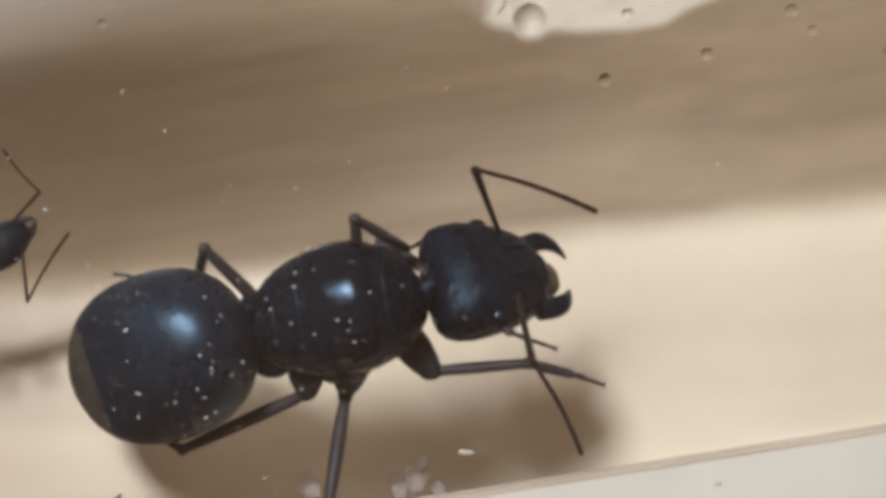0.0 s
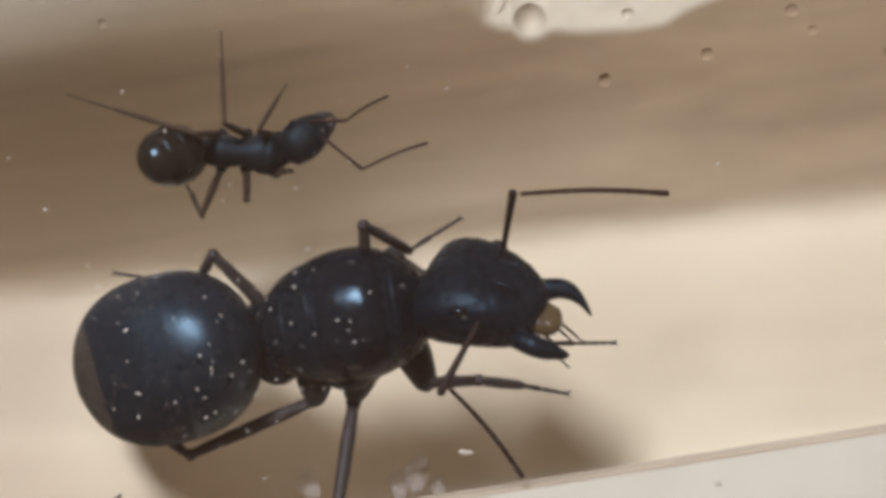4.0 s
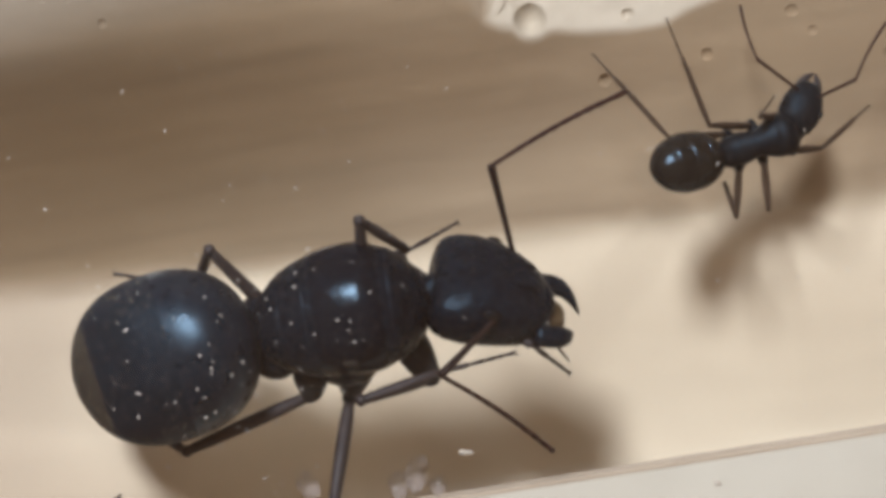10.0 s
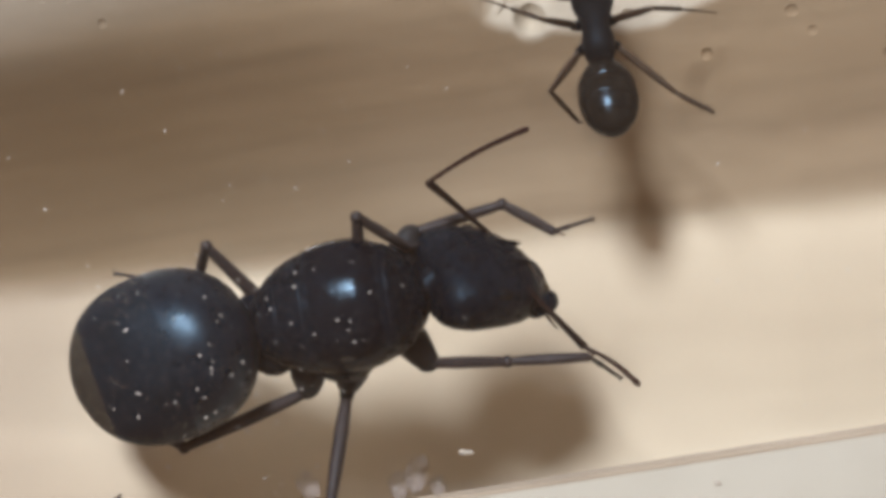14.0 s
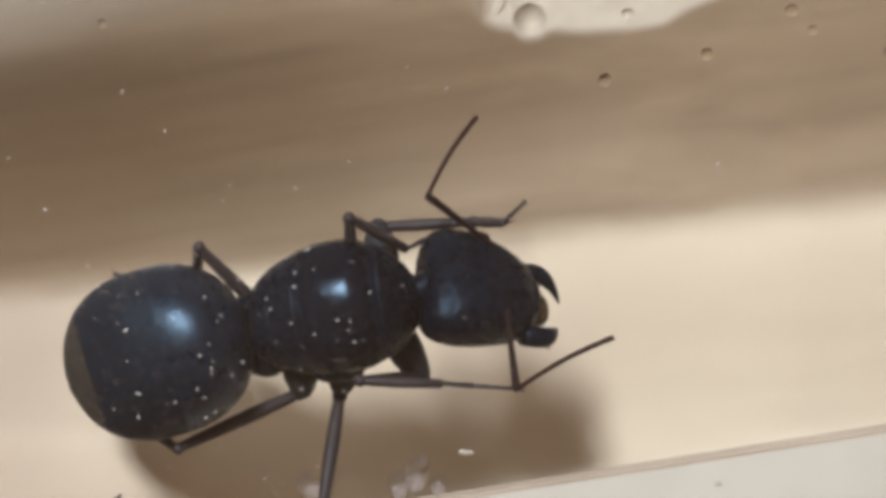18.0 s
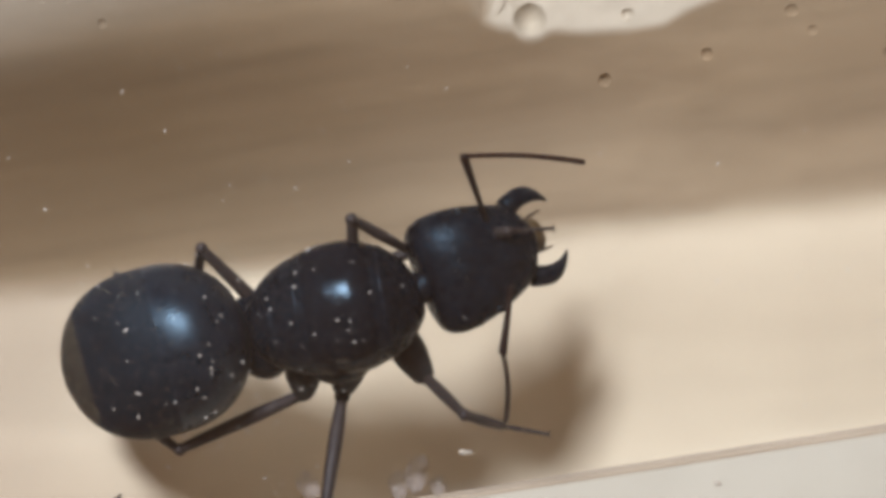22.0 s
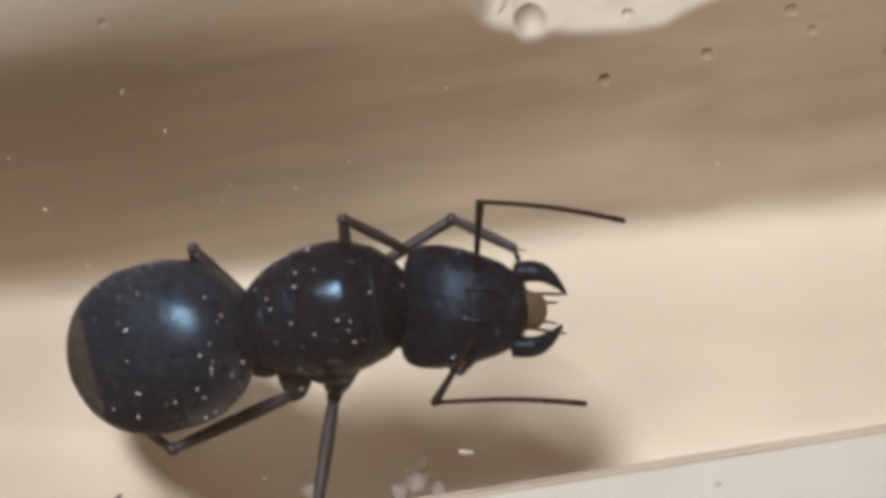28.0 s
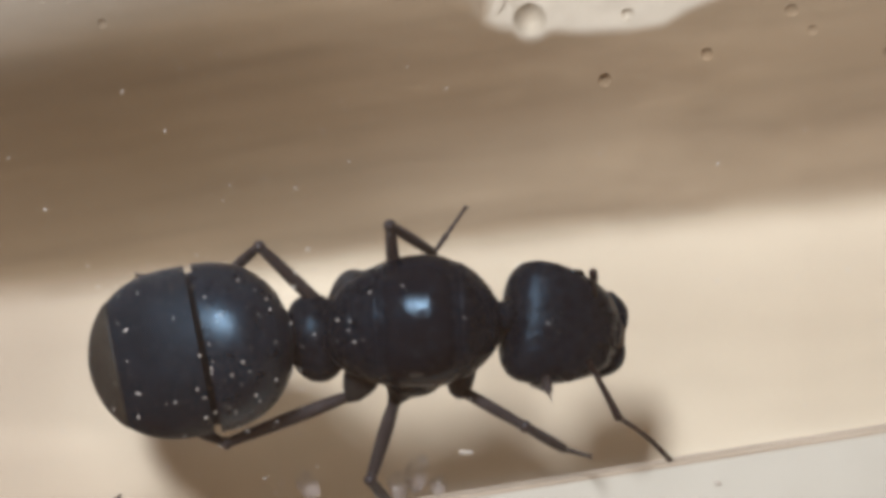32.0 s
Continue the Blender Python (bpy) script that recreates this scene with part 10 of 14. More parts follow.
    walk(Q["mandible_right"], [(0, at(3.05, -1, -0.25, 0, 0, 16.1)), (0.5, at(3.05, -1, -0.25, 0, 0, 17.7)), (1, at(3.05, -1, -0.25, 0, 0, -15.4)), (1.5, at(3.05, -1, -0.25, 0, 0, 11.6)), (2, at(3.05, -1, -0.25, 0, 0, 20)), (2.5, at(3.05, -1, -0.25, 0, 0, 20)), (3, at(3.05, -1, -0.25, 0, 0, 18.2)), (3.5, at(3.05, -1, -0.25, 0, 0, -6.7)), (5.5, at(3.05, -1, -0.25, 0, 0, 11.9)), (6, at(3.05, -1, -0.25, 0, 0, 20)), (6.5, at(3.05, -1, -0.25, 0, 0, 14.4)), (7, at(3.05, -1, -0.25, 0, 0, 7.2)), (7.5, at(3.05, -1, -0.25, 0, 0, 20)), (8, at(3.05, -1, -0.25, 0, 0, 19.8)), (8.5, at(3.05, -1, -0.25, 0, 0, 10.9)), (9, at(3.05, -1, -0.25, 0, 0, 15.5)), (9.5, at(3.05, -1, -0.25, 0, 0, -8.9)), (10, at(3.05, -1, -0.25, 0, 0, 18.3)), (10.5, at(3.05, -1, -0.25, 0, 0, 17.5)), (11, at(3.05, -1, -0.25, 0, 0, 8.9)), (11.5, at(3.05, -1, -0.25, 0, 0, -9.3)), (12, at(3.05, -1, -0.25, 0, 0, 36)), (12.5, at(3.05, -1, -0.25, 0, 0, 16.6)), (13, at(3.05, -1, -0.25, 0, 0, -17.5)), (13.5, at(3.05, -1, -0.25, 0, 0, 15.9)), (14, at(3.05, -1, -0.25, 0, 0, 36)), (14.5, at(3.05, -1, -0.25, 0, 0, 5.2)), (16.5, at(3.05, -1, -0.25, 0, 0, 36)), (17, at(3.05, -1, -0.25, 0, 0, 11.4)), (17.5, at(3.05, -1, -0.25, 0, 0, -6.5)), (18, at(3.05, -1, -0.25, 0, 0, 13.3)), (18.5, at(3.05, -1, -0.25, 0, 0, 36)), (19, at(3.05, -1, -0.25, 0, 0, 8.9)), (19.5, at(3.05, -1, -0.25, 0, 0, -11.6)), (20, at(3.05, -1, -0.25, 0, 0, 20)), (20.5, at(3.05, -1, -0.25, 0, 0, 4.3)), (21, at(3.05, -1, -0.25, 0, 0, 12)), (21.5, at(3.05, -1, -0.25, 0, 0, -16.8)), (22, at(3.05, -1, -0.25, 0, 0, -6.5)), (22.5, at(3.05, -1, -0.25, 0, 0, 18.9)), (23, at(3.05, -1, -0.25, 0, 0, -9)), (23.5, at(3.05, -1, -0.25, 0, 0, 36)), (24, at(3.05, -1, -0.25, 0, 0, 36)), (24.5, at(3.05, -1, -0.25, 0, 0, 36)), (25, at(3.05, -1, -0.25, 0, 0, -7.4)), (25.5, at(3.05, -1, -0.25, 0, 0, 3.6)), (27.5, at(3.05, -1, -0.25, 0, 0, -8.2)), (28, at(3.05, -1, -0.25, 0, 0, 11)), (28.5, at(3.05, -1, -0.25, 0, 0, 3)), (29, at(3.05, -1, -0.25, 0, 0, 12.4)), (29.5, at(3.05, -1, -0.25, 0, 0, 16.9)), (30, at(3.05, -1, -0.25, 0, 0, 18.6)), (30.5, at(3.05, -1, -0.25, 0, 0, 1.2)), (31, at(3.05, -1, -0.25, 0, 0, -10.9)), (31.5, at(3.05, -1, -0.25, 0, 0, 12)), (31.7, at(3.05, -1, -0.25, 0, 0, 36)), (32, at(3.05, -1, -0.25, 0, 0, 36))])
    walk(Q["tergite_1"], [(0, at(0, 0, 0)), (31.6, at(0, 0, 0)), (32, at(0.35, 0, 0))])
    walk(Q["tergite_2"], [(0, at(0, 0, 0)), (31.6, at(0, 0, 0)), (32, at(0.40, 0, 0))])
    walk(Q["tergite_3"], [(0, at(0, 0, 0)), (31.6, at(0, 0, 0)), (32, at(0.45, 0, 0))])
    walk(worker_ant, [(0, at(-14.55, -0.76, 0, 0, 0, 16.5)), (0.5, at(-14.02, -0.27, 0, 0, 0, 13.3)), (1, at(-13.24, 0.42, 0, 0, 0, 7.5)), (1.5, at(-11.11, 1.43, 0, 0, 0, 3.4)), (2, at(-8.41, 2.19, 0, 0, 0, -5.8)), (2.5, at(-6.09, 2.84, 0, 0, 0, -4.5)), (3, at(-4.49, 3.08, 0, 0, 0, -5.5)), (3.5, at(-5.28, 2.81, 0, 0, 0, -4.1)), (5.5, at(-6.07, 2.78, 0, 0, 0, 2.3)), (6, at(-6.04, 2.72, 0, 0, 0, 8.5)), (6.5, at(-4.7, 2.66, 0, 0, 0, -8)), (7, at(-2.36, 3.66, 0, 0, 0, -12.5)), (7.5, at(-0.9, 4.08, 0, 0, 0, -2.7)), (8, at(-0.39, 4.72, 0, 0, 0, 9.9)), (8.5, at(0.85, 4.2, 0, 0, 0, -6.4)), (9, at(3.98, 3.37, 0, 0, 0, -21.4)), (9.5, at(8.52, 3.15, 0, 0, 0, 0.2)), (10, at(9.14, 3.08, 0, 0, 0, 18.4)), (10.25, at(8.83, 3.45, 0, 0, 0, 33.3)), (10.5, at(8.52, 3.81, 0, 0, 0, 52.6)), (11, at(7.38, 4.6, 0, 0, 0, 90.6)), (11.5, at(6.59, 5.41, 0, 0, 0, 94.1)), (12, at(5.78, 6.03, 0, 0, 0, 97.9)), (13, at(4.8, 6.48, 0, 0, 0, 98.2)), (14, at(4.41, 6.56, 0, 0, 0, 99.2)), (14.5, at(4.27, 7.38, 0, 0, 0, 95.5)), (16, at(3.41, 12.7, 0, 0, 0, 92.9)), (17.25, at(3.41, 17.93, 0, 0, 0, 92.9)), (32, at(3.41, 17.93, 0, 0, 0, 92.9))])
    walk(W["thorax"], [(0, at(0, 0, 1.27, 0, -3.3, 0)), (9, at(0, 0, 1.27, 0, -3.2, 0)), (10.75, at(0, 0, 1.27, 0, -6.3, 0)), (12, at(0, 0, 1.27, 0, -4.5, 0)), (32, at(0, 0, 1.27, 0, -4.9, 0))])
    walk(W["petiole"], [(0, at(-1.41, 0, 1.09, 0, -3.3, 0)), (1, at(-1.37, 0, 1.09, 0, -3.4, 0)), (1.5, at(-1.24, 0, 1.09, 0, -3.8, 0)), (2, at(-1.36, 0, 1.09, 0, -3.5, 0)), (3, at(-1.43, 0, 1.09, 0, -3.3, 0)), (3.5, at(-1.21, 0, 1.09, 0, -3.9, 0)), (5.5, at(-1.13, 0, 1.09, 0, -4.2, 0)), (6, at(-1.2, 0, 1.09, 0, -4, 0)), (6.5, at(-1.38, 0, 1.09, 0, -3.4, 0)), (7, at(-1.46, 0, 1.09, 0, -3.2, 0)), (8, at(-1.28, 0, 1.09, 0, -3.7, 0)), (9, at(-1.47, 0, 1.09, 0, -3.2, 0)), (9.5, at(-1.33, 0, 1.09, 0, -3.5, 0)), (10.25, at(-0.87, 0, 1.09, 0, -5.6, 0)), (10.75, at(-0.78, 0, 1.09, 0, -6.3, 0)), (12, at(-1.05, 0, 1.09, 0, -4.5, 0)), (17.25, at(-0.99, 0, 1.09, 0, -4.9, 0)), (32, at(-0.99, 0, 1.09, 0, -4.9, 0))])
    walk(W["gaster"], [(0, at(-1.55, 0, 1.19, 0, -43.7, -174.7)), (0.5, at(-1.5, 0, 1.19, 0, -47.7, -171.8)), (1, at(-1.5, 0, 1.19, 0, -47.9, -169.7)), (1.5, at(-1.38, 0, 1.18, 0, -50.4, -158.5)), (2, at(-1.49, 0, 1.19, 0, -36.2, -151.9)), (2.5, at(-1.55, 0, 1.19, 0, -33.4, -156.7)), (3, at(-1.57, 0, 1.19, 0, -35.4, -161)), (3.5, at(-1.35, 0, 1.18, 0, -51.9, -160.5)), (5.5, at(-1.27, 0, 1.18, 0, -61.4, -166.5)), (6, at(-1.33, 0, 1.18, 0, -59.7, -168.8)), (6.5, at(-1.51, 0, 1.19, 0, -46.8, -164.9)), (7, at(-1.59, 0, 1.19, 0, -37.4, -159.1)), (7.5, at(-1.5, 0, 1.19, 0, -32.7, -167.9)), (8, at(-1.41, 0, 1.18, 0, -31.8, -178.2)), (8.25, at(-1.46, 0, 1.18, 0, -23.9, -176.2)), (8.5, at(-1.52, 0, 1.19, 0, 0, -175.2)), (9, at(-1.61, 0, 1.19, 0, 0, -170.4)), (9.5, at(-1.47, 0, 1.19, 0, 1.2, -175.9)), (9.75, at(-1.29, 0, 1.18, 0, -22.4, -179.5)), (10, at(-1.14, 0, 1.18, 0, -35.7, 174.2)), (10.25, at(-1.01, 0, 1.18, 0, -44.7, 173.9)), (10.75, at(-0.92, 0, 1.17, 0, -48.9, 168.9)), (11, at(-0.98, 0, 1.17, 0, -44.8, 166.7)), (12, at(-1.19, 0, 1.18, 0, -42.7, 173.8)), (13, at(-1.15, 0, 1.18, 0, -36, 178.9)), (14, at(-1.15, 0, 1.18, 0, -33.5, 178.4)), (14.5, at(-1.15, 0, 1.18, 0, -37.5, 177.7)), (17.25, at(-1.13, 0, 1.18, 0, -32.9, 177)), (32, at(-1.13, 0, 1.18, 0, -32.9, 177))])
    walk(W["head"], [(0, at(1.4, 0, 1.36, 0, 2.1, 26.2)), (1, at(1.35, 0, 1.36, 0, 1.7, 21)), (1.5, at(1.23, 0, 1.36, 0, 1.9, 31.5)), (2, at(1.34, 0, 1.36, 0, 1.8, 41.7)), (3, at(1.42, 0, 1.36, 0, 1.7, 40.5)), (3.5, at(1.2, 0, 1.36, 0, 2, 41.5)), (5.5, at(1.12, 0, 1.36, 0, 1.9, 42.3)), (6, at(1.18, 0, 1.36, 0, 1.7, 41.9)), (6.5, at(1.36, 0, 1.36, 0, 1.6, 44.2)), (7, at(1.44, 0, 1.36, 0, 1.6, 45.1)), (8, at(1.26, 0, 1.36, 0, 1.7, 36.9)), (8.25, at(1.31, 0, 1.36, 0, 1.9, 34.5)), (8.5, at(1.38, 0, 1.36, 0, 2, 29.4)), (9, at(1.46, 0, 1.36, 0, 2, 13.8)), (9.5, at(1.32, 0, 1.36, 0, 2, 40.1)), (9.75, at(1.15, 0, 1.36, 0, 1.9, 47.4)), (10, at(0.99, 0, 1.36, 0, 1.7, 49.1)), (10.25, at(0.86, 0, 1.36, 0, 1.9, 43.9)), (10.5, at(0.8, 0, 1.36, 0, 1.9, 34.5)), (10.75, at(0.77, 0, 1.36, 0, 2, 23.2)), (11, at(0.83, 0, 1.36, 0, 2.1, 13.3)), (12, at(1.04, 0, 1.36, 0, 2, 0.1)), (14, at(1, 0, 1.36, 0, 1.9, -1.6)), (14.5, at(1, 0, 1.36, 0, 1.9, 2.2)), (17.25, at(0.98, 0, 1.36, 0, 1.9, 2.3)), (32, at(0.98, 0, 1.36, 0, 1.9, 2.3))])
    walk(W["scape_left"], [(0, at(2.31, 0.76, 1.56, 0, -33.1, 26.2)), (0.5, at(2.31, 0.71, 1.57, 0, -37.4, 10.8)), (1, at(2.33, 0.68, 1.57, 0, -28.2, -2.1)), (1.5, at(2.07, 0.84, 1.57, 0, -32.8, -4.2)), (1.75, at(2.04, 0.92, 1.57, 0, -22.1, -0.8)), (2, at(2.02, 0.98, 1.57, 0, 0.4, 2.9)), (2.25, at(2.06, 0.97, 1.57, 0, 0.5, 5.2)), (2.5, at(2.09, 0.97, 1.57, 0, -0.5, 7.4)), (2.75, at(2.1, 0.97, 1.57, 0, -12.4, 8.6)), (3, at(2.12, 0.96, 1.57, 0, -18.5, 10.1)), (3.25, at(2, 0.97, 1.57, 0, -34.5, 6.2)), (3.5, at(1.88, 0.98, 1.57, 0, -45.1, 1.5)), (5.5, at(1.78, 0.99, 1.57, 0, -57.9, -1.9)), (6, at(1.86, 0.98, 1.57, 0, -56.8, 3.5)), (6.25, at(1.91, 1, 1.57, 0, -45.1, 7.1)), (6.5, at(2, 1.01, 1.57, 0, -28, 11.8)), (6.75, at(2.03, 1.01, 1.57, 0, -7.7, 14.4)), (7, at(2.06, 1.02, 1.57, 0, -0.8, 16.3)), (7.25, at(2.04, 1, 1.57, 0, -23.1, 17.5)), (7.5, at(2.03, 0.98, 1.57, 0, -41.3, 21.5)), (7.75, at(2.02, 0.95, 1.57, 0, -52.9, 29.6)), (8, at(2.02, 0.92, 1.57, 0, -58.6, 44)), (8.25, at(2.1, 0.89, 1.57, 0, -63.8, 27)), (8.5, at(2.25, 0.81, 1.57, 0, -61.6, 11.1)), (8.75, at(2.37, 0.69, 1.56, 0, -57.8, 1.3)), (9, at(2.52, 0.55, 1.56, 0, -48.1, -0.7)), (9.25, at(2.26, 0.79, 1.56, 0, -77.1, -29.3)), (9.5, at(2.03, 0.96, 1.57, 0, -80.8, 167.3)), (9.75, at(1.72, 1.04, 1.57, 0, -59.1, 146.5)), (10, at(1.54, 1.06, 1.57, 0, -27.3, 129.1)), (10.25, at(1.5, 1, 1.57, 0, -27.1, 129.2)), (10.75, at(1.73, 0.71, 1.57, 0, -17.3, 113.4)), (11, at(1.89, 0.54, 1.57, 0, -7.1, 103)), (11.25, at(1.97, 0.47, 1.57, 0, -18.1, 89.7)), (11.5, at(2.05, 0.41, 1.57, 0, -20, 75.1)), (12, at(2.2, 0.28, 1.57, 0, -1, 45.6)), (13, at(2.16, 0.27, 1.57, 0, -1, 40.3)), (14, at(2.17, 0.25, 1.57, 0, -1, 39.3)), (14.5, at(2.14, 0.33, 1.57, 0, -1, 43)), (16, at(2.13, 0.33, 1.57, 0, -5, 48.4)), (17.25, at(2.13, 0.33, 1.57, 0, -6.4, 49.5)), (32, at(2.13, 0.33, 1.57, 0, -6.4, 49.5))])
    walk(W["funiculus_left"], [(0, at(3.63, 1.41, 2.52, 0, 45.3, 120.9)), (0.25, at(3.65, 1.18, 2.6, 0, 56.6, 101.4)), (0.5, at(3.67, 0.97, 2.63, 0, 59.4, 71.1)), (0.75, at(3.76, 0.79, 2.56, 0, 50, 43.7)), (1, at(3.87, 0.62, 2.4, 0, 26.2, 28.4)), (1.5, at(3.53, 0.73, 2.52, 0, 41.3, 33.5)), (1.75, at(3.66, 0.9, 2.23, 0, 39.5, 34.1)), (2, at(3.77, 1.07, 1.56, 0, -35.5, 28.7)), (2.25, at(3.8, 1.13, 1.56, 0, -34.9, 29.6)), (2.5, at(3.83, 1.2, 1.59, 0, 30.4, 35)), (2.75, at(3.79, 1.22, 1.95, 0, 29.6, 35.4)), (3, at(3.75, 1.25, 2.13, 0, 28.6, 35.8)), (3.25, at(3.43, 1.13, 2.56, 0, 40.1, 36.6)), (3.5, at(3.12, 1.01, 2.81, 0, 49.5, 37.7)), (4.5, at(2.91, 0.98, 2.94, 0, 62.6, 42.4)), (5, at(2.81, 0.96, 3, 0, 68.3, 47.5)), (5.5, at(2.71, 0.96, 3.05, 0, 73.3, 56.4)), (6, at(2.81, 1.04, 3.04, 0, 75.6, 71.6)), (6.25, at(3.13, 1.15, 2.81, 0, 70.7, 54.9)), (6.5, at(3.51, 1.32, 2.4, 0, -67, 36)), (6.75, at(3.71, 1.44, 1.81, 0, -61.8, 38.8)), (7, at(3.74, 1.51, 1.6, 0, -51.5, 38.9)), (7.25, at(3.57, 1.48, 2.26, 0, 50.9, 53.3)), (7.5, at(3.25, 1.46, 2.73, 0, 52.7, 60.2)), (7.75, at(2.93, 1.47, 2.97, 0, 53, 67.7)), (8, at(2.68, 1.55, 3.06, 0, 51, 74.1)), (8.25, at(2.79, 1.24, 3.14, 0, 52.8, 52.7)), (8.5, at(3.06, 0.97, 3.1, 0, 43.9, 34.8)), (8.75, at(3.31, 0.72, 3.04, 0, 27.1, 25.1)), (9, at(3.68, 0.53, 2.87, 0, -6.4, 21.1)), (9.25, at(2.6, 0.6, 3.27, 0, 29.2, 25.4)), (9.5, at(1.75, 1.02, 3.29, 0, 43.3, 35.5)), (9.75, at(0.97, 1.54, 3.07, 0, 53, 55.7)), (10, at(0.56, 2.27, 2.38, 0, 49.5, 79)), (10.25, at(0.52, 2.21, 2.37, 0, 43.7, 58.6)), (10.5, at(0.72, 2.27, 2.2, 0, 36.8, 35)), (10.75, at(1.07, 2.25, 2.09, 0, 32, 9.4)), (11, at(1.5, 2.23, 1.78, 0, 25.5, -14.5)), (11.25, at(1.98, 2.13, 2.11, 0, 28.5, -16)), (11.5, at(2.47, 1.99, 2.17, 0, 30.9, -17.1)), (11.75, at(3, 1.82, 1.88, 0, 32.4, -18)), (12, at(3.42, 1.53, 1.6, 0, 31.8, -15.2)), (13, at(3.5, 1.4, 1.6, 0, 32.5, -16.8)), (14, at(3.52, 1.36, 1.6, 0, 32.5, -17.6)), (14.5, at(3.42, 1.52, 1.6, 0, 32, -13.8)), (16, at(3.29, 1.63, 1.72, 0, 29, -10.3)), (17.25, at(3.26, 1.65, 1.76, 0, 26.6, -10.4)), (32, at(3.26, 1.65, 1.76, 0, 26.6, -10.4))])
    walk(W["coxa_front_left"], [(0, at(0.69, 0.22, 1.06, 0, 24.6, 59.1)), (32, at(0.7, 0.22, 1.08, 0, 23.8, 58.5))])
    walk(W["femur_front_left"], [(0, at(0.87, 0.52, 0.91, 0, -77.7, 15.3)), (0.5, at(0.87, 0.52, 0.91, 0, -75.3, 46.5)), (1, at(0.87, 0.52, 0.91, 0, -68.5, 67.6)), (1.25, at(0.88, 0.52, 0.91, 0, -71.2, 91.6)), (1.5, at(0.88, 0.52, 0.91, 0, -70.2, 118.4)), (1.75, at(0.88, 0.52, 0.91, 0, -63.7, 131.8)), (2, at(0.87, 0.52, 0.91, 0, -56.7, 141)), (2.25, at(0.87, 0.52, 0.91, 0, -63.4, 138.6)), (2.5, at(0.87, 0.52, 0.9, 0, -70, 136.2)), (2.75, at(0.87, 0.52, 0.9, 0, -76.7, 133.8)), (3, at(0.87, 0.52, 0.9, 0, -82.6, 125.4)), (3.25, at(0.87, 0.52, 0.91, 0, -81.5, 153.2)), (3.5, at(0.88, 0.52, 0.91, 0, -78.8, 171.1)), (4, at(0.88, 0.52, 0.91, 0, -74.8, 173)), (4.5, at(0.88, 0.52, 0.92, 0, -70.8, 174.9)), (4.75, at(0.88, 0.52, 0.92, 0, -68.8, 175.8)), (5, at(0.88, 0.52, 0.92, 0, -66.6, 175.7)), (5.25, at(0.88, 0.52, 0.92, 0, -64.5, 175.6)), (5.5, at(0.88, 0.52, 0.92, 0, -62.3, 175.5)), (6, at(0.88, 0.52, 0.92, 0, -56.5, 171.1)), (6.25, at(0.88, 0.52, 0.91, 0, -64.3, 173.1)), (6.5, at(0.88, 0.52, 0.91, 0, -71.4, 168.5)), (6.75, at(0.87, 0.52, 0.91, 0, -78.4, 163.9)), (7, at(0.87, 0.52, 0.9, 0, -84.1, 143.5)), (7.75, at(0.88, 0.52, 0.91, 0, -83.3, -180)), (8, at(0.88, 0.52, 0.91, 0, -82.7, -170.6)), (8.25, at(0.87, 0.52, 0.91, 0, -84.7, -174.7)), (8.75, at(0.87, 0.52, 0.9, 0, -87.3, 141.4)), (9, at(0.87, 0.52, 0.9, 0, -87, 107.3)), (9.25, at(0.87, 0.52, 0.91, 0, -81.2, 170.6)), (9.5, at(0.87, 0.52, 0.91, 0, -74.5, 168.7)), (9.75, at(0.88, 0.52, 0.92, 0, -67.8, 171.2)), (10, at(0.88, 0.52, 0.93, 0, -62.3, 168.2)), (10.25, at(0.89, 0.52, 0.94, 0, -61.4, 156)), (10.5, at(0.89, 0.52, 0.95, 0, -64.6, 137.4)), (10.75, at(0.89, 0.52, 0.95, 0, -71.1, 112.3)), (11, at(0.89, 0.52, 0.94, 0, -75, 68.9)), (11.25, at(0.89, 0.52, 0.93, 0, -74.6, 69.5)), (11.5, at(0.88, 0.52, 0.93, 0, -74.2, 70.1)), (11.75, at(0.88, 0.52, 0.93, 0, -73.8, 70.7)), (12, at(0.88, 0.52, 0.92, 0, -73.4, 71.3)), (13, at(0.88, 0.52, 0.93, 0, -70.5, 101.8)), (14, at(0.88, 0.52, 0.93, 0, -70.8, 100.1)), (14.5, at(0.88, 0.52, 0.93, 0, -70.4, 109.1)), (15.25, at(0.88, 0.52, 0.93, 0, -69.6, 116.2)), (16, at(0.88, 0.52, 0.93, 0, -68.7, 122.7)), (17.25, at(0.88, 0.52, 0.93, 0, -66.7, 128.9)), (32, at(0.88, 0.52, 0.93, 0, -66.7, 128.9))])
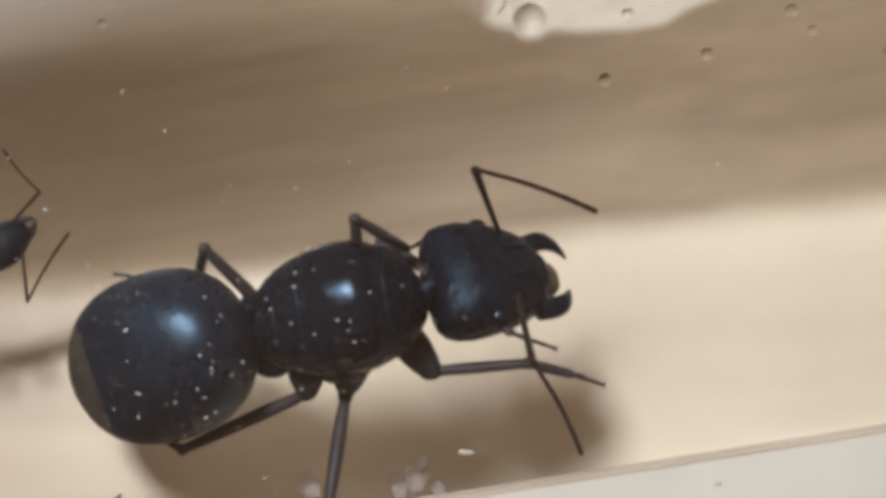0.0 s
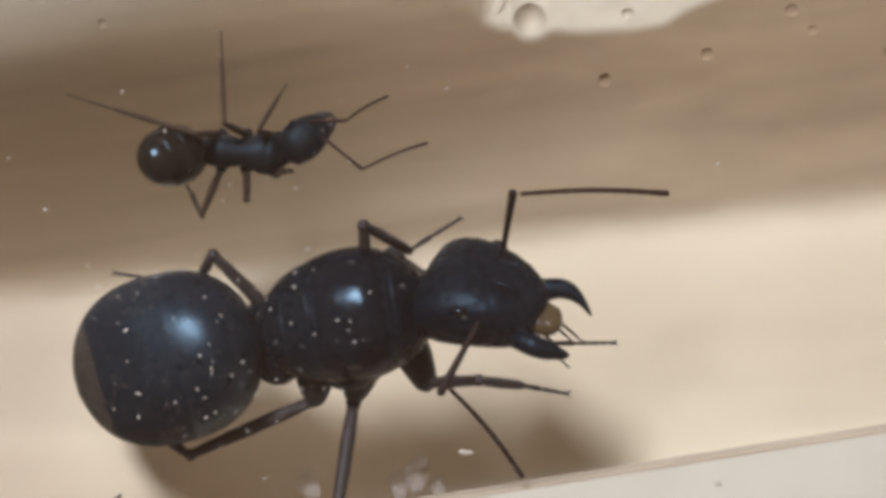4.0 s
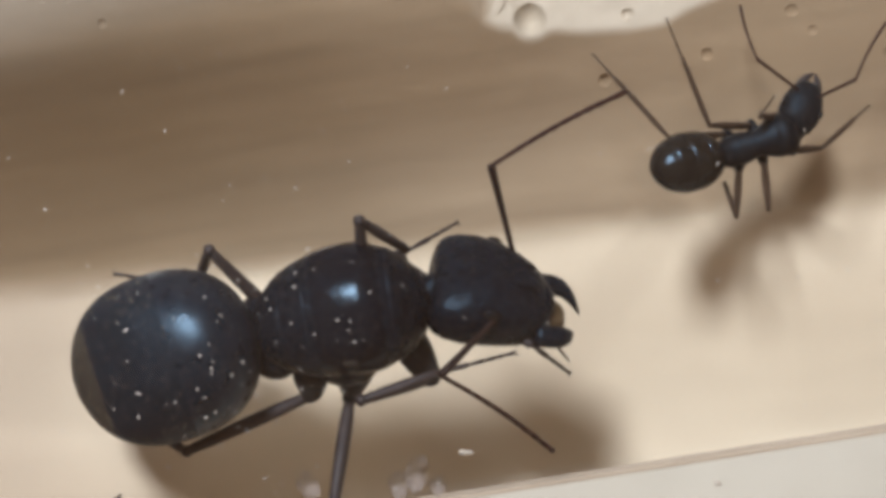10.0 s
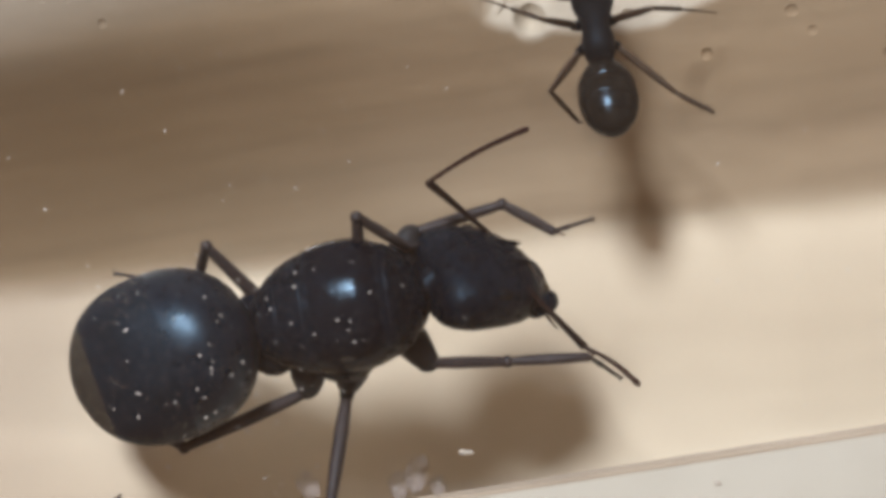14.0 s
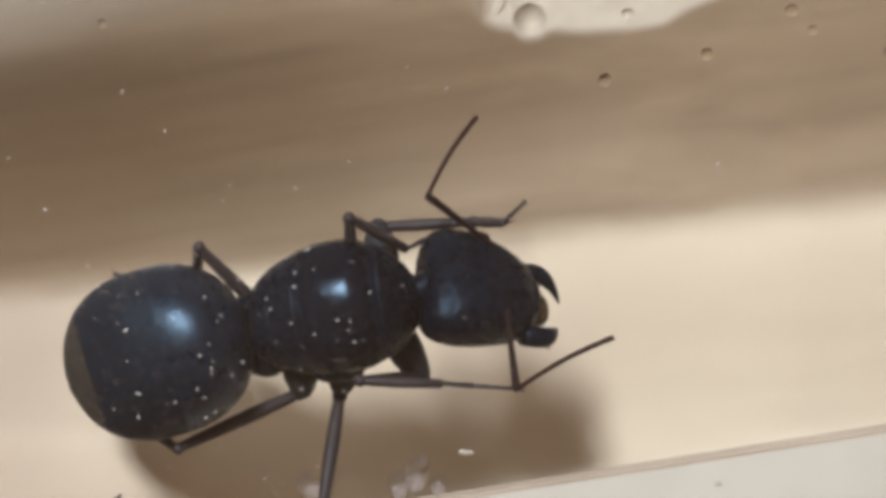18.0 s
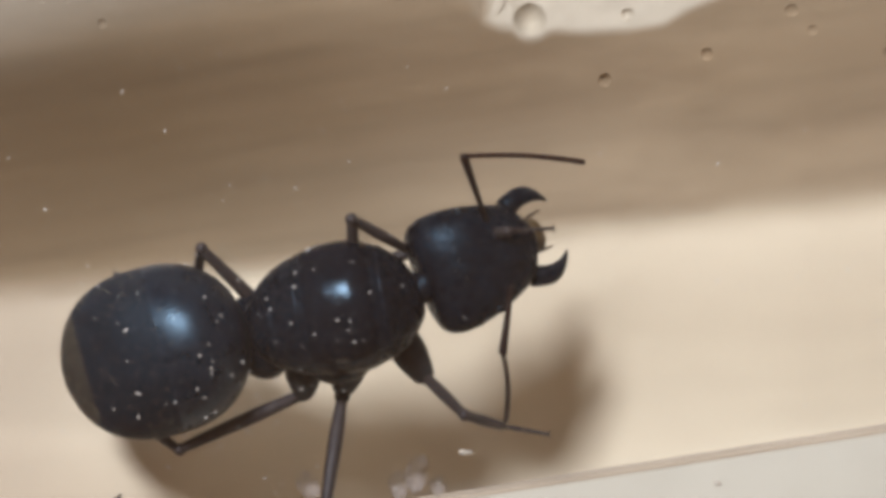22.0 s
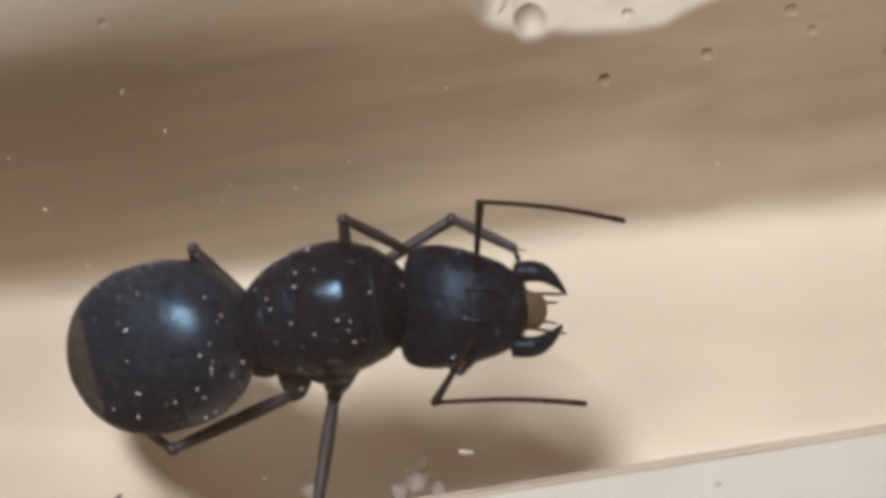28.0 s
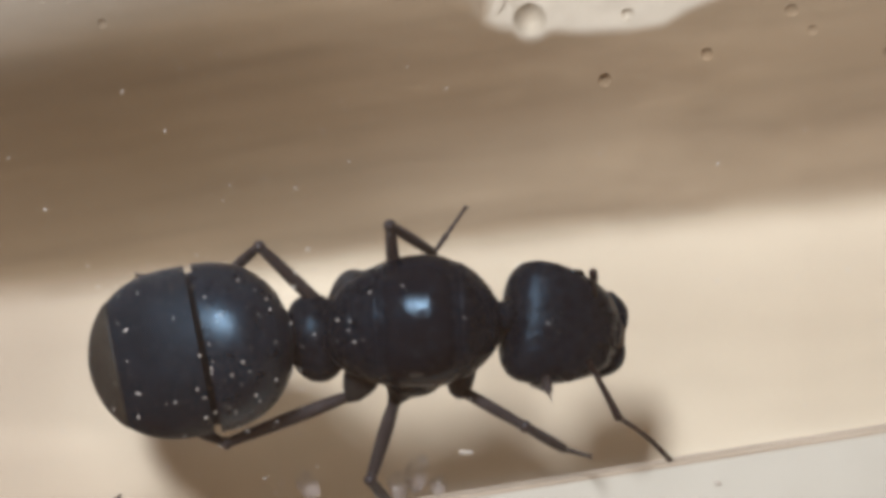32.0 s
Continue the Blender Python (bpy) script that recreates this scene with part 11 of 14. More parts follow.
    walk(W["tibia_front_left"], [(0, at(1.22, 0.62, 2.57, 0, 45.3, 89.2)), (0.5, at(1.17, 0.83, 2.55, 0, 43.8, 62.8)), (1, at(1.11, 1.1, 2.49, 0, 11.4, 38.8)), (1.25, at(0.86, 1.07, 2.52, 0, 23.8, 39.4)), (1.5, at(0.61, 1.03, 2.51, 0, 26.8, 38.7)), (1.75, at(0.38, 1.08, 2.43, 0, 27.6, 34.6)), (2, at(0.14, 1.11, 2.33, 0, 27.8, 31)), (2.25, at(0.3, 1.02, 2.43, 0, 32.4, 44.8)), (2.5, at(0.45, 0.92, 2.5, 0, 32, 57.7)), (2.75, at(0.6, 0.8, 2.55, 0, 24.5, 67.6)), (3, at(0.74, 0.7, 2.59, 0, 24.6, 77.6)), (3.25, at(0.65, 0.63, 2.59, 0, 31.4, 75.6)), (3.5, at(0.55, 0.57, 2.58, 0, 38.2, 73.6)), (4, at(0.44, 0.57, 2.55, 0, 37, 65.9)), (4.5, at(0.32, 0.57, 2.52, 0, 43.7, 57.4)), (4.75, at(0.27, 0.57, 2.5, 0, 65.6, 59.1)), (5, at(0.21, 0.57, 2.48, 0, 67.2, 52.8)), (5.25, at(0.15, 0.58, 2.45, 0, 73.2, 51.8)), (5.5, at(0.09, 0.58, 2.43, 0, 73.9, 43.5)), (6, at(-0.05, 0.67, 2.34, 0, 73.2, 23)), (6.25, at(0.15, 0.61, 2.44, 0, 46.4, 35.3)), (6.5, at(0.34, 0.63, 2.52, 0, 34, 49.5)), (6.75, at(0.54, 0.61, 2.58, 0, 31.7, 60.9)), (7, at(0.73, 0.62, 2.59, 0, 20.8, 70)), (7.75, at(0.68, 0.52, 2.6, 0, 46.9, 66.8)), (8, at(0.67, 0.48, 2.6, 0, 46.9, 65.1)), (8.25, at(0.71, 0.51, 2.6, 0, 48.7, 66.1)), (8.75, at(0.81, 0.57, 2.6, 0, 46.5, 67.7)), (9, at(0.84, 0.6, 2.6, 0, 45.7, 68.2)), (9.25, at(0.61, 0.56, 2.59, 0, 27.9, 61)), (9.5, at(0.42, 0.61, 2.55, 0, 35.4, 51.8)), (9.75, at(0.25, 0.62, 2.49, 0, 41.9, 43.4)), (10, at(0.11, 0.68, 2.44, 0, 76.8, 18.5)), (10.25, at(0.15, 0.85, 2.43, 0, 79.7, 1.5)), (10.5, at(0.35, 1.01, 2.49, 0, 81.9, 30.8)), (10.75, at(0.68, 1.03, 2.56, 0, 79.5, -29.4)), (11, at(1.05, 0.93, 2.58, 0, 84.9, -176.3)), (11.25, at(1.05, 0.94, 2.57, 0, 80.3, -54.5)), (11.5, at(1.04, 0.96, 2.57, 0, 82.2, -40.7)), (11.75, at(1.04, 0.97, 2.56, 0, 78.7, -26.4)), (12, at(1.04, 0.98, 2.55, 0, 67.2, -8.4)), (13, at(0.76, 1.08, 2.53, 0, 68.6, 4.7)), (14, at(0.78, 1.07, 2.54, 0, 67.9, 4.8)), (14.5, at(0.69, 1.06, 2.53, 0, 66.4, 8.5)), (15.25, at(0.62, 1.05, 2.52, 0, 68.2, 7.5)), (16, at(0.55, 1.04, 2.51, 0, 64.3, 10.3)), (17.25, at(0.46, 1.04, 2.49, 0, 62.3, 8.6)), (32, at(0.46, 1.04, 2.49, 0, 62.3, 8.6))])
    walk(W["tarsus_front_left"], [(0, at(1.23, 1.67, 1.5, 0, 27.1, 84)), (0.5, at(1.66, 1.8, 1.52, 0, 27.8, 58.2)), (1, at(2.25, 2.02, 2.2, 0, 33.1, 40.9)), (1.25, at(1.93, 1.94, 1.91, 0, 41.6, 41.3)), (1.5, at(1.65, 1.86, 1.83, 0, 51.6, 41.8)), (1.75, at(1.47, 1.84, 1.74, 0, 52.1, 37.7)), (2, at(1.28, 1.79, 1.63, 0, 51.5, 33.9)), (2.25, at(1.2, 1.92, 1.62, 0, 50.7, 47)), (2.5, at(1.13, 2, 1.71, 0, 49.1, 59.7)), (2.75, at(1.12, 2.06, 1.93, 0, 51.5, 70.8)), (3, at(1.04, 2.03, 1.96, 0, 45.3, 79.9)), (3.25, at(0.96, 1.87, 1.81, 0, 49.5, 77.8)), (3.5, at(0.89, 1.7, 1.65, 0, 52.9, 75.5)), (4, at(0.93, 1.67, 1.65, 0, 64.4, 70.4)), (4.5, at(0.91, 1.48, 1.49, 0, 69.7, 62.6)), (4.75, at(0.59, 1.1, 1.14, 0, 43.6, 50)), (5, at(0.56, 1.03, 1.1, 0, 48.4, 44.4)), (5.25, at(0.42, 0.92, 1.02, 0, 41.9, 35.9)), (5.5, at(0.39, 0.87, 0.98, 0, 47.2, 29.1)), (6, at(0.35, 0.83, 0.9, 0, 48.7, 9.9)), (6.25, at(0.99, 1.21, 1.36, 0, 65, 38.6)), (6.5, at(1.15, 1.57, 1.68, 0, 56.4, 52.6)), (6.75, at(1.16, 1.73, 1.79, 0, 47.4, 62.7)), (7, at(1.21, 1.94, 2.06, 0, 45, 72.7)), (7.75, at(1.09, 1.46, 1.5, 0, 20.7, 65.9)), (8, at(1.1, 1.41, 1.5, 0, 26.8, 64.4)), (8.25, at(1.12, 1.41, 1.48, 0, 19.1, 65)), (8.75, at(1.2, 1.52, 1.51, 0, 21.1, 66.8)), (9, at(1.23, 1.58, 1.52, 0, 22, 67.4)), (9.25, at(1.26, 1.72, 1.89, 0, 56.9, 56)), (9.5, at(1.18, 1.57, 1.68, 0, 56.1, 48.2)), (9.75, at(1.06, 1.39, 1.49, 0, 70.4, 36)), (10, at(0.43, 0.79, 0.97, 0, 46.4, 32.1)), (10.25, at(0.41, 0.86, 0.96, 0, 65, 10.8)), (10.5, at(0.54, 1.12, 1, 0, 71.9, -64.2)), (10.75, at(0.92, 0.9, 1.08, 0, 68.9, -176.9)), (11, at(0.92, 0.92, 1.09, 0, 69.7, 161.1)), (11.25, at(1.19, 0.74, 1.1, 0, 71, 115.7)), (11.5, at(1.2, 0.82, 1.08, 0, 68.4, 28)), (11.75, at(1.3, 0.84, 1.09, 0, 47.4, 10.1)), (12, at(1.61, 0.89, 1.17, 0, 38.1, 0.5)), (13, at(1.31, 1.12, 1.14, 0, 43.3, 13)), (14, at(1.35, 1.12, 1.15, 0, 44.1, 12.5)), (14.5, at(1.29, 1.15, 1.16, 0, 45, 15.3)), (15.25, at(1.17, 1.12, 1.13, 0, 35.5, 17.6)), (16, at(1.19, 1.16, 1.16, 0, 37.8, 17.9)), (17.25, at(1.15, 1.15, 1.16, 0, 30.9, 16.9)), (32, at(1.15, 1.15, 1.16, 0, 30.9, 16.9))])
    walk(W["coxa_middle_left"], [(0, at(0.01, 0.22, 1.02, 0, 29.5, 88.1)), (32, at(0.02, 0.22, 1.03, 0, 29.4, 87.2))])
    walk(W["femur_middle_left"], [(0, at(0.02, 0.52, 0.86, 0, -81.7, 66.2)), (0.25, at(0.03, 0.52, 0.86, 0, -80.3, 80.8)), (0.5, at(0.03, 0.52, 0.86, 0, -78.4, 91.9)), (0.75, at(0.03, 0.52, 0.86, 0, -75.4, 100.1)), (1, at(0.03, 0.52, 0.86, 0, -72.5, 108.3)), (1.25, at(0.03, 0.52, 0.86, 0, -71.2, 132)), (1.5, at(0.03, 0.52, 0.86, 0, -69.8, 155.7)), (1.75, at(0.03, 0.52, 0.86, 0, -61.4, 167.3)), (2, at(0.03, 0.52, 0.86, 0, -51.9, 175.2)), (2.5, at(0.02, 0.52, 0.86, 0, -57.4, 168.4)), (2.75, at(0.02, 0.52, 0.86, 0, -60.1, 165)), (3, at(0.02, 0.52, 0.86, 0, -62.9, 161.6)), (3.25, at(0.03, 0.52, 0.86, 0, -66.3, 162.4)), (3.5, at(0.03, 0.52, 0.86, 0, -69.8, 163.2)), (4.5, at(0.03, 0.52, 0.86, 0, -72.1, 151.7)), (5, at(0.03, 0.52, 0.86, 0, -73.3, 145.9)), (5.25, at(0.03, 0.52, 0.86, 0, -73.1, 141.6)), (5.5, at(0.03, 0.52, 0.86, 0, -72.9, 137.4)), (6, at(0.03, 0.52, 0.86, 0, -72.4, 128.8)), (6.25, at(0.03, 0.52, 0.86, 0, -65.9, 152.2)), (6.5, at(0.02, 0.52, 0.86, 0, -58.7, 166.4)), (6.75, at(0.02, 0.52, 0.86, 0, -51.5, -179.5)), (7, at(0.02, 0.52, 0.86, 0, -42.6, -169.8)), (7.25, at(0.03, 0.52, 0.86, 0, -51, -173.3)), (7.5, at(0.03, 0.52, 0.86, 0, -59.4, -176.8)), (7.75, at(0.03, 0.52, 0.86, 0, -67.1, -178)), (8, at(0.03, 0.52, 0.86, 0, -74.8, -179.1)), (8.25, at(0.03, 0.52, 0.86, 0, -75.7, 167.6)), (8.5, at(0.03, 0.52, 0.86, 0, -74.5, 152.5)), (9, at(0.02, 0.52, 0.86, 0, -68.1, 138.9)), (9.25, at(0.03, 0.52, 0.86, 0, -63.3, 159.1)), (9.5, at(0.03, 0.52, 0.86, 0, -53.6, 164.5)), (9.75, at(0.03, 0.52, 0.86, 0, -48.4, 166.8)), (10, at(0.04, 0.52, 0.86, 0, -42.6, 163.6)), (10.25, at(0.04, 0.52, 0.86, 0, -49.4, 152.4)), (10.5, at(0.04, 0.52, 0.86, 0, -56.2, 135)), (10.75, at(0.04, 0.52, 0.86, 0, -63.3, 112.2)), (11, at(0.04, 0.52, 0.86, 0, -70.4, 89.4)), (11.25, at(0.04, 0.52, 0.86, 0, -70.8, 98.2)), (11.5, at(0.04, 0.52, 0.86, 0, -71.2, 107.1)), (11.75, at(0.03, 0.52, 0.86, 0, -70, 115.3)), (12, at(0.03, 0.52, 0.86, 0, -68.7, 123.6)), (12.5, at(0.03, 0.52, 0.86, 0, -64.5, 98.1)), (13, at(0.04, 0.52, 0.86, 0, -56.5, 81.3)), (14, at(0.04, 0.52, 0.86, 0, -56.1, 79.8)), (14.25, at(0.04, 0.52, 0.86, 0, -55.8, 82.9)), (14.5, at(0.04, 0.52, 0.86, 0, -55.4, 85.9)), (14.75, at(0.04, 0.52, 0.86, 0, -55.7, 87.4)), (16, at(0.04, 0.52, 0.86, 0, -57, 95.2)), (16.5, at(0.04, 0.52, 0.86, 0, -56.8, 97)), (17.25, at(0.04, 0.52, 0.86, 0, -56.4, 99.8)), (32, at(0.04, 0.52, 0.86, 0, -56.4, 99.8))])
    walk(W["tibia_middle_left"], [(0, at(0.13, 0.77, 2.74, 0, 44.7, 117.1)), (0.25, at(0.08, 0.84, 2.73, 0, 41.4, 115.1)), (0.5, at(0.02, 0.9, 2.72, 0, 44.8, 115.1)), (0.75, at(-0.05, 0.99, 2.7, 0, 49, 115.6)), (1, at(-0.15, 1.06, 2.67, 0, 45.2, 112)), (1.25, at(-0.38, 0.98, 2.66, 0, 47.3, 116.5)), (1.5, at(-0.57, 0.79, 2.64, 0, 56.8, 124.3)), (1.75, at(-0.86, 0.72, 2.53, 0, 46.2, 124.6)), (2, at(-1.14, 0.62, 2.36, 0, 23.4, 123.6)), (2.5, at(-0.98, 0.73, 2.46, 0, 16.3, 115.5)), (2.75, at(-0.89, 0.76, 2.51, 0, 15, 112.1)), (3, at(-0.8, 0.79, 2.55, 0, 11, 108.6)), (3.25, at(-0.7, 0.75, 2.6, 0, 19.2, 106.8)), (3.5, at(-0.6, 0.71, 2.64, 0, 26.2, 104.3)), (4.5, at(-0.48, 0.8, 2.67, 0, 20.6, 91.1)), (5, at(-0.42, 0.83, 2.68, 0, 16.1, 84.3)), (5.25, at(-0.4, 0.86, 2.68, 0, 17.9, 81.3)), (5.5, at(-0.38, 0.9, 2.68, 0, 17.1, 78)), (6, at(-0.33, 0.97, 2.67, 0, 11.6, 71.6)), (6.25, at(-0.66, 0.88, 2.59, 0, 7.7, 90.7)), (6.5, at(-0.93, 0.75, 2.48, 0, 7.3, 109.1)), (6.75, at(-1.16, 0.51, 2.35, 0, 15.5, 126.7)), (7, at(-1.36, 0.27, 2.15, 0, -0.5, 142.7)), (7.25, at(-1.16, 0.38, 2.34, 0, 16.8, 132.9)), (7.5, at(-0.94, 0.47, 2.5, 0, 27, 121.8)), (7.75, at(-0.71, 0.49, 2.61, 0, 39.6, 108.7)), (8, at(-0.47, 0.51, 2.69, 0, 45.7, 93.6)), (8.25, at(-0.43, 0.62, 2.7, 0, 40.5, 98.1)), (8.5, at(-0.42, 0.75, 2.69, 0, 36.9, 101.5)), (9, at(-0.51, 0.99, 2.62, 0, 21.3, 107.8)), (9.25, at(-0.77, 0.82, 2.56, 0, 11.7, 108.4)), (9.5, at(-1.06, 0.82, 2.39, 0, -2.6, 106.7)), (9.75, at(-1.2, 0.81, 2.28, 0, -5.9, 102)), (10, at(-1.3, 0.91, 2.15, 0, -4.8, 94)), (10.25, at(-1.06, 1.09, 2.3, 0, 50.7, 73)), (10.5, at(-0.71, 1.27, 2.44, 0, 82.8, 23.5)), (10.75, at(-0.28, 1.31, 2.56, 0, 84.1, 29.5)), (11, at(0.05, 1.16, 2.65, 0, 82.1, -27.7)), (11.25, at(-0.05, 1.14, 2.65, 0, 82.5, -57.3)), (11.5, at(-0.14, 1.11, 2.66, 0, 83.8, -70.6)), (11.75, at(-0.24, 1.11, 2.64, 0, 74, 44.7)), (12, at(-0.35, 1.09, 2.63, 0, 51.8, 47)), (12.5, at(-0.09, 1.33, 2.57, 0, 53.5, 50.1)), (13, at(0.2, 1.56, 2.44, 0, 63.8, 50.1)), (14, at(0.23, 1.56, 2.44, 0, 63.3, 49.5)), (14.25, at(0.17, 1.58, 2.43, 0, 64.6, 49.7)), (14.5, at(0.12, 1.6, 2.42, 0, 65.7, 50)), (14.75, at(0.09, 1.59, 2.43, 0, 64.8, 50)), (16, at(-0.05, 1.55, 2.45, 0, 38.3, 58)), (16.5, at(-0.09, 1.55, 2.45, 0, 38.5, 57.3)), (17.25, at(-0.14, 1.56, 2.44, 0, 55.1, 45.8)), (32, at(-0.14, 1.56, 2.44, 0, 55.1, 45.8))])
    walk(W["tarsus_middle_left"], [(0, at(-0.55, 2.1, 1.26, 0, 57.2, 123.4)), (0.25, at(-0.59, 2.26, 1.34, 0, 65.8, 129.9)), (0.5, at(-0.62, 2.25, 1.24, 0, 65.5, 127.8)), (0.75, at(-0.65, 2.23, 1.11, 0, 62.5, 123.3)), (1, at(-0.7, 2.43, 1.18, 0, 70.5, 130.5)), (1.25, at(-1.02, 2.25, 1.11, 0, 62.5, 125.1)), (1.5, at(-1.22, 1.74, 0.89, 0, 32, 116.3)), (1.75, at(-1.68, 1.92, 1.01, 0, 33.4, 120.7)), (2, at(-2.2, 2.22, 1.52, 0, 46.6, 126.2)), (2.5, at(-1.84, 2.55, 1.87, 0, 36.9, 117.6)), (2.75, at(-1.66, 2.64, 1.96, 0, 30.8, 113.7)), (3, at(-1.46, 2.75, 2.15, 0, 30, 110.5)), (3.25, at(-1.27, 2.65, 1.91, 0, 33.4, 108.2)), (3.5, at(-1.06, 2.54, 1.72, 0, 39.7, 105.7)), (4.5, at(-0.52, 2.76, 1.93, 0, 40.5, 93.2)), (5, at(-0.22, 2.83, 2.1, 0, 38.5, 86.7)), (5.25, at(-0.1, 2.84, 2.03, 0, 34.7, 83)), (5.5, at(0.03, 2.86, 2.06, 0, 30.4, 79.3)), (6, at(0.32, 2.92, 2.25, 0, 24.6, 72.9)), (6.25, at(-0.68, 2.96, 2.31, 0, 28, 92.7)), (6.5, at(-1.62, 2.72, 2.22, 0, 22.9, 110.5)), (6.75, at(-2.37, 2.13, 1.79, 0, -3.1, 126.2)), (7, at(-3.03, 1.55, 2.17, 0, -13.5, 142.3)), (7.25, at(-2.53, 1.85, 1.73, 0, 3.7, 132.5)), (7.5, at(-1.92, 2.06, 1.54, 0, 14, 121.4)), (7.75, at(-1.23, 2.03, 1.27, 0, 15.5, 107.9)), (8, at(-0.56, 1.98, 1.19, 0, 26.8, 92.9)), (8.25, at(-0.65, 2.2, 1.34, 0, 23.9, 97.5)), (8.5, at(-0.75, 2.4, 1.43, 0, 18.5, 100.9)), (9, at(-1.11, 2.85, 1.86, 0, 36.2, 105.8)), (9.25, at(-1.42, 2.78, 2.13, 0, 29, 106.2)), (9.5, at(-1.66, 2.83, 2.48, 0, 11.2, 105.2)), (9.75, at(-1.63, 2.85, 2.5, 0, 6.9, 100.6)), (10, at(-1.45, 3, 2.32, 0, 7.8, 92.6)), (10.25, at(-0.67, 2.37, 0.68, 0, 26.1, 78.3)), (10.5, at(-0.47, 1.37, 0.36, 0, 14.7, 64.6)), (10.75, at(-0.1, 1.42, 0.47, 0, -79.9, 135.9)), (11, at(0.3, 1.02, 0.57, 0, 25.7, -175)), (11.25, at(0.1, 0.91, 0.57, 0, -47, 127.2)), (11.5, at(-0.06, 0.89, 0.57, 0, 25.7, 77.1)), (11.75, at(0.17, 1.52, 0.63, 0, 28.7, 60.2)), (12, at(0.53, 2.05, 0.98, 0, 26.2, 52.7)), (12.5, at(0.72, 2.29, 0.89, 0, 37.9, 53.9)), (13, at(0.79, 2.27, 0.56, 0, 25.1, 60.1)), (14, at(0.84, 2.28, 0.56, 0, 25.2, 59.2)), (14.25, at(0.76, 2.27, 0.53, 0, 23.8, 60.3)), (14.5, at(0.67, 2.26, 0.51, 0, 22.6, 61.4)), (14.75, at(0.66, 2.28, 0.53, 0, 23.5, 60.7)), (16, at(0.82, 2.95, 1.15, 0, 66.6, 39)), (16.5, at(0.8, 2.94, 1.14, 0, 65.6, 39.6)), (17.25, at(0.7, 2.42, 0.72, 0, 34, 57.2)), (32, at(0.7, 2.42, 0.72, 0, 34, 57.2))])
    walk(W["coxa_hind_left"], [(0, at(-0.58, 0.22, 0.99, 0, 28.3, 115)), (32, at(-0.58, 0.22, 0.97, 0, 29, 114.2))])
    walk(W["femur_hind_left"], [(0, at(-0.72, 0.52, 0.81, 0, -81.3, 94.8)), (0.5, at(-0.72, 0.52, 0.81, 0, -79.7, 115.3)), (1, at(-0.72, 0.52, 0.81, 0, -78, 135.9)), (1.25, at(-0.72, 0.52, 0.81, 0, -78.1, 157.4)), (1.5, at(-0.72, 0.52, 0.81, 0, -78.2, 178.9)), (1.75, at(-0.72, 0.52, 0.81, 0, -72.6, -173.7)), (2, at(-0.72, 0.52, 0.81, 0, -67.1, -166.3)), (2.25, at(-0.72, 0.52, 0.81, 0, -66.5, -167.5)), (2.5, at(-0.72, 0.52, 0.81, 0, -65.9, -168.7)), (3, at(-0.72, 0.52, 0.81, 0, -64.8, -171)), (3.5, at(-0.72, 0.52, 0.81, 0, -73.7, -164.4)), (4, at(-0.72, 0.52, 0.8, 0, -75.5, -166.7)), (5.5, at(-0.72, 0.52, 0.8, 0, -80.8, -177.3)), (6, at(-0.72, 0.52, 0.8, 0, -79.8, 171.5)), (6.5, at(-0.72, 0.52, 0.81, 0, -64, 179.9)), (6.75, at(-0.72, 0.52, 0.81, 0, -56.1, -175.9)), (7, at(-0.72, 0.52, 0.81, 0, -48.2, -171.7)), (7.25, at(-0.72, 0.52, 0.81, 0, -52.5, -173.7)), (7.5, at(-0.72, 0.52, 0.81, 0, -56.8, -175.7)), (8, at(-0.72, 0.52, 0.81, 0, -65.3, -179.6)), (8.5, at(-0.72, 0.52, 0.81, 0, -53.3, 178.6)), (9, at(-0.72, 0.52, 0.81, 0, -41.2, -178.9)), (9.25, at(-0.72, 0.52, 0.81, 0, -35.1, -177.7)), (9.5, at(-0.72, 0.52, 0.81, 0, -25.4, 178.5)), (9.75, at(-0.72, 0.52, 0.8, 0, -31.9, 174.9)), (10, at(-0.71, 0.52, 0.79, 0, -37.2, 167.4)), (10.25, at(-0.7, 0.52, 0.78, 0, -43.4, 165.8)), (10.5, at(-0.7, 0.52, 0.78, 0, -45.2, 158.3)), (10.75, at(-0.7, 0.52, 0.78, 0, -46.5, 147.6)), (11, at(-0.7, 0.52, 0.78, 0, -43.6, 137.9)), (11.25, at(-0.7, 0.52, 0.79, 0, -41.1, 136.1)), (11.5, at(-0.7, 0.52, 0.79, 0, -38.6, 134.2)), (11.75, at(-0.71, 0.52, 0.8, 0, -36, 132.3)), (12, at(-0.71, 0.52, 0.8, 0, -35.7, 127.6)), (12.5, at(-0.71, 0.52, 0.8, 0, -29.1, 138.8)), (12.75, at(-0.71, 0.52, 0.79, 0, -26.8, 142.9)), (13, at(-0.71, 0.52, 0.79, 0, -24.6, 147)), (13.25, at(-0.71, 0.52, 0.79, 0, -26.3, 145.6)), (14, at(-0.72, 0.53, 0.8, 0, -46.2, 134.3)), (14.5, at(-0.71, 0.52, 0.79, 0, -31.5, 147.4)), (16, at(-0.71, 0.52, 0.79, 0, -33, 152.3)), (17.25, at(-0.71, 0.52, 0.79, 0, -31.2, 152.9)), (32, at(-0.71, 0.52, 0.79, 0, -31.2, 152.9))])
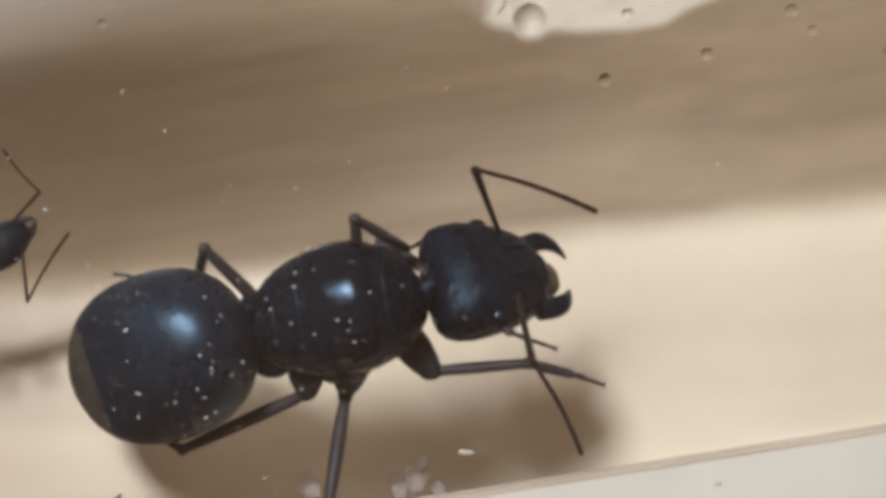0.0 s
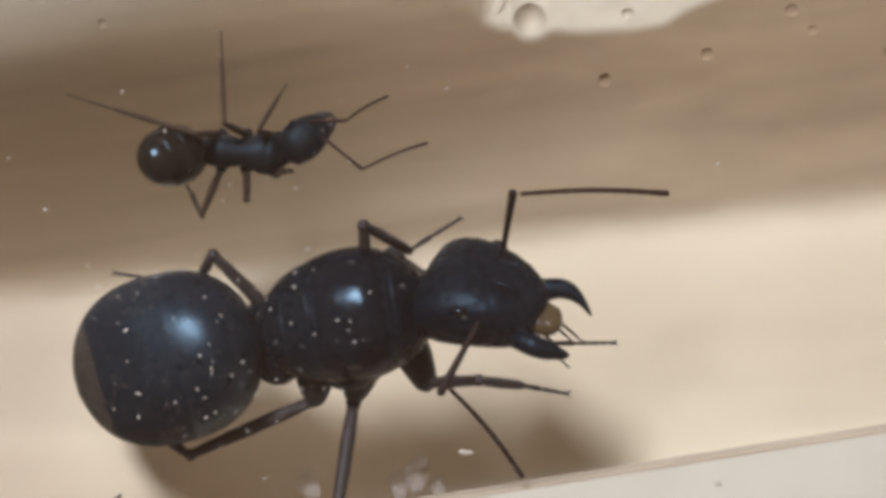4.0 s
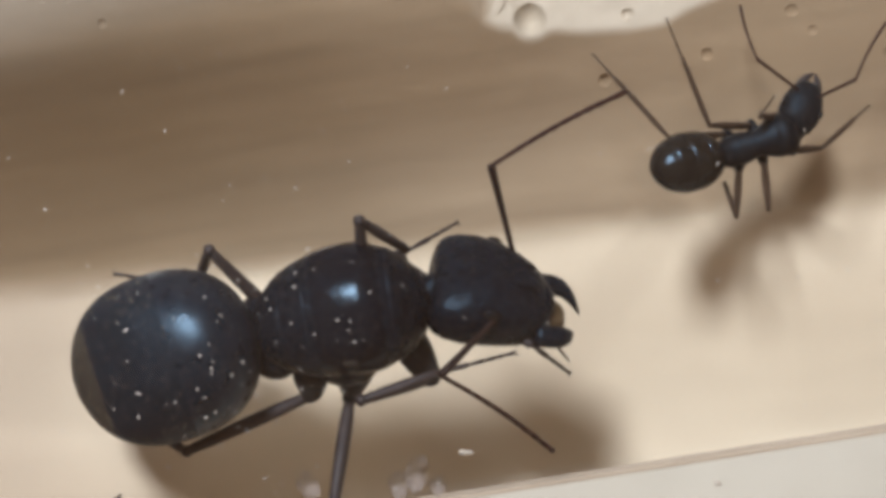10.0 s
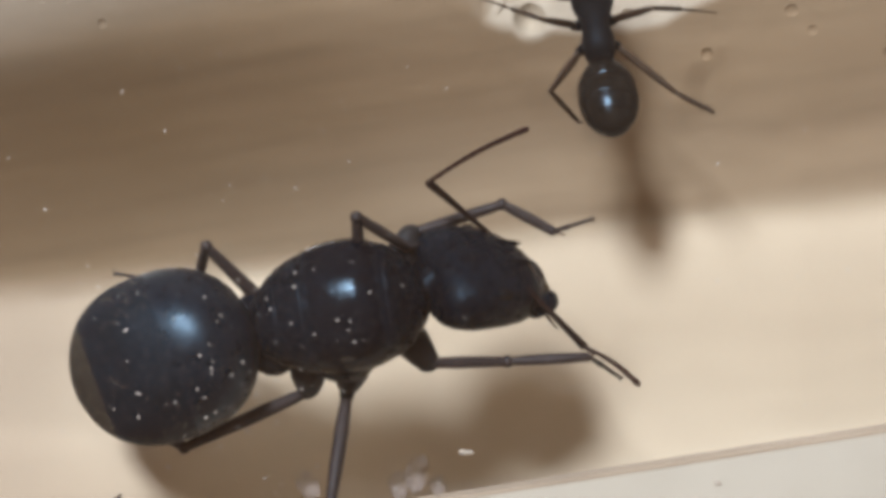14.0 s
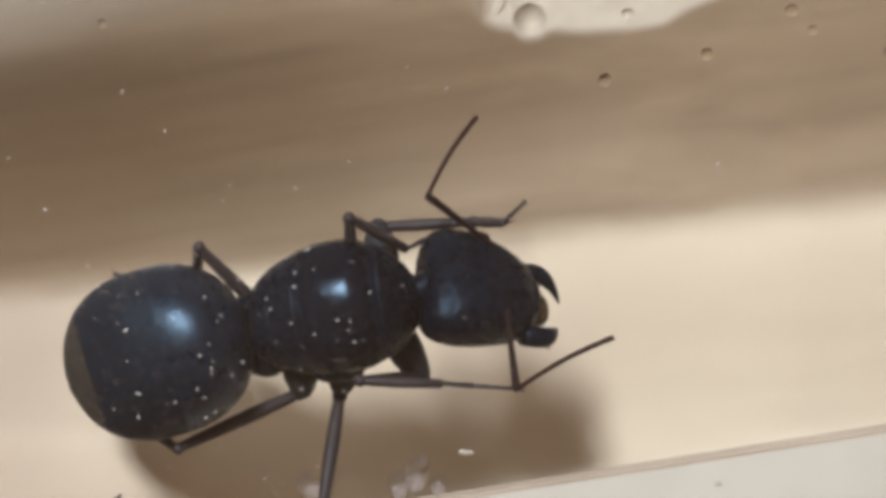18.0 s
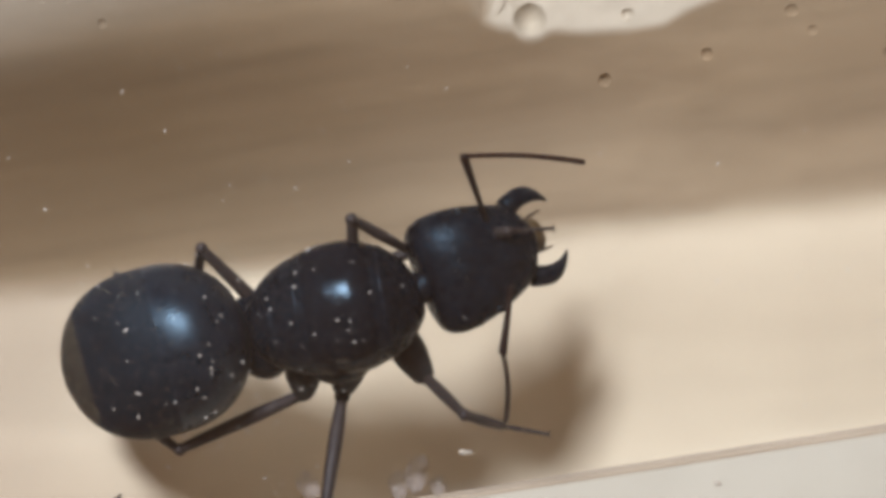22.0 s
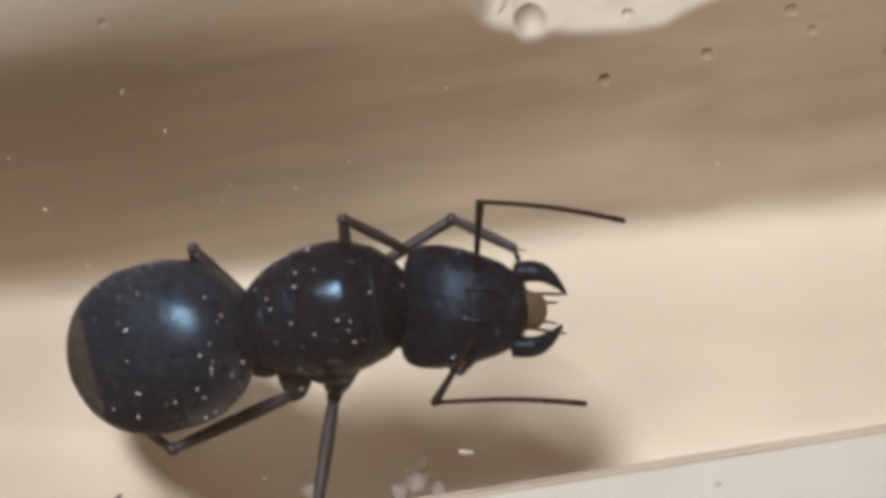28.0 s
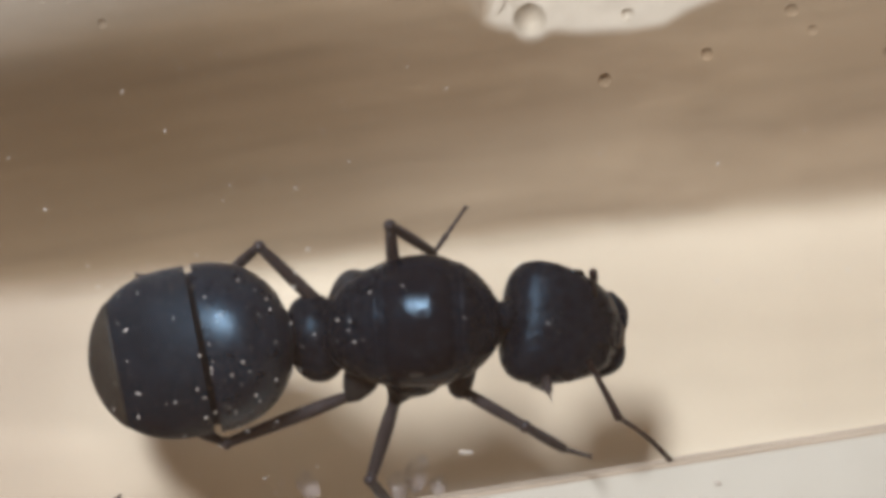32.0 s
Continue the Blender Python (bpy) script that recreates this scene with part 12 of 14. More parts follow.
    walk(W["tibia_hind_left"], [(0, at(-0.75, 0.87, 3.08, 0, 30.7, 141.1)), (0.5, at(-0.9, 0.89, 3.07, 0, 34.2, 139.4)), (1, at(-1.06, 0.85, 3.06, 0, 51.6, 140.6)), (1.25, at(-1.16, 0.7, 3.06, 0, 38.3, 149.3)), (1.5, at(-1.19, 0.53, 3.06, 0, 56.3, 164.7)), (1.75, at(-1.4, 0.44, 3.01, 0, 51.5, 178.6)), (2, at(-1.59, 0.31, 2.93, 0, 30.7, -169.1)), (2.25, at(-1.61, 0.32, 2.92, 0, 20.1, -175.4)), (2.5, at(-1.64, 0.34, 2.91, 0, 16.5, 179.7)), (3, at(-1.69, 0.37, 2.89, 0, 8.9, 173.3)), (3.5, at(-1.34, 0.35, 3.02, 0, 17.1, 169.8)), (4, at(-1.28, 0.39, 3.03, 0, 18.1, 165.9)), (5.5, at(-1.09, 0.5, 3.07, 0, 23.3, 154.3)), (6, at(-1.12, 0.58, 3.06, 0, 11.3, 149.5)), (6.5, at(-1.73, 0.52, 2.87, 0, 17.4, 151.9)), (6.75, at(-2, 0.43, 2.72, 0, 30.6, 151.1)), (7, at(-2.24, 0.3, 2.52, 0, 38, 148.7)), (7.25, at(-2.11, 0.37, 2.63, 0, 29.1, 151.4)), (7.5, at(-1.98, 0.42, 2.73, 0, 11.9, 152.8)), (8, at(-1.68, 0.51, 2.9, 0, 0.5, 150.7)), (8.5, at(-2.09, 0.55, 2.65, 0, -2.9, 162.2)), (9, at(-2.45, 0.49, 2.32, 0, -5.9, 171.6)), (9.25, at(-2.6, 0.44, 2.13, 0, -4.5, 160.5)), (9.5, at(-2.8, 0.57, 1.8, 0, -3.7, 148.6)), (9.75, at(-2.66, 0.69, 2.02, 0, 9, 133)), (10, at(-2.5, 0.92, 2.18, 0, 21.1, 111.7)), (10.25, at(-2.32, 0.93, 2.36, 0, 21.4, 101)), (10.5, at(-2.21, 1.12, 2.41, 0, 20.4, 86.9)), (10.75, at(-2.04, 1.37, 2.45, 0, 20.3, 71)), (11, at(-1.94, 1.64, 2.37, 0, 19.8, 57.5)), (11.25, at(-1.95, 1.72, 2.3, 0, 54.9, 42.7)), (11.5, at(-1.96, 1.81, 2.22, 0, 51.3, 20)), (11.75, at(-1.96, 1.89, 2.15, 0, 49.1, -16.5)), (12, at(-1.85, 2, 2.14, 0, 50.1, -89.9)), (12.5, at(-2.22, 1.85, 1.91, 0, 42.6, -73.5)), (12.75, at(-2.35, 1.76, 1.83, 0, 31.5, -82.3)), (13, at(-2.46, 1.66, 1.75, 0, 29.4, -84)), (13.25, at(-2.41, 1.68, 1.81, 0, 39.1, -77.7)), (14, at(-1.83, 1.67, 2.46, 0, 62.6, -137.9)), (14.5, at(-2.36, 1.58, 1.99, 0, 45.3, -115.6)), (16, at(-2.42, 1.42, 2.04, 0, 47.2, -105.7)), (17.25, at(-2.46, 1.42, 1.98, 0, 45.1, -97.1)), (32, at(-2.46, 1.42, 1.98, 0, 45.1, -97.1))])
    walk(W["tarsus_hind_left"], [(0, at(-2.49, 2.27, 1.76, 0, 53.5, 144.1)), (0.5, at(-2.53, 2.29, 1.61, 0, 57.3, 142.6)), (1, at(-2.31, 1.88, 1.02, 0, 26.6, 133.1)), (1.25, at(-2.91, 1.75, 1.45, 0, 60.1, 152.6)), (1.5, at(-2.58, 0.91, 0.9, 0, 29.9, 163.6)), (1.75, at(-3.02, 0.49, 0.97, 0, 28.7, 177.7)), (2, at(-3.78, -0.12, 1.6, 0, 50.1, -172.1)), (2.25, at(-4.05, 0.12, 2.03, 0, 35.8, -177.5)), (2.5, at(-4.13, 0.35, 2.17, 0, 4.7, 179.3)), (3, at(-4.24, 0.67, 2.49, 0, -2.2, 173)), (3.5, at(-3.79, 0.78, 2.25, 0, 0.1, 169.3)), (4, at(-3.68, 0.99, 2.22, 0, 6.4, 165.6)), (5.5, at(-3.24, 1.54, 2.04, 0, 3.5, 153.7)), (6, at(-3.32, 1.87, 2.55, 0, 0.2, 149.2)), (6.5, at(-3.92, 1.69, 2.1, 0, 5.6, 151.5)), (6.75, at(-3.96, 1.51, 1.39, 0, 13.2, 150.5)), (7, at(-3.99, 1.36, 0.93, 0, 22.6, 148.2)), (7.25, at(-4.11, 1.45, 1.37, 0, 12.3, 150.9)), (7.5, at(-4.24, 1.59, 2.2, 0, -2, 152.4)), (8, at(-3.95, 1.79, 2.88, 0, 11.5, 149.4)), (8.5, at(-4.57, 1.35, 2.79, 0, 7.7, 161)), (9, at(-5.01, 0.87, 2.59, 0, 4.3, 170.4)), (9.25, at(-5.04, 1.31, 2.34, 0, 5.4, 159.4)), (9.5, at(-5.01, 1.93, 1.96, 0, 5.9, 147.5)), (9.75, at(-4.42, 2.57, 1.61, 0, 22, 131.5)), (10, at(-3.39, 3.17, 1.24, 0, 52.7, 106.6)), (10.25, at(-2.78, 3.31, 1.41, 0, 65.2, 91.8)), (10.5, at(-2.07, 3.55, 1.51, 0, 76, 68.6)), (10.75, at(-1.24, 3.67, 1.54, 0, 85.2, -35)), (11, at(-0.62, 3.7, 1.49, 0, 73.3, -106.6)), (11.25, at(-0.85, 2.74, 0.17, 0, -80.9, 137.5)), (11.5, at(-0.43, 2.37, 0.2, 0, -56.8, 176.5)), (11.75, at(-0.33, 1.41, 0.18, 0, -30.7, 155.9)), (12, at(-1.84, 0.33, 0.14, 0, -32.5, 97.9)), (12.5, at(-1.68, 0.01, 0.15, 0, -32.1, 109.4)), (12.75, at(-2.05, -0.44, 0.47, 0, 16.3, 95.9)), (13, at(-2.23, -0.59, 0.47, 0, 16.3, 94.1)), (13.25, at(-1.98, -0.29, 0.17, 0, -31.3, 110.4)), (14, at(-2.72, 0.87, 0.15, 0, -86.9, -167.5)), (14.5, at(-3.15, -0.07, 0.14, 0, -53.6, 72.5)), (16, at(-2.89, -0.28, 0.13, 0, -54.1, 86.7)), (17.25, at(-2.69, -0.41, 0.14, 0, -47.7, 97.8)), (32, at(-2.69, -0.41, 0.14, 0, -47.7, 97.8))])
    walk(W["scape_right"], [(0, at(2.56, 0.26, 1.56, 0, 0.2, -100.4)), (0.25, at(2.54, 0.22, 1.57, 0, -10.7, -90.8)), (0.5, at(2.52, 0.19, 1.57, 0, -26, -78.8)), (0.75, at(2.53, 0.17, 1.57, 0, -31.4, -66.3)), (1, at(2.53, 0.15, 1.57, 0, -33.4, -53.6)), (1.5, at(2.36, 0.37, 1.57, 0, -24.5, -52.8)), (1.75, at(2.38, 0.47, 1.57, 0, 0.4, -49.1)), (2, at(2.39, 0.56, 1.57, 0, 0.4, -43.9)), (2.5, at(2.46, 0.55, 1.57, 0, 0.5, -29.8)), (2.75, at(2.47, 0.54, 1.57, 0, -12.7, -22.1)), (3, at(2.48, 0.54, 1.57, 0, -22.5, -13.6)), (3.5, at(2.25, 0.56, 1.57, 0, -36.9, -27.8)), (4.25, at(2.21, 0.57, 1.57, 0, -22.5, -38.6)), (4.5, at(2.2, 0.57, 1.57, 0, -14.9, -41.8)), (4.75, at(2.19, 0.57, 1.57, 0, 0.3, -44.8)), (5.5, at(2.16, 0.57, 1.57, 0, 0.3, -52.7)), (6, at(2.23, 0.56, 1.57, 0, 0.4, -55.4)), (6.5, at(2.39, 0.61, 1.57, 0, 0.4, -35.4)), (7, at(2.46, 0.62, 1.57, 0, 0.5, -18.9)), (8, at(2.36, 0.47, 1.57, 0, -0.9, -13.5)), (8.25, at(2.42, 0.43, 1.57, 0, -44.6, -30)), (8.5, at(2.52, 0.33, 1.57, 0, -53.9, -58.3)), (8.75, at(2.58, 0.18, 1.56, 0, -46.5, -87.3)), (9, at(2.65, 0, 1.56, 0, -21.6, -97.5)), (9.25, at(2.52, 0.29, 1.56, 0, -47.9, -105)), (9.5, at(2.39, 0.53, 1.57, 0, -67.7, -93.6)), (9.75, at(2.13, 0.66, 1.57, 0, -76.3, -31.1)), (10, at(1.96, 0.69, 1.57, 0, -56, 8.2)), (10.25, at(1.89, 0.6, 1.57, 0, -59.7, 6.9)), (10.5, at(1.91, 0.43, 1.57, 0, -59.2, 2.2)), (11, at(2.02, -0.01, 1.57, 0, -58.5, -14.7)), (12, at(2.2, -0.28, 1.57, 0, -45.1, -19.9)), (13, at(2.16, -0.29, 1.57, 0, -40.9, -20.3)), (14, at(2.15, -0.31, 1.57, 0, -40.8, -21.7)), (14.5, at(2.16, -0.23, 1.57, 0, -41.9, -18.2)), (16, at(2.15, -0.23, 1.57, 0, -48.5, -14.6)), (17.25, at(2.15, -0.23, 1.57, 0, -54.8, -16)), (32, at(2.15, -0.23, 1.57, 0, -54.8, -16))])
    walk(W["funiculus_right"], [(0, at(2.25, -1.46, 1.56, 0, -26.3, 38.7)), (0.25, at(2.52, -1.5, 1.89, 0, 30.5, 43.8)), (0.5, at(2.83, -1.35, 2.33, 0, 31.1, 37.9)), (0.75, at(3.13, -1.2, 2.48, 0, 26.6, 31.6)), (1, at(3.4, -1.02, 2.54, 0, 16.1, 25.9)), (1.25, at(3.36, -0.97, 2.43, 0, 37.2, 20.9)), (1.5, at(3.32, -0.9, 2.29, 0, 47.8, 11.7)), (1.75, at(3.52, -0.85, 1.56, 0, -37.7, -3.1)), (2, at(3.65, -0.65, 1.56, 0, 28.1, -16.5)), (2.25, at(3.82, -0.51, 1.56, 0, -36.2, -2.1)), (2.5, at(3.98, -0.32, 1.56, 0, -41.1, 13.4)), (2.75, at(4.05, -0.1, 1.96, 0, 38, 32.7)), (3, at(4.05, 0.16, 2.24, 0, 30, 44.5)), (3.25, at(3.77, 0.03, 2.48, 0, 37, 41)), (3.5, at(3.49, -0.09, 2.62, 0, 43, 36.9)), (4, at(3.49, -0.33, 2.39, 0, 42.3, 27.4)), (4.5, at(3.46, -0.56, 2.02, 0, 40.1, 18)), (4.75, at(3.43, -0.66, 1.56, 0, -38.5, 9.9)), (5, at(3.36, -0.72, 1.56, 0, -34.5, 4.2)), (5.25, at(3.29, -0.77, 1.56, 0, 29.9, 1)), (5.5, at(3.22, -0.82, 1.56, 0, 23.7, -4.6)), (5.75, at(3.22, -0.85, 1.56, 0, 0.2, -11.8)), (6, at(3.22, -0.88, 1.56, 0, 0.2, -17.1)), (6.5, at(3.81, -0.41, 1.56, 0, 0.2, -0.8)), (7, at(4.11, 0.06, 1.56, 0, -1.6, 14.2)), (7.5, at(4.09, 0.1, 1.6, 0, -2.6, 13)), (8, at(4.06, 0.06, 1.6, 0, -4.4, 9.8)), (8.25, at(3.5, -0.2, 2.8, 0, 41.1, -0.4)), (8.5, at(3.06, -0.55, 2.98, 0, 51.7, -33.6)), (8.75, at(2.64, -1.03, 2.83, 0, 34.9, -64.8)), (9, at(2.44, -1.61, 2.21, 0, -0.4, -77.8)), (9.25, at(2.22, -0.84, 2.86, 0, 40.6, -76)), (9.5, at(2.35, -0.13, 3.19, 0, 66.6, -49.5)), (9.75, at(2.49, 0.45, 3.27, 0, 65.5, 19)), (10, at(2.93, 0.83, 3.02, 0, 38.8, 38.1)), (10.25, at(2.77, 0.71, 3.08, 0, 36.8, 28.8)), (10.5, at(2.8, 0.46, 3.07, 0, 34.1, 14.7)), (10.75, at(2.81, 0.1, 3.09, 0, 34.4, -2.1)), (11, at(2.91, -0.24, 3.06, 0, 34.4, -17.9)), (11.5, at(3.11, -0.47, 2.97, 0, 34.2, -21.3)), (12, at(3.36, -0.7, 2.81, 0, 33.2, -23.9)), (13, at(3.4, -0.75, 2.71, 0, 33, -23.6)), (14, at(3.38, -0.8, 2.71, 0, 33, -24.4)), (14.5, at(3.4, -0.64, 2.74, 0, 32.6, -20.6)), (16, at(3.28, -0.53, 2.88, 0, 29.7, -16.8)), (17.25, at(3.12, -0.51, 3, 0, 27.2, -16.3)), (32, at(3.12, -0.51, 3, 0, 27.2, -16.3))])
    walk(W["coxa_front_right"], [(0, at(0.69, -0.22, 1.06, 0, 24.6, -59.1)), (32, at(0.7, -0.22, 1.08, 0, 23.8, -58.5))])
    walk(W["femur_front_right"], [(0, at(0.87, -0.52, 0.91, 0, -67.1, -78)), (0.5, at(0.87, -0.52, 0.91, 0, -69.9, -81.2)), (1, at(0.87, -0.52, 0.91, 0, -72.8, -84.5)), (1.25, at(0.88, -0.52, 0.91, 0, -70.8, -96)), (1.5, at(0.88, -0.52, 0.91, 0, -68.8, -107.4)), (1.75, at(0.87, -0.52, 0.91, 0, -62.2, -107)), (2, at(0.87, -0.52, 0.91, 0, -55.7, -106.7)), (2.25, at(0.87, -0.52, 0.91, 0, -65.9, -91.1)), (2.5, at(0.87, -0.52, 0.9, 0, -71.7, -63.2)), (2.75, at(0.87, -0.52, 0.9, 0, -71.7, -26.1)), (3, at(0.87, -0.52, 0.9, 0, -65.4, 1)), (3.5, at(0.88, -0.52, 0.91, 0, -73.2, 7.3)), (3.75, at(0.88, -0.52, 0.91, 0, -73.4, 5.5)), (4.25, at(0.88, -0.52, 0.91, 0, -73.8, 1.8)), (4.75, at(0.88, -0.52, 0.92, 0, -74.2, -1.9)), (5, at(0.88, -0.52, 0.92, 0, -74.4, -3.7)), (5.25, at(0.88, -0.52, 0.92, 0, -74.6, -5.6)), (5.5, at(0.88, -0.52, 0.92, 0, -74.8, -7.4)), (5.75, at(0.88, -0.52, 0.92, 0, -73.2, -11.5)), (6, at(0.88, -0.52, 0.92, 0, -71.6, -15.7)), (6.25, at(0.88, -0.52, 0.91, 0, -67.5, -7)), (6.5, at(0.87, -0.52, 0.91, 0, -62.9, -1.6)), (6.75, at(0.87, -0.52, 0.91, 0, -61.7, 2.7)), (7, at(0.87, -0.52, 0.9, 0, -60.6, 7)), (7.25, at(0.87, -0.52, 0.91, 0, -61.7, -3.9)), (7.5, at(0.87, -0.52, 0.91, 0, -62.8, -14.9)), (7.75, at(0.87, -0.52, 0.91, 0, -63.3, -28.6)), (8, at(0.88, -0.52, 0.91, 0, -63.8, -42.2)), (8.5, at(0.87, -0.52, 0.91, 0, -73.9, -22.9)), (8.75, at(0.87, -0.52, 0.9, 0, -80.8, -16.7)), (9, at(0.87, -0.52, 0.9, 0, -86.9, -24.3)), (9.25, at(0.87, -0.52, 0.91, 0, -80.8, 14.9)), (9.5, at(0.87, -0.52, 0.91, 0, -72.8, 7)), (9.75, at(0.88, -0.52, 0.92, 0, -70.3, -1.5)), (10, at(0.88, -0.52, 0.93, 0, -67.7, -17.8)), (10.25, at(0.89, -0.52, 0.94, 0, -78, -43.5)), (10.5, at(0.89, -0.52, 0.95, 0, -81.3, -103.9)), (10.75, at(0.89, -0.52, 0.95, 0, -77.8, -155.9)), (11, at(0.89, -0.52, 0.94, 0, -75.7, 178.1)), (12, at(0.88, -0.52, 0.92, 0, -77.2, 179.6)), (12.25, at(0.88, -0.52, 0.92, 0, -81.4, -177.8)), (12.5, at(0.88, -0.52, 0.93, 0, -85.6, -169.5)), (12.75, at(0.88, -0.52, 0.93, 0, -88.7, -94.1)), (13, at(0.88, -0.52, 0.93, 0, -85.4, -24.2)), (14, at(0.88, -0.52, 0.93, 0, -85.6, -29.7)), (14.5, at(0.88, -0.52, 0.93, 0, -85.3, -24.5)), (15, at(0.88, -0.52, 0.93, 0, -86.1, -30.5)), (15.5, at(0.88, -0.52, 0.93, 0, -86.9, -39.9)), (15.75, at(0.88, -0.52, 0.93, 0, -87.1, -47.2)), (16, at(0.88, -0.52, 0.93, 0, -87.4, -54.6)), (16.25, at(0.88, -0.52, 0.93, 0, -87.8, -69.1)), (17, at(0.88, -0.52, 0.93, 0, -87.7, -123.9)), (17.25, at(0.88, -0.52, 0.93, 0, -87.2, -136.2)), (32, at(0.88, -0.52, 0.93, 0, -87.2, -136.2))])
    walk(W["tibia_front_right"], [(0, at(1.01, -1.17, 2.48, 0, 79.9, -137.7)), (0.5, at(0.96, -1.1, 2.51, 0, 78.6, 175.6)), (1, at(0.92, -1.02, 2.53, 0, 77.8, 158.7)), (1.25, at(0.82, -1.08, 2.52, 0, 76.4, 171.1)), (1.5, at(0.7, -1.11, 2.49, 0, 80.9, -179.5)), (1.75, at(0.64, -1.28, 2.41, 0, 81.9, 160.1)), (2, at(0.59, -1.44, 2.31, 0, 57.8, 96)), (2.25, at(0.86, -1.21, 2.46, 0, 83.3, 171.9)), (2.5, at(1.11, -1, 2.51, 0, 86.1, -178.7)), (2.75, at(1.35, -0.75, 2.51, 0, 84.8, 152.5)), (3, at(1.58, -0.51, 2.45, 0, 82.9, 175.3)), (3.5, at(1.37, -0.46, 2.54, 0, 85, 168.1)), (3.75, at(1.36, -0.47, 2.54, 0, 87.2, 145.9)), (4.25, at(1.35, -0.51, 2.55, 0, 86.8, 28.8)), (4.75, at(1.34, -0.54, 2.55, 0, 83.6, -6.4)), (5, at(1.34, -0.55, 2.55, 0, 79.4, -123.7)), (5.25, at(1.33, -0.56, 2.56, 0, 77.7, -164.6)), (5.5, at(1.32, -0.58, 2.56, 0, 79.5, -166.7)), (5.75, at(1.36, -0.62, 2.55, 0, 85.5, 144)), (6, at(1.4, -0.67, 2.53, 0, 77.7, 34.9)), (6.25, at(1.53, -0.6, 2.48, 0, 83.6, -147.1)), (6.5, at(1.64, -0.54, 2.42, 0, 83.7, -66.4)), (6.75, at(1.67, -0.48, 2.4, 0, 87.3, 36.5)), (7, at(1.7, -0.42, 2.38, 0, 85.6, 146)), (7.25, at(1.67, -0.58, 2.4, 0, 87.3, 98.2)), (7.5, at(1.62, -0.72, 2.42, 0, 86.8, 85.9)), (7.75, at(1.55, -0.89, 2.43, 0, 67, 97.6)), (8, at(1.44, -1.02, 2.44, 0, 84.7, 79)), (8.5, at(1.3, -0.7, 2.54, 0, 68.5, 77.4)), (8.75, at(1.13, -0.6, 2.58, 0, 71.3, 68.9)), (9, at(0.95, -0.56, 2.6, 0, 87.8, -25.5)), (9.25, at(1.13, -0.45, 2.59, 0, 50.4, 54.8)), (9.5, at(1.37, -0.46, 2.53, 0, 37, 44.2)), (9.75, at(1.45, -0.54, 2.52, 0, 30.6, 34.2)), (10, at(1.49, -0.72, 2.5, 0, 24.9, 21.8)), (10.25, at(1.15, -0.76, 2.6, 0, 30, 11.8)), (10.5, at(0.83, -0.77, 2.63, 0, 30.7, -2.3)), (10.75, at(0.56, -0.67, 2.61, 0, 26.2, -17.3)), (11, at(0.47, -0.51, 2.59, 0, 30.2, -32.1)), (12, at(0.5, -0.52, 2.58, 0, 33.2, -27)), (12.25, at(0.63, -0.53, 2.6, 0, 41.8, -29)), (12.5, at(0.75, -0.54, 2.62, 0, 41.3, -29.9)), (12.75, at(0.88, -0.56, 2.63, 0, 39.7, -30.7)), (13, at(1, -0.58, 2.62, 0, 46.9, -32.6)), (14, at(0.99, -0.58, 2.62, 0, 58.6, -33.6)), (14.5, at(1.01, -0.58, 2.62, 0, 64.7, -29.1)), (15, at(0.98, -0.58, 2.63, 0, 62.9, -27.3)), (15.5, at(0.95, -0.58, 2.63, 0, 60.7, -25.6)), (15.75, at(0.94, -0.58, 2.63, 0, 59.6, -24.6)), (16, at(0.92, -0.58, 2.63, 0, 58.4, -23.7)), (16.25, at(0.9, -0.58, 2.63, 0, 56.6, -23.5)), (17, at(0.84, -0.58, 2.63, 0, 35.3, -24.4)), (17.25, at(0.82, -0.58, 2.63, 0, 35.8, -24)), (32, at(0.82, -0.58, 2.63, 0, 35.8, -24))])
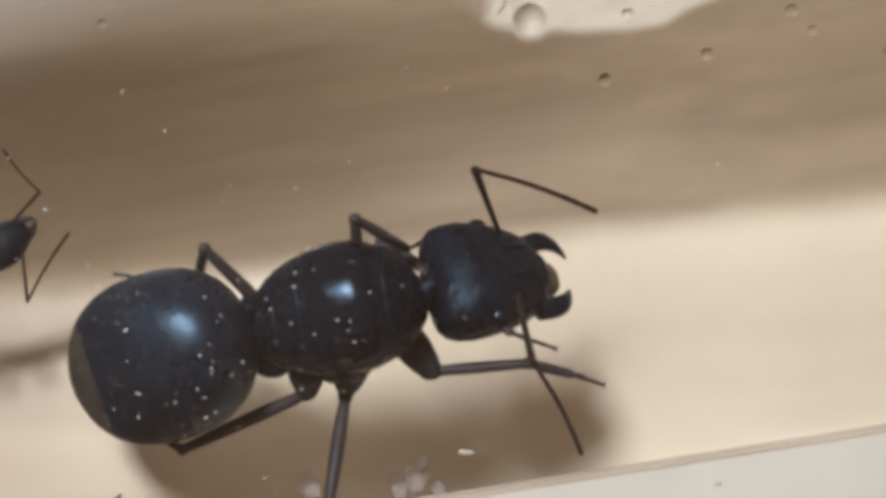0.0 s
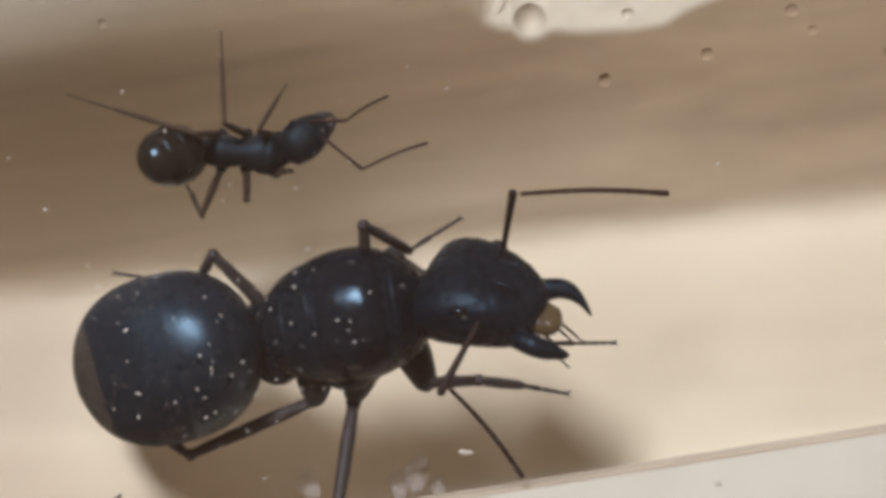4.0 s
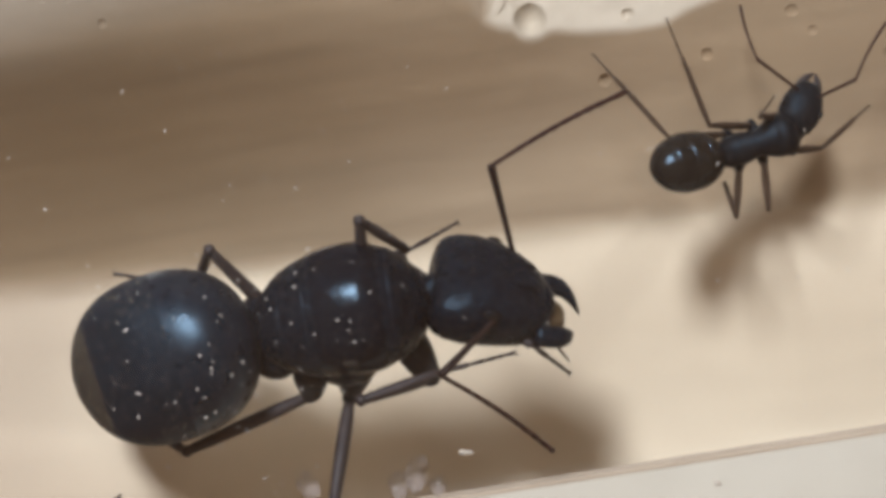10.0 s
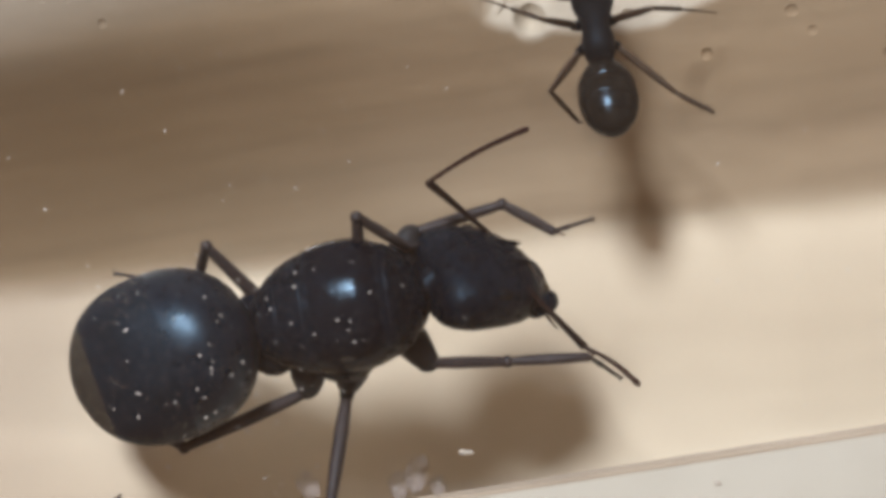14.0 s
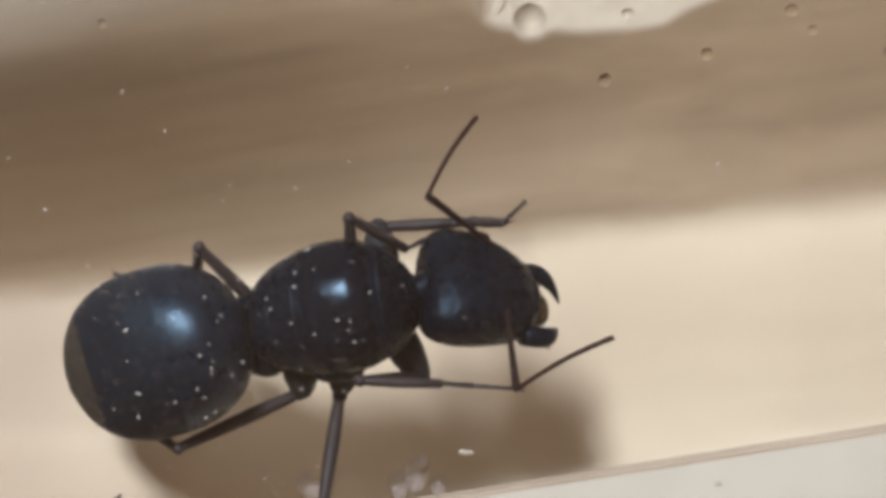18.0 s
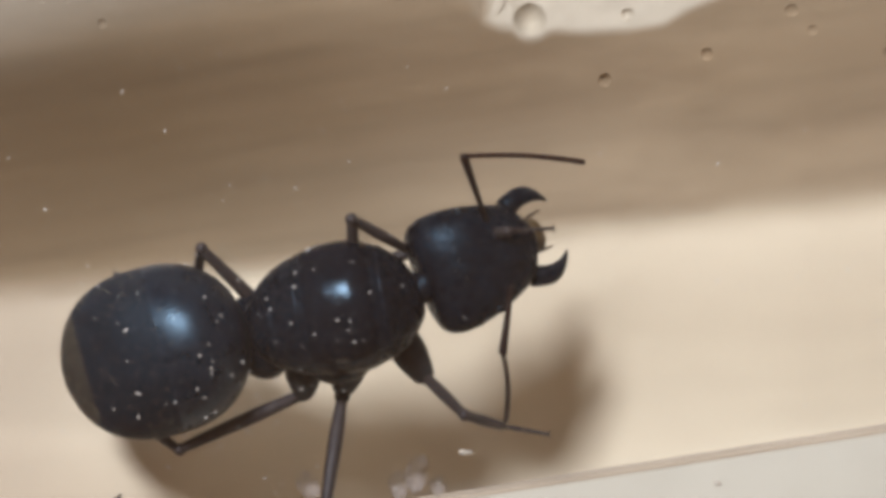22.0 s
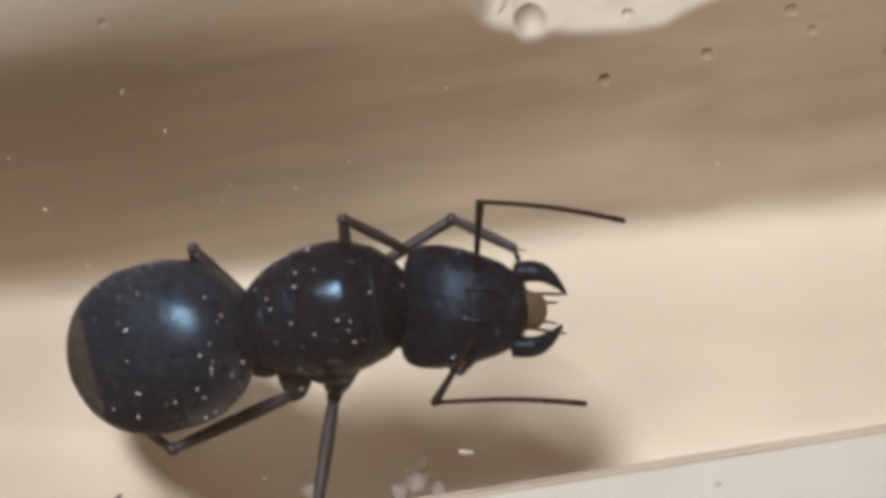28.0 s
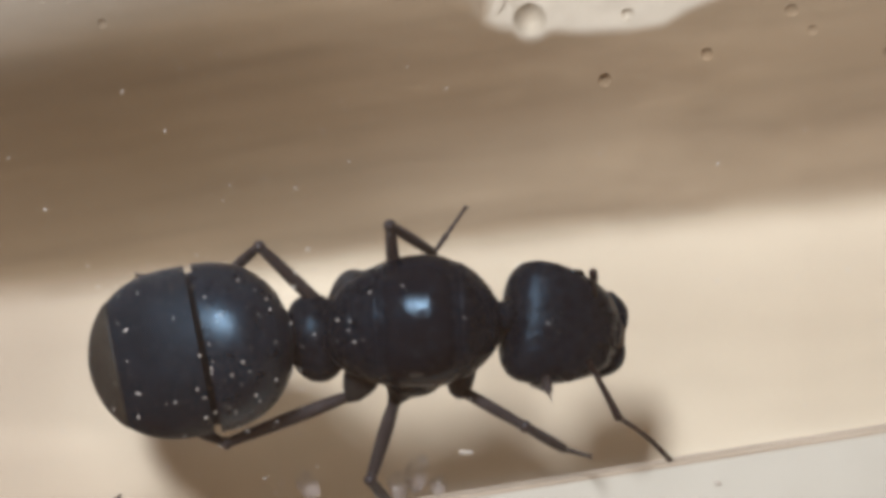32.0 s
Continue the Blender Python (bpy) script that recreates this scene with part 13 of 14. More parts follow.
    walk(W["tarsus_front_right"], [(0, at(0.81, -1.34, 1, 0, 58.1, -86.8)), (0.5, at(0.66, -1.07, 1.04, 0, 62.5, -86.1)), (1, at(0.62, -0.91, 1.07, 0, 66.6, -102.8)), (1.25, at(0.47, -1.02, 1.06, 0, 87.4, -76.9)), (1.5, at(0.46, -1.11, 1.01, 0, 74.5, 95.9)), (1.75, at(0.44, -1.2, 0.93, 0, 61.6, 90.2)), (2, at(0.51, -0.64, 1.05, 0, 84.3, 170.1)), (2.25, at(0.68, -1.19, 0.97, 0, 55.3, 105.2)), (2.5, at(1.01, -1, 1.02, 0, 60.2, 135.6)), (2.75, at(1.23, -0.69, 1.02, 0, 60.5, 176.6)), (3, at(1.39, -0.49, 0.96, 0, 53.8, -163.3)), (3.5, at(1.24, -0.43, 1.04, 0, 63.3, -169.5)), (3.75, at(1.3, -0.43, 1.04, 0, 63.2, -172.4)), (4.25, at(1.43, -0.46, 1.05, 0, 64, 178.5)), (4.75, at(1.51, -0.55, 1.06, 0, 65.7, 162.3)), (5, at(1.18, -0.78, 1.08, 0, 68.5, 90.2)), (5.25, at(1.02, -0.65, 1.09, 0, 70.5, 45.8)), (5.5, at(1.06, -0.64, 1.09, 0, 69.3, 42.3)), (5.75, at(1.27, -0.55, 1.05, 0, 77.5, 35.3)), (6, at(1.66, -0.48, 1.07, 0, 85.8, 150.7)), (6.25, at(1.39, -0.69, 0.99, 0, 70, 73.1)), (6.5, at(1.71, -0.69, 0.93, 0, 61.9, 132.7)), (6.75, at(1.73, -0.44, 0.9, 0, 58.7, 167.9)), (7, at(1.6, -0.35, 0.89, 0, 56.7, 178.2)), (7.25, at(1.66, -0.51, 0.9, 0, 58.6, 153.3)), (7.5, at(1.63, -0.64, 0.92, 0, 61, 125.3)), (7.75, at(1.47, -0.3, 1.05, 0, 86.4, 73.8)), (8, at(1.46, -0.89, 0.94, 0, 52.3, 74)), (8.5, at(1.42, -0.17, 1.15, 0, 85.8, 59.1)), (8.75, at(1.3, -0.15, 1.16, 0, 85.8, 53.2)), (9, at(1, -0.58, 1.1, 0, 58.1, 66.7)), (9.25, at(1.68, 0.33, 1.43, 0, 79.2, 42.4)), (9.5, at(2.23, 0.38, 1.63, 0, 61.9, 39.2)), (9.75, at(2.52, 0.19, 1.76, 0, 53.8, 30.3)), (10, at(2.76, -0.21, 1.87, 0, 46.1, 18.7)), (10.25, at(2.42, -0.5, 1.85, 0, 44.7, 9.6)), (10.5, at(2.12, -0.82, 1.86, 0, 45.4, -4.5)), (10.75, at(1.85, -1.07, 1.95, 0, 53, -21.7)), (11, at(1.57, -1.2, 1.83, 0, 51.5, -35.5)), (12, at(1.62, -1.09, 1.76, 0, 64.9, -33.7)), (12.25, at(1.6, -1.07, 1.6, 0, 58.3, -32.1)), (12.5, at(1.73, -1.1, 1.63, 0, 62.2, -34.1)), (12.75, at(1.87, -1.15, 1.67, 0, 67.2, -37)), (13, at(1.87, -1.13, 1.53, 0, 61.6, -35.6)), (14, at(1.64, -1.02, 1.34, 0, 43.8, -34.3)), (14.5, at(1.57, -0.89, 1.27, 0, 31.2, -30.7)), (15, at(1.59, -0.89, 1.29, 0, 32.7, -28.7)), (15.5, at(1.61, -0.9, 1.32, 0, 34.7, -26.7)), (15.75, at(1.63, -0.9, 1.33, 0, 35.7, -25.7)), (16, at(1.65, -0.9, 1.35, 0, 37, -24.7)), (16.25, at(1.66, -0.91, 1.38, 0, 38.8, -24.3)), (17, at(1.96, -1.08, 1.76, 0, 65.9, -19.2)), (17.25, at(1.93, -1.07, 1.75, 0, 64.2, -19.3)), (32, at(1.93, -1.07, 1.75, 0, 64.2, -19.3))])
    walk(W["coxa_middle_right"], [(0, at(0.01, -0.22, 1.02, 0, 29.5, -88.1)), (32, at(0.02, -0.22, 1.03, 0, 29.4, -87.2))])
    walk(W["femur_middle_right"], [(0, at(0.02, -0.52, 0.86, 0, -64.5, -104.9)), (0.5, at(0.03, -0.52, 0.86, 0, -63.7, -104.1)), (1, at(0.03, -0.52, 0.86, 0, -62.9, -103.3)), (1.25, at(0.03, -0.52, 0.86, 0, -67.8, -94.1)), (1.5, at(0.03, -0.52, 0.86, 0, -72, -81.6)), (1.75, at(0.03, -0.52, 0.86, 0, -72.7, -70.4)), (2, at(0.03, -0.52, 0.85, 0, -57.8, -57.3)), (2.25, at(0.03, -0.52, 0.86, 0, -68.9, -72.9)), (2.5, at(0.02, -0.52, 0.86, 0, -63.6, -82)), (3, at(0.02, -0.52, 0.86, 0, -53.3, -90.5)), (3.5, at(0.03, -0.52, 0.86, 0, -62, -82.9)), (3.75, at(0.03, -0.52, 0.86, 0, -61.7, -79.2)), (4, at(0.03, -0.52, 0.86, 0, -60.7, -76.4)), (4.5, at(0.03, -0.52, 0.86, 0, -58.6, -70.8)), (5.5, at(0.03, -0.52, 0.86, 0, -54.4, -59.5)), (6, at(0.03, -0.52, 0.86, 0, -45.5, -58)), (6.25, at(0.03, -0.52, 0.86, 0, -45.5, -56.4)), (6.5, at(0.03, -0.52, 0.86, 0, -44.4, -56.6)), (7, at(0.02, -0.52, 0.86, 0, -48.5, -59)), (7.25, at(0.02, -0.52, 0.86, 0, -45.1, -70.5)), (7.5, at(0.02, -0.52, 0.86, 0, -41.6, -82)), (7.75, at(0.03, -0.52, 0.86, 0, -38.1, -93.6)), (8, at(0.03, -0.52, 0.86, 0, -34.7, -105.1)), (8.25, at(0.03, -0.52, 0.86, 0, -37.7, -102.8)), (8.5, at(0.03, -0.52, 0.86, 0, -40.6, -100.5)), (8.75, at(0.03, -0.52, 0.86, 0, -44, -102)), (9, at(0.02, -0.52, 0.86, 0, -47.4, -103.4)), (9.25, at(0.03, -0.52, 0.86, 0, -43.9, -99.8)), (9.5, at(0.03, -0.52, 0.86, 0, -36.1, -99)), (9.75, at(0.03, -0.52, 0.86, 0, -37.4, -104)), (10, at(0.04, -0.52, 0.86, 0, -38.6, -109)), (10.25, at(0.04, -0.52, 0.86, 0, -48.5, -113)), (10.5, at(0.04, -0.52, 0.86, 0, -52.3, -117.6)), (10.75, at(0.05, -0.52, 0.86, 0, -53.6, -122.6)), (11, at(0.04, -0.52, 0.86, 0, -50, -124.6)), (11.5, at(0.04, -0.52, 0.86, 0, -65.3, -129.1)), (11.75, at(0.04, -0.52, 0.86, 0, -72.9, -131.4)), (12, at(0.03, -0.52, 0.86, 0, -79.5, -131.3)), (12.25, at(0.03, -0.52, 0.86, 0, -75.1, -109.8)), (12.5, at(0.03, -0.52, 0.86, 0, -69.4, -98.7)), (13, at(0.04, -0.52, 0.86, 0, -55.5, -88.2)), (14, at(0.04, -0.52, 0.86, 0, -55.9, -89.7)), (14.5, at(0.04, -0.52, 0.86, 0, -53.7, -85.4)), (16, at(0.04, -0.52, 0.86, 0, -52, -85.9)), (17.25, at(0.04, -0.52, 0.86, 0, -52.3, -90)), (32, at(0.04, -0.52, 0.86, 0, -52.3, -90))])
    walk(W["tibia_middle_right"], [(0, at(-0.19, -1.31, 2.57, 0, 81.4, 127.6)), (0.5, at(-0.18, -1.34, 2.56, 0, 76.8, 122.9)), (1, at(-0.17, -1.36, 2.55, 0, 76.5, 126.3)), (1.25, at(-0.02, -1.24, 2.62, 0, 77.2, -157)), (1.5, at(0.12, -1.1, 2.67, 0, 79.4, 137.1)), (1.75, at(0.22, -1.05, 2.67, 0, 81.8, -170.3)), (2, at(0.57, -1.37, 2.46, 0, 82.9, 166.3)), (2.25, at(0.23, -1.17, 2.63, 0, 79.7, 129.4)), (2.5, at(0.14, -1.36, 2.56, 0, 81.9, 150.2)), (3, at(0.01, -1.65, 2.38, 0, 83.3, 136.7)), (3.5, at(0.14, -1.41, 2.54, 0, 79.6, 149.7)), (3.75, at(0.2, -1.4, 2.53, 0, 83.3, 177.1)), (4, at(0.25, -1.42, 2.52, 0, 82.1, 155.9)), (4.5, at(0.36, -1.46, 2.48, 0, 83, -177.3)), (5.5, at(0.59, -1.47, 2.4, 0, 81.7, -136.2)), (6, at(0.74, -1.65, 2.22, 0, 83.6, 175.7)), (6.25, at(0.77, -1.63, 2.22, 0, 82.7, -152.8)), (6.5, at(0.78, -1.65, 2.19, 0, 72.4, 97.6)), (7, at(0.67, -1.6, 2.28, 0, 86.1, 126.8)), (7.25, at(0.47, -1.79, 2.2, 0, 75.1, 121)), (7.5, at(0.22, -1.93, 2.12, 0, 69.1, 121.5)), (7.75, at(-0.07, -2.01, 2.03, 0, 63.7, 121.3)), (8, at(-0.38, -2.03, 1.94, 0, 58.4, 120)), (8.25, at(-0.3, -1.99, 2.02, 0, 62.9, 132.4)), (8.5, at(-0.23, -1.94, 2.1, 0, 66.7, 145.8)), (8.75, at(-0.26, -1.86, 2.18, 0, 75.6, 156.8)), (9, at(-0.28, -1.77, 2.26, 0, 82, 18.9)), (9.25, at(-0.2, -1.87, 2.18, 0, 82.5, -1.1)), (9.5, at(-0.21, -2.04, 1.98, 0, 59.7, 111.8)), (9.75, at(-0.33, -1.99, 2.01, 0, 61.3, 86.5)), (10, at(-0.44, -1.92, 2.05, 0, 62.2, 63.7)), (10.25, at(-0.45, -1.68, 2.28, 0, 74.7, 15.1)), (10.5, at(-0.5, -1.55, 2.36, 0, 39.4, 0.2)), (10.75, at(-0.56, -1.47, 2.39, 0, 24.9, -26.8)), (11, at(-0.65, -1.53, 2.32, 0, 21.8, -51)), (11.5, at(-0.46, -1.14, 2.59, 0, 37.2, -57)), (11.75, at(-0.33, -0.94, 2.68, 0, 46, -59.7)), (12, at(-0.2, -0.78, 2.73, 0, 52, -62.7)), (12.25, at(-0.14, -0.98, 2.7, 0, 51.9, -69.7)), (12.5, at(-0.07, -1.18, 2.64, 0, 38.5, -78.8)), (13, at(0.07, -1.6, 2.43, 0, 60.3, -89.8)), (14, at(0.05, -1.59, 2.43, 0, 61, -90.5)), (14.5, at(0.13, -1.64, 2.39, 0, 61.8, -85.5)), (16, at(0.12, -1.69, 2.36, 0, 33.6, -89.4)), (17.25, at(0.04, -1.68, 2.36, 0, 60.1, -67.9)), (32, at(0.04, -1.68, 2.36, 0, 60.1, -67.9))])
    walk(W["tarsus_middle_right"], [(0, at(-0.38, -1.06, 0.5, 0, 22, -139.7)), (0.5, at(-0.44, -0.93, 0.52, 0, 23, -124.2)), (1, at(-0.46, -0.97, 0.51, 0, 22.5, -114.5)), (1.25, at(-0.45, -1.42, 0.57, 0, -79.2, -47.8)), (1.5, at(-0.17, -0.84, 0.6, 0, -72.9, -70.7)), (1.75, at(-0.07, -1.1, 0.59, 0, -74.3, 49.2)), (2, at(0.32, -1.31, 0.38, 0, -54.2, 69.6)), (2.25, at(-0.01, -0.88, 0.57, 0, -80.4, 54)), (2.5, at(-0.12, -1.21, 0.48, 0, -76.6, 77.8)), (3, at(-0.17, -1.49, 0.29, 0, -74.4, 126.2)), (3.5, at(-0.19, -1.21, 0.47, 0, -79.1, 77)), (3.75, at(-0.04, -1.39, 0.45, 0, -66.8, 90.4)), (4, at(-0.02, -1.31, 0.44, 0, -68.1, 80)), (4.5, at(0.1, -1.47, 0.4, 0, -52.6, 77.9)), (5.5, at(0.37, -1.68, 0.33, 0, 13.4, 80)), (6, at(0.5, -1.63, 0.13, 0, 3.7, 69.9)), (6.25, at(0.53, -1.75, 0.13, 0, 3.9, 78.7)), (6.5, at(0.69, -1.02, 0.19, 0, -75.5, 88.9)), (7, at(0.58, -1.48, 0.19, 0, -62.3, 111.3)), (7.25, at(0.19, -1.32, 0.18, 0, -78.3, 111.3)), (7.5, at(-0.17, -1.29, 0.16, 0, -82.6, 108.2)), (7.75, at(-0.55, -1.22, 0.15, 0, -88.5, 52.5)), (8, at(-0.93, -1.07, 0.15, 0, -85.5, -43.5)), (8.25, at(-0.95, -1.28, 0.15, 0, -86.8, 103.6)), (8.5, at(-0.92, -1.47, 0.17, 0, -80, 134.9)), (8.75, at(-0.74, -1.65, 0.15, 0, -67, 149.1)), (9, at(0, -1.68, 0.18, 0, 6.2, 170)), (9.25, at(0.07, -1.87, 0.1, 0, 2.2, 146)), (9.5, at(-0.6, -1.05, 0.17, 0, -80.7, -168.1)), (9.75, at(-0.27, -0.98, 0.17, 0, -79.5, 154.6)), (10, at(-0.01, -1.04, 0.19, 0, -75.4, 114.8)), (10.25, at(0.08, -1.53, 0.26, 0, 9.9, 36.5)), (10.5, at(1.12, -1.54, 1.03, 0, 54.7, -2.5)), (10.75, at(1.14, -2.33, 1.5, 0, 45.4, -29.8)), (11, at(0.57, -3.04, 1.53, 0, 4, -51.5)), (11.5, at(0.45, -2.54, 1.32, 0, 22.9, -57.5)), (11.75, at(0.41, -2.2, 1.16, 0, 20.2, -60.6)), (12, at(0.4, -1.93, 1.07, 0, 25.9, -63.6)), (12.25, at(0.31, -2.2, 1.04, 0, 35.4, -70.4)), (12.5, at(0.25, -2.79, 1.33, 0, 64.3, -74.5)), (13, at(0.08, -2.64, 0.6, 0, 27.4, -100.8)), (14, at(0.04, -2.6, 0.6, 0, 27.1, -101.9)), (14.5, at(0.21, -2.63, 0.54, 0, 24.1, -98.1)), (16, at(0.14, -3.44, 1.2, 0, 72.7, -58.5)), (17.25, at(0.43, -2.65, 0.54, 0, 24.2, -90.8)), (32, at(0.43, -2.65, 0.54, 0, 24.2, -90.8))])
    walk(W["coxa_hind_right"], [(0, at(-0.58, -0.22, 0.99, 0, 28.3, -115)), (32, at(-0.58, -0.22, 0.97, 0, 29, -114.2))])
    walk(W["femur_hind_right"], [(0, at(-0.72, -0.52, 0.81, 0, -60.7, -123.3)), (0.5, at(-0.72, -0.52, 0.81, 0, -60.2, -111.5)), (1, at(-0.72, -0.52, 0.81, 0, -57.7, -102.9)), (1.5, at(-0.72, -0.52, 0.81, 0, -55.2, -94.2)), (1.75, at(-0.72, -0.52, 0.81, 0, -47.8, -94.3)), (2, at(-0.72, -0.52, 0.81, 0, -41.7, -95.7)), (2.5, at(-0.72, -0.52, 0.81, 0, -37.5, -95.7)), (2.75, at(-0.72, -0.52, 0.81, 0, -38, -95.6)), (3, at(-0.72, -0.53, 0.82, 0, -42.8, -95.2)), (3.25, at(-0.72, -0.52, 0.81, 0, -44.7, -95.7)), (3.5, at(-0.72, -0.52, 0.81, 0, -50.8, -96)), (4.75, at(-0.72, -0.52, 0.8, 0, -48, -113.4)), (5.5, at(-0.72, -0.52, 0.8, 0, -46.3, -123.9)), (6, at(-0.72, -0.52, 0.8, 0, -39.3, -132.1)), (6.25, at(-0.72, -0.52, 0.81, 0, -28.6, -125.5)), (6.5, at(-0.72, -0.52, 0.81, 0, -22.7, -118)), (7, at(-0.72, -0.52, 0.81, 0, -27.3, -103.9)), (7.5, at(-0.72, -0.52, 0.81, 0, -24.7, -108.9)), (8, at(-0.72, -0.52, 0.81, 0, -26, -115.8)), (8.25, at(-0.72, -0.52, 0.81, 0, -24.2, -114)), (8.5, at(-0.72, -0.52, 0.81, 0, -26.2, -114.2)), (8.75, at(-0.72, -0.52, 0.81, 0, -28.1, -114.4)), (9, at(-0.72, -0.52, 0.81, 0, -30.1, -114.6)), (9.25, at(-0.72, -0.52, 0.81, 0, -32.1, -114.8)), (9.5, at(-0.72, -0.52, 0.81, 0, -30.6, -115.2)), (9.75, at(-0.71, -0.52, 0.8, 0, -40, -117.4)), (10, at(-0.71, -0.52, 0.79, 0, -49.5, -119.6)), (10.25, at(-0.7, -0.52, 0.78, 0, -45.9, -122.7)), (10.5, at(-0.7, -0.52, 0.78, 0, -38.3, -134.3)), (10.75, at(-0.7, -0.52, 0.78, 0, -30.6, -150.7)), (11, at(-0.7, -0.52, 0.78, 0, -11.7, -164.6)), (11.25, at(-0.71, -0.52, 0.79, 0, -16.4, -159.5)), (11.5, at(-0.71, -0.52, 0.79, 0, -16.7, -153.4)), (11.75, at(-0.71, -0.52, 0.8, 0, -8.5, -146.3)), (12, at(-0.74, -0.55, 0.8, 0, -3.4, -138.9)), (12.25, at(-0.71, -0.52, 0.8, 0, -0.4, -136.9)), (13, at(-0.91, -0.75, 0.81, 0, -3.3, -130.6)), (14, at(-0.71, -0.52, 0.79, 0, -13.8, -139)), (14.5, at(-0.71, -0.52, 0.79, 0, -0.4, -129.6)), (16, at(-0.71, -0.52, 0.79, 0, -0.4, -122)), (17.25, at(-0.71, -0.52, 0.79, 0, -0.3, -121.9)), (32, at(-0.71, -0.52, 0.79, 0, 0.4, -121.2))])
    walk(W["tibia_hind_right"], [(0, at(-1.34, -1.46, 2.82, 0, 74.2, 177.5)), (0.5, at(-1.14, -1.58, 2.81, 0, 79.7, 158.7)), (1, at(-0.99, -1.72, 2.75, 0, 83.9, 143.8)), (1.5, at(-0.82, -1.83, 2.7, 0, 78, -177.7)), (1.75, at(-0.84, -2.06, 2.51, 0, 65.3, 173.5)), (2, at(-0.89, -2.23, 2.34, 0, 57.2, 157.2)), (2.5, at(-0.9, -2.34, 2.21, 0, 52.3, 153.2)), (2.75, at(-0.9, -2.32, 2.23, 0, 53, 144.2)), (3, at(-0.87, -2.21, 2.38, 0, 58.9, 139.1)), (3.25, at(-0.88, -2.15, 2.43, 0, 60.7, 133.9)), (3.5, at(-0.87, -1.97, 2.59, 0, 67.9, 133.7)), (4.75, at(-1.33, -1.93, 2.51, 0, 65.2, 122.4)), (5.5, at(-1.61, -1.84, 2.46, 0, 66.8, 126.6)), (6, at(-1.92, -1.84, 2.26, 0, 54, 122)), (6.25, at(-1.89, -2.16, 1.91, 0, 42.7, 124)), (6.5, at(-1.72, -2.39, 1.7, 0, 35.7, 132.9)), (7, at(-1.21, -2.5, 1.86, 0, 40.8, 149.8)), (7.5, at(-1.39, -2.5, 1.77, 0, 37.8, 148.1)), (8, at(-1.62, -2.38, 1.82, 0, 37.8, 129.9)), (8.25, at(-1.57, -2.44, 1.75, 0, 37.8, 152)), (8.5, at(-1.57, -2.4, 1.82, 0, 40, 160.4)), (8.75, at(-1.56, -2.37, 1.89, 0, 8.9, 167.9)), (9, at(-1.55, -2.33, 1.96, 0, 10, 173.6)), (9.25, at(-1.54, -2.29, 2.03, 0, 46.2, 159.5)), (9.5, at(-1.56, -2.31, 1.98, 0, 43.7, 135.5)), (9.75, at(-1.53, -2.08, 2.28, 0, 53, 110.7)), (10, at(-1.45, -1.82, 2.54, 0, 65.9, 74.4)), (10.25, at(-1.56, -1.87, 2.43, 0, 61.3, 68.1)), (10.5, at(-1.96, -1.81, 2.21, 0, 52.5, -16.4)), (10.75, at(-2.43, -1.49, 1.95, 0, 44.3, 56.3)), (11, at(-2.87, -1.12, 1.25, 0, -73.9, 98.1)), (11.25, at(-2.78, -1.29, 1.44, 0, -79, 97)), (11.5, at(-2.68, -1.51, 1.45, 0, -83, -113.2)), (11.75, at(-2.6, -1.78, 1.14, 0, -67.5, -105)), (12, at(-2.47, -2.06, 0.94, 0, -53.3, -106.4)), (12.25, at(-2.39, -2.09, 0.82, 0, -54.4, -108.9)), (13, at(-2.4, -2.5, 0.94, 0, -72.8, -122.9)), (14, at(-2.4, -1.99, 1.34, 0, -66.1, -140.3)), (14.5, at(-2.18, -2.29, 0.81, 0, -51.2, -122.3)), (16, at(-1.93, -2.47, 0.81, 0, -48.1, -120.9)), (17.25, at(-1.93, -2.47, 0.8, 0, -46.5, -130.3)), (32, at(-1.9, -2.49, 0.77, 0, -44.3, -129.9))])
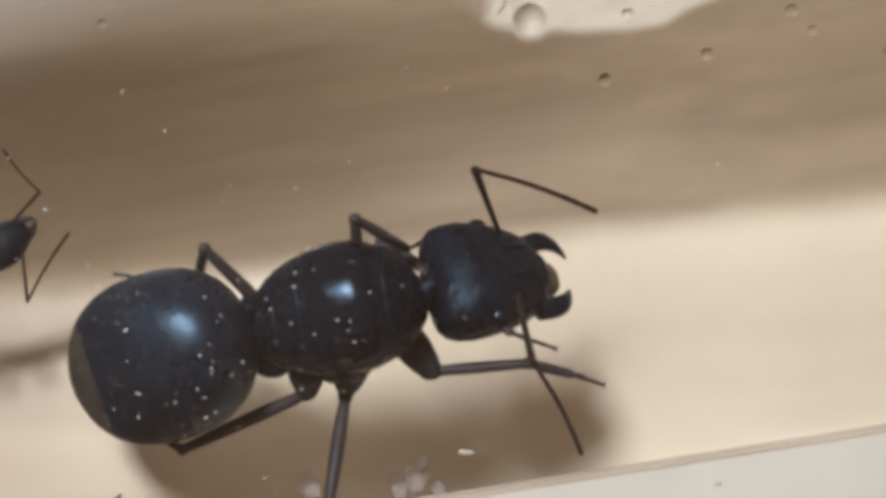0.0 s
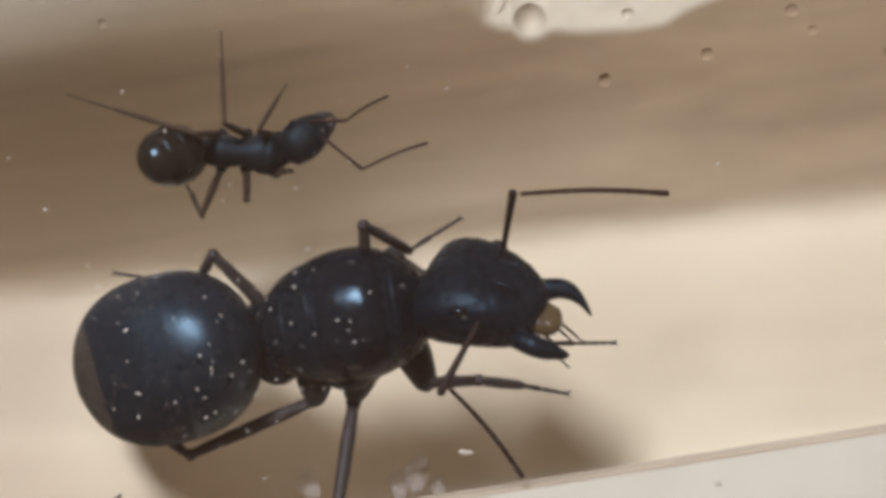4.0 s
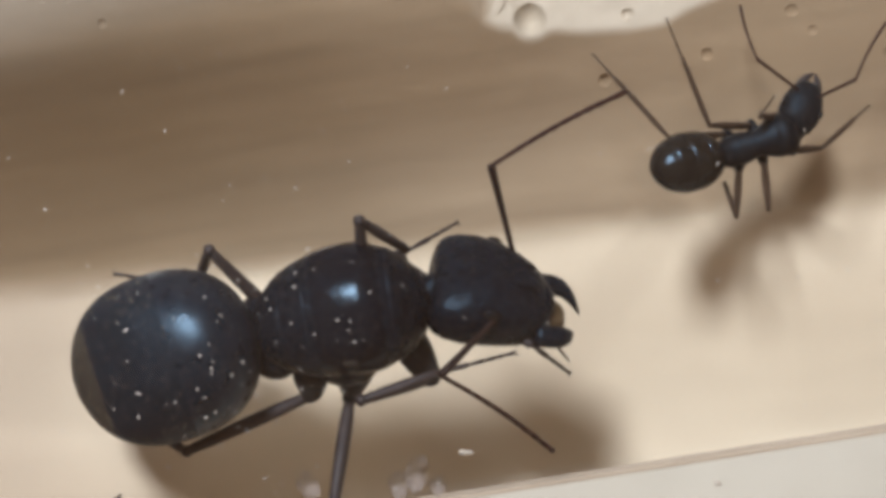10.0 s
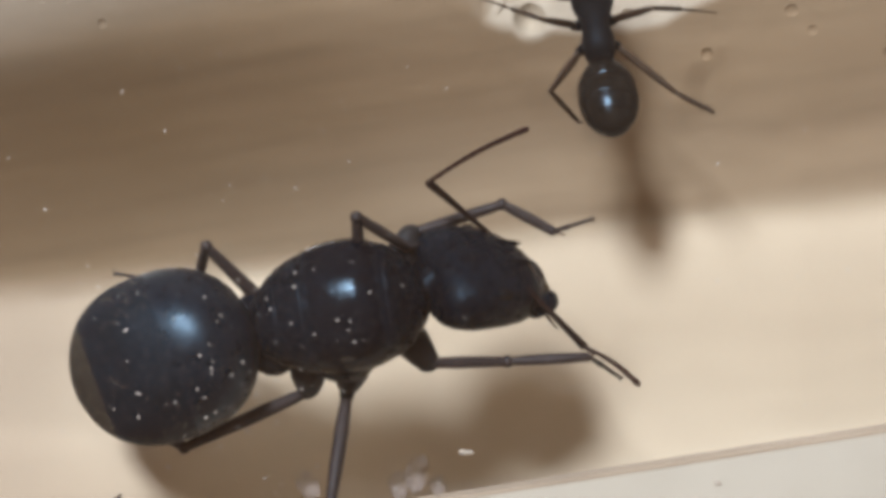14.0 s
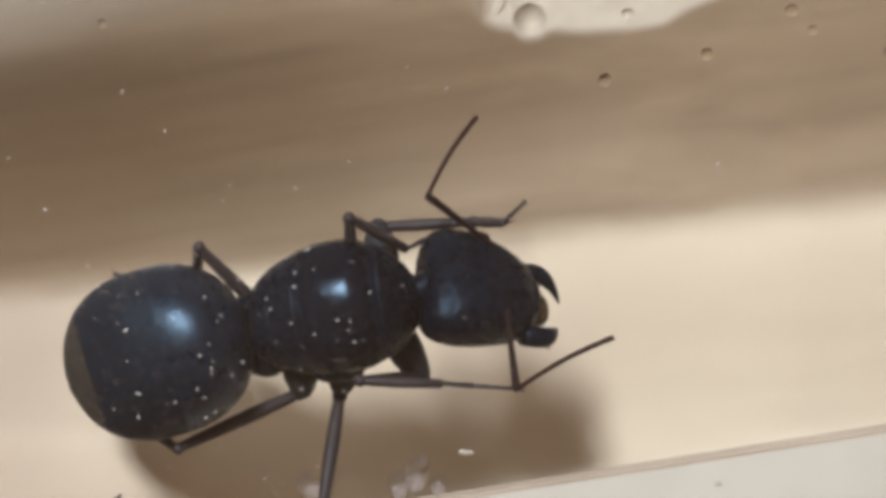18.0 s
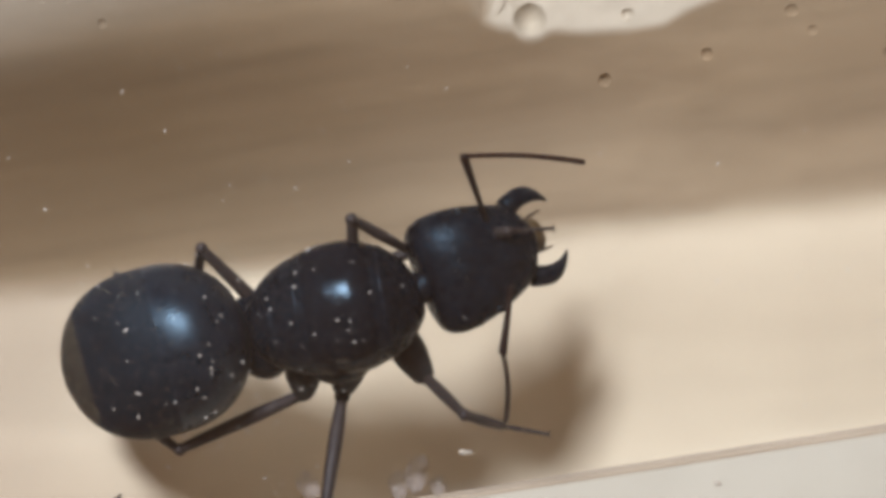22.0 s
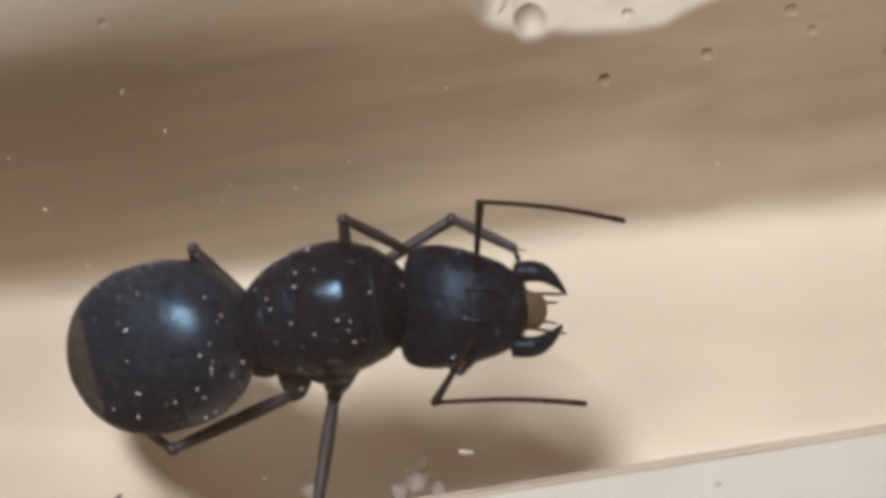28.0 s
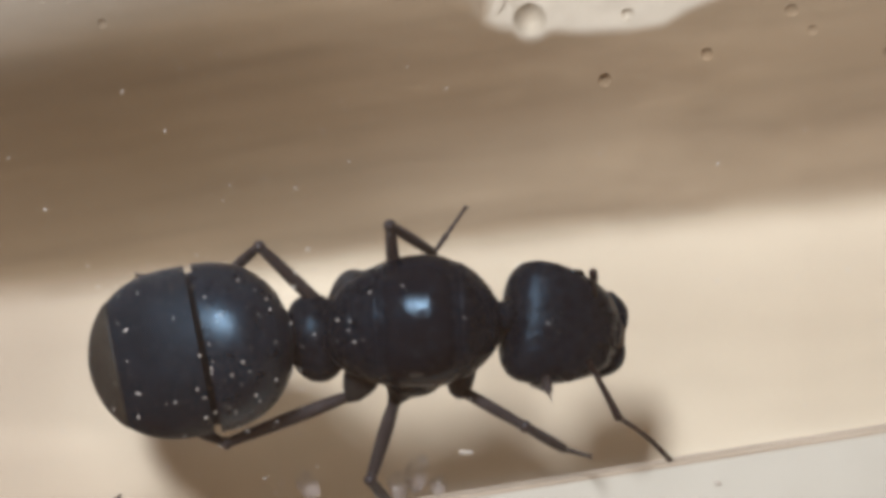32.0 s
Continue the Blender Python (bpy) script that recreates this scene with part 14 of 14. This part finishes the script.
    walk(W["tarsus_hind_right"], [(0, at(-2.05, -1.43, 0.31, 0, 10.1, 174)), (0.5, at(-1.57, -1.41, 0.25, 0, 7.6, -170)), (1, at(-1.21, -1.56, 0.17, 0, 4.5, -159.2)), (1.5, at(-1.36, -1.85, 0.16, 0, -52.8, 174.9)), (1.75, at(-1.92, -1.94, 0.15, 0, -68.8, 166.7)), (2, at(-2.19, -1.68, 0.15, 0, -85.6, -5.7)), (2.5, at(-2.32, -1.62, 0.15, 0, -86.2, 126.4)), (2.75, at(-2.17, -1.41, 0.15, 0, -87.5, 103.7)), (3, at(-1.89, -1.33, 0.15, 0, -85.4, 117.5)), (3.25, at(-1.77, -1.23, 0.16, 0, -83.2, 118.9)), (3.5, at(-1.55, -1.26, 0.18, 0, -77.9, 124.1)), (4.75, at(-1.92, -1.01, 0.15, 0, -87, -35.1)), (5.5, at(-2.22, -1.02, 0.07, 0, -80, -12.6)), (6, at(-2.72, -0.55, 0.16, 0, -59.2, -52.3)), (6.25, at(-2.96, -0.58, 0.14, 0, -53.5, -50.9)), (6.5, at(-3.15, -0.85, 0.18, 0, -57.8, -45.7)), (7, at(-2.91, -1.52, 0.16, 0, -82.1, -19.6)), (7.5, at(-3.14, -1.41, 0.18, 0, -78.7, -24.9)), (8, at(-2.94, -0.81, 0.23, 0, -62, -48.3)), (8.25, at(-3.39, -1.47, 0.16, 0, -84.4, -11.9)), (8.5, at(-3.44, -1.74, 0.15, 0, -87.4, 119.5)), (8.75, at(-4.07, -1.83, 1.49, 0, 73.9, 6)), (9, at(-4.09, -2.04, 1.51, 0, 77, 16.2)), (9.25, at(-3.22, -1.66, 0.15, 0, -85.7, 135.2)), (9.5, at(-2.9, -0.99, 0.18, 0, -77.8, -86.5)), (9.75, at(-2.08, -0.62, 0.2, 0, -74.6, -91.2)), (10, at(-1.16, -0.8, 0.16, 0, -81.9, -150.3)), (10.25, at(-1.1, -0.71, 0.15, 0, -68.9, -124.1)), (10.5, at(-0.44, -2.26, 0.14, 0, 3.5, 143.9)), (10.75, at(-1.39, 0.06, 0.14, 0, -0.5, -124.7)), (11, at(-2.97, -0.4, 3.74, 0, 85, -51.8)), (11.25, at(-2.84, -0.8, 3.99, 0, 73.1, -87.6)), (11.5, at(-2.8, -1.8, 4.03, 0, 81, -81.2)), (11.75, at(-2.86, -2.74, 3.54, 0, 82.8, -62.6)), (12, at(-2.91, -3.55, 3.02, 0, 79.5, -73.4)), (12.25, at(-2.88, -3.52, 2.93, 0, 80.9, -71.3)), (13, at(-2.82, -3.14, 3.42, 0, 79.3, -92.1)), (14, at(-3.21, -2.66, 3.72, 0, 78, -1)), (14.5, at(-3.04, -3.67, 2.83, 0, 81.5, -82)), (16, at(-2.82, -3.96, 2.74, 0, 84.3, -57.5)), (17.25, at(-3.09, -3.84, 2.69, 0, 73.6, -35.5)), (32, at(-3.09, -3.91, 2.59, 0, 73.9, -25.6))])
    walk(other_worker, [(0, at(6.07, 21.86, 0, 0, 0, -90.3)), (1.25, at(6.07, 15.32, 0, 0, 0, -90.4)), (2, at(5.87, 11.23, 0, 0, 0, -90.3)), (2.5, at(6.89, 10.24, 0, 0, 0, -90.4)), (3, at(6.64, 9.26, 0, 0, 0, -90.4)), (3.5, at(6.56, 12.21, 0, 0, 0, -90.4)), (4.25, at(6.56, 20.23, 0, 0, 0, -90.4)), (32, at(6.56, 20.23, 0, 0, 0, -90.4))])
    walk(V["thorax"], [(0, at(0, 0, 1.27, 0, -3.9, 0)), (32, at(0, 0, 1.27, 0, -4, 0))])
    walk(V["petiole"], [(0, at(-1.2, 0, 1.09, 0, -3.9, 0)), (32, at(-1.2, 0, 1.09, 0, -4, 0))])
    walk(V["gaster"], [(0, at(-1.34, 0, 1.18, 0, -66.4, -168)), (2, at(-1.32, 0, 1.18, 0, -56.3, -172.3)), (3, at(-1.32, 0, 1.18, 0, -54.4, -171.9)), (4.25, at(-1.33, 0, 1.18, 0, -64.8, -167.9)), (32, at(-1.33, 0, 1.18, 0, -64.8, -167.9))])
    walk(V["head"], [(0, at(1.19, 0, 1.36, 0, 1.6, -1.8)), (32, at(1.19, 0, 1.36, 0, 1.6, -1.8))])
    walk(V["scape_left"], [(0, at(2.35, 0.24, 1.57, 0, 10.2, 10.4)), (1.5, at(2.34, 0.24, 1.57, 0, 6.1, -3.9)), (1.75, at(2.34, 0.24, 1.57, 0, 2.8, -6.8)), (2, at(2.34, 0.24, 1.57, 0, -4.8, -10.1)), (2.25, at(2.34, 0.24, 1.57, 0, 3.3, -4.2)), (3, at(2.34, 0.24, 1.57, 0, 0.5, 9.3)), (4.25, at(2.35, 0.24, 1.57, 0, 9, 10.3)), (32, at(2.35, 0.24, 1.57, 0, 9, 10.3))])
    walk(V["funiculus_left"], [(0, at(4.05, 0.56, 1.26, 0, -47.4, 17.4)), (1.5, at(4.08, 0.12, 1.39, 0, -38.4, 13.3)), (1.75, at(4.08, 0.04, 1.49, 0, -36.1, 13)), (2, at(4.06, -0.06, 1.72, 0, -32.7, 12.6)), (2.25, at(4.08, 0.12, 1.47, 0, -41, 13.2)), (3, at(4.07, 0.53, 1.56, 0, -56.8, 19.5)), (4.25, at(4.05, 0.55, 1.3, 0, -48.6, 17.2)), (32, at(4.05, 0.55, 1.3, 0, -48.6, 17.2))])
    walk(V["coxa_front_left"], [(0, at(0.7, 0.22, 1.07, 0, 24.3, 58.9)), (32, at(0.7, 0.22, 1.07, 0, 24.2, 58.9))])
    walk(V["femur_front_left"], [(0, at(0.88, 0.52, 0.91, 0, -60.2, 2.4)), (3, at(0.88, 0.52, 0.92, 0, -67.5, 1.4)), (4.25, at(0.88, 0.52, 0.92, 0, -61.1, 1.9)), (32, at(0.88, 0.52, 0.92, 0, -61.1, 1.9))])
    walk(V["tibia_front_left"], [(0, at(1.72, 0.56, 2.39, 0, 82.6, 78.1)), (2, at(1.56, 0.55, 2.47, 0, 74.4, 65.3)), (3, at(1.53, 0.54, 2.49, 0, 70.6, 63.6)), (3.5, at(1.58, 0.54, 2.46, 0, 74.3, 66.8)), (4.25, at(1.7, 0.55, 2.4, 0, 80.9, 76.3)), (32, at(1.7, 0.55, 2.4, 0, 80.9, 76.3))])
    walk(V["tarsus_front_left"], [(0, at(1.76, 0.74, 0.9, 0, 34.6, 78.1)), (2, at(1.73, 0.92, 1.03, 0, 40.6, 65.3)), (3, at(1.75, 0.98, 1.07, 0, 42.9, 63.6)), (3.5, at(1.74, 0.91, 1.02, 0, 40.3, 66.8)), (4.25, at(1.75, 0.78, 0.92, 0, 35.5, 76.3)), (32, at(1.75, 0.78, 0.92, 0, 35.5, 76.3))])
    walk(V["coxa_middle_left"], [(0, at(0.02, 0.22, 1.03, 0, 29.5, 87.8)), (32, at(0.02, 0.22, 1.03, 0, 29.5, 87.8))])
    walk(V["femur_middle_left"], [(0, at(0.03, 0.52, 0.86, 0, -61.9, 47.4)), (2, at(0.03, 0.52, 0.86, 0, -65.8, 57.3)), (3, at(0.03, 0.52, 0.86, 0, -66.9, 59)), (4.25, at(0.03, 0.52, 0.86, 0, -62.8, 48.2)), (32, at(0.03, 0.52, 0.86, 0, -62.8, 48.2))])
    walk(V["tibia_middle_left"], [(0, at(0.64, 1.18, 2.53, 0, 77.6, -72.3)), (2, at(0.45, 1.17, 2.59, 0, 76.1, -86.8)), (3, at(0.41, 1.16, 2.6, 0, 77, -89.5)), (3.5, at(0.47, 1.16, 2.59, 0, 76.9, -85.3)), (4.25, at(0.61, 1.17, 2.55, 0, 77.7, -74.5)), (32, at(0.61, 1.17, 2.55, 0, 77.7, -74.5))])
    walk(V["tarsus_middle_left"], [(0, at(0.77, 0.75, 0.48, 0, 12.5, 107.7)), (2, at(0.48, 0.67, 0.55, 0, 14.5, 93.2)), (3, at(0.42, 0.69, 0.56, 0, 14.7, 90.5)), (3.5, at(0.51, 0.69, 0.55, 0, 14.3, 94.7)), (4.25, at(0.73, 0.74, 0.49, 0, 12.8, 105.5)), (32, at(0.73, 0.74, 0.49, 0, 12.8, 105.5))])
    walk(V["coxa_hind_left"], [(0, at(-0.58, 0.22, 0.98, 0, 28.6, 114.7)), (32, at(-0.58, 0.22, 0.98, 0, 28.6, 114.7))])
    walk(V["femur_hind_left"], [(0, at(-0.72, 0.52, 0.8, 0, -82.8, 70.4)), (1.5, at(-0.72, 0.52, 0.8, 0, -82.6, 112.3)), (2, at(-0.72, 0.52, 0.8, 0, -81.7, 123.8)), (2.5, at(-0.72, 0.52, 0.8, 0, -81.8, 130.4)), (3, at(-0.72, 0.52, 0.8, 0, -81.3, 132.9)), (3.5, at(-0.72, 0.52, 0.8, 0, -82.4, 121.6)), (4.25, at(-0.72, 0.52, 0.8, 0, -83.4, 78.1)), (32, at(-0.72, 0.52, 0.8, 0, -83.4, 78.1))])
    walk(V["tibia_hind_left"], [(0, at(-0.62, 0.79, 3.09, 0, 74.2, 148.9)), (2, at(-0.9, 0.8, 3.08, 0, 83.5, 143.9)), (3, at(-0.96, 0.78, 3.08, 0, 84.7, 142.3)), (3.5, at(-0.88, 0.78, 3.08, 0, 82.3, 144)), (4.25, at(-0.67, 0.78, 3.09, 0, 75.4, 147.9)), (32, at(-0.67, 0.78, 3.09, 0, 75.4, 147.9))])
    walk(V["tarsus_hind_left"], [(0, at(-1.23, 1.16, 0.58, 0, 12.3, 148.9)), (3, at(-1.15, 0.92, 0.49, 0, 10.1, 142.3)), (4.25, at(-1.22, 1.13, 0.57, 0, 12.1, 147.9)), (32, at(-1.22, 1.13, 0.57, 0, 12.1, 147.9))])
    walk(V["scape_right"], [(0, at(2.33, -0.32, 1.57, 0, 10, -42.4)), (1.25, at(2.33, -0.32, 1.57, 0, 6, -58.7)), (1.75, at(2.32, -0.32, 1.57, 0, 3.4, -66.4)), (2, at(2.32, -0.32, 1.57, 0, -0.4, -70.2)), (2.5, at(2.32, -0.32, 1.57, 0, 4.5, -54.9)), (3, at(2.32, -0.32, 1.57, 0, 2.8, -41.8)), (4.25, at(2.33, -0.32, 1.57, 0, 10, -42.3)), (32, at(2.33, -0.32, 1.57, 0, 10, -42.3))])
    walk(V["funiculus_right"], [(0, at(3.61, -1.48, 1.27, 0, -8.5, -40.8)), (1, at(3.33, -1.74, 1.4, 0, -17.3, -45.2)), (1.75, at(3.02, -1.92, 1.47, 0, -19.8, -48.4)), (2, at(2.91, -1.96, 1.58, 0, 29.2, -52.7)), (2.25, at(3.13, -1.87, 1.47, 0, 30.5, -50.3)), (2.5, at(3.32, -1.74, 1.44, 0, -19.8, -46.4)), (2.75, at(3.49, -1.61, 1.48, 0, 26.7, -45)), (3, at(3.62, -1.48, 1.49, 0, 21.2, -42)), (3.75, at(3.62, -1.48, 1.38, 0, 25.4, -43.4)), (4, at(3.61, -1.48, 1.31, 0, -9.5, -41.1)), (4.25, at(3.61, -1.48, 1.27, 0, -8.8, -40.9)), (32, at(3.61, -1.48, 1.27, 0, -8.8, -40.9))])
    walk(V["coxa_front_right"], [(0, at(0.7, -0.22, 1.07, 0, 24.3, -58.9)), (32, at(0.7, -0.22, 1.07, 0, 24.2, -58.9))])
    walk(V["femur_front_right"], [(0, at(0.88, -0.52, 0.91, 0, -57.3, -23.8)), (3, at(0.88, -0.52, 0.92, 0, -63.5, -30.6)), (4.25, at(0.88, -0.52, 0.92, 0, -58, -24.8)), (32, at(0.88, -0.52, 0.92, 0, -58, -24.8))])
    walk(V["tibia_front_right"], [(0, at(1.72, -0.89, 2.35, 0, 73.8, 126.6)), (1.75, at(1.58, -0.89, 2.42, 0, 82.5, 140.3)), (3, at(1.53, -0.91, 2.44, 0, 85.6, 145.2)), (3.5, at(1.58, -0.9, 2.42, 0, 82.4, 141.7)), (4.25, at(1.69, -0.9, 2.36, 0, 74.7, 130.2)), (32, at(1.69, -0.9, 2.36, 0, 74.7, 130.2))])
    walk(V["tarsus_front_right"], [(0, at(1.47, -0.55, 0.91, 0, 34.8, -53.4)), (1.75, at(1.43, -0.77, 0.93, 0, 35.8, -39.7)), (3, at(1.44, -0.84, 0.94, 0, 36.4, -34.8)), (3.5, at(1.42, -0.78, 0.93, 0, 35.9, -38.3)), (4.25, at(1.44, -0.59, 0.91, 0, 35, -49.8)), (32, at(1.44, -0.59, 0.91, 0, 35, -49.8))])
    walk(V["coxa_middle_right"], [(0, at(0.02, -0.22, 1.03, 0, 29.5, -87.8)), (32, at(0.02, -0.22, 1.03, 0, 29.5, -87.8))])
    walk(V["femur_middle_right"], [(0, at(0.03, -0.52, 0.86, 0, -56.5, -55.6)), (3, at(0.03, -0.52, 0.86, 0, -59.6, -66.3)), (4.25, at(0.03, -0.52, 0.86, 0, -56.7, -57)), (32, at(0.03, -0.52, 0.86, 0, -56.7, -57))])
    walk(V["tibia_middle_right"], [(0, at(0.62, -1.39, 2.44, 0, 70, 70.6)), (2, at(0.45, -1.39, 2.49, 0, 68.6, 87.5)), (3, at(0.42, -1.4, 2.49, 0, 67.8, 91)), (3.5, at(0.47, -1.4, 2.48, 0, 67.9, 85.9)), (4.25, at(0.6, -1.4, 2.44, 0, 69.2, 72.8)), (32, at(0.6, -1.4, 2.44, 0, 69.2, 72.8))])
    walk(V["tarsus_middle_right"], [(0, at(0.86, -0.71, 0.47, 0, 12, -109.4)), (2, at(0.48, -0.62, 0.54, 0, 14.1, -92.5)), (3, at(0.4, -0.61, 0.55, 0, 14.5, -89)), (3.5, at(0.52, -0.61, 0.54, 0, 14.1, -94.1)), (4.25, at(0.82, -0.68, 0.48, 0, 12.5, -107.2)), (32, at(0.82, -0.68, 0.48, 0, 12.5, -107.2))])
    walk(V["coxa_hind_right"], [(0, at(-0.58, -0.22, 0.98, 0, 28.6, -114.7)), (32, at(-0.58, -0.22, 0.98, 0, 28.6, -114.7))])
    walk(V["femur_hind_right"], [(0, at(-0.72, -0.52, 0.8, 0, -74.8, -81.6)), (2, at(-0.72, -0.52, 0.8, 0, -74.4, -107.3)), (3, at(-0.72, -0.52, 0.8, 0, -73.5, -111)), (3.5, at(-0.72, -0.52, 0.8, 0, -74.1, -104.7)), (4.25, at(-0.72, -0.52, 0.8, 0, -74.6, -85.7)), (32, at(-0.72, -0.52, 0.8, 0, -74.6, -85.7))])
    walk(V["tibia_hind_right"], [(0, at(-0.63, -1.11, 3.02, 0, 82.1, -160.1)), (1.5, at(-0.83, -1.11, 3.02, 0, 89.2, -157.4)), (1.75, at(-0.87, -1.11, 3.02, 0, 89.6, 23.2)), (3, at(-0.95, -1.13, 3.01, 0, 86.4, 23.9)), (3.5, at(-0.88, -1.13, 3.02, 0, 89, 22.8)), (3.75, at(-0.81, -1.13, 3.02, 0, 88.6, -158.2)), (4.25, at(-0.67, -1.13, 3.02, 0, 83.7, -160)), (32, at(-0.67, -1.13, 3.02, 0, 83.7, -160))])
    walk(V["tarsus_hind_right"], [(0, at(-0.97, -1.24, 0.45, 0, 9.2, -160.1)), (2, at(-0.84, -1.08, 0.42, 0, 8.5, -156.2)), (3, at(-0.8, -1.06, 0.41, 0, 8.4, -156.1)), (4.25, at(-0.94, -1.23, 0.44, 0, 8.9, -160)), (32, at(-0.94, -1.23, 0.44, 0, 8.9, -160))])


motions()
